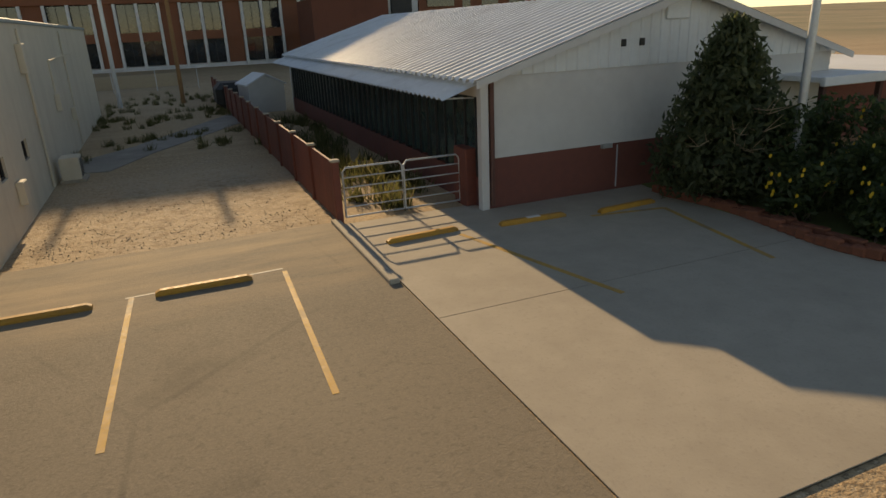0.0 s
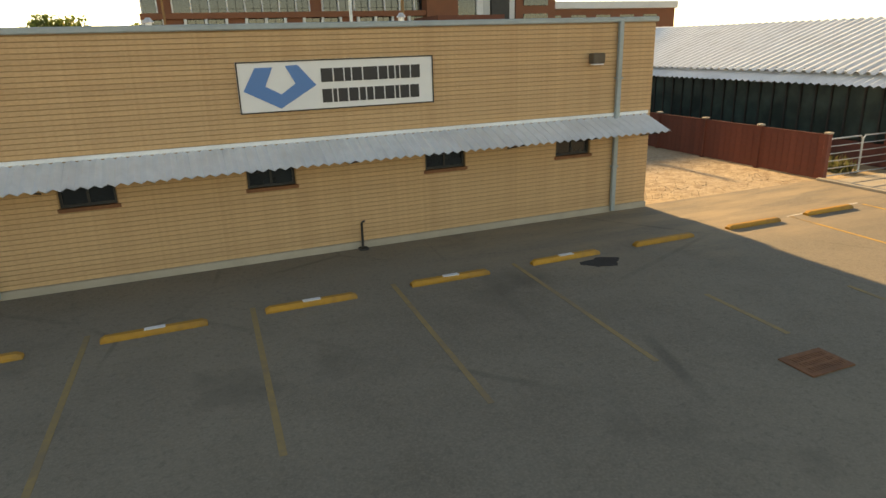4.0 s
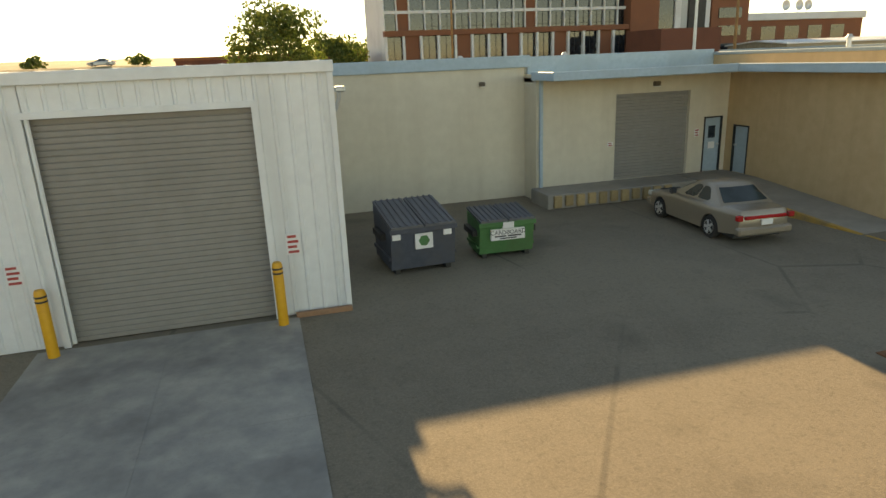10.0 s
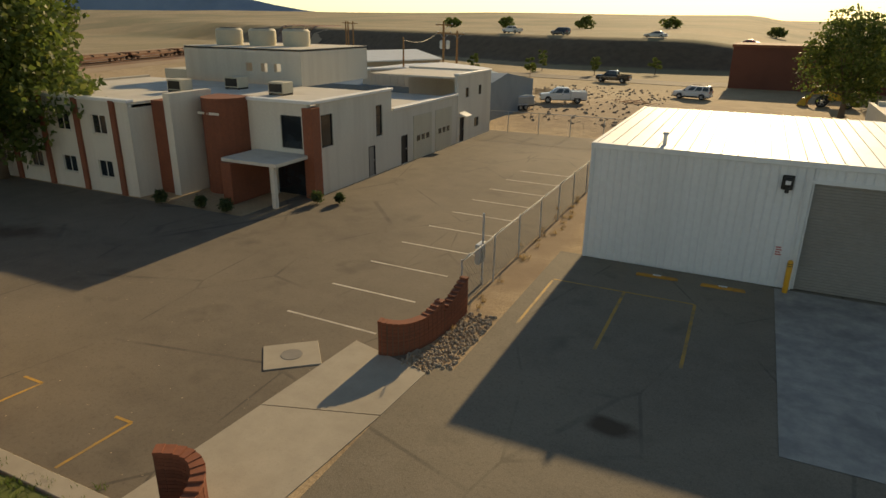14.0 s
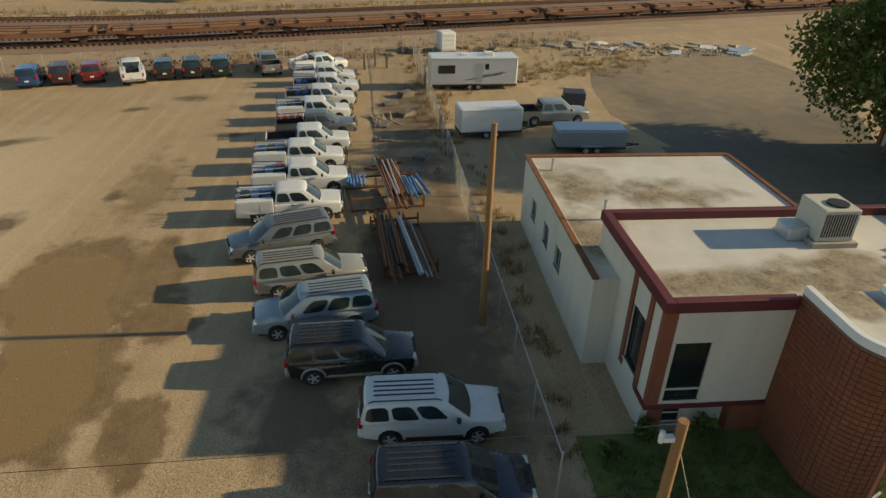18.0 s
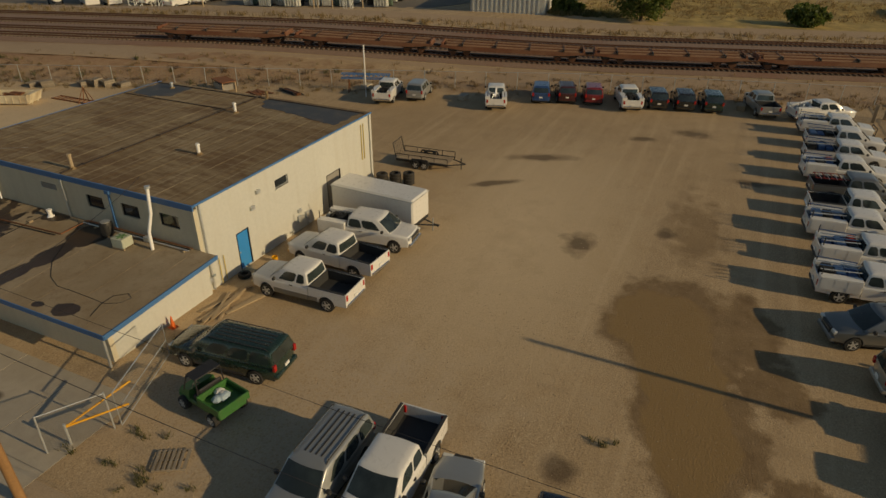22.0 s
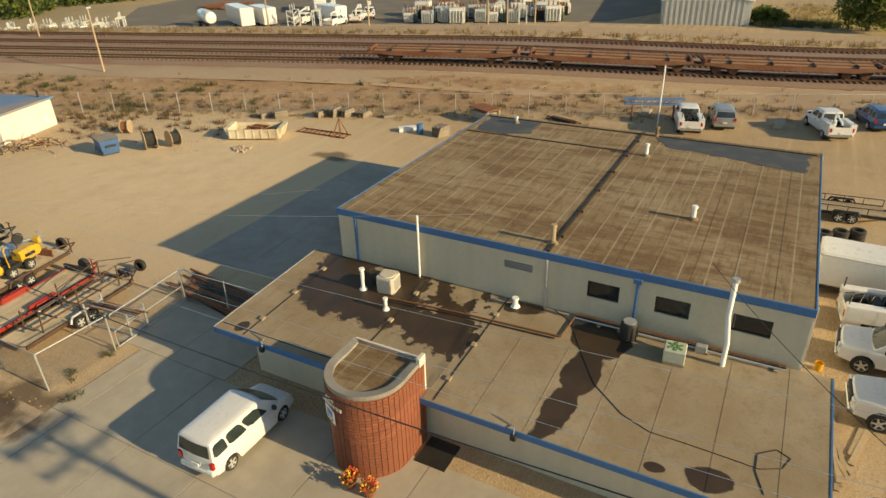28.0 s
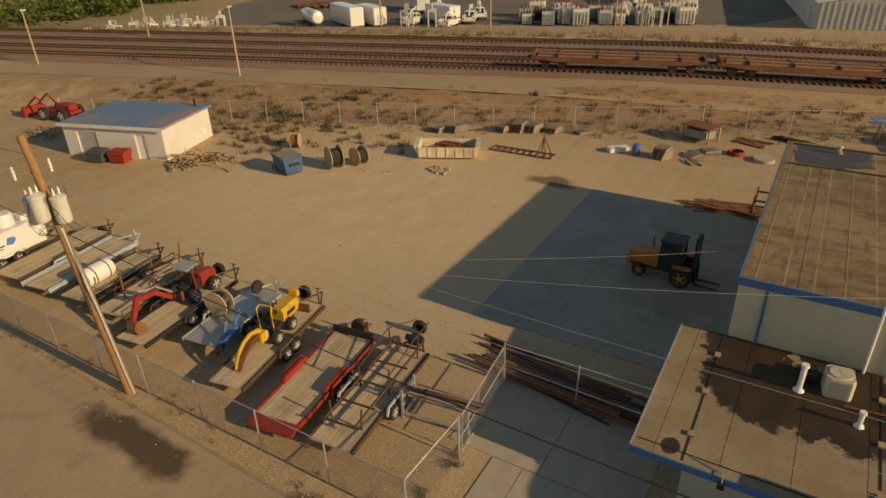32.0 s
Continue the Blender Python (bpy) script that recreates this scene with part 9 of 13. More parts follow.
for a, dz in ((-0.7, 0.0), (0.45, 0.25), (1.75, 0.05)):
    cx, cy = -0.08 + 0.52 * math.cos(a), -1.55 + 0.52 * math.sin(a)
    tr = part("transformer", Geo().lathe([(0.05, 7.15), (0.25, 7.2), (0.27, 7.3), (0.27, 8.05), (0.29, 8.07), (0.29, 8.14), (0.2, 8.22), (0.03, 8.26)], (cx, cy, dz), "z", 18), DRUM_GREY, p, "pale grey drum transformer", True)
    for k in (-0.1, 0.1):
        part("bushing", Geo().lathe([(0.02, 0), (0.05, 0.04), (0.03, 0.1), (0.05, 0.14), (0.03, 0.2), (0.02, 0.3)], (cx + k, cy, 8.2 + dz), "z", 8), WHITE_LABEL, tr)
for k in range(7):
    a0, a1 = rng.uniform(0, 6.3), rng.uniform(0, 6.3)
    part("jumper_wire", Geo().tube([(-0.1 + 0.6 * math.cos(a0), -1.55 + 0.6 * math.sin(a0), 8.3), (-0.1 + 0.9 * math.cos(a0 + 0.5), -1.5 + 0.9 * math.sin(a0 + 0.5), rng.uniform(7.0, 7.8)), (-0.1 + 0.7 * math.cos(a1), -1.4 + 0.7 * math.sin(a1), 6.9), (-0.1, -1.3, 6.6)], 0.012, 4), BLACK, p)
part("conduit", Geo().tube([(0.0, 0.24, 0), (-0.03, -0.45, 3.6), (0.0, -0.62, 4.6), (-0.05, -1.2, 7.0)], 0.055, 8), GALV, p, "pale grey cable conduit")
for x, y in ((-0.62, -1.75), (0.5, -2.05)):
    part("cutout_arm", Geo().tube([(-0.1, -1.85, 8.95), (x, y, 9.1)], 0.025, 5), POLE_WOOD, p)
    part("fuse_cutout", Geo().lathe([(0.02, 8.85), (0.055, 8.9), (0.035, 8.97), (0.06, 9.03), (0.035, 9.1), (0.06, 9.16), (0.035, 9.23), (0.05, 9.3), (0.02, 9.36)], (x, y, 0), "z", 10), WHITE_LABEL, p, "white porcelain fuse cutout")
for dx in (-1.2, 0.5, 1.2):
    wire((-58.5 + dx, -60.6, 10.25), (-60.0 + dx * 0.5, -105.3, 9.4), 1.0, 0.006, 14, "thin bare metal overhead line between poles", GALV)
wire((-60.32, -22.0, 8.1), (-58.6, -60.0, 9.7), 0.35, 0.007)
wire((-60.32, -21.7, 6.5), (-58.6, -60.0, 7.2), 0.9)
wire((-58.5, -60.1, 8.2), (-60.0, -104.8, 6.8), 1.1, 0.022)
wire((-58.6, -60.1, 7.9), (-71.6, -67.0, 5.9), 0.5, 0.014)
wire((-60.0, -104.8, 6.6), (-71.4, -84.2, 5.8), 0.6, 0.006, 14, "thin bare metal overhead line to the shop", GALV)
wire((-60.0, -104.9, 6.9), (-72.0, -76.0, 5.9), 0.7, 0.006, 14, "thin bare metal overhead line to the shop", GALV)
wire((-60.0, -105.4, 9.6), (-66.0, -160.0, 9.6), 1.2)
wire((-60.0, -104.8, 6.8), (-66.0, -160.0, 7.4), 1.2, 0.02)


# ---------------------------------------------------------------- wire fences
MESH_WIRE = surf("weathered_fence_wire", (0.15, 0.145, 0.13), (0.21, 0.20, 0.18), 9.0, 1.0, 0.6, 0.3, 0)
def link_fence(pts, h, label, gap=3.0, step_=0.13, rail=True, barbs=False, zf=None, tall=()):
    f = thing("chain_link_fence", label, "fence", pose(*pts[0], 0))
    o = Vector((*pts[0], 0))
    post = Geo().cyl((0, 0, -0.2), (0, 0, h + 0.06), 0.035, n=7).mesh("post")
    post.materials.append(GALV)
    zf = zf or (lambda x, y: 0.0)
    for (xa, ya), (xb, yb) in zip(pts, pts[1:]):
        a, b = Vector((xa, ya, 0)) - o, Vector((xb, yb, 0)) - o
        L = (b - a).length
        d = (b - a) / L
        n = max(1, round(L / gap))
        for k in range(n):
            q0, q1 = a.lerp(b, k / n), a.lerp(b, (k + 1) / n)
            z0, z1 = zf(q0.x + o.x, q0.y + o.y), zf(q1.x + o.x, q1.y + o.y)
            ob = part("post", post, GALV, f)
            ob.matrix_basis = pose(q0.x, q0.y, z0, rng.uniform(-1.2, 1.2), rng.uniform(-1.2, 1.2))
            if rail:
                part("top_rail", Geo().cyl((q0.x, q0.y, z0 + h), (q1.x, q1.y, z1 + h), 0.022, n=5), GALV, f)
            if barbs:
                u = Vector((d.y, -d.x, 0)) * 0.3
                part("barb_arm", Geo().tube([q0 + Vector((0, 0, h)), q0 + u + Vector((0, 0, h + 0.35))], 0.02, 5), GALV, f)
                for j in (0.35, 0.7, 1.0):
                    part("barbed_wire", Geo().tube([q0 + u * j + Vector((0, 0, h + 0.35 * j)), q1 + u * j + Vector((0, 0, h + 0.35 * j))], 0.003, 3), MESH_WIRE, f)
            g = Geo()
            w = (q1 - q0).length
            m = int(w / step_)
            for i in range(-int(h / step_), m):
                for up in (0, 1):
                    s0, s1 = i * step_, i * step_ + h
                    t0, t1 = max(s0, 0), min(s1, w)
                    if t1 - t0 < 0.02:
                        continue
                    za, zb = t0 - s0, t1 - s0
                    if up:
                        za, zb = h - za, h - zb
                    p0, p1 = q0 + d * t0, q0 + d * t1
                    g.cyl((p0.x, p0.y, z0 + 0.04 + za * 0.98), (p1.x, p1.y, z1 + 0.04 + zb * 0.98), 0.0032, n=3, caps=False)
            tagged(part("wire_mesh", g, MESH_WIRE, f), "", "", "", "stuff")
    ob = part("post", post, GALV, f)
    ob.matrix_basis = pose(pts[-1][0] - o.x, pts[-1][1] - o.y, zf(*pts[-1]))
    return f


def wire_gate(a, b, h, label):
    g = thing("wire_gate", label, "gate", pose(*a, 0))
    d = Vector((b[0] - a[0], b[1] - a[1], 0))
    part("gate_frame", Geo().tube([(0, 0, 0.1), (0, 0, h), (d.x, d.y, h), (d.x, d.y, 0.1), (0, 0, 0.1)], 0.026, 6), GALV, g)
    part("mid_rail", Geo().tube([(0, 0, h / 2), (d.x, d.y, h / 2)], 0.02, 5), GALV, g)
    m = Geo()
    L, u = d.length, d.normalized()
    for i in range(-int(h / 0.13), int(L / 0.13)):
        for up in (0, 1):
            t0, t1 = max(i * 0.13, 0), min(i * 0.13 + h, L)
            if t1 - t0 > 0.02:
                za, zb = t0 - i * 0.13, t1 - i * 0.13
                za, zb = (h - za, h - zb) if up else (za, zb)
                m.cyl((u.x * t0, u.y * t0, 0.1 + za * 0.94), (u.x * t1, u.y * t1, 0.1 + zb * 0.94), 0.0032, n=3, caps=False)
    tagged(part("wire_mesh", m, MESH_WIRE, g), "", "", "", "stuff")
    return g


link_fence([(-60.2, -90.3), (-60.2, -118.0), (-60.9, -150.0)], 1.85, "grey chain-link fence along the street", 3.1)
link_fence([(-60.2, -90.3), (-63.3, -90.2)], 1.85, "short grey chain-link fence beside the gate")
wire_gate((-63.5, -90.2), (-67.6, -90.6), 1.8, "half-open grey chain-link yard gate")
link_fence([(-67.7, -90.6), (-67.8, -84.7)], 1.85, "grey chain-link fence joining the annex", 2.9)
link_fence([(-65.5, -21.8), (-84.5, -22.2), (-113.9, -22.9), (-125.5, -23.4)], 1.85, "grey chain-link fence behind the office", 3.1, 0.15)
link_fence([(-60.2, 5.6), (-60.2, 24.0), (-60.4, 43.0)], 1.9, "grey chain-link fence with barbed wire beside the lot", 3.0, 0.26, True, True)
link_fence([(-60.4, 42.9), (-72.0, 42.6), (-84.0, 41.2)], 1.9, "grey chain-link fence closing the north lot", 3.1, 0.16)
link_fence(FENCE_FAR, 1.9, "long grey chain-link fence along the railway", 3.4, 0.2)
link_fence([(-60.3, -61.2), (-62.3, -60.0)], 1.8, "grey chain-link fence stub beside the street pole", 2.4)
wire_gate((-62.5, -59.8), (-66.6, -61.5), 1.75, "open grey chain-link gate beside the annex")
g = thing("gate_barrier", "yellow painted steel barrier bars", "barrier", pose(-61.0, -60.8, 0))
part("upper_bar", Geo().tube([(0, 0, 0.9), (-2.4, 0.9, 1.6)], 0.045, 6), BOLLARD_Y, g)
part("lower_bar", Geo().tube([(0, 0, 0.9), (-1.9, 1.2, 0.95)], 0.045, 6), BOLLARD_Y, g)
part("post", Geo().cyl((0, 0, 0), (0, 0, 1.05), 0.05), GALV, g)
e = thing("meter_box", "grey electric meter box on a post by the fence", "utility box", pose(-60.5, 8.2, 0))
part("post", Geo().cyl((0, 0, 0), (0, 0, 2.9), 0.045), GALV, e)
part("cabinet", Geo().box(-0.2, -0.3, 0.9, 0.0, 0.3, 1.7, 0.02), GALV, e)
part("door", Geo().box(-0.215, -0.26, 0.95, -0.2, 0.26, 1.65), PIPE_BLUE, e)
part("dial", Geo().cyl((-0.24, 0, 1.45), (-0.21, 0, 1.45), 0.09, n=14), GLASS, e)


# ---------------------------------------------------------------- loose stones, scraps
def stones(name, label, area, n, lo, hi, mat, seed, zz=0.0):
    r = random.Random(seed)
    g = Geo()
    for _ in range(n):
        x, y = r.uniform(area[0], area[2]), r.uniform(area[1], area[3])
        s = r.uniform(lo, hi)
        a = [r.uniform(0.7, 1.2) * s for _ in range(8)]
        t = r.uniform(0, 6.3)
        rings = [[(x + q * a[k] * math.cos(t + k * 1.571), y + q * a[k] * math.sin(t + k * 1.571), zz + z * s + (k % 2) * 0.1 * s) for k in range(4)] for q, z in ((1.0, -0.2), (0.85, 0.45), (0.4, 0.8))]
        g.loft(rings)
    return solid(name, g, mat, label, "stones", "", "stuff")


STONE = surf("pale_stones", (0.34, 0.26, 0.18), (0.46, 0.37, 0.27), 6, 3.0, 0.9, 0, 0.2, (0.22, 0.18, 0.14), 0.6)
GRAVEL = surf("gravel_bits", (0.40, 0.30, 0.185), (0.50, 0.39, 0.26), 6, 3.0, 0.9, 0, 0.2, (0.32, 0.24, 0.15), 0.6)
stones("rock_bed", "bed of pale rocks along the curved brick wall", (-60.0, 1.7, -58.85, 5.6), 420, 0.035, 0.095, STONE, 3)
stones("rock_bed", "bed of pale rocks at the wall corner", (-60.4, 1.3, -59.3, 2.4), 130, 0.035, 0.09, STONE, 13)
stones("rock_bed", "bed of pale rocks below the brick wall end", (-60.2, -9.8, -59.0, -6.4), 420, 0.04, 0.10, STONE, 4)
stones("gravel", "scattered loose gravel on the yard dirt", (-75, -104, -66, -88), 1500, 0.012, 0.035, GRAVEL, 5)
stones("gravel", "scattered loose gravel by the parked cars", (-78, -58, -60, -44), 1300, 0.012, 0.035, GRAVEL, 6)
stones("gravel", "scattered gravel on the fence verge", (-60.0, -160, -58.4, -88), 900, 0.012, 0.04, GRAVEL, 7)
stones("gravel", "loose pebbles over the truck yard", (-106, -58, -62, -32), 3000, 0.012, 0.030, GRAVEL, 9)
stones("gravel", "loose pebbles over the south yard", (-96, -128, -69, -92), 3400, 0.016, 0.045, GRAVEL, 10)
stones("gravel", "loose gravel over the cracked lot", (-92, -20, -62, 3), 900, 0.01, 0.03, GRAVEL, 8)

PALLET_WOOD = surf("grey_pallet_wood", (0.27, 0.225, 0.17), (0.35, 0.295, 0.225), 12.0, 1.2, 0.85, 0, 0.25, (0.19, 0.15, 0.11), 0.6, each=0.2)
pallet_deck, pallet_feet = Geo(), Geo()
for k in range(7):
    pallet_deck.box(-0.5, -0.6 + k * 0.183, 0, 0.5, -0.5 + k * 0.183, 0.018)
for k in (-0.55, 0, 0.55):
    pallet_feet.box(-0.5, k - 0.05, 0, 0.5, k + 0.05, 0.018)
for k in (-0.46, 0, 0.46):
    pallet_feet.box(k - 0.02, -0.6, 0.018, k + 0.02, 0.6, 0.108)
pallet_deck, pallet_feet = pallet_deck.mesh("top_deck"), pallet_feet.mesh("base")
pallet_deck.materials.append(PALLET_WOOD)
pallet_feet.materials.append(PALLET_WOOD)


def pallet(x, y, z=0.0, turn=0.0, tilt=0.0, label="weathered grey-brown wooden pallet"):
    p = thing("pallet", label, "pallet", pose(x, y, z, tilt, 0, turn), "wooden pallets")
    part("top_deck", pallet_deck, PALLET_WOOD, p).matrix_basis = pose(0, 0, 0.108)
    tagged(part("base", pallet_feet, PALLET_WOOD, p), kind="stuff")


def boards(name, label, x, y, turn, n, L, mat, spread=0.7, seed=1, z0=0.0, w=0.14):
    """An untidy heap of planks, each a piece of its own."""
    r = random.Random(seed)
    t = thing(name, label, "lumber", pose(x, y, z0, 0, 0, turn))
    for k in range(n):
        l = L * r.uniform(0.6, 1.1)
        ob = part("plank", Geo().box(-l / 2, -w / 2, 0, l / 2, w / 2, 0.05), mat, t)
        ob.matrix_basis = pose(r.uniform(-0.25, 0.25) * L, r.uniform(-spread, spread), 0.055 * (k // 4), r.uniform(-2, 2), r.uniform(-1, 1), r.uniform(-25, 25))
    return t


def pipes(name, label, x, y, turn, n, L, r0, mats, seed=1, z=0.0, per=6, wild=2.0):
    r = random.Random(seed)
    t = thing(name, label, "pipes", pose(x, y, z, 0, 0, turn))
    for k in range(n):
        q = r0 * r.uniform(0.8, 1.2)
        l = L * r.uniform(0.75, 1.05)
        ob = part("pipe", Geo().cyl((-l / 2, 0, 0), (l / 2, 0, 0), q, n=8), mats[r.randrange(len(mats))], t)
        ob.matrix_basis = pose(r.uniform(-0.15, 0.15) * L, (k % per - per / 2) * r0 * 2.4 + r.uniform(-0.03, 0.03), q + (k // per) * r0 * 2.1, 0, 0, r.uniform(-wild, wild))
    return t


def rack(x, y, turn, L, W, H, label, mat=RUST):
    t = thing("pipe_rack", label, "rack", pose(x, y, 0, 0, 0, turn))
    for sx in (-1, 1):
        for sy in (-1, 1):
            part("leg", Geo().box(sx * L / 2 - 0.04, sy * W / 2 - 0.04, 0, sx * L / 2 + 0.04, sy * W / 2 + 0.04, H + 0.25), mat, t)
        part("cross_beam", Geo().box(sx * L / 2 - 0.05, -W / 2, H - 0.1, sx * L / 2 + 0.05, W / 2, H), mat, t)
        part("foot_beam", Geo().box(sx * L / 2 - 0.05, -W / 2, 0.05, sx * L / 2 + 0.05, W / 2, 0.12), mat, t)
    for sy in (-1, 1):
        part("side_beam", Geo().box(-L / 2, sy * W / 2 - 0.03, 0.2, L / 2, sy * W / 2 + 0.03, 0.28), mat, t)
    return t


def tyre(x, y, z, label="worn black tyre lying on the dirt", r=0.36, m=None):
    t = Geo().lathe([(r * 0.58, 0.0), (r * 0.9, 0.0), (r, 0.05), (r, 0.17), (r * 0.9, 0.22), (r * 0.58, 0.22), (r * 0.62, 0.11), (r * 0.58, 0.0)], (0, 0, 0), "z", 18)
    ob = solid("tyre", t, RUBBER, label, "tyre", "spare tyres", smooth=True)
    ob.matrix_basis = m or pose(x, y, z)


def reel(x, y, r, w, turn, label, wood=None, cable=None):
    c = thing("cable_reel", label, "cable reel", pose(x, y, 0, 0, 0, turn), "cable reels")
    for s in (-1, 1):
        part("flange", Geo().lathe([(0.05, s * w / 2 - 0.03), (r, s * w / 2 - 0.03), (r, s * w / 2 + 0.03), (0.05, s * w / 2 + 0.03)], (0, 0, r), "y", 22), wood or PLANK, c)
    part("cable_winding", Geo().lathe([(r * 0.72 + 0.02 * (k % 2), -w / 2 + 0.03 + k * (w - 0.06) / 12) for k in range(13)], (0, 0, r), "y", 20), cable or RUBBER, c)
    return c


# ---------------------------------------------------------------- south yard trailers
OLD_STEEL = surf("dark_rusted_frame", (0.085, 0.048, 0.03), (0.125, 0.07, 0.042), 10.0, 1.4, 0.75, 0.2, 0.2, (0.05, 0.03, 0.02), 0.5)
DECK = surf("pale_deck_planks", (0.50, 0.395, 0.26), (0.60, 0.475, 0.32), 12.0, 1.2, 0.85, 0, 0.25, (0.30, 0.22, 0.14), 0.55, each=0.14)
t = utility_trailer(-64.1, -94.4, 186, "wooden flat trailer with a rusty truss frame above", L=6.0, W=1.8, gate=False, rails_h=0, frame=OLD_STEEL, fender=GALV, planks=9, deck=DECK)
for s in (-1, 1):
    part("truss_rail", Geo().tube([(-2.3, s * 0.62, 1.0), (2.9, s * 0.62, 1.0)], 0.045, 5), OLD_STEEL, t)
    for xx in (-1.9, 0.1, 2.5):
        part("truss_post", Geo().tube([(xx, s * 0.62, 0.58), (xx + 0.05, s * 0.66, 1.75 if xx > 0 else 1.45)], 0.04, 5), OLD_STEEL, t)
    part("top_bar", Geo().tube([(0.1, s * 0.66, 1.45), (2.55, s * 0.66, 1.75), (4.3, s * 0.3, 1.15)], 0.025, 5), OLD_STEEL, t)
for xx in (-2.3, -1.2, 0.0, 1.3, 2.6):
    part("truss_bar", Geo().tube([(xx, -0.8, 1.0), (xx, 0.8, 1.0)], 0.045, 5), OLD_STEEL, t)
part("winch", Geo().box(3.3, -0.25, 0.5, 3.75, 0.25, 0.85, 0.04).cyl((3.5, -0.4, 0.75), (3.5, 0.4, 0.75), 0.14), DARK_METAL, t)
t = utility_trailer(-63.95, -97.0, 187.6, "red flat trailer with weathered plank deck", L=5.65, W=1.95, gate=False, rails_h=0, frame=RED_ITEM, fender=RED_ITEM, planks=10, deck=DECK)
part("tail_board", Geo().prism([(-3.25, 0.35), (-2.8, 0.5), (-2.8, 0.62), (-3.25, 0.45)], -0.97, 0.97, "y"), RED_ITEM, t)
for s in (-1, 1):
    part("wheel_guard", Geo().prism([(-1.1, 0.5), (-0.95, 0.84), (0.45, 0.84), (0.6, 0.5)], s * 0.86, s * 1.0, "y"), RED_ITEM, t)
part("head_board", Geo().box(2.72, -0.97, 0.5, 2.84, 0.97, 0.9), DARK_METAL, t)
part("spare_wheel", Geo().lathe([(0.2, 0), (0.33, 0), (0.36, 0.05), (0.36, 0.17), (0.33, 0.22), (0.2, 0.22)], (3.0, -0.1, 0.85), "x", 16), RUBBER, t)
utility_trailer(-64.7, -100.3, 190, "long rusty flat trailer carrying a yellow trencher", L=6.3, W=1.65, gate=False, rails_h=0, frame=OLD_STEEL, planks=9, deck=DECK)
t = utility_trailer(-65.3, -103.2, 187, "light blue steel trailer carrying a cable reel", L=4.6, W=1.8, gate=False, rails_h=0.0, frame=PIPE_BLUE, fender=PIPE_BLUE, deck=GALV)
part("reel_stand", Geo().tube([(-0.6, -0.6, 0.58), (-0.2, -0.6, 1.2), (0.2, -0.6, 0.58)], 0.04, 5).tube([(-0.6, 0.6, 0.58), (-0.2, 0.6, 1.2), (0.2, 0.6, 0.58)], 0.04, 5), SIGN_BLUE, t)
part("spare_wheel", Geo().lathe([(0.1, -0.02), (0.18, 0), (0.3, 0), (0.34, 0.05), (0.34, 0.15), (0.3, 0.2), (0.1, 0.18)], (2.0, 0.1, 0.92), "y", 16), RUBBER, t)
dg = thing("digging_attachment", "bright blue steel digging attachment beside the trencher", "attachment", pose(-63.9, -101.9, 0.58, 0, 0, 200))
part("body", Geo().box(-0.6, -0.2, 0, 0.5, 0.2, 0.35, 0.05), SIGN_BLUE, dg)
part("arm", Geo().tube([(0.4, 0, 0.2), (0.9, 0.1, 0.55), (1.3, 0.1, 0.5)], [0.09, 0.08, 0.05], 6).tube([(-0.3, 0.1, 0.3), (0.2, 0.15, 0.75)], 0.05, 6), SIGN_BLUE, dg)
part("auger", Geo().cyl((-0.6, 0, 0.12), (-1.3, -0.1, 0.12), 0.1, 0.05, 8), DARK_METAL, dg)
utility_trailer(-64.6, -106.0, 187, "plank trailer carrying red digging machine", L=6.0, W=1.8, gate=False, rails_h=0, frame=DARK_METAL, deck=DECK)
utility_trailer(-65.2, -108.9, 189, "rusty flat trailer with upright posts", L=5.4, W=1.9, gate=False, rails_h=0.35, frame=OLD_STEEL, deck=DECK)
utility_trailer(-64.9, -111.6, 188, "old trailer with white water tank", L=4.8, W=1.8, gate=False, rails_h=0.2, frame=DARK_METAL, single=True, deck=DECK)
utility_trailer(-65.0, -114.3, 188, "pale blue flat trailer with plank deck", L=5.6, W=1.95, gate=False, rails_h=0.12, frame=BLUE_TRIM, deck=DECK)
utility_trailer(-65.0, -116.9, 188, "grey-brown flat trailer with wooden deck", L=5.8, W=2.0, gate=False, rails_h=0, frame=OLD_STEEL, deck=DECK)
for x, y in ((-69.0, -95.4), (-68.8, -102.0), (-68.4, -107.6), (-68.3, -117.4)):
    tyre(0, 0, 0, "spare tyre standing by a trailer tongue", 0.34, pose(x, y, 0.34, 0, 90, 15))
# cable drum on the blue trailer
r_ = reel(-65.1, -103.75, 0.62, 0.5, 98, "pale wooden cable drum on the blue trailer", surf("pale_plywood", (0.46, 0.34, 0.2), (0.54, 0.41, 0.26), 9, 1, 0.8), BLACK)
r_.matrix_basis = pose(-65.1, -103.75, 0.6, 0, 0, 98)
# trencher
tr = thing("trencher", "yellow ride-on trencher with curved digging chain on a trailer", "trencher", pose(-65.1, -100.45, 0.61, 0, 0, 190))
part("chassis", Geo().box(-0.9, -0.3, 0.26, 1.2, 0.3, 0.48, 0.04), DARK_METAL, tr)
part("bonnet", Geo().loft([[(x, -w, z0), (x, w, z0), (x, w, z1 - 0.12), (x, w * 0.7, z1), (x, -w * 0.7, z1), (x, -w, z1 - 0.12)] for x, w, z0, z1 in ((0.35, 0.34, 0.46, 1.02), (0.9, 0.36, 0.44, 1.05), (1.45, 0.34, 0.46, 1.0), (1.7, 0.24, 0.55, 0.9))]), YEL_ITEM, tr, smooth=True)
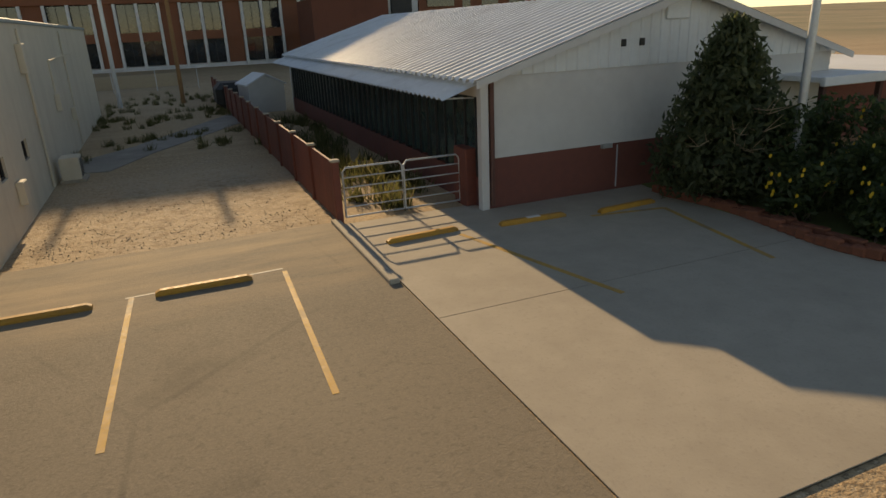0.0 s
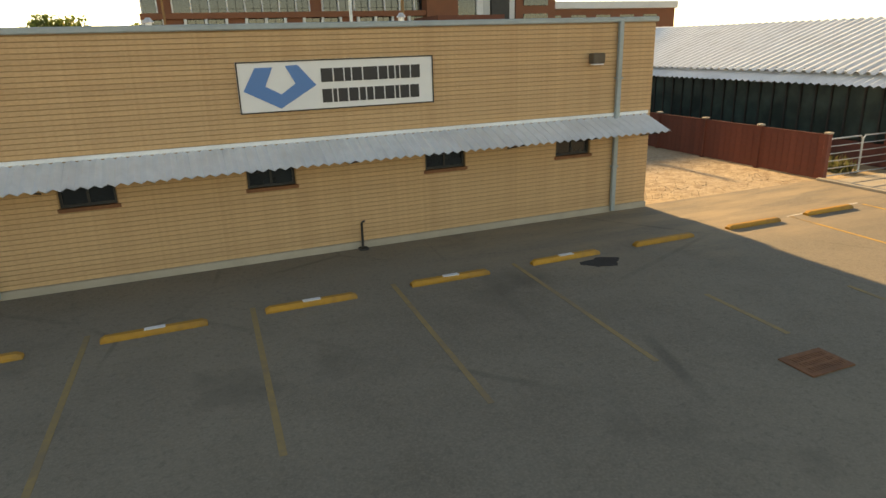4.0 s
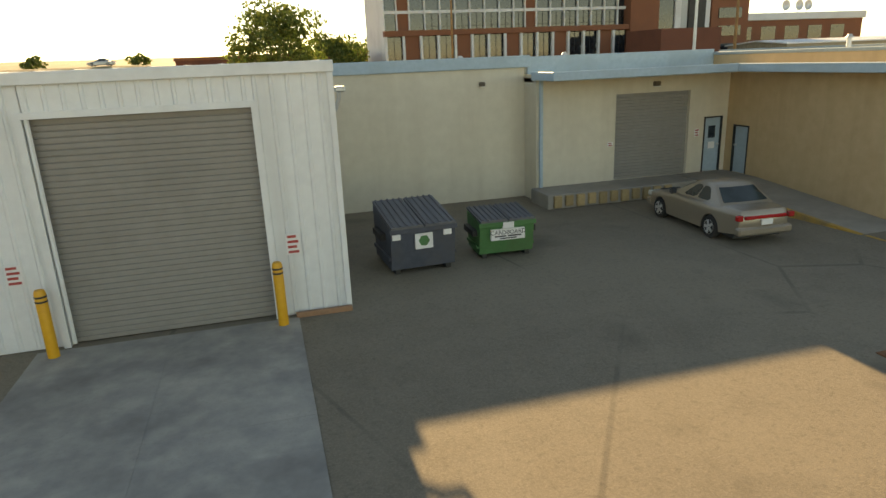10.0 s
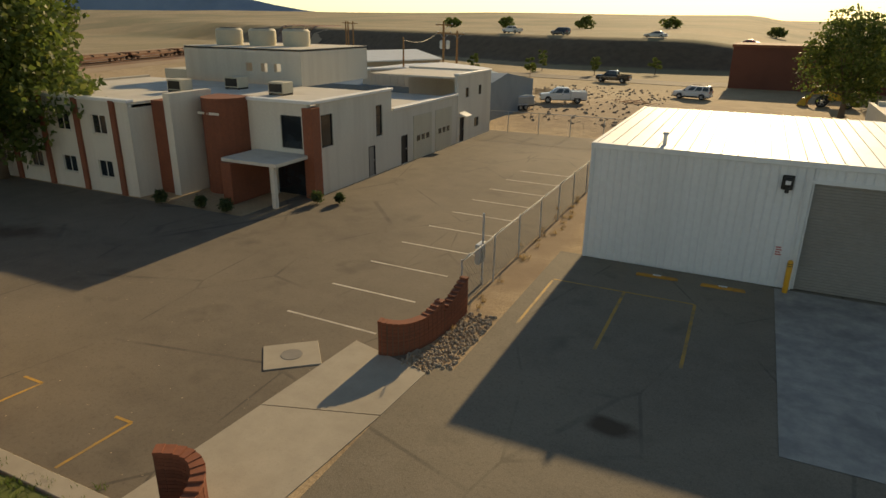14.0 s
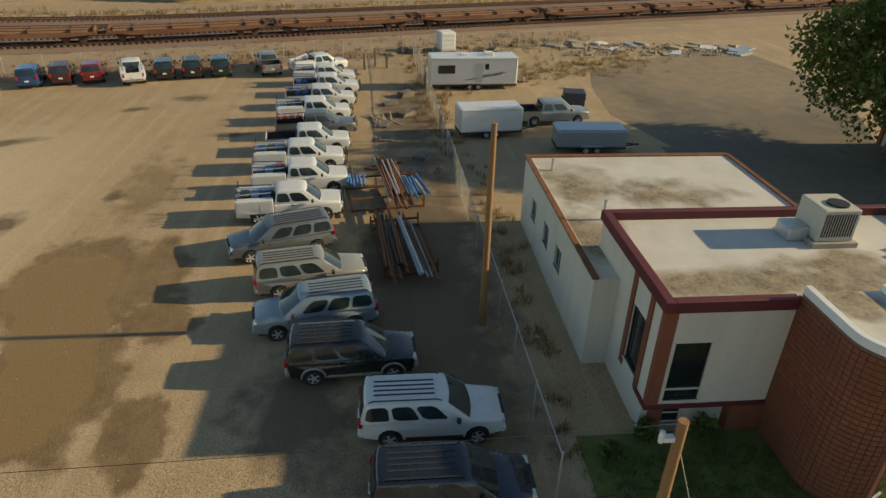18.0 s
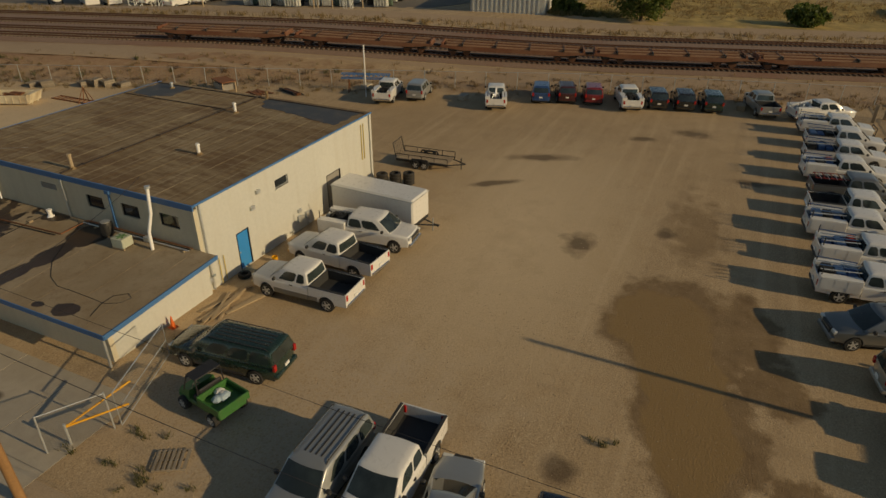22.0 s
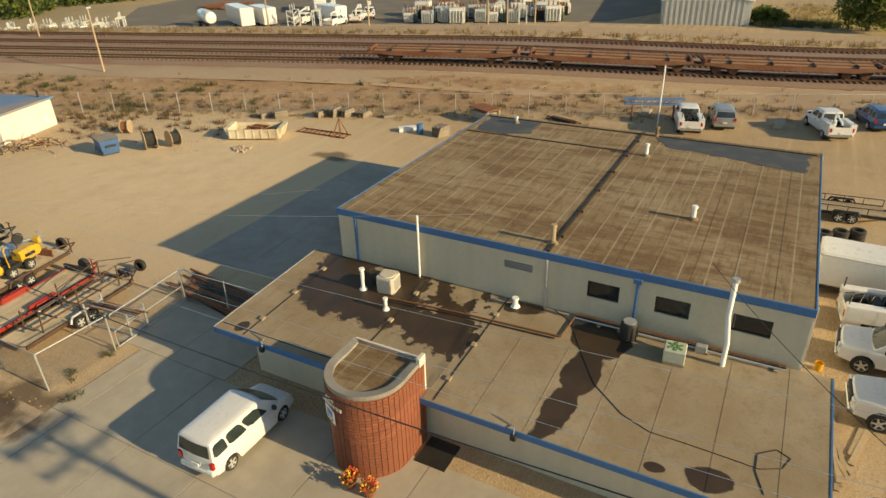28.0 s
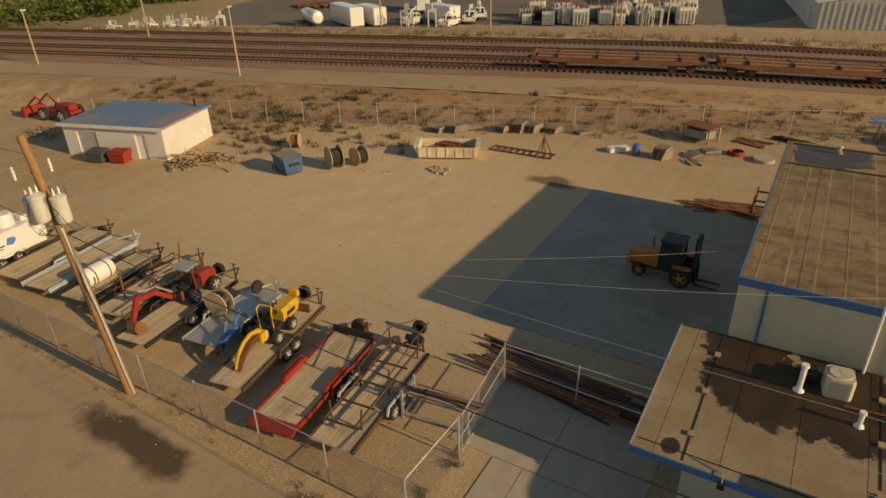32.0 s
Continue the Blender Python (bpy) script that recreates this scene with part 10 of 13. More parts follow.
part("logo", Geo().box(0.6, -0.372, 0.62, 1.2, -0.36, 0.8).box(0.6, 0.36, 0.62, 1.2, 0.372, 0.8), BLACK, tr, "dark lettering bar")
part("front_weight", Geo().box(1.66, -0.26, 0.9, 1.86, 0.26, 1.25, 0.05), YEL_ITEM, tr)
part("seat", Geo().box(-0.3, -0.22, 0.55, 0.1, 0.22, 0.68, 0.04).box(-0.38, -0.22, 0.62, -0.28, 0.22, 1.05, 0.04), BLACK, tr)
part("steering_column", Geo().tube([(0.35, 0, 0.8), (0.18, 0, 1.12)], 0.03, 6).tube([(0.18 + 0.05 * math.sin(a), 0.15 * math.cos(a), 1.12 + 0.14 * math.sin(a)) for a in np.linspace(0, 6.28, 13)], 0.014, 5), BLACK, tr)
part("roll_bar", Geo().tube([(-0.42, -0.36, 0.45), (-0.45, -0.36, 1.5), (-0.3, -0.3, 1.62), (-0.3, 0.3, 1.62), (-0.45, 0.36, 1.5), (-0.42, 0.36, 0.45)], 0.04, 7), YEL_ITEM, tr)
part("control_levers", Geo().tube([(-0.5, 0.3, 0.5), (-0.65, 0.34, 1.05)], 0.02, 5).tube([(-0.6, 0.2, 0.5), (-0.75, 0.22, 1.0)], 0.02, 5), BLACK, tr)
ARC = [(-0.75, 0.55), (-1.05, 0.85), (-1.5, 0.98), (-1.95, 0.9), (-2.35, 0.65), (-2.62, 0.3), (-2.7, 0.05)]
part("digging_boom", Geo().tube([(x, 0.0, z) for x, z in ARC], [0.09, 0.10, 0.09, 0.085, 0.08, 0.07, 0.05], 8), YEL_ITEM, tr)
part("boom_guard", Geo().box(-1.2, -0.3, 0.3, -0.7, 0.3, 0.75, 0.06), YEL_ITEM, tr)
chain = Geo()
for k in range(26):
    u = k / 25
    x, z = -0.85 - 1.8 * u, 0.62 + 0.30 * math.sin(2.4 * u) - 0.78 * u * u
    chain.m = Matrix.Translation((x, 0, z - 0.06)) @ Matrix.Rotation(0.9 * u, 4, "Y")
    chain.box(-0.032, -0.2 + 0.05 * (k % 2), -0.16, 0.032, 0.2 - 0.05 * (k % 3), 0.10)
chain.m = None
part("digging_chain", chain, RUST, tr)
part("blade", Geo().prism([(1.9, 0.0), (2.0, 0.0), (1.95, 0.2), (2.02, 0.38), (1.92, 0.38)], -0.6, 0.6, "y"), RUST, tr)
part("exhaust", Geo().cyl((0.7, 0.2, 1.0), (0.7, 0.2, 1.3), 0.03), DARK_METAL, tr)
wheels(tr, (0.55, -0.55), 1.1, 0.3, 0.24)
# red digging machine
ex = thing("mini_excavator", "red compact backhoe with folded boom on a trailer", "excavator", pose(-65.6, -106.2, 0.58, 0, 0, 187))
part("hood", Geo().loft([[(x, -w, 0.5), (x, w, 0.5), (x, w, z1 - 0.1), (x, w * 0.7, z1), (x, -w * 0.7, z1), (x, -w, z1 - 0.1)] for x, w, z1 in ((0.3, 0.34, 1.05), (0.9, 0.34, 1.02), (1.35, 0.28, 0.9))]), RED_ITEM, ex)
part("chassis", Geo().box(-1.0, -0.28, 0.3, 1.3, 0.28, 0.5, 0.03), DARK_METAL, ex)
part("engine", Geo().box(-0.1, -0.3, 0.5, 0.3, 0.3, 0.95, 0.05).cyl((0.6, 0.2, 1.0), (0.6, 0.2, 1.4), 0.04), DARK_METAL, ex)
part("seat", Geo().box(-0.6, -0.22, 0.7, -0.2, 0.22, 0.8, 0.04).box(-0.2, -0.22, 0.75, -0.1, 0.22, 1.15, 0.04), BLACK, ex)
for s in (-1, 1):
    part("canopy_post", Geo().tube([(-0.1, s * 0.35, 0.5), (-0.15, s * 0.35, 1.7)], 0.035, 6), RED_ITEM, ex)
    part("stabiliser", Geo().tube([(-1.0, s * 0.3, 0.6), (-1.3, s * 0.75, 1.1), (-1.35, s * 0.8, 0.7)], 0.05, 6), RED_ITEM, ex)
part("canopy", Geo().box(-0.6, -0.45, 1.7, 0.25, 0.45, 1.76, 0.02), PIPE_BLUE, ex, "faded blue-grey canopy")
part("boom", Geo().prism([(-1.0, 0.6), (-1.25, 0.75), (-2.1, 1.5), (-3.0, 1.62), (-3.05, 1.45), (-2.2, 1.3), (-1.4, 0.6)], -0.09, 0.09, "y"), RED_ITEM, ex)
part("dipper_arm", Geo().prism([(-2.85, 1.7), (-3.15, 1.7), (-3.62, 0.75), (-3.5, 0.65), (-3.3, 0.9)], -0.08, 0.08, "y"), RED_ITEM, ex)
part("bucket", Geo().prism([(-3.62, 0.75), (-3.4, 0.7), (-3.1, 0.35), (-3.2, 0.05), (-3.6, 0.1), (-3.75, 0.4)], -0.25, 0.25, "y"), RUST, ex)
part("hydraulic_ram", Geo().tube([(-1.2, 0.0, 0.9), (-2.0, 0.0, 1.6)], 0.045, 6).tube([(-2.1, 0, 1.62), (-2.9, 0, 1.82)], 0.04, 6), GALV, ex)
part("hose", Geo().tube([(-1.1, 0.12, 0.9), (-1.6, 0.14, 1.3), (-2.3, 0.12, 1.65), (-3.0, 0.1, 1.7)], 0.02, 5), BLACK, ex)
wheels(ex, (0.85, -0.5), 1.15, 0.36, 0.26)
wt = thing("water_tank", "white plastic water tank strapped on trailer", "tank", pose(-64.2, -111.6, 0.58, 0, 0, 8))
part("shell", Geo().lathe([(0.1, -0.85), (0.42, -0.78), (0.5, -0.6), (0.5, 0.6), (0.42, 0.78), (0.1, 0.85)], (0, 0, 0.5), "x", 18), WHITE_LABEL, wt, smooth=True)
for k in (-0.4, 0.4):
    part("strap", Geo().lathe([(0.5, k - 0.03), (0.52, k - 0.03), (0.52, k + 0.03), (0.5, k + 0.03)], (0, 0, 0.5), "x", 18), RUST, wt)
for k in range(3):
    solid("upright_post", Geo().tube([(-63.6 - 1.7 * k, -108.6 - 0.2 * k, 0.55), (-63.7 - 1.7 * k, -108.7, 2.1)], 0.045, 6), RUST, "rusty steel post standing on a trailer", "post")
boards("board_pile", "dark boards and sheet loaded on trailer", -66.4, -109.2, 8, 10, 2.2, PLANK, 0.6, 5, 0.6)
# white equipment trailer at the row's end
tk = thing("equipment_trailer", "white equipment trailer with round hatches and blue logo", "trailer", pose(-63.1, -119.45, 0, 0, 0, 187))
part("body", Geo().loft([[(-2.5, -1.1, z), (x1, -1.1, z), (x1 + 0.12, 0, z), (x1, 1.1, z), (-2.5, 1.1, z)] for z, x1 in ((0.62, 2.4), (1.1, 2.55), (1.75, 2.5))] + [[(-2.4, -0.9, 1.95), (2.1, -0.9, 1.95), (2.2, 0, 1.95), (2.1, 0.9, 1.95), (-2.4, 0.9, 1.95)]]), PAINT["white"], tk)
for x in (-1.7, -0.3, 1.1):
    part("tank_hatch", Geo().lathe([(0.52, 1.9), (0.52, 2.5), (0.45, 2.62), (0.05, 2.7)], (x, 0, 0), "z", 18), PAINT["white"], tk, smooth=True)
part("top_box", Geo().box(1.75, -0.5, 1.94, 2.15, 0.4, 2.25, 0.05), PAINT["white"], tk)
for s in (-1, 1):
    part("logo", Geo().prism([(0.2, 1.3), (0.55, 1.2), (0.8, 1.42), (0.72, 1.62), (0.35, 1.66)], s * 1.1, s * 1.112, "y"), SIGN_BLUE, tk, "blue plain logo shape")
    part("lettering", Geo().box(-0.6, s * 1.1, 1.28, 0.1, s * 1.11, 1.36).box(-0.6, s * 1.1, 1.14, 0.0, s * 1.11, 1.2), DARK_METAL, tk, "dark lettering as plain bars")
    part("fender", Geo().tube([(-0.9, s * 1.14, 0.5), (-0.7, s * 1.14, 0.84), (0.95, s * 1.14, 0.84), (1.15, s * 1.14, 0.5)], 0.07, 6), PAINT["white"], tk)
    part("tongue_bar", Geo().tube([(2.4, s * 0.6, 0.5), (3.6, 0, 0.5)], 0.05, 6), TRIM, tk)
part("chassis", Geo().box(-2.4, -0.6, 0.42, 2.5, 0.6, 0.62), TRIM, tk)
wheels(tk, (-0.35, 0.6), 2.1, 0.36, 0.22)
# steel rack by the gate
r_ = rack(-64.7, -91.8, 97, 2.6, 1.0, 1.0, "grey steel frame rack holding thin bars", GALV)
pipes("bar_bundle", "bundle of dark thin steel bars on a rack", -64.7, -91.8, 97, 14, 2.9, 0.025, [DARK_METAL, RUST, GALV], 3, 1.0, 10, 3)
pipes("pipe_pile", "pile of long rusty pipes behind the gate", -68.7, -88.6, 84, 34, 6.6, 0.06, [RUST, DARK_METAL, RUST], 4, 0.02, 13, 4)

# ---------------------------------------------------------------- forklift
fk = thing("forklift", "orange rough-terrain forklift with black cab and mast", "forklift", pose(-79.2, -86.9, 0.02, 0, 0, 87) @ Matrix.Scale(0.87, 4))
ORANGE = surf("orange_machine_paint", (0.42, 0.135, 0.012), (0.50, 0.17, 0.016), 8, 1, 0.5, 0, 0.06, (0.36, 0.17, 0.04), 0.5)
part("engine_cover", Geo().loft([[(-2.3, -0.55, 0.7), (-0.6, -0.6, 0.7), (-0.6, 0.6, 0.7), (-2.3, 0.55, 0.7)], [(-2.3, -0.5, 1.35), (-0.6, -0.55, 1.6), (-0.6, 0.55, 1.6), (-2.3, 0.5, 1.35)]]), ORANGE, fk)
part("counterweight", Geo().box(-2.45, -0.65, 0.55, -2.1, 0.65, 1.15, 0.08), ORANGE, fk)
part("chassis", Geo().box(-2.2, -0.4, 0.45, 1.0, 0.4, 0.75), DARK_METAL, fk)
for sx, sy in ((-0.6, -0.65), (-0.6, 0.65), (0.65, -0.65), (0.65, 0.65)):
    part("cab_post", Geo().tube([(sx, sy, 0.8), (sx * 0.85, sy * 0.95, 2.45)], 0.045, 6), BLACK, fk)
part("cab_roof", Geo().box(-0.65, -0.7, 2.42, 0.7, 0.7, 2.52, 0.04), BLACK, fk)
part("cab_glass", Geo().box(-0.56, -0.62, 1.3, 0.58, 0.62, 2.4), CAR_GLASS, fk)
part("cab_base", Geo().box(-0.62, -0.66, 0.7, 0.66, 0.66, 1.3, 0.04), BLACK, fk)
for s in (-1, 1):
    part("mast_rail", Geo().box(1.25, s * 0.4 - 0.06, 0.25, 1.42, s * 0.4 + 0.06, 2.95), BLACK, fk)
    part("fork", Geo().box(1.45, s * 0.35 - 0.07, 0.08, 2.75, s * 0.35 + 0.07, 0.14).box(1.42, s * 0.35 - 0.07, 0.08, 1.5, s * 0.35 + 0.07, 0.8), DARK_METAL, fk)
    part("fender", Geo().box(0.3, s * 0.7, 1.18, 1.3, s * 1.12, 1.24, 0.02), ORANGE, fk)
for z in (0.7, 1.6, 2.85):
    part("mast_cross_bar", Geo().box(1.26, -0.42, z, 1.4, 0.42, z + 0.12), BLACK, fk)
part("lift_cylinder", Geo().cyl((1.32, 0, 0.3), (1.32, 0, 2.6), 0.06), CHROME, fk)
part("exhaust", Geo().tube([(-1.2, 0.35, 1.45), (-1.2, 0.35, 2.0), (-1.3, 0.35, 2.1)], 0.04, 6), BLACK, fk)
ORIM = flat_paint("orange_rim", (0.55, 0.26, 0.02), 0.5)
wheels(fk, (0.8,), 1.75, 0.6, 0.42, ORIM)
wheels(fk, (-1.6,), 1.45, 0.4, 0.28, ORIM)

# ---------------------------------------------------------------- shed, bins, reels and scrap
sh = thing("storage_shed", "white storage shed with flat faded blue roof", "shed", pose(-80.65, -130.4, 0, 0, 0, 17.3))
part("front_wall", Geo().grid_hole(-4.5, 0, 4.5, 2.5, [(-3.3, 0, -1.5, 2.0), (2.0, 0, 2.9, 2.0)], 0, 0.15, "x"), WHITE_SIDING, sh).matrix_basis = pose(3.1, 0, 0)
part("back_wall", Geo().box(-3.25, -4.5, 0, -3.1, 4.5, 2.5), WHITE_SIDING, sh)
part("side_wall", Geo().box(-3.1, 4.35, 0, 3.1, 4.5, 2.5), WHITE_SIDING, sh)
part("side_wall", Geo().box(-3.1, -4.5, 0, 3.1, -4.35, 2.5), WHITE_SIDING, sh)
part("roof", Geo().box(-3.5, -4.75, 2.5, 3.5, 4.75, 2.68, 0.02), surf("faded_blue_roof", (0.10, 0.19, 0.34), (0.13, 0.22, 0.36), 3, 0.2, 0.8, 0, 0.1, (0.33, 0.25, 0.17), 0.95), sh)
part("fascia", Geo().box(3.5, -4.77, 2.42, 3.54, 4.77, 2.7), WHITE_SIDING, sh)
part("roller_door", Geo().box(3.1, -3.3, 0, 3.14, -1.5, 2.0), GALV, sh)
part("side_door", Geo().box(3.1, 2.0, 0, 3.14, 2.9, 2.0), WHITE_METAL, sh)
part("vent_pipe", Geo().cyl((-2.9, 3.6, 2.6), (-2.9, 3.6, 3.3), 0.1), DARK_METAL, sh)
part("hose_reel", Geo().lathe([(0.2, 0), (0.28, 0), (0.28, 0.1), (0.2, 0.1)], (-2.0, 4.5, 0.8), "y", 14), WHITE_LABEL, sh)
for x, y, m, lab in ((-76.3, -129.9, NAVY_BIN, "small dark green waste bin before the shed"), (-77.0, -128.2, RED_ITEM, "small red waste bin before the shed")):
    b = thing("waste_bin", lab, "bin", pose(x, y, 0, 0, 0, 17))
    part("box", Geo().loft([[(-0.45, -0.6, 0.08), (0.45, -0.6, 0.08), (0.45, 0.6, 0.08), (-0.45, 0.6, 0.08)], [(-0.5, -0.7, 0.8), (0.55, -0.7, 0.8), (0.55, 0.7, 0.8), (-0.5, 0.7, 0.8)]]), m, b)
    part("lid", Geo().prism([(-0.55, 0.8), (0.6, 0.8), (0.3, 0.95), (-0.5, 1.0)], -0.72, 0.72, "y"), m, b)
dumpster(-81.6, -115.0, 70, BLUE_BIN, "blue steel dumpster with open lid in yard", 1.9, 1.5, 1.25, PLASTIC, 0)
reel(-83.8, -112.4, 0.85, 0.9, 60, "large weathered cable reel with black cable")
reel(-85.2, -111.2, 0.7, 0.8, 75, "large weathered cable reel behind another")
reel(-86.0, -118.3, 0.6, 0.7, 30, "brown wooden cable reel by the brush", None, RUST)
ro = thing("roll_off_box", "cream steel scrap container with sloping ends, full of scrap", "container", pose(-90.1, -106.3, 0, 0, 0, 115))
RO = surf("beige_container_paint", (0.64, 0.56, 0.40), (0.70, 0.62, 0.46), 6, 0.8, 0.7, 0, 0.15, (0.30, 0.18, 0.08), 0.6)
part("floor", Geo().box(-2.2, -1.1, 0.15, 2.2, 1.1, 0.25), RO, ro)
for s in (-1, 1):
    part("side_panel", Geo().box(-2.2, s * 1.1 - 0.03, 0.15, 2.2, s * 1.1 + 0.03, 0.95), RO, ro)
    part("end_panel", Geo().box(s * 2.2 - 0.03, -1.1, 0.15, s * 2.2 + 0.03, 1.1, 1.05), RO, ro)
    part("end_slope", Geo().prism([(s * 2.23, 0.2), (s * 2.23, 1.05), (s * 2.55, 1.05)], -1.05, 1.05, "y"), RO, ro)
    part("skid", Geo().box(-2.2, s * 0.5 - 0.08, 0, 2.2, s * 0.5 + 0.08, 0.15), RO, ro)
    for k in range(7):
        part("rib", Geo().box(-2.1 + k * 0.7 - 0.05, s * 1.13, 0.15, -2.1 + k * 0.7 + 0.05, s * 1.17, 0.93), RO, ro)
boards("scrap_load", "mixed scrap sheets and rust in the container", -90.1, -106.3, 115, 26, 1.7, RUST, 0.8, 9, 0.45, 0.3)
stones("rubble_pile", "small pile of pale rubble and debris", (-87.4, -105.9, -86.2, -104.4), 90, 0.06, 0.2, STONE, 11)
for x, y, n_, t_ in ((-95.05, -109.9, 4, 66), (-95.6, -108.3, 6, 40), (-97.5, -105.0, 5, 64), (-98.1, -103.8, 7, 70), (-98.6, -102.7, 6, 62), (-99.2, -101.2, 4, 75), (-99.9, -98.9, 2, 50)):
    for j in range(n_):
        pallet(x + 0.05 * j, y, 0.126 * j, t_ + 4 * j)
tb = thing("steel_table", "rusty brown steel work table with open frame", "table", pose(-102.4, -90.0, 0, 0, 0, 66))
part("top", Geo().box(-1.3, -0.8, 1.15, 1.3, 0.8, 1.25), RUST, tb)
part("lower_panel", Geo().box(-1.1, -0.7, 0.3, 1.0, 0.7, 0.9), SLAB_OLD, tb)
for sx in (-1.2, 1.2):
    for sy in (-0.7, 0.7):
        part("leg", Geo().box(sx - 0.05, sy - 0.05, 0, sx + 0.05, sy + 0.05, 1.15), PLANK, tb)
lad = thing("ladder_rack", "rusty steel ladder frame lying on dirt", "frame", pose(-93.1, -101.4, 0, 0, 0, 91))
for s in (-0.5, 0.5):
    part("side_rail", Geo().box(-2.6, s - 0.04, 0.02, 2.6, s + 0.04, 0.12), RUST, lad)
for k in range(10):
    part("rung", Geo().box(-2.5 + k * 0.55, -0.5, 0.05, -2.42 + k * 0.55, 0.5, 0.1), RUST, lad)
part("a_frame", Geo().tube([(1.4, -0.6, 0), (1.8, 0, 1.6), (2.2, 0.6, 0)], 0.05, 6).tube([(1.4, 0.6, 0), (1.8, 0, 1.6), (2.2, -0.6, 0)], 0.05, 6), RUST, lad)
solid("metal_trough", Geo().prism([(-97.6, -94.6), (-96.6, -95.8), (-96.0, -95.3), (-97.0, -94.1)], 0.02, 0.35, "z"), WHITE_LABEL, "white sheet metal trough lying on the dirt", "sheet metal")
solid("blue_drum", Geo().lathe([(0.05, 0.0), (0.29, 0.02), (0.3, 0.3), (0.28, 0.32), (0.3, 0.34), (0.3, 0.6), (0.28, 0.62), (0.29, 0.86), (0.05, 0.9)], (-96.5, -93.5, 0), "z", 16), STRONG_BLUE, "blue plastic drum beside pallets", "drum", smooth=True)
for j in range(7):
    pallet(-96.8, -91.6, 0.126 * j, 62 + 3 * j)
for j in range(3):
    pallet(-99.3, -88.6, 0.126 * j, 20 + 9 * j, 0, "pale wooden pallet lying beside red hose")
pallet(-98.0, -89.7, 0.1, 50, 14)
boards("wood_scraps", "broken pallet boards scattered on dirt", -96.6, -89.6, 40, 10, 1.3, PLANK, 0.9, 21)
hose = thing("hose_coil", "coil of red rubber hose on the ground", "hose", pose(-100.0, -86.9, 0))
for k in range(4):
    part("coil", Geo().tube([((0.62 - 0.03 * k) * math.cos(a), (0.62 - 0.03 * k) * math.sin(a), 0.05 + 0.07 * k) for a in np.linspace(0, 6.283, 22)], 0.045, 6, False), RED_ITEM, hose)
solid("round_slab", Geo().cyl((-99.4, -84.9, 0), (-99.4, -84.9, 0.25), 0.75, n=20), SLAB, "round pale concrete slab on dirt", "slab")
boards("metal_scrap", "rusty steel plates and angle iron scrap", -103.3, -86.2, 70, 10, 2.2, RUST, 0.6, 31, 0, 0.3)
pipes("pipe_pile", "dark pipes lying by the railway fence", -105.0, -83.2, 70, 10, 3.0, 0.07, [DARK_METAL, RUST], 8, 0.02, 6, 3)
boards("steel_stack", "flat stack of rusty steel sections beside the shop", -89.2, -86.0, 92, 16, 4.2, RUST, 0.6, 41, 0.02, 0.25)
rack(-89.6, -83.9, 0, 1.6, 0.9, 1.1, "rusty bar rack against the shop wall", RUST)
br = thing("brush_pile", "pile of dry branches and broken lumber", "brush", pose(-80.0, -122.8, 0))
for k in range(46):
    a = rng.uniform(0, 6.3)
    l = rng.uniform(0.8, 2.6)
    cx, cy = rng.gauss(0, 1.0), rng.gauss(0, 1.6)
    z = rng.uniform(0.05, 0.6)
    part("branch", Geo().tube([(cx - l / 2 * math.cos(a), cy - l / 2 * math.sin(a), z * 0.4), (cx, cy, z), (cx + l / 2 * math.cos(a + 0.3), cy + l / 2 * math.sin(a + 0.3), z * rng.uniform(0.2, 1.8))], [0.05, 0.04, 0.015], 5), PLANK if k % 3 else RUST, br)
boards("lumber_pile", "loose grey boards before the brush pile", -78.6, -123.4, 60, 14, 2.2, PLANK, 0.8, 51)
rm = thing("farm_machine", "red farm machinery with wheels and mast", "machine", pose(-82.2, -144.6, 0, 0, 0, 100) @ Matrix.Scale(1.25, 4))
part("frame", Geo().box(-1.6, -0.5, 0.5, 1.6, 0.5, 0.75, 0.03), RED_ITEM, rm)
part("hood", Geo().box(0.1, -0.4, 0.75, 1.5, 0.4, 1.25, 0.08), RED_ITEM, rm)
part("loader_arm", Geo().tube([(-0.6, -0.5, 0.8), (-1.6, -0.5, 1.7), (-3.0, -0.5, 0.7)], 0.08, 6).tube([(-0.6, 0.5, 0.8), (-1.6, 0.5, 1.7), (-3.0, 0.5, 0.7)], 0.08, 6), RED_ITEM, rm)
part("bucket", Geo().prism([(-3.5, 0.1), (-2.9, 0.1), (-2.9, 0.8), (-3.1, 0.8)], -0.8, 0.8, "y"), RED_ITEM, rm)
wheels(rm, (-0.9, 1.0), 1.5, 0.5, 0.3)
boards("lumber_pile", "dark boards and pipe beyond the shed", -78.5, -141.5, 80, 18, 3.4, PLANK, 1.0, 61)

# ---------------------------------------------------------------- beside the annex
boards("timber_stack", "weathered boards stacked along the annex wall", -70.6, -62.2, 178, 12, 3.0, PLANK, 0.35, 71)
boards("timber_beams", "two long timber beams on the dirt", -71.8, -60.9, 172, 2, 4.2, PLANK, 0.25, 72, 0, 0.2)
cn = thing("traffic_cone", "orange rubber traffic cone by the wall", "cone", pose(-68.3, -63.0, 0))
CONE = flat_paint("cone_orange", (0.72, 0.13, 0.02), 0.6)
part("base", Geo().box(-0.18, -0.18, 0, 0.18, 0.18, 0.04, 0.01), CONE, cn)
part("body", Geo().lathe([(0.13, 0.04), (0.03, 0.62), (0.025, 0.64)], (0, 0, 0), "z", 14), CONE, cn, smooth=True)
tyre(-73.5, -63.0, 0.0)
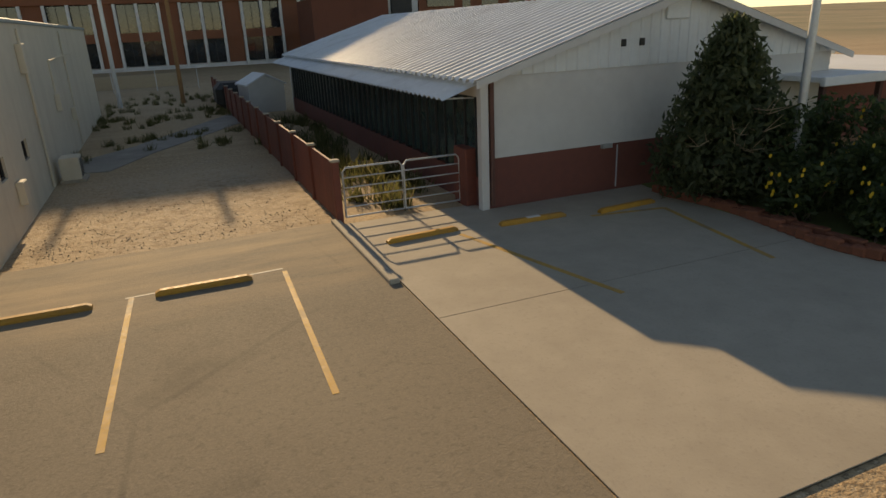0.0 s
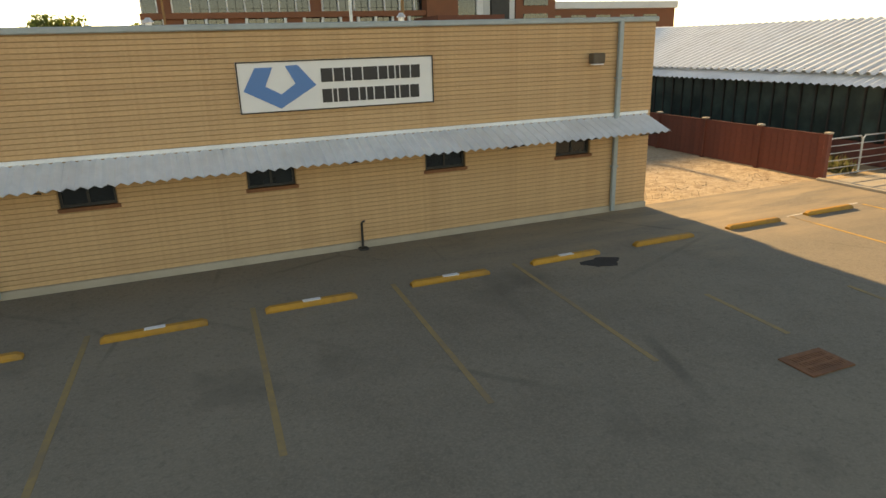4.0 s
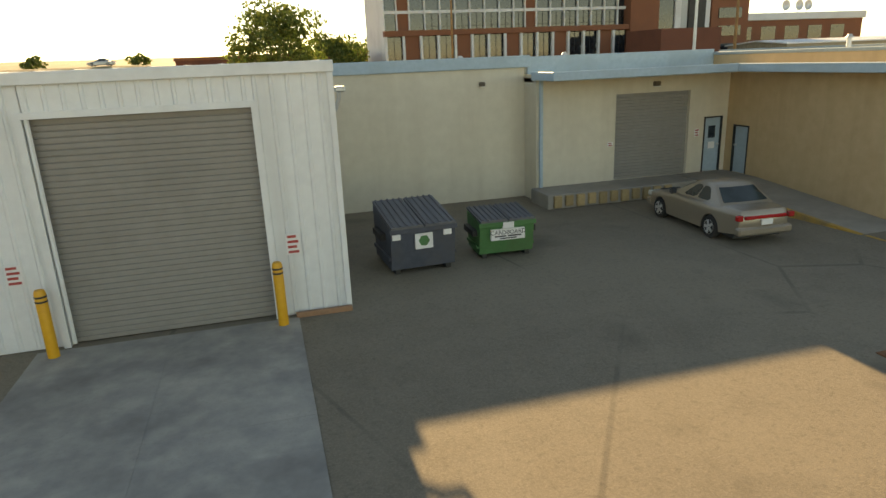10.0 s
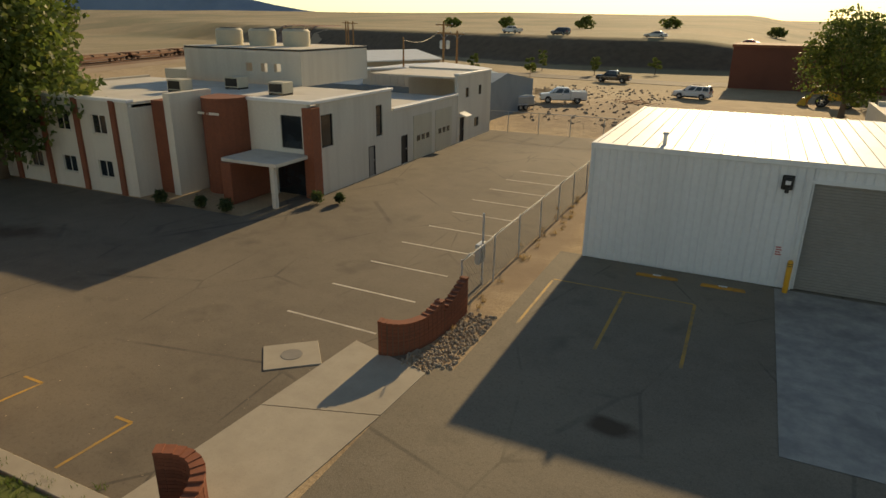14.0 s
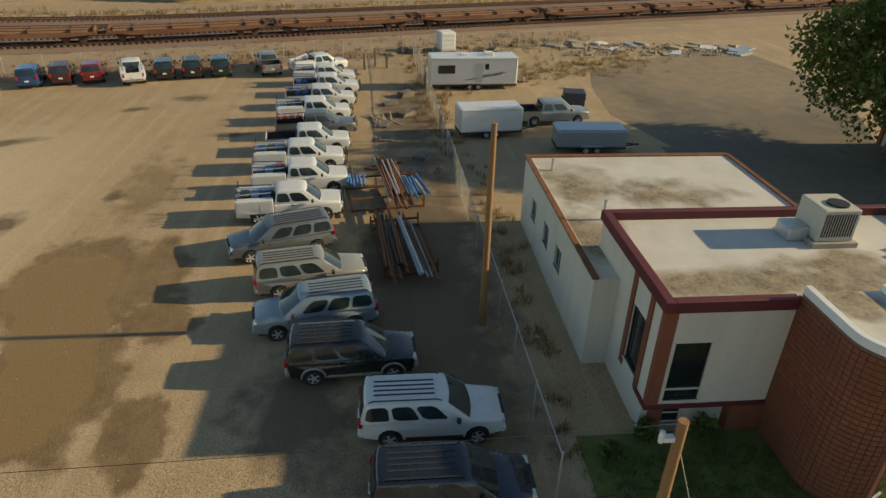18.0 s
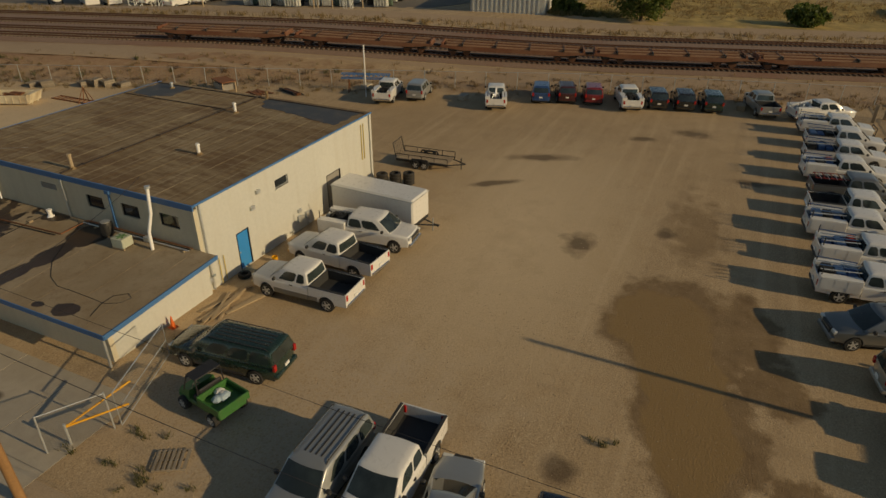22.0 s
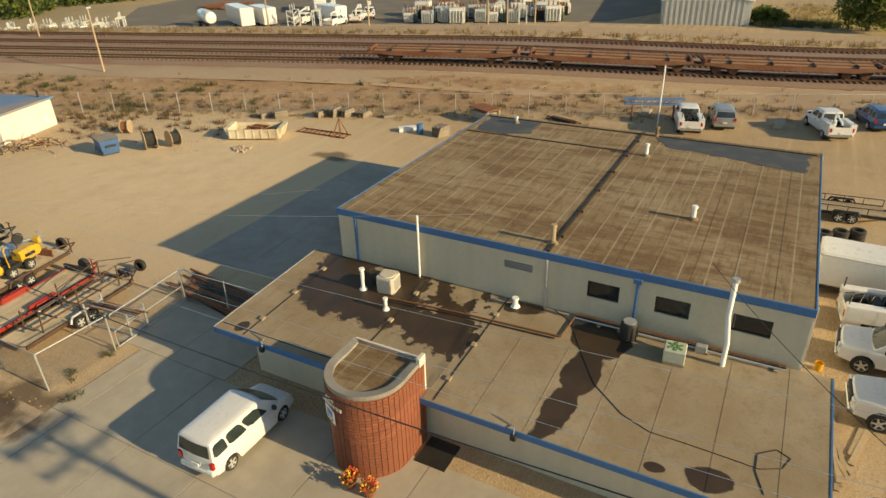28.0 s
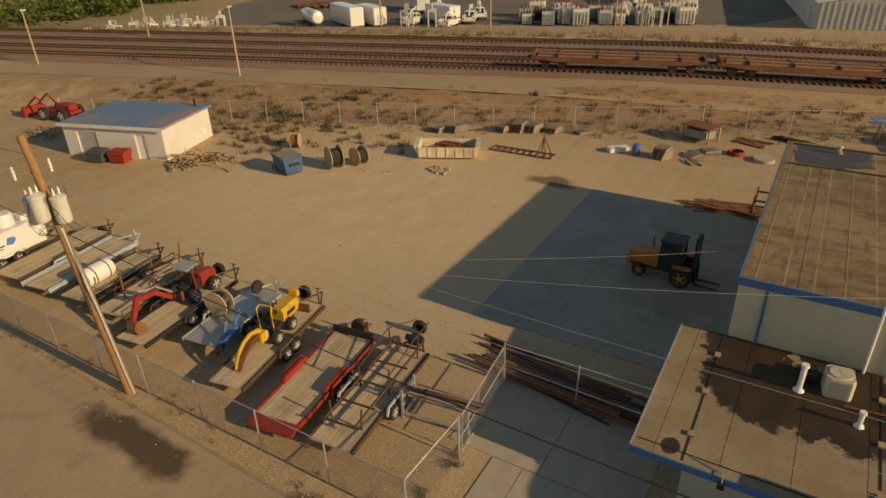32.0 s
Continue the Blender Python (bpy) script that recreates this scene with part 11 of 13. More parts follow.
gm = thing("gas_meter", "grey gas meter with pipes against wall", "meter", pose(-71.5, -63.5, 0))
part("pipe", Geo().tube([(-0.3, 0, 0), (-0.3, 0, 0.8), (0.0, 0, 0.9), (0.3, 0, 0.8), (0.3, 0, 0)], 0.03, 6), GALV, gm)
part("meter_body", Geo().lathe([(0.05, -0.12), (0.16, -0.1), (0.16, 0.1), (0.05, 0.12)], (0, 0, 0.72), "y", 14), GALV, gm)
part("regulator", Geo().lathe([(0.04, 0), (0.12, 0.02), (0.12, 0.06), (0.04, 0.08)], (-0.3, 0.05, 0.85), "z", 12), PIPE_BLUE, gm)
pallet(-62.0, -56.7, 0, 30)
# green utility cart
GREEN = surf("utility_green", (0.035, 0.13, 0.03), (0.05, 0.17, 0.045), 8, 1, 0.5, 0, 0.05, (0.10, 0.11, 0.05), 0.5)
uc = thing("utility_cart", "green utility cart with dump bed and black roll cage", "utility cart", pose(-64.9, -57.3, 0, 0, 0, -100))
part("body", Geo().box(-1.3, -0.65, 0.4, 1.35, 0.65, 0.62, 0.05), GREEN, uc)
part("hood", Geo().loft([[(0.6, -0.65, 0.6), (1.4, -0.6, 0.6), (1.4, 0.6, 0.6), (0.6, 0.65, 0.6)], [(0.6, -0.6, 1.0), (1.25, -0.5, 0.85), (1.25, 0.5, 0.85), (0.6, 0.6, 1.0)]]), GREEN, uc)
part("bed_floor", Geo().box(-1.4, -0.72, 0.72, -0.1, 0.72, 0.77), GREEN, uc)
for s in (-1, 1):
    part("bed_side", Geo().box(-1.4, s * 0.72 - 0.03, 0.72, -0.1, s * 0.72 + 0.03, 1.05), GREEN, uc)
part("tailgate", Geo().box(-1.43, -0.72, 0.72, -1.37, 0.72, 1.05), GREEN, uc)
part("bed_front", Geo().box(-0.13, -0.72, 0.72, -0.07, 0.72, 1.1), GREEN, uc)
part("seat", Geo().box(0.0, -0.55, 0.62, 0.5, 0.55, 0.82, 0.05).box(-0.04, -0.55, 0.8, 0.1, 0.55, 1.25, 0.05), BLACK, uc)
for s in (-1, 1):
    part("roll_cage", Geo().tube([(-0.05, s * 0.62, 0.7), (0.0, s * 0.58, 1.8), (0.55, s * 0.58, 1.8), (0.9, s * 0.62, 0.95)], 0.03, 6), BLACK, uc)
part("cage_roof", Geo().box(-0.05, -0.6, 1.79, 0.6, 0.6, 1.84, 0.02), BLACK, uc)
part("steering_wheel", Geo().tube([(0.55 + 0.05 * math.sin(a), 0.28 + 0.16 * math.cos(a), 1.05 + 0.15 * math.sin(a)) for a in np.linspace(0, 6.28, 14)], 0.015, 5), BLACK, uc)
wheels(uc, (-0.85, 0.95), 1.35, 0.3, 0.26)
lo = thing("tarp_bundle", "pale crumpled plastic bags in the cart bed", "bags", pose(-64.77, -56.6, 0.78))
for k in range(5):
    part("bag", Geo().lathe([(0.03, 0), (0.2, 0.03), (0.24, 0.12), (0.12, 0.22), (0.03, 0.24)], (rng.uniform(-0.35, 0.35), rng.uniform(-0.35, 0.4), 0), "z", 7), WHITE_LABEL if k % 2 else BLUE_TRIM, lo)
for j in range(4):
    for x, y in ((-87.8, -62.5), (-88.3, -61.7), (-88.75, -60.85)):
        tyre(x, y, 0.22 * j, "stacked worn black truck tyres by the shop", 0.42)
solid("yellow_bucket", Geo().lathe([(0.1, 0.0), (0.14, 0.0), (0.17, 0.36), (0.15, 0.36), (0.12, 0.03), (0.02, 0.03)], (-75.5, -62.5, 0), "z", 14), BOLLARD_Y, "small yellow plastic bucket by the wall", "bucket")
wg = thing("gas_bottle_cart", "cart with gas bottles and hoses by door", "cart", pose(-83.4, -63.2, 0))
for x, m in ((-0.15, GREEN), (0.15, RUST)):
    part("bottle", Geo().lathe([(0.1, 0.05), (0.11, 0.1), (0.11, 1.2), (0.05, 1.35), (0.03, 1.45)], (x, 0, 0), "z", 12), m, wg, smooth=True)
part("handle", Geo().tube([(-0.3, 0.1, 0), (-0.3, 0.15, 1.3), (0.3, 0.15, 1.3), (0.3, 0.1, 0)], 0.02, 5), DARK_METAL, wg)
for x, z in ((-80.2, 0.35), (-77.9, 0.45), (-78.6, 0.3)):
    solid("wall_valve", Geo().tube([(x, -63.6, 0.0), (x, -63.45, z), (x + 0.2, -63.4, z)], 0.05, 6), GALV, "short grey standpipe at the wall foot", "pipe")

# ---------------------------------------------------------------- north edge of the truck yard
rack(-87.7, -26.9, 9, 3.2, 4.2, 0.85, "rusty steel rack holding long pipes")
pipes("pipe_stack", "stack of rusty long pipes on rack", -88.0, -26.3, 8, 24, 6.4, 0.055, [RUST, RUST, DARK_METAL, GALV], 11, 0.85, 9, 2.5)
pipes("pipe_stack", "blue and grey sheets and pipes on rack", -87.2, -24.9, 10, 6, 3.0, 0.09, [STRONG_BLUE, PIPE_BLUE], 12, 0.85, 5, 3)
pipes("pipe_stack", "short blue pipes on the rack's end", -88.3, -28.5, 5, 6, 1.6, 0.08, [STRONG_BLUE, SIGN_BLUE], 15, 0.85, 6, 3)
rack(-81.2, -26.0, 8, 5.0, 2.6, 0.6, "low steel rack with rusty and blue pipes")
pipes("pipe_stack", "long rusty pipes on rack", -81.3, -26.6, 6, 16, 6.6, 0.06, [RUST, RUST, RUST, DARK_METAL], 13, 0.6, 7, 2)
pipes("pipe_stack", "long grey-blue pipes on rack", -80.6, -25.3, 9, 9, 6.2, 0.065, [PIPE_BLUE, GALV, RUST], 14, 0.6, 6, 2)
for x, y, n, t_ in ((-107.0, -26.2, 2, 10), (-104.0, -25.0, 3, 35), (-98.0, -26.8, 1, 0), (-94.3, -24.2, 2, 60), (-101.4, -27.0, 1, 80), (-109.5, -24.8, 4, 20), (-91.7, -25.0, 1, 45)):
    for j in range(n):
        pallet(x, y, 0.126 * j, t_ + 5 * j)
boards("lumber_pile", "loose lumber along the chain-link fence", -103.0, -26.9, 20, 12, 2.6, PLANK, 0.8, 81)
boards("metal_scrap", "scrap steel pieces beside pipe racks", -93.0, -26.8, 70, 9, 1.8, RUST, 0.8, 82, 0, 0.2)
for x, y, h in ((-119.7, -28.7, 1.7), (-121.2, -27.6, 1.9), (-120.4, -26.4, 1.5)):
    solid("timber_post", Geo().box(x - 0.13, y - 0.13, 0, x + 0.13, y + 0.13, h, 0.02), PLANK, "upright weathered timber post on dirt", "post")
boards("lumber_pile", "timber beams lying beside upright posts", -118.6, -30.4, 60, 8, 3.2, PLANK, 0.8, 83, 0, 0.22)
dumpster(-106.3, -10.3, 80, NAVY_BIN, "dark blue open steel bin behind trailers", 1.8, 1.5, 1.3, PLASTIC, 0)
tt = thing("tank_tote", "white plastic liquid tote in metal cage", "tank", pose(-128.4, -19.5, 0, 0, 0, 15))
part("tank", Geo().box(-0.9, -0.9, 0.15, 0.9, 0.9, 2.3, 0.12), WHITE_LABEL, tt)
for z in (0.4, 0.9, 1.4, 1.9):
    part("cage_bar", Geo().box(-0.93, -0.93, z, 0.93, 0.93, z + 0.04), GALV, tt)
part("base", Geo().box(-0.95, -0.95, 0, 0.95, 0.95, 0.15), PLANK, tt)
r = random.Random(91)
for k in range(9):
    x, y = -126.0 - r.uniform(0, 5), -26.0 + k * 1.5
    for j in range(r.randrange(1, 6)):
        pallet(x, y, 0.126 * j + ground_z(x, y), r.uniform(0, 90))
for k in range(30):
    x, y = -127.0 - r.uniform(0, 6.5) + 0.0, -8.0 + 26.0 * r.random()
    w, l, h = r.uniform(0.4, 1.2), r.uniform(0.8, 2.2), r.uniform(0.06, 0.3)
    z = ground_z(x, y)
    b = solid("sheet_panel", Geo().box(-w, -l / 2, 0, w, l / 2, h, 0.01), (WHITE_LABEL, PLANK, STONE, GALV, PLANK, SLAB)[k % 6], "stack of old panels dumped by fence", "sheets", "dumped panels")
    b.matrix_basis = pose(x, y, z, r.uniform(-4, 4), r.uniform(-4, 4), r.uniform(0, 180))
stones("rubble_pile", "pale rubble dumped along the fence", (-133, -6, -126, 16), 420, 0.06, 0.22, STONE, 92, 0.05)
for x, y, m in ((-110.5, -66.0, SLAB), (-119.0, -40.0, PLANK), (-109.8, -77.0, SLAB)):
    solid("concrete_block", Geo().box(x - 0.6, y - 0.4, 0, x + 0.6, y + 0.4, 0.5, 0.04), m, "pale block standing by the fence", "block")
solid("white_post", Geo().cyl((-107.0, -75.4, 0), (-107.0, -75.4, 5.2), 0.07), WHITE_LABEL, "slim white metal post behind parked truck", "post")
fr = thing("lattice_boom", "blue steel lattice boom on stands by fence", "frame", pose(-108.4, -76.2, 0, 0, 0, 110))
for s in (-0.25, 0.25):
    for z in (1.5, 1.95):
        part("chord", Geo().tube([(-2.6, s, z), (2.6, s, z)], 0.05, 5), SIGN_BLUE, fr)
for k in range(10):
    part("lacing", Geo().tube([(-2.6 + k * 0.52, -0.25, 1.5), (-2.08 + k * 0.52, -0.25, 1.95)], 0.03, 4).tube([(-2.6 + k * 0.52, 0.25, 1.95), (-2.08 + k * 0.52, 0.25, 1.5)], 0.03, 4), SIGN_BLUE, fr)
for k in (-1.8, 1.8):
    part("stand", Geo().tube([(k, -0.4, 0), (k, 0, 1.5), (k, 0.4, 0)], 0.05, 5), RUST, fr)
for x, y, z0, z1 in ((-98.0, -137.0, 1.3, 8.6), (-92.0, -165.0, 1.3, 7.7), (-110.0, -168.0, 1.3, 9.5)):
    lp = thing("rail_lamp_pole", "pale slim lamp pole beside the tracks", "lamp post", pose(x, y, 0))
    part("shaft", Geo().tube([(0, 0, z0 - 0.6), (0, 0, z1)], [0.12, 0.08], 8), PLANK, lp)
    part("lamp_head", Geo().box(-0.4, -0.15, z1 - 0.1, 0.25, 0.15, z1 + 0.1, 0.03), GALV, lp)

# ---------------------------------------------------------------- railway
BALLAST = surf("rail_ballast", (0.20, 0.13, 0.095), (0.30, 0.205, 0.15), 7.0, 0.12, 0.95, 0, 0.5, (0.22, 0.10, 0.065), 0.8)
SLEEPER = surf("old_sleepers", (0.13, 0.095, 0.07), (0.19, 0.145, 0.11), 6.0, 0.5, 0.9, 0, 0.2)
RAIL_STEEL = surf("rail_steel", (0.13, 0.06, 0.035), (0.20, 0.10, 0.06), 8.0, 1.0, 0.55, 0.5, 0.1)
HAUL_ROAD = surf("dirt_track", (0.36, 0.255, 0.16), (0.43, 0.31, 0.20), 3.0, 0.1, 0.95, 0, 0.3, (0.29, 0.20, 0.125), 0.6)


def rail_at(s, off, up=0.0):
    p = RAIL_0 + RAIL_D * s + RAIL_N * off
    return Vector((p.x, p.y, ground_z(p.x, p.y) + up))


S0, S1, DS = -190.0, 290.0, 8.0
STEPS = [S0 + DS * k for k in range(int((S1 - S0) / DS) + 1)]


def strip(prof):
    """A long strip beside the rails: prof gives (offset, height) pairs."""
    g = Geo()
    return g.loft([[rail_at(s, o, z) for o, z in prof] for s in STEPS], False, False)


setting("ballast_bed", strip([(-2.6, 0.02), (-1.6, 0.3), (17.6, 0.3), (18.6, 0.02)]), BALLAST, "reddish brown crushed stone railway bed")
setting("haul_road", strip([(-9.0, 0.02), (-8.6, 0.06), (-3.6, 0.06), (-3.2, 0.02)]), HAUL_ROAD, "pale dirt service road beside the tracks")
setting("far_service_road", strip([(24.0, 0.03), (24.4, 0.07), (29.0, 0.07), (29.4, 0.03)]), HAUL_ROAD, "pale dirt road beyond the tracks")
for off in (0.0, 4.4, 9.8, 15.8):
    tk = thing("railway_track", "rusty railway track on brown ballast with dark sleepers", "railway track", None, "railway tracks", "structure")
    for s in (-0.72, 0.72):
        part("rail", Geo().loft([[rail_at(q, off + s - 0.04, 0.42), rail_at(q, off + s + 0.04, 0.42), rail_at(q, off + s + 0.04, 0.60), rail_at(q, off + s - 0.04, 0.60)] for q in STEPS]), RAIL_STEEL, tk)
    g = Geo()
    for k in range(int(330 / 0.62)):
        s = -190 + 0.62 * k
        a, b = rail_at(s, off - 1.3, 0.25), rail_at(s, off + 1.3, 0.25)
        w, up = RAIL_D * 0.12, Vector((0, 0, 0.17))
        g.add([a - w, a + w, b + w, b - w, a - w + up, a + w + up, b + w + up, b - w + up], [(4, 5, 6, 7), (0, 1, 5, 4), (1, 2, 6, 5), (2, 3, 7, 6), (3, 0, 4, 7)])
    tagged(part("sleepers", g, SLEEPER, tk), "", "", "", "stuff")
RAIL_TURN = math.degrees(math.atan2(RAIL_D.y, RAIL_D.x))
WAGON = surf("rusty_wagon", (0.14, 0.052, 0.027), (0.21, 0.085, 0.045), 5.0, 0.4, 0.8, 0.1, 0.2, (0.27, 0.15, 0.09), 0.6)
wg = thing("flat_wagon", "rusty low flat railway wagon loaded with steel rails", "rail wagon", None, "wagons of the train")
part("deck", Geo().box(-8.6, -1.3, 1.05, 8.6, 1.3, 1.22), WAGON, wg)
for s in (-1, 1):
    part("side_sill", Geo().prism([(-8.6, 1.05), (-6.0, 0.75), (6.0, 0.75), (8.6, 1.05), (8.6, 1.2), (-8.6, 1.2)], s * 1.3, s * 1.42, "y"), WAGON, wg)
    bg = part("bogie_frame", Geo().box(s * 6.3 - 1.4, -1.05, 0.55, s * 6.3 + 1.4, 1.05, 0.85, 0.05), DARK_METAL, wg)
    for x in (-0.85, 0.85):
        for y in (-0.75, 0.75):
            part("wheel", Geo().lathe([(0.1, -0.06), (0.44, -0.06), (0.44, 0.06), (0.1, 0.06)], (s * 6.3 + x, y, 0.44), "y", 14), RAIL_STEEL, bg)
    part("coupler", Geo().box(s * 8.6, -0.15, 0.85, s * 9.1, 0.15, 1.1), DARK_METAL, wg)
    part("end_stop", Geo().box(s * 8.3, -1.3, 1.2, s * 8.5, 1.3, 1.55, 0.02), WAGON, wg)
load_a, load_b = Geo(), Geo()
r = random.Random(5)
for k in range(9):
    y = -1.1 + k * 0.27
    (load_a if k % 2 else load_b).box(-8.2 + r.uniform(-0.3, 0.6), y - 0.06, 1.22, 8.2 - r.uniform(-0.3, 0.6), y + 0.06, 1.36 + 0.08 * (k % 3))
part("rail_load", load_a, WAGON, wg, "long rusty steel rails")
part("rail_load", load_b, surf("pale_rail_steel", (0.30, 0.17, 0.10), (0.40, 0.25, 0.15), 5, 0.4, 0.7), wg, "long pale steel rails")
for k in range(4):
    part("stake", Geo().box(-6 + 4 * k, -1.4, 1.2, -5.85 + 4 * k, 1.4, 1.5), DARK_METAL, wg)


def on_rail(s, off):
    a, b = rail_at(s - 6, off, 0.60), rail_at(s + 6, off, 0.60)
    m = Matrix.Translation((a + b) / 2)
    return m @ (b - a).to_track_quat("X", "Z").to_matrix().to_4x4()


wg.matrix_basis = on_rail(-45.6, 0)
for k in range(1, 13):
    copy_thing(wg, on_rail(-45.6 + 18.2 * k, 0))
# orange locomotive far up the line
LOCO = surf("loco_orange", (0.50, 0.13, 0.02), (0.58, 0.17, 0.03), 4.0, 0.3, 0.55, 0, 0.05, (0.32, 0.10, 0.03), 0.5)
lc = thing("locomotive", "orange diesel locomotive with black roof and trucks", "locomotive", pose(-199.0, 51.0, ground_z(-199, 51), 0, 0, 98))
part("hood", Geo().box(-8.6, -1.2, 1.6, 5.4, 1.2, 3.8, 0.12), LOCO, lc)
part("cab", Geo().box(5.4, -1.5, 1.6, 8.0, 1.5, 4.3, 0.15), LOCO, lc)
part("nose", Geo().box(8.0, -1.0, 1.6, 9.6, 1.0, 3.0, 0.15), LOCO, lc)
part("roof_gear", Geo().box(-8.2, -1.0, 3.8, 5.0, 1.0, 4.1, 0.05).box(-7.5, -1.5, 3.4, -4.0, 1.5, 4.2, 0.1).cyl((0, 0, 4.1), (0, 0, 4.5), 0.6), DARK_METAL, lc)
part("frame", Geo().box(-9.8, -1.5, 1.3, 9.8, 1.5, 1.6), DARK_METAL, lc)
part("fuel_tank", Geo().box(-2.6, -1.3, 0.5, 2.6, 1.3, 1.3, 0.15), GALV, lc)
for s in (-1, 1):
    part("hood_stripe", Geo().box(-8.4, s * 1.2, 1.75, 5.2, s * 1.21, 1.95), YEL_ITEM, lc)
    part("cab_window", Geo().box(6.0, s * 1.5, 3.1, 7.4, s * 1.51, 3.9), GLASS, lc)
    part("truck_frame", Geo().box(s * 6.3 - 2.4, -1.3, 0.5, s * 6.3 + 2.4, 1.3, 1.1, 0.08), DARK_METAL, lc)
    for x in (-1.8, 0, 1.8):
        part("wheelset", Geo().lathe([(0.1, -1.1), (0.5, -1.1), (0.5, 1.1), (0.1, 1.1)], (s * 6.3 + x, 0, 0.5), "y", 14), RAIL_STEEL, lc)
    part("handrail", Geo().tube([(-9.5, s * 1.45, 2.6), (5.3, s * 1.45, 2.6)], 0.04, 5), GALV, lc)


# ---------------------------------------------------------------- far sheds
def far_shed(x, y, turn, L, W, H, ridge, wall, roof, label, doors=3):
    b = thing("warehouse", label, "building", pose(x, y, ground_z(x, y) - 0.3, 0, 0, turn), "distant sheds")
    for s in (-1, 1):
        part("long_wall", Geo().box(-L / 2, s * W / 2 - 0.1, 0, L / 2, s * W / 2 + 0.1, H), wall, b)
        part("end_wall", Geo().prism([(-W / 2 + 0.1, 0), (W / 2 - 0.1, 0), (W / 2 - 0.1, H), (0, ridge), (-W / 2 + 0.1, H)], s * L / 2 - 0.1, s * L / 2 + 0.1, "x"), wall, b)
        part("roof_slope", Geo().prism([(s * (W / 2 + 0.4), H - 0.1), (s * (W / 2 + 0.4), H + 0.08), (0, ridge + 0.18), (0, ridge)], -L / 2 - 0.3, L / 2 + 0.3, "x"), roof, b)
        for k in range(doors):
            xx = -L / 2 + (k + 0.6) * L / (doors + 0.2)
            part("door", Geo().box(xx - 1.3, s * (W / 2 + 0.1), 0, xx + 1.3, s * (W / 2 + 0.14), min(3.2, H - 0.6)), GALV, b)
    for s in (-1, 1):
        clad = Geo()
        for k in range(int(W / 0.8)):
            y0 = -W / 2 + 0.4 + k * 0.8
            clad.box(s * (L / 2 + 0.1), y0 - 0.12, 0, s * (L / 2 + 0.18), y0 + 0.12, H)
        part("ribbed_cladding", clad, wall, b)
    return b


GREY_STEEL = surf("grey_ribbed_steel", (0.44, 0.45, 0.43), (0.52, 0.53, 0.50), 4, 0.4, 0.55, 0.1, 0.05, (0.36, 0.35, 0.32), 0.5, streak=True)
TAN_STEEL = surf("tan_steel", (0.36, 0.29, 0.19), (0.42, 0.34, 0.23), 4, 0.4, 0.7, 0, 0.05, (0.30, 0.24, 0.16), 0.5)
TEAL = surf("teal_steel", (0.24, 0.34, 0.34), (0.29, 0.40, 0.40), 4, 0.4, 0.6, 0.1, 0.05)
far_shed(-179.0, -83.0, 11, 38, 12.6, 4.4, 5.5, GREY_STEEL, WHITE_METAL, "grey ribbed steel shed with white gable roof")
far_shed(-191.0, 6.0, 97, 24, 16, 5.0, 6.0, TAN_STEEL, WHITE_METAL, "tan steel warehouse beyond the railway")
far_shed(-232.0, 62.0, 97, 40, 18, 6.0, 7.5, TEAL, TEAL, "teal steel warehouse beyond the railway")
far_shed(-225.0, 14.0, 97, 22, 16, 5.0, 6.2, WHITE_METAL, WHITE_METAL, "white steel warehouse beyond the railway")
far_shed(-108.5, 72.0, 62, 24, 14, 4.2, 5.2, TAN_STEEL, WHITE_METAL, "tan steel shed behind the cream office", 2)
far_shed(-93.5, 63.0, 62, 22, 13, 3.0, 3.7, OFF_WHITE, BLUE_TRIM, "low building with blue-grey metal roof", 2)
far_shed(-84.0, 49.5, 90, 9, 10, 5.0, 5.3, OFF_WHITE, WHITE_ROOF, "cream flat-roofed hall behind the office", 1)
p = utility_pole(-86.0, 58.0, 9.5, "wooden pole with crossarms and transformers behind offices", 0.16, (0, 0), ((9.1, 1.1, 0.15), (8.2, 0.9, 0.15)))
for s in (-0.4, 0.4):
    part("transformer", Geo().lathe([(0.05, 6.4), (0.24, 6.45), (0.24, 7.3), (0.05, 7.4)], (s, 0.35, 0), "z", 12), GALV, p)
utility_pole(-84.5, 45.5, 8.0, "slim wooden pole behind the cream office", 0.12)
wire((-86.0, 58.0, 9.0), (-84.5, 45.5, 7.8), 0.9)
for x, y, h in ((-139, 120, 9), (-143, 124, 9), (-147, 129, 9), (-96, 84, 8)):
    utility_pole(x, y, h, "dark timber pole in the distance", 0.2, (0, 0), ((h - 0.5, 1.2, 0.15),))

# ---------------------------------------------------------------- substation store yard
YARD = surf("store_yard_asphalt", (0.13, 0.115, 0.095), (0.18, 0.155, 0.125), 4, 0.15, 0.9, 0, 0.3, (0.24, 0.19, 0.13), 0.7)
zy = ground_z(-170, -130) + 0.02
setting("pavement_store_yard", Geo().prism([(-128, -176), (-146, -126), (-158, -97), (-215, -70), (-262, -140), (-205, -205), (-150, -196)], -0.5, max(0.05, zy), "z"), YARD, "dark asphalt storage yard beyond the railway")
XF = [surf("transformer_grey", (0.42, 0.44, 0.43), (0.50, 0.52, 0.50), 5, 0.7, 0.5), surf("transformer_green", (0.10, 0.15, 0.11), (0.13, 0.19, 0.14), 5, 0.7, 0.5), surf("transformer_pale", (0.62, 0.62, 0.57), (0.68, 0.68, 0.63), 5, 0.7, 0.5), DARK_METAL]


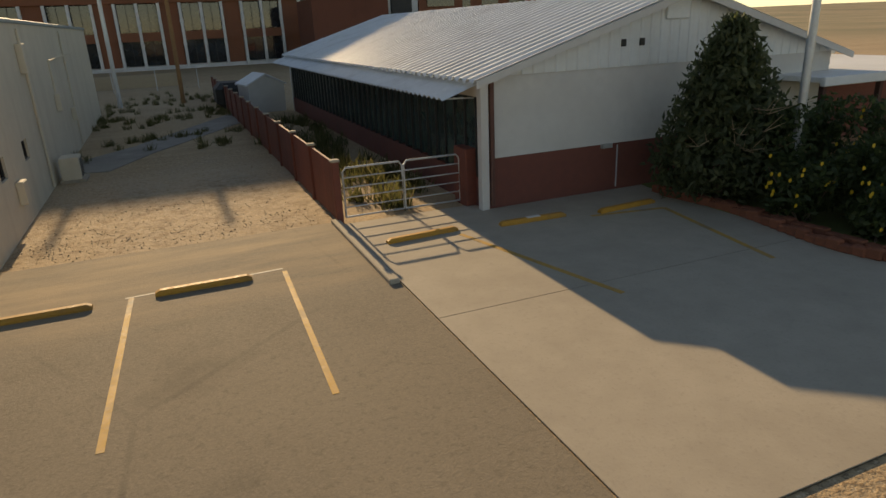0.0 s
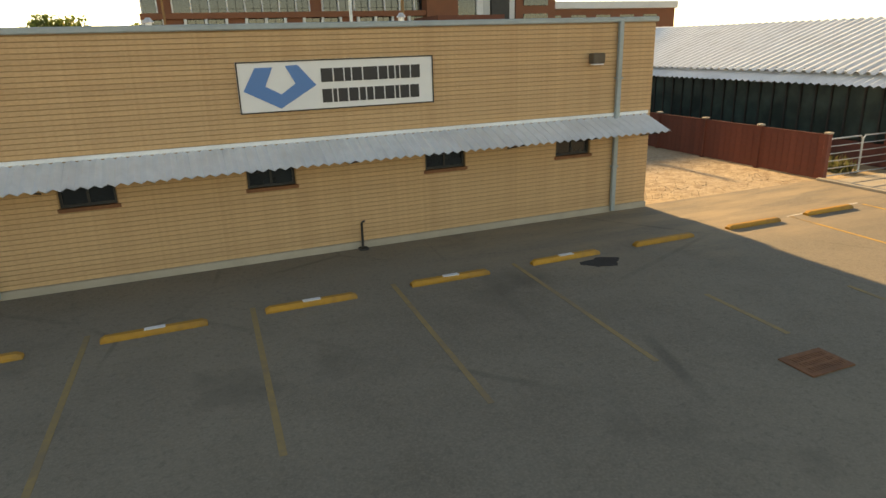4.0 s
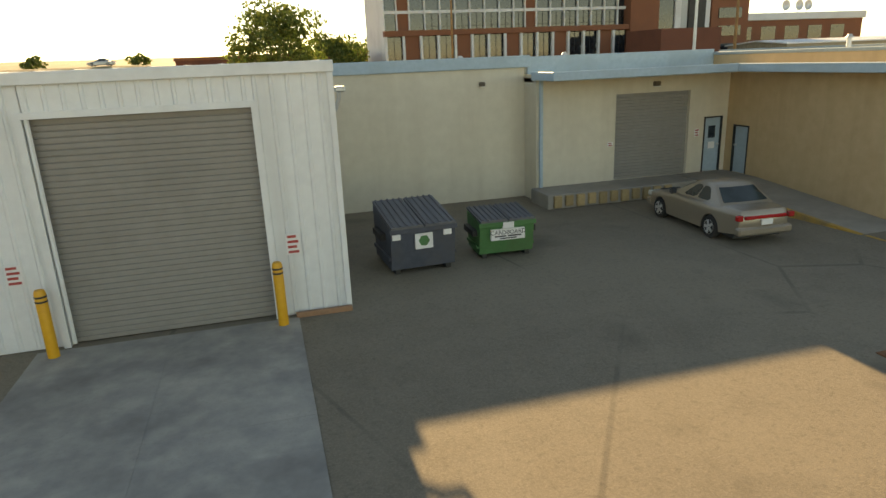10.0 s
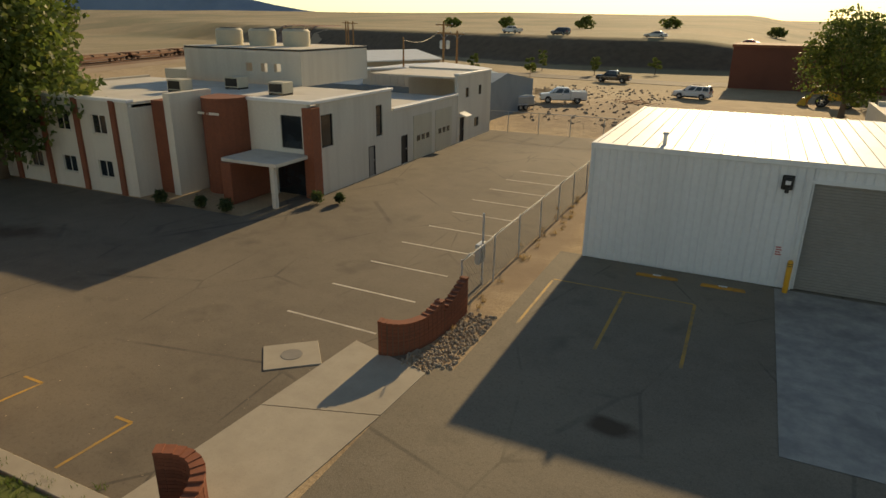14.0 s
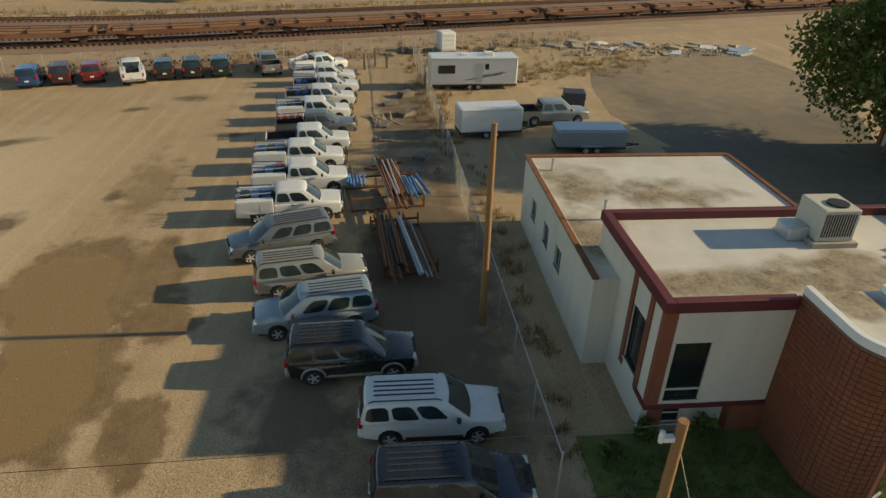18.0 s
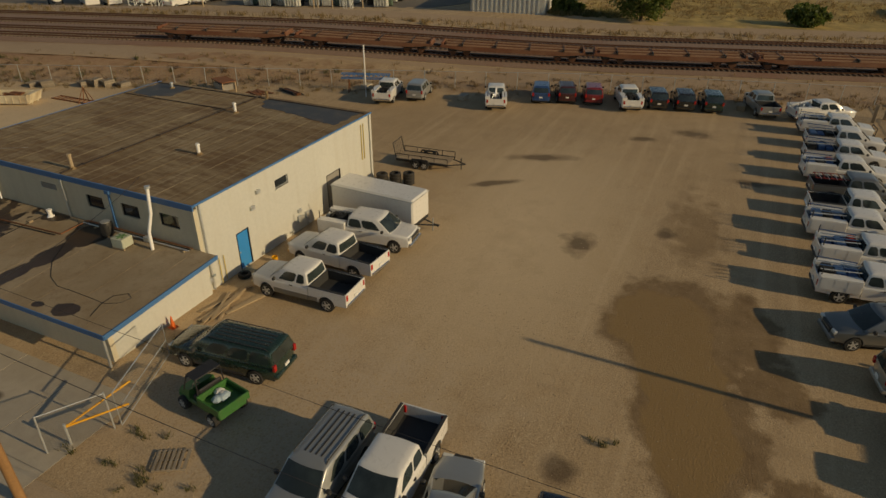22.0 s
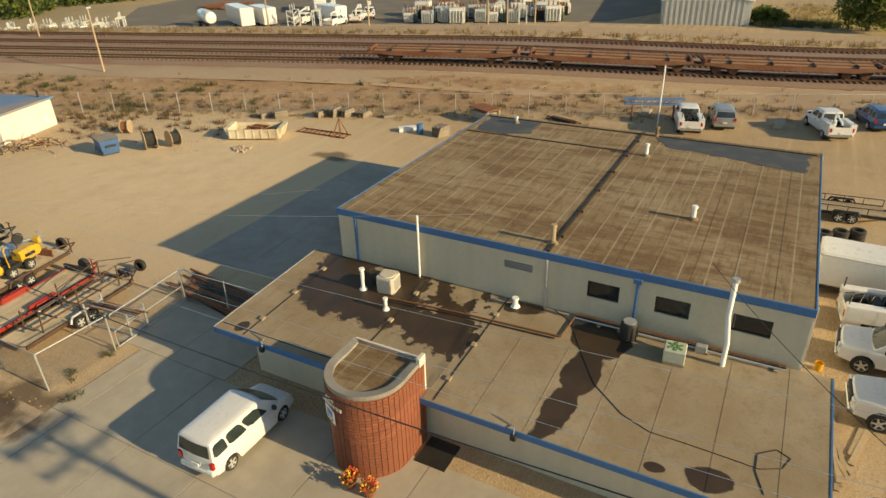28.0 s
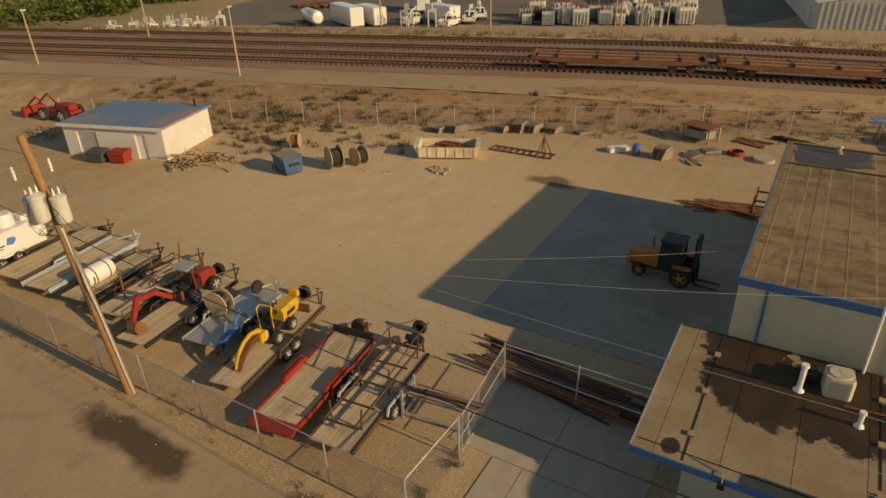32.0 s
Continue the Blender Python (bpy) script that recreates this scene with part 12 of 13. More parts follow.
def transformer(w, h, mat):
    t = thing("power_transformer", "grey cooling-finned power transformer standing in yard", "transformer", None, "stored transformers")
    part("tank", Geo().box(-w / 2, -w * 0.35, 0.1, w / 2, w * 0.35, h, 0.05), mat, t)
    for s in (-1, 1):
        fin = Geo()
        for k in range(5):
            xx = -w * 0.4 + k * w * 0.2
            fin.box(xx - 0.06, s * w * 0.35, 0.3, xx + 0.06, s * w * 0.55, h * 0.85)
        part("radiator", fin, mat, t)
    top = Geo()
    for k in (-0.3, 0, 0.3):
        top.lathe([(0.06, 0), (0.12, 0.1), (0.07, 0.2), (0.12, 0.3), (0.07, 0.4), (0.1, 0.5), (0.03, 0.75)], (k * w, 0, h), "z", 8)
    part("bushing_row", top, RUST, t)
    part("base", Geo().box(-w * 0.55, -w * 0.4, 0, w * 0.55, w * 0.4, 0.12), DARK_METAL, t)
    return t


kinds = [transformer(2.0, 2.2, XF[0]), transformer(1.6, 1.7, XF[2]), transformer(1.5, 1.5, XF[3]), transformer(2.6, 2.6, XF[2]), transformer(1.4, 1.4, XF[1])]
r = random.Random(17)
for k in range(64):
    a = r.random()
    x, y = -148.5 - 12.5 * a + r.gauss(0, 0.6), -127.0 + 26.0 * a + r.gauss(0, 0.6)
    back = (k % 4) * 3.2 + r.uniform(0, 1.2)
    x, y = x - 0.9 * back, y - 0.25 * back
    m = pose(x, y, zy, 0, 0, 112 + r.gauss(0, 3))
    kd = kinds[(k * 3 + k // 4) % 5]
    if kd.location.length < 1:
        kd.matrix_basis = m
    else:
        copy_thing(kd, m)
# switch frames and masts
for x, y, h in ((-140, -128, 9), (-148, -110.5, 11), (-150, -108, 11), (-156, -105.5, 10), (-152, -112.5, 9), (-134, -144, 10), (-160, -118, 10), (-172, -128, 10)):
    utility_pole(x, y, h, "tall grey mast standing in the store yard", 0.14, (0, 0), ((h - 1, 1.0, 0.15),), PLANK)


def lattice_frame(x, y, turn, h=4.0):
    t = thing("switch_frame", "white steel lattice switch frame in yard", "steel frame", pose(x, y, zy, 0, 0, turn), "stored steel frames")
    for sx in (-1, 1):
        for sy in (-0.6, 0.6):
            part("leg", Geo().box(sx - 0.06, sy - 0.06, 0, sx + 0.06, sy + 0.06, h), XF[2], t)
        part("cross_bar", Geo().box(sx - 0.05, -0.6, h - 0.2, sx + 0.05, 0.6, h), XF[2], t)
    lace, top = Geo(), Geo()
    for k in range(4):
        lace.tube([(-1, -0.6, k * h / 4), (1, -0.6, (k + 1) * h / 4)], 0.05, 4).tube([(-1, 0.6, (k + 1) * h / 4), (1, 0.6, k * h / 4)], 0.05, 4)
    part("lattice", lace, XF[2], t)
    for k in (-0.7, 0, 0.7):
        top.lathe([(0.05, 0), (0.11, 0.1), (0.06, 0.2), (0.11, 0.3), (0.06, 0.4), (0.1, 0.5), (0.04, 0.9)], (k, 0, h), "z", 7)
    part("insulator_row", top, XF[0], t)


for x, y, a in ((-152.5, -106.3, 20), (-157.5, -112.5, 25), (-137.5, -141.5, 10), (-138.8, -137.6, 30), (-161.5, -104.5, 15), (-165, -112, 15)):
    lattice_frame(x, y, a, 3.2)
for k in range(16):
    a = k / 15
    lattice_frame(-112.5 - 16 * a + r.gauss(0, 1.0), -184.0 + 9.5 * a - r.uniform(0, 5), r.uniform(0, 90), r.uniform(0.8, 1.8))
# trailers and trucks of the yard
for x, y, L, h, a, lab in ((-137.5, -153.5, 9.0, 3.4, 60, "long white box trailer in the store yard"), (-139.5, -150.0, 7.0, 3.2, 62, "white box trailer beside another"), (-146, -140, 6.5, 3.0, 70, "white utility box trailer in yard"), (-158, -152, 8, 3.2, 40, "white box trailer at the yard's middle"), (-182, -118, 8, 3.2, 30, "white box trailer far in the yard"), (-190, -130, 9, 3.2, 30, "white box trailer far in the yard")):
    box_trailer(x, y, a, PAINT["white"], lab, L, 2.4, h).location.z = zy
tn = thing("tank_trailer", "white round tank trailer in the store yard", "trailer", pose(-134.6, -158.6, zy, 0, 0, 60))
part("tank", Geo().lathe([(0.1, -3.2), (0.9, -3.0), (1.1, -2.6), (1.1, 2.6), (0.9, 3.0), (0.1, 3.2)], (0, 0, 1.8), "x", 18), PAINT["white"], tn, smooth=True)
part("frame", Geo().box(-3.2, -0.6, 0.5, 3.6, 0.6, 0.75), TRIM, tn)
wheels(tn, (-2.0, -0.9), 2.2, 0.45, 0.25)
for k in range(6):
    x, y = -142.0 - 5.0 * (k % 3) - r.uniform(0, 2), -136.0 - 6.0 * (k // 3) - r.uniform(0, 3)
    v = pickup("white", "white bucket truck parked in the store yard", bed="service")
    park(v, x, y, 200 + r.gauss(0, 8)).location.z = zy
    part("lift_boom", Geo().tube([(-1.6, 0, 1.2), (-1.4, 0, 2.2), (1.6, 0.1, 2.5)], 0.14, 6), XF[2], v)
    part("bucket", Geo().box(1.5, -0.35, 2.0, 2.1, 0.35, 2.7, 0.05), XF[2], v)
for k in range(2):
    v = sedan(("white", "silver", "red", "navy", "champagne")[k % 5], "parked car far off in the store yard")
    park(v, -196 - 3 * (k // 5) * 5, -140 + 4.0 * (k % 5), 110).location.z = zy
boards("steel_stack", "rusty red steel sections stacked in far yard", -158, -176, 30, 40, 9.0, RUST, 5.0, 14, zy, 0.8)

# ---------------------------------------------------------------- background tower and podium
WHITE_GRID = surf("white_concrete_grid", (0.62, 0.61, 0.58), (0.70, 0.69, 0.66), 3, 0.3, 0.7, 0, 0.05, (0.5, 0.48, 0.44), 0.5)
TOWER_BRICK = surf("orange_brick_panels", (0.20, 0.072, 0.036), (0.26, 0.098, 0.05), 10, 0.4, 0.85, 0, 0.1, (0.28, 0.10, 0.045), 0.5)
tw = thing("office_tower", "white gridded office tower with dark windows and brick panels", "building")
TX0, TX1, TY = -26.6, 13.0, 97.5
part("core", Geo().box(TX0 + 0.3, TY + 0.5, 0, TX1, TY + 16, 28.5), GLASS, tw)
part("side_wall", Geo().box(TX0, TY + 0.5, 0, TX0 + 0.28, TY + 16, 28.8), WHITE_GRID, tw)
bays, pitch, x = [], 0, TX0
while x < TX1 - 1.0:
    w = 1.9 if (len(bays) % 9) in (0, 1) else 2.35
    bays.append((x, min(x + w, TX1)))
    x += w
for f in range(11):
    z = 0.6 + f * 2.85
    part("floor_band", Geo().box(TX0 - 0.05, TY - 0.05, z - 0.42, TX1, TY + 0.5, z + 0.0), WHITE_GRID, tw)
    for i, (a, b) in enumerate(bays):
        if f == 10:
            continue
        if i in (1, 10) or (f < 2 and i in (0, 3)):
            part("brick_panel", Geo().box(a + 0.1, TY + 0.3, z, b - 0.1, TY + 0.45, z + 2.43), TOWER_BRICK, tw)
        else:
            wn_ = part("window", Geo().box(a + 0.12, TY + 0.34, z + 0.02, b - 0.12, TY + 0.42, z + 2.4), GLASS, tw)
            if f == 3 and i > 2:
                part("mullion", Geo().box((a + b) / 2 - 0.03, TY + 0.28, z, (a + b) / 2 + 0.03, TY + 0.34, z + 2.42).box(a + 0.12, TY + 0.28, z + 0.55, b - 0.12, TY + 0.34, z + 0.6), DARK_METAL, wn_)
for a, b in bays:
    part("pier", Geo().box(a - 0.09, TY - 0.12, 0, a + 0.09, TY + 0.5, 28.8), WHITE_GRID, tw)
part("brick_shaft", Geo().box(13.05, TY - 1.5, 0, 18.2, TY + 10, 29.5), TOWER_BRICK, tw)
for k, (a, b, h, m) in enumerate(((18.3, 21.6, 24.5, GLASS), (21.7, 22.8, 25, WHITE_GRID), (22.9, 24.2, 25, GREY_STEEL), (24.3, 27.5, 24, DARK_METAL), (27.6, 28.6, 25, WHITE_GRID), (28.7, 36, 23, TOWER_BRICK))):
    part("tower_strip", Geo().box(a, TY - 0.5 - 0.3 * (k % 2), 0, b, TY + 9, h), m, tw)
for f in range(8):
    part("strip_window", Geo().box(30, TY - 1.0, 1.2 + 2.85 * f, 34.5, TY - 0.8, 2.8 + 2.85 * f), GLASS, tw)
pd = thing("brick_podium", "two-storey brick building with white columns and dark windows", "building")
PY = 96.5
part("cornice", Geo().box(-26.9, PY - 0.3, 8.4, 13.0, TY - 0.1, 9.2, 0.05), TOWER_BRICK, pd)
part("floor_band", Geo().box(-26.9, PY - 0.25, 3.7, 13.0, TY - 0.1, 4.8), TOWER_BRICK, pd)
part("base_band", Geo().box(-26.9, PY - 0.1, 0, 13.0, TY - 0.1, 0.5), WHITE_GRID, pd)
k, x = 0, -26.7
while x < 12.0:
    part("column", Geo().box(x - 0.18, PY - 0.35, 0, x + 0.18, PY + 0.2, 8.4), WHITE_GRID, pd)
    if k % 3 == 1:
        for z0, z1 in ((0.5, 3.7), (4.8, 8.4)):
            part("brick_bay", Geo().box(x + 0.18, PY + 0.1, z0, x + 2.4, PY + 0.6, z1), TOWER_BRICK, pd)
    else:
        for z0, z1 in ((0.6, 3.7), (4.9, 8.3)):
            wn_ = part("window", Geo().box(x + 0.3, PY + 0.35, z0, x + 2.4, PY + 0.5, z1), GLASS, pd)
            part("mullion", Geo().box(x + 1.3, PY + 0.28, z0, x + 1.36, PY + 0.35, z1), DARK_METAL, wn_)
    k, x = k + 1, x + 2.64
DARK_BRICK = surf("dark_brick", (0.15, 0.05, 0.03), (0.20, 0.07, 0.04), 8, 0.4, 0.85)
part("dark_wing", Geo().box(8.7, 81.0, 0, 18.4, 90.0, 7.8), DARK_BRICK, pd)
part("west_wing", Geo().box(-56, 100, 0, -29, 112, 6.2), DARK_BRICK, pd, "low dark red brick wing")
part("wing_parapet", Geo().box(-56.2, 99.8, 6.2, -28.8, 112.2, 6.6), TOWER_BRICK, pd)
far_shed(39.0, 84.0, 0, 24, 12, 5.5, 5.9, TAN_STEEL, WHITE_ROOF, "beige flat-roofed building along a street", 3)
bb = thing("brick_block", "brick building with white roof edge and dishes", "building", pose(44, 104, 0))
part("wall", Geo().box(-16, -6, 0, 18, 8, 9.2), TOWER_BRICK, bb)
part("roof_edge", Geo().box(-16.4, -6.4, 9.2, 18.4, 8.4, 10.4, 0.1), WHITE_GRID, bb)
for k in range(6):
    part("window", Geo().box(-14 + 5 * k, -6.05, 6.0, -11 + 5 * k, -5.98, 8.2), GLASS, bb)
for x in (6, 9, 11):
    part("satellite_dish", Geo().lathe([(0.05, 0.0), (0.5, -0.1), (0.9, -0.35), (0.92, -0.37), (0.5, -0.06), (0.05, 0.05)], (x, 0, 12.0), "y", 14).cyl((x, 0, 10.4), (x, 0, 12), 0.06), GALV, bb)
far_shed(90, 130, 10, 40, 16, 5, 6, WHITE_METAL, WHITE_METAL, "pale steel warehouse with white roof far off", 3)
for x, y, h in ((-24, 72, 13), (-12.0, 45.8, 11.4), (-8.2, 45.8, 11.4)):
    utility_pole(x, y, h, "tall dark pole before the brick building", 0.14, (0, 0), (), GALV if x == -12.0 else POLE_WOOD)
setting("low_wall", Geo().box(-22, 63.5, 0, -8, 63.9, 1.1), TAN_STEEL, "low pale wall at the back lane")
link_fence([(-26, 58.5), (-6.5, 58.5)], 1.8, "grey chain-link fence across the back lane", 3.0, 0.2)

# ---------------------------------------------------------------- north lots and the embankment road
setting("road_north", Geo().prism([(-110, 104), (-60, 98), (-30, 122), (-28, 128), (-62, 106), (-112, 112)], -0.1, 0.06, "z"), LOT_WEST, "pale asphalt access road below the embankment")
for v, x, y, hd, z in ((pickup("black", "dark pickup on the access road"), -73.8, 99.0, 175, 0.06), (pickup("white", "white service truck on the dirt lot", bed="service"), -73.6, 67.0, 200, 0.0), (suv("white", "white van beside the steel building"), -59.5, 80.5, 170, 0.0),
                       (sedan("silver", "silver car on the embankment road"), -74, 143.5, 172, 6.35), (suv("navy", "dark suv on the embankment road"), -97, 147.5, 160, 6.35), (sedan("red", "dark car on the embankment road"), -55, 143.0, 176, 4.6), (pickup("white", "white pickup on the embankment road"), -112, 154.5, 158, 6.35)):
    park(v, x, y, hd).location.z = max(z, ground_z(x, y) + 0.02)
box_trailer(-76.5, 58.0, 60, PAINT["pale"], "pale blue equipment trailer on dirt lot", 3.6, 1.9, 1.6)
ld = thing("wheel_loader", "yellow wheel loader beyond the white building", "loader", pose(-43.0, 80.0, 0, 0, 0, 170))
part("body", Geo().box(-2.4, -0.9, 0.9, 0.6, 0.9, 2.0, 0.1), YEL_ITEM, ld)
part("cab", Geo().box(-0.6, -0.7, 2.0, 0.7, 0.7, 3.2, 0.08), CAR_GLASS, ld)
part("cab_roof", Geo().box(-0.7, -0.8, 3.2, 0.8, 0.8, 3.35, 0.04), YEL_ITEM, ld)
part("lift_arm", Geo().tube([(0.6, 0, 1.8), (2.4, 0, 1.6), (3.0, 0, 0.6)], 0.2, 6), YEL_ITEM, ld)
part("bucket", Geo().prism([(2.9, 0.1), (3.9, 0.1), (3.4, 1.0), (2.9, 1.1)], -1.2, 1.2, "y"), YEL_ITEM, ld)
wheels(ld, (-1.6, 1.2), 1.9, 0.7, 0.5)
boards("lumber_pile", "scrap timber and debris on the dirt lot", -79, 78, 20, 22, 3.5, PLANK, 3.0, 101)
boards("lumber_pile", "debris heap beside the trucks", -66, 72, 70, 18, 3.0, RUST, 3.0, 102)
stones("rubble_pile", "rubble scattered over the dirt lot", (-82, 50, -62, 90), 400, 0.06, 0.25, STONE, 103)

# ---------------------------------------------------------------- plants
def leaf_material(name, a, b, c):
    n = Nodes(name)
    isl = n.node("NewGeometry").outputs["Random Per Island"]
    col = n.mix(n.ramp(isl, 0.0, 0.7), a, b)
    col = n.mix(n.ramp(isl, 0.72, 1.0, 0.0, 0.8), col, c)
    n.put(n.bsdf.inputs["Base Color"], col)
    n.bsdf.inputs["Roughness"].default_value = 0.55
    tr = n.node("BsdfTranslucent", Color=col)
    mx = n.t.nodes.new("ShaderNodeMixShader")
    mx.inputs[0].default_value = 0.5
    n.t.links.new(n.bsdf.outputs[0], mx.inputs[1])
    n.t.links.new(tr.outputs[0], mx.inputs[2])
    n.t.links.new(mx.outputs[0], n.t.nodes["Material Output"].inputs["Surface"])
    return n.mat


LEAF = leaf_material("tree_leaves", (0.075, 0.11, 0.024), (0.13, 0.175, 0.038), (0.26, 0.26, 0.065))
JUNIPER = leaf_material("juniper_needles", (0.062, 0.080, 0.034), (0.105, 0.128, 0.056), (0.17, 0.18, 0.08))
BUSH = leaf_material("bush_leaves", (0.045, 0.066, 0.021), (0.075, 0.108, 0.036), (0.12, 0.145, 0.05))
WEED = leaf_material("weeds", (0.10, 0.105, 0.034), (0.155, 0.15, 0.055), (0.25, 0.20, 0.09))
BRUSH = leaf_material("dead_brush", (0.16, 0.095, 0.05), (0.215, 0.135, 0.07), (0.12, 0.085, 0.04))
DRY = leaf_material("dry_grass", (0.27, 0.185, 0.085), (0.37, 0.265, 0.13), (0.20, 0.165, 0.07))
GRASS = leaf_material("lawn_blades", (0.085, 0.135, 0.026), (0.14, 0.20, 0.042), (0.21, 0.22, 0.07))
FLOWER = flat_paint("yellow_petals", (0.72, 0.46, 0.02), 0.6)


def leaf_mesh(name, blobs, size, seed, mat, shell=0.55, long=1.0, up=0.0):
    """Many single leaves filling rough balls: blobs hold (x, y, z, rx, ry, rz, count)."""
    r = np.random.default_rng(seed)
    V, F = [], []
    for x, y, z, rx, ry, rz, n in blobs:
        d = r.normal(size=(n, 3))
        d /= np.linalg.norm(d, axis=1)[:, None]
        q = shell + (1 - shell) * r.random(n) ** 0.6
        lump = 1 + 0.22 * np.sin(d[:, 0] * 5 + x) * np.sin(d[:, 1] * 6 + y) + 0.14 * np.sin(d[:, 2] * 9 + z)
        p = np.array([x, y, z]) + d * (q * lump)[:, None] * np.array([rx, ry, rz])
        a = r.normal(size=(n, 3)) + np.array([0, 0, up])
        a /= np.linalg.norm(a, axis=1)[:, None]
        b = np.cross(a, r.normal(size=(n, 3)))
        b /= np.linalg.norm(b, axis=1)[:, None] + 1e-6
        s = size * (0.6 + 0.8 * r.random(n))[:, None]
        a, b = a * s * long, b * s * 0.6
        k = sum(len(v) for v in V)
        V.append(np.stack([p - a, p + b, p + a, p - b], 1).reshape(-1, 3))
        F.append(k + np.arange(n * 4).reshape(-1, 4))
    V, F = np.concatenate(V), np.concatenate(F)
    me = bpy.data.meshes.new(name)
    me.from_pydata(V.tolist(), [], F.tolist())
    me.materials.append(mat)
    return me


def tree(x, y, h, spread, label, seed, leaf=0.16, n=9000, mat=None, base=1.6, trunk=0.35, z0=0.0, blobs=26, flat=1.0):
    r = random.Random(seed)
    t = thing("tree", label, "tree", pose(x, y, z0))
    part("trunk", Geo().tube([(0, 0, -0.2), (0.05, 0.02, base * 0.6), (0.0, 0.1, base * 1.4), (0.1, 0.0, h * 0.55)], [trunk * 1.35, trunk, trunk * 0.8, trunk * 0.3], 10), BARK, t, smooth=True)
    bl = []
    for k in range(blobs):
        f = (k + 0.5) / blobs
        z = base + (h - base) * (0.08 + 0.84 * f)
        w = spread * math.sin(math.pi * min(0.97, 0.18 + 0.74 * f)) ** 0.7
        a = k * 2.4 + r.uniform(-0.4, 0.4)
        q = w * r.uniform(0.35, 0.82)
        s = spread * r.uniform(0.24, 0.40)
        c = (q * math.cos(a), q * math.sin(a), z + r.uniform(-0.4, 0.4))
        bl.append((*c, s, s, s * 0.75 * flat, n // blobs))
        if k % 2 == 0 and n >= 5000:
            m = (c[0] * 0.45, c[1] * 0.45, base + (c[2] - base) * 0.45)
            part("limb", Geo().tube([(0, 0, base * 0.8 + 0.3 * (k % 5) * base / 3), m, c], [trunk * 0.45, trunk * 0.25, 0.02], 6), BARK, t)
    part("crown", leaf_mesh("crown", bl, leaf, seed, mat or LEAF), mat or LEAF, t)
    return t


tree(-94.0, 10.2, 13.4, 7.6, "tall leafy green cottonwood tree beside the office", 3, 0.21, 24000, None, 2.2, 0.42, 0, 44)
tree(-43.0, 70.0, 11.0, 5.6, "round green tree behind the steel building", 4, 0.20, 9000, None, 2.0, 0.3)
tree(-35.5, 88.0, 8.6, 5.0, "broad green tree beside the tower", 5, 0.20, 9000, None, 1.5, 0.3)
tree(-26.0, 148.0, 9.5, 7.5, "dark green tree below the hill road", 6, 0.28, 5000)
tree(-20.0, 132.0, 10.0, 8.0, "dark green tree beside the tower's far side", 7, 0.28, 5000)
tree(-164.0, -57.5, 7.5, 5.0, "dark green tree in the dry field", 8, 0.24, 6000, None, 1.2, 0.3, 0.0)
for k, (x, y, h) in enumerate(((-88.0, 97.5, 3.6), (-92.0, 117.5, 4.2), (-80, 112, 3.2), (-104, 110, 3.4), (-70, 120, 3.0))):
    tree(x, y, h, 1.3, "slim young tree on the bare verge", 20 + k, 0.14, 900, None, 0.9, 0.07, 0, 9)
for k, (x, y, h, s) in enumerate(((-206, 9, 5.5, 4.5), (-214, 36, 7, 5), (-219, 50, 6.5, 5), (-223, 28, 7, 6), (-171, -33, 2.6, 3.4), (-168, -71, 2.0, 3.2))):
    tree(x, y, h, s, "dusty green tree beyond the railway", 40 + k, 0.3, 2600, None, 0.6, 0.2, ground_z(x, y), 14)
r = random.Random(77)
for k in range(7):
    x, y = -180 + 33 * k + r.uniform(-6, 6), 196 + r.uniform(0, 60) + max(0, -90 - (-180 + 17 * k)) * 0.45
    tree(x, y, r.uniform(3, 6), r.uniform(3, 5), "distant dark tree on the hill", 60 + k, 0.5, 700, None, 0.5, 0.2, ground_z(x, y), 9)
# thick green growth beyond the south end of the railway
bl = []
for k in range(230):
    f = r.random()
    x, y = -98 - 120 * f + r.gauss(0, 5), -200 - 12 * math.sin(3 * f) - abs(r.gauss(0, 16)) + 30 * max(0, f - 0.45)
    s = r.uniform(1.6, 4.2)
    bl.append((x, y, s * 0.55, s, s, s * r.uniform(0.6, 1.0), 110))
tagged(part("hedge", leaf_mesh("hedge", bl, 0.42, 9, LEAF), LEAF), "dense green hedge and trees beyond the tracks", "bushes", "", "stuff")
# juniper before the house wall
jn = thing("juniper", "dark conical juniper with bare twigs", "tree", pose(2.5, 10.4, 0))
part("trunk", Geo().tube([(0, 0, 0), (0.05, 0, 1.2), (0, 0.05, 3.4)], [0.12, 0.09, 0.02], 8), BARK, jn)
bl = []
for k in range(60):
    f = k / 59
    w = 1.75 * (1 - f) ** 0.8 * (0.65 + 0.35 * min(1, f * 6)) + 0.12
    a = k * 2.4
    bl.append((w * 0.62 * math.cos(a), w * 0.62 * math.sin(a), 0.35 + 3.5 * f, 0.24 + w * 0.32, 0.24 + w * 0.32, 0.42, 230))
part("crown", leaf_mesh("crown", bl, 0.06, 12, JUNIPER, 0.4, 1.6, 0.8), JUNIPER, jn)
for k in range(16):
    a = r.uniform(3.4, 5.6)
    z = r.uniform(1.3, 2.3)
    b = Vector((1.2 * math.cos(a), 1.2 * math.sin(a), z))
    e = b + Vector((0.55 * math.cos(a), 0.55 * math.sin(a), r.uniform(-0.1, 0.4)))
    part("bare_twig", Geo().tube([b * 0.5 + Vector((0, 0, z * 0.5)), b, e], [0.02, 0.012, 0.004], 4), PLANK, jn)
    part("bare_twig", Geo().tube([b, b + (e - b) * 0.6 + Vector((r.uniform(-0.2, 0.2), 0, 0.25))], [0.01, 0.003], 4), PLANK, jn)
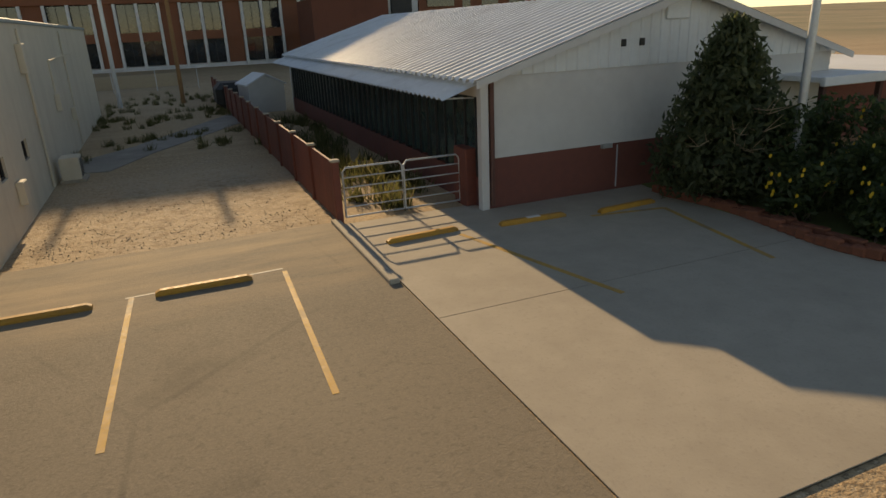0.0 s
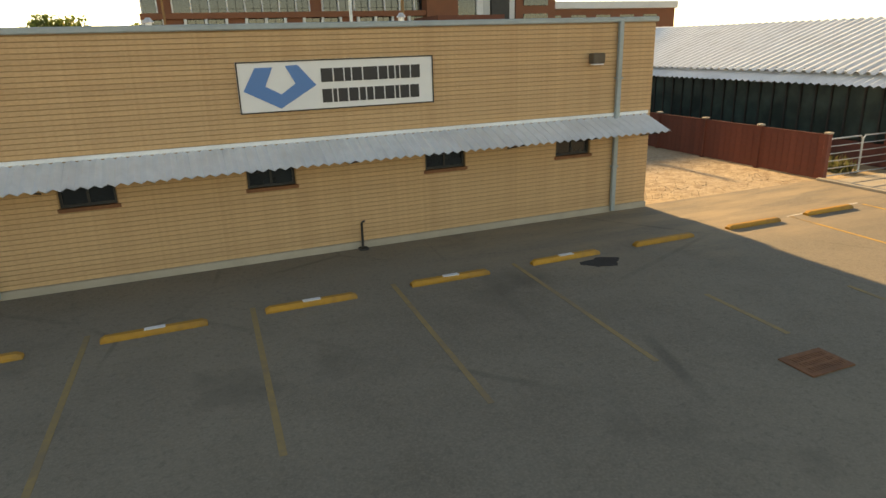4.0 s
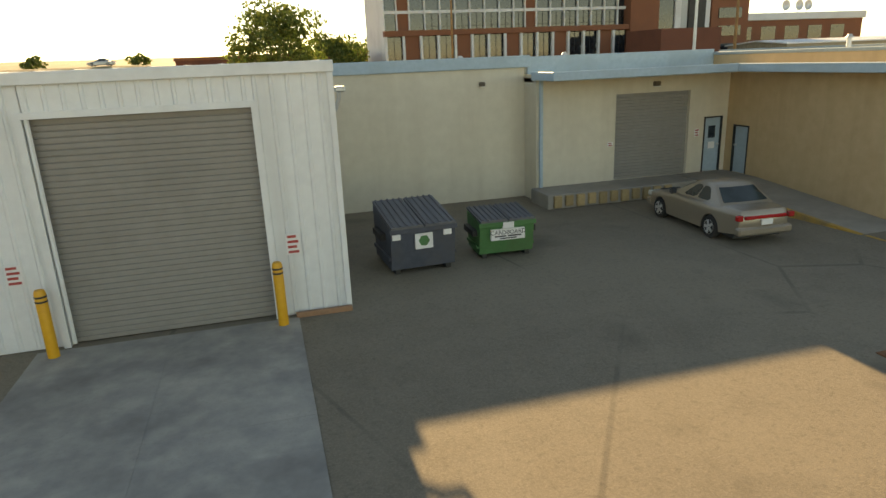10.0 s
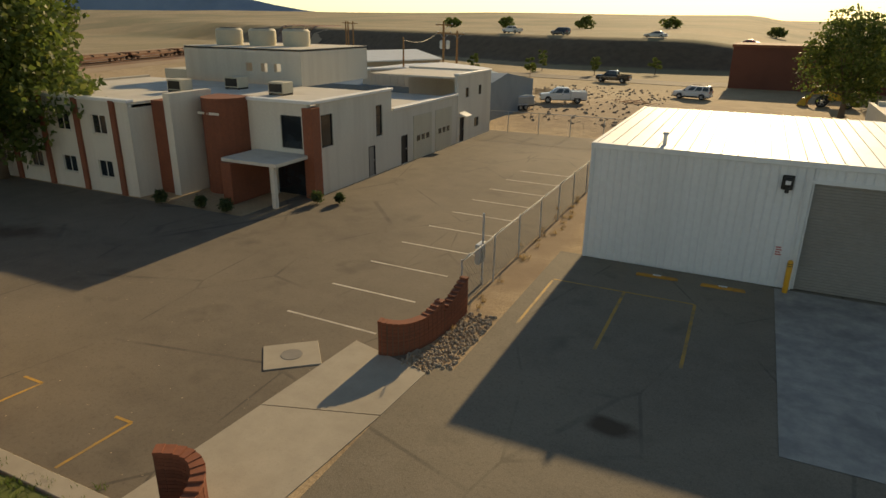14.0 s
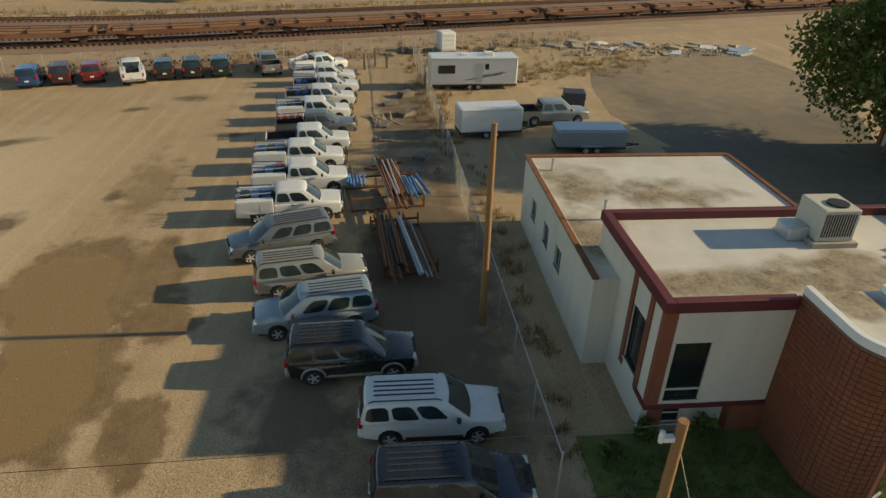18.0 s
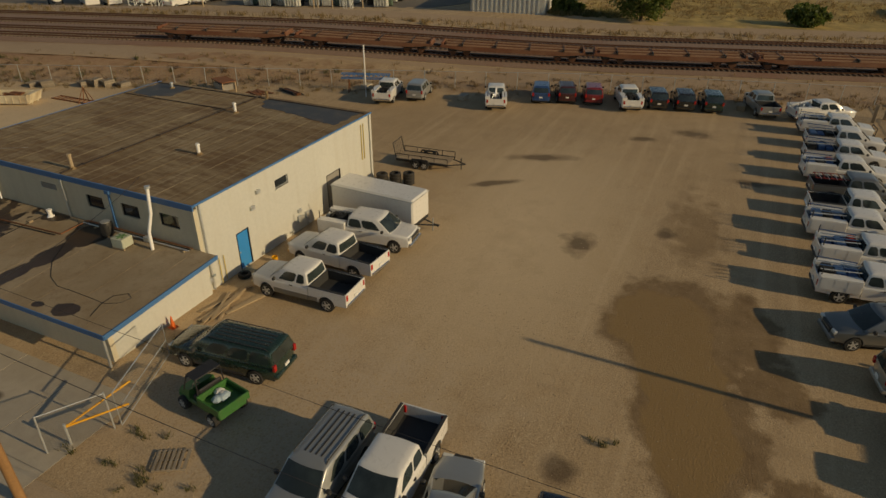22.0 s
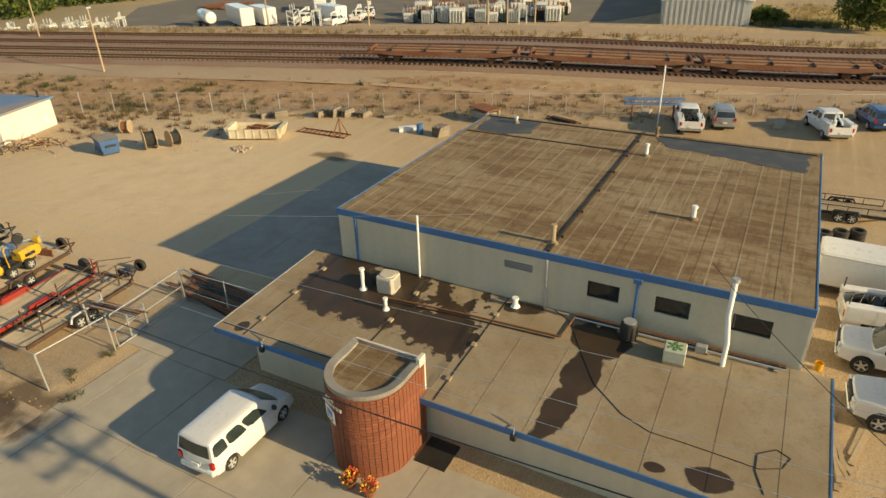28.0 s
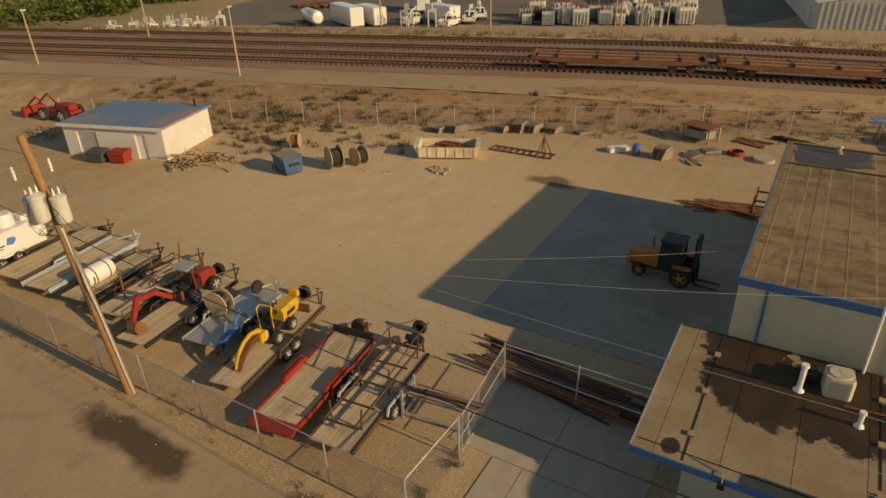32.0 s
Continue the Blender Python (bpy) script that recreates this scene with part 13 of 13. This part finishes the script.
for x, y, h, w, sd in ((2.5, 8.2, 1.5, 0.9, 13), (3.3, 7.2, 2.0, 1.1, 14), (4.6, 7.2, 2.6, 1.5, 15), (6.0, 7.4, 2.8, 1.5, 16), (3.8, 9.2, 2.4, 1.2, 17), (2.7, 6.5, 1.3, 0.8, 18)):
    bs = thing("flowering_bush", "dark green bush with small yellow flowers", "bush", pose(x, y, 0), "bushes of the flower bed")
    q = random.Random(sd)
    bl = [(q.gauss(0, w * 0.4), q.gauss(0, w * 0.4), h * q.uniform(0.2, 0.85), w * 0.42, w * 0.42, h * 0.2, 210) for _ in range(20)]
    part("foliage", leaf_mesh("foliage", bl, 0.055, sd, BUSH, 0.3, 1.5), BUSH, bs)
    for k in range(6):
        part("stem", Geo().tube([(q.gauss(0, 0.15), q.gauss(0, 0.15), 0), (q.gauss(0, w * 0.4), q.gauss(0, w * 0.4), h * 0.8)], [0.02, 0.006], 4), BARK, bs)
    for k in range(16 if x < 4 else 6):
        a = q.uniform(2.6, 5.8)
        c = Vector((w * 0.78 * math.cos(a), w * 0.78 * math.sin(a), h * q.uniform(0.3, 0.95)))
        part("flower", Geo().lathe([(0.0, 0.012), (0.035, 0.0), (0.045, 0.012), (0.02, 0.02)], c, "y", 8), FLOWER, bs)
# stone edging of the flower bed
eg = thing("bed_edging", "curved low reddish stone edging round flower bed", "edging")
for k in range(26):
    f = k / 25
    x, y = 1.65 + 0.22 * math.sin(5 * f) + 0.5 * f ** 6, 11.2 - 5.6 * f
    part("edging_stone", Geo().box(-0.14, -0.09, 0, 0.14, 0.09, 0.16 + 0.03 * (k % 3), 0.03), RED_BRICK, eg).matrix_basis = pose(x, y, 0.02, 0, 0, 90 + 10 * (k % 2))
setting("bed_soil", Geo().prism([(1.75, 11.2), (1.8, 8.5), (1.9, 5.6), (6.5, 5.8), (9, 6), (9, 12.4), (1.9, 12.4)], -0.1, 0.05, "z"), LAWN, "dark soil of the flower bed")


def tufts(label, spots, size, seed, mat, per=22, h=1.6, name="weeds"):
    """Weeds and grass: thin upright blades in clumps. spots: (x, y, spread, count)."""
    q = np.random.default_rng(seed)
    V, F, k = [], [], 0
    for x, y, w, n in spots:
        m = n * per
        base = np.repeat(np.stack([q.normal(x, w[0], n), q.normal(y, w[1], n)], 1), per, 0) + q.normal(0, size * 0.55, (m, 2))
        z = np.array([ground_z(a, b) for a, b in base[::per]]).repeat(per)
        hh = size * h * (0.4 + 0.9 * q.random(m))
        lean = q.normal(0, size * 0.5, (m, 2))
        t = q.uniform(0, 6.28, m)
        dx, dy = np.cos(t) * size * 0.09, np.sin(t) * size * 0.09
        p0 = np.stack([base[:, 0] - dx, base[:, 1] - dy, z], 1)
        p1 = np.stack([base[:, 0] + dx, base[:, 1] + dy, z], 1)
        p2 = np.stack([base[:, 0] + lean[:, 0] * 0.5 + dx * 0.7, base[:, 1] + lean[:, 1] * 0.5 + dy * 0.7, z + hh * 0.6], 1)
        p3 = np.stack([base[:, 0] + lean[:, 0], base[:, 1] + lean[:, 1], z + hh], 1)
        V.append(np.stack([p0, p1, p2, p3], 1).reshape(-1, 3))
        F.append(k + np.arange(m * 4).reshape(-1, 4))
        k += m * 4
    V, F = np.concatenate(V), np.concatenate(F)
    me = bpy.data.meshes.new(name)
    me.from_pydata(V.tolist(), [], F.tolist())
    me.materials.append(mat)
    return tagged(part(name, me, mat), label, "plants", "", "stuff")


def along(pts, w, per_m):
    out = []
    for (xa, ya), (xb, yb) in zip(pts, pts[1:]):
        L = math.hypot(xb - xa, yb - ya)
        for k in range(int(L / 3)):
            f = (k + 0.5) / int(L / 3)
            out.append((xa + (xb - xa) * f, ya + (yb - ya) * f, (w, 1.2), max(1, int(per_m * 3 * r.uniform(0.3, 1.6)))))
    return out


inside = [(x + 1.2, y) for x, y in FENCE_FAR]
berm = [(x - 3.0, y - 0.8) for x, y in FENCE_FAR]
tufts("dry straw-coloured grass on the railway berm", along(berm, 2.6, 6), 0.24, 31, DRY, 12)
tufts("dry weeds along the railway fence", along(inside, 0.6, 2.6), 0.2, 32, DRY, 14)
tufts("green weeds on the railway bank", along([(x - 4, y) for x, y in FENCE_FAR[:2]], 2.0, 0.45), 0.36, 33, WEED, 26)
tufts("dry grass beyond the railway", [(RAIL_0.x + RAIL_D.x * s + RAIL_N.x * 21.5, RAIL_0.y + RAIL_D.y * s + RAIL_N.y * 21.5, (1.3, 2.2), 14) for s in range(-150, 120, 5)], 0.4, 34, DRY, 12)
tufts("golden dry grass of the field beyond the railway", [(-170 - 5 * (k % 5) - 0.29 * (9 * (k // 5)), -66 + 9 * (k // 5), (2.6, 4.0), 34) for k in range(35)], 0.42, 46, DRY, 10, 1.2, "grass")
tufts("dark green brush between shed and field", [(-164.5 - 1.2 * k, -70.5 + 2.6 * k, (1.6, 1.8), 22) for k in range(4)], 0.6, 47, WEED, 26, 1.4)
tufts("brown brush on the railway bank", along([(x - 2.2, y - 0.6) for x, y in FENCE_FAR], 1.2, 1.5), 0.34, 48, BRUSH, 20, 1.3)
tufts("low green weeds at the wall foot", [(-14.2, 20.0, (0.25, 2.5), 24), (-13.4, 26.5, (0.8, 0.8), 20), (-9.3, 30.0, (1.6, 0.7), 20), (-11.0, 36.5, (2.5, 1.5), 40), (-7.4, 27.0, (0.8, 0.5), 10), (-7.0, 39.5, (1.3, 1.6), 24), (-13.5, 41, (1.5, 3), 40), (-10, 47, (3.5, 3), 60)], 0.17, 35, WEED, 30)
tufts("overgrown green weeds behind the board fence", [(-4.4, 14.6, (0.7, 0.7), 10), (-4.2, 19.0, (0.8, 2.0), 30), (-4.3, 26.0, (0.8, 4.0), 50)], 0.26, 36, WEED, 30)
tufts("short green lawn grass", [(-66.6 + 1.2 * (k % 4), -19.2 + 1.6 * (k // 4), (0.45, 0.6), 150) for k in range(32)], 0.11, 37, GRASS, 9, 1.5, "grass")
tufts("dry weeds along the office fence", [(-70 - 5 * k, -20.6, (2.0, 0.5), 12) for k in range(5)] + [(-97 - 5 * k, -22.6, (2.2, 1.0), 26) for k in range(6)] + [(-116 - 2 * k, -16 + 4 * k, (2.0, 2.0), 50) for k in range(5)], 0.26, 38, DRY, 16)
tufts("green weeds on the dirt by cars", [(-69.6, -42.6, (0.3, 0.3), 4), (-61.2, -49.5, (0.5, 1.5), 12), (-60.9, -56.0, (0.3, 2.0), 12), (-62.6, -58.6, (0.4, 0.4), 4), (-67.0, -61.9, (0.6, 0.3), 6), (-60.3, -88.9, (0.3, 0.3), 4), (-62.5, -90.4, (1.0, 0.2), 8)], 0.16, 39, WEED, 20)
tufts("dead brown brush beside the shed", [(-84.5, -121.0, (2.0, 3.0), 20), (-88.0, -124.0, (2.0, 2.5), 26), (-86.0, -135.0, (2.0, 4.0), 30), (-91.0, -118.0, (1.5, 2.5), 14), (-90.5, -113.5, (1.2, 2.0), 10)], 0.28, 40, BRUSH, 24)
tufts("green weeds behind the railway fence", [(-92.5, -126.0, (1.2, 2.0), 30), (-97.5, -121.0, (1.0, 1.2), 16), (-91.5, -139.0, (1.5, 3.0), 26)], 0.3, 49, WEED, 24)
stones("ground_litter", "small bits of wood and stone littering dirt", (-93.5, -122.0, -84.0, -108.0), 160, 0.03, 0.12, PALLET_WOOD, 93)
tufts("dry grass along the street verge", along([(-59.7, -91.0), (-59.9, -150.0)], 0.5, 1.6), 0.12, 41, DRY, 14)
tufts("low weeds along the chain-link fence", along([(-60.0, 5.0), (-60.1, 41.0)], 0.3, 2.0), 0.12, 42, DRY, 14)
for k, (x, y, s) in enumerate(((-73.0, 14.6, 0.5), (-71.9, 15.2, 0.4), (-76.2, 11.0, 0.5), (-78.0, 11.0, 0.45), (-80.5, 10.6, 0.5), (-67.6, -16.2, 0.6), (-67.7, -18.2, 0.5), (-66.9, -19.6, 0.45))):
    bs = thing("shrub", "small dusty green shrub against the wall", "shrub", pose(x, y, 0.03))
    part("stem", Geo().tube([(0, 0, 0), (0.03, 0, s)], [0.03, 0.01], 5), BARK, bs)
    part("foliage", leaf_mesh("foliage", [(0, 0, s * 0.8, s * 0.8, s * 0.8, s * 0.7, 500)], 0.06, 70 + k, BUSH if k < 5 else LEAF, 0.2, 1.5), BUSH, bs)
stones("dirt_clods", "loose clods and stones on the dirt strip", (-14.2, 13.6, -6.5, 23.0), 1100, 0.008, 0.024, GRAVEL, 44)
stones("dirt_clods", "loose clods along the strip edge", (-13.0, 13.3, -6.4, 15.0), 300, 0.008, 0.022, GRAVEL, 45)
# far mountain, its haze painted in as blue, and low hills as distant ground
HILL = surf("far_hill_grass", (0.23, 0.20, 0.10), (0.28, 0.24, 0.125), 0.05, 0.008, 0.95, 0, 0)
MOUNT = surf("far_haze_blue_mountain", (0.20, 0.27, 0.36), (0.24, 0.31, 0.40), 0.01, 0.003, 1.0, 0, 0)
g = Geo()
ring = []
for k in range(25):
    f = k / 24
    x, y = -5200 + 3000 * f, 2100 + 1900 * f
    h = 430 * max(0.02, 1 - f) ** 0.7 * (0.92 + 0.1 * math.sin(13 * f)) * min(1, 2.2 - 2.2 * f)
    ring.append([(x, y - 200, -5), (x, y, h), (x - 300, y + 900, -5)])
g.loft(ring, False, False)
setting("backdrop_mountain", g, MOUNT, "distant mountain ridge in painted haze blue")
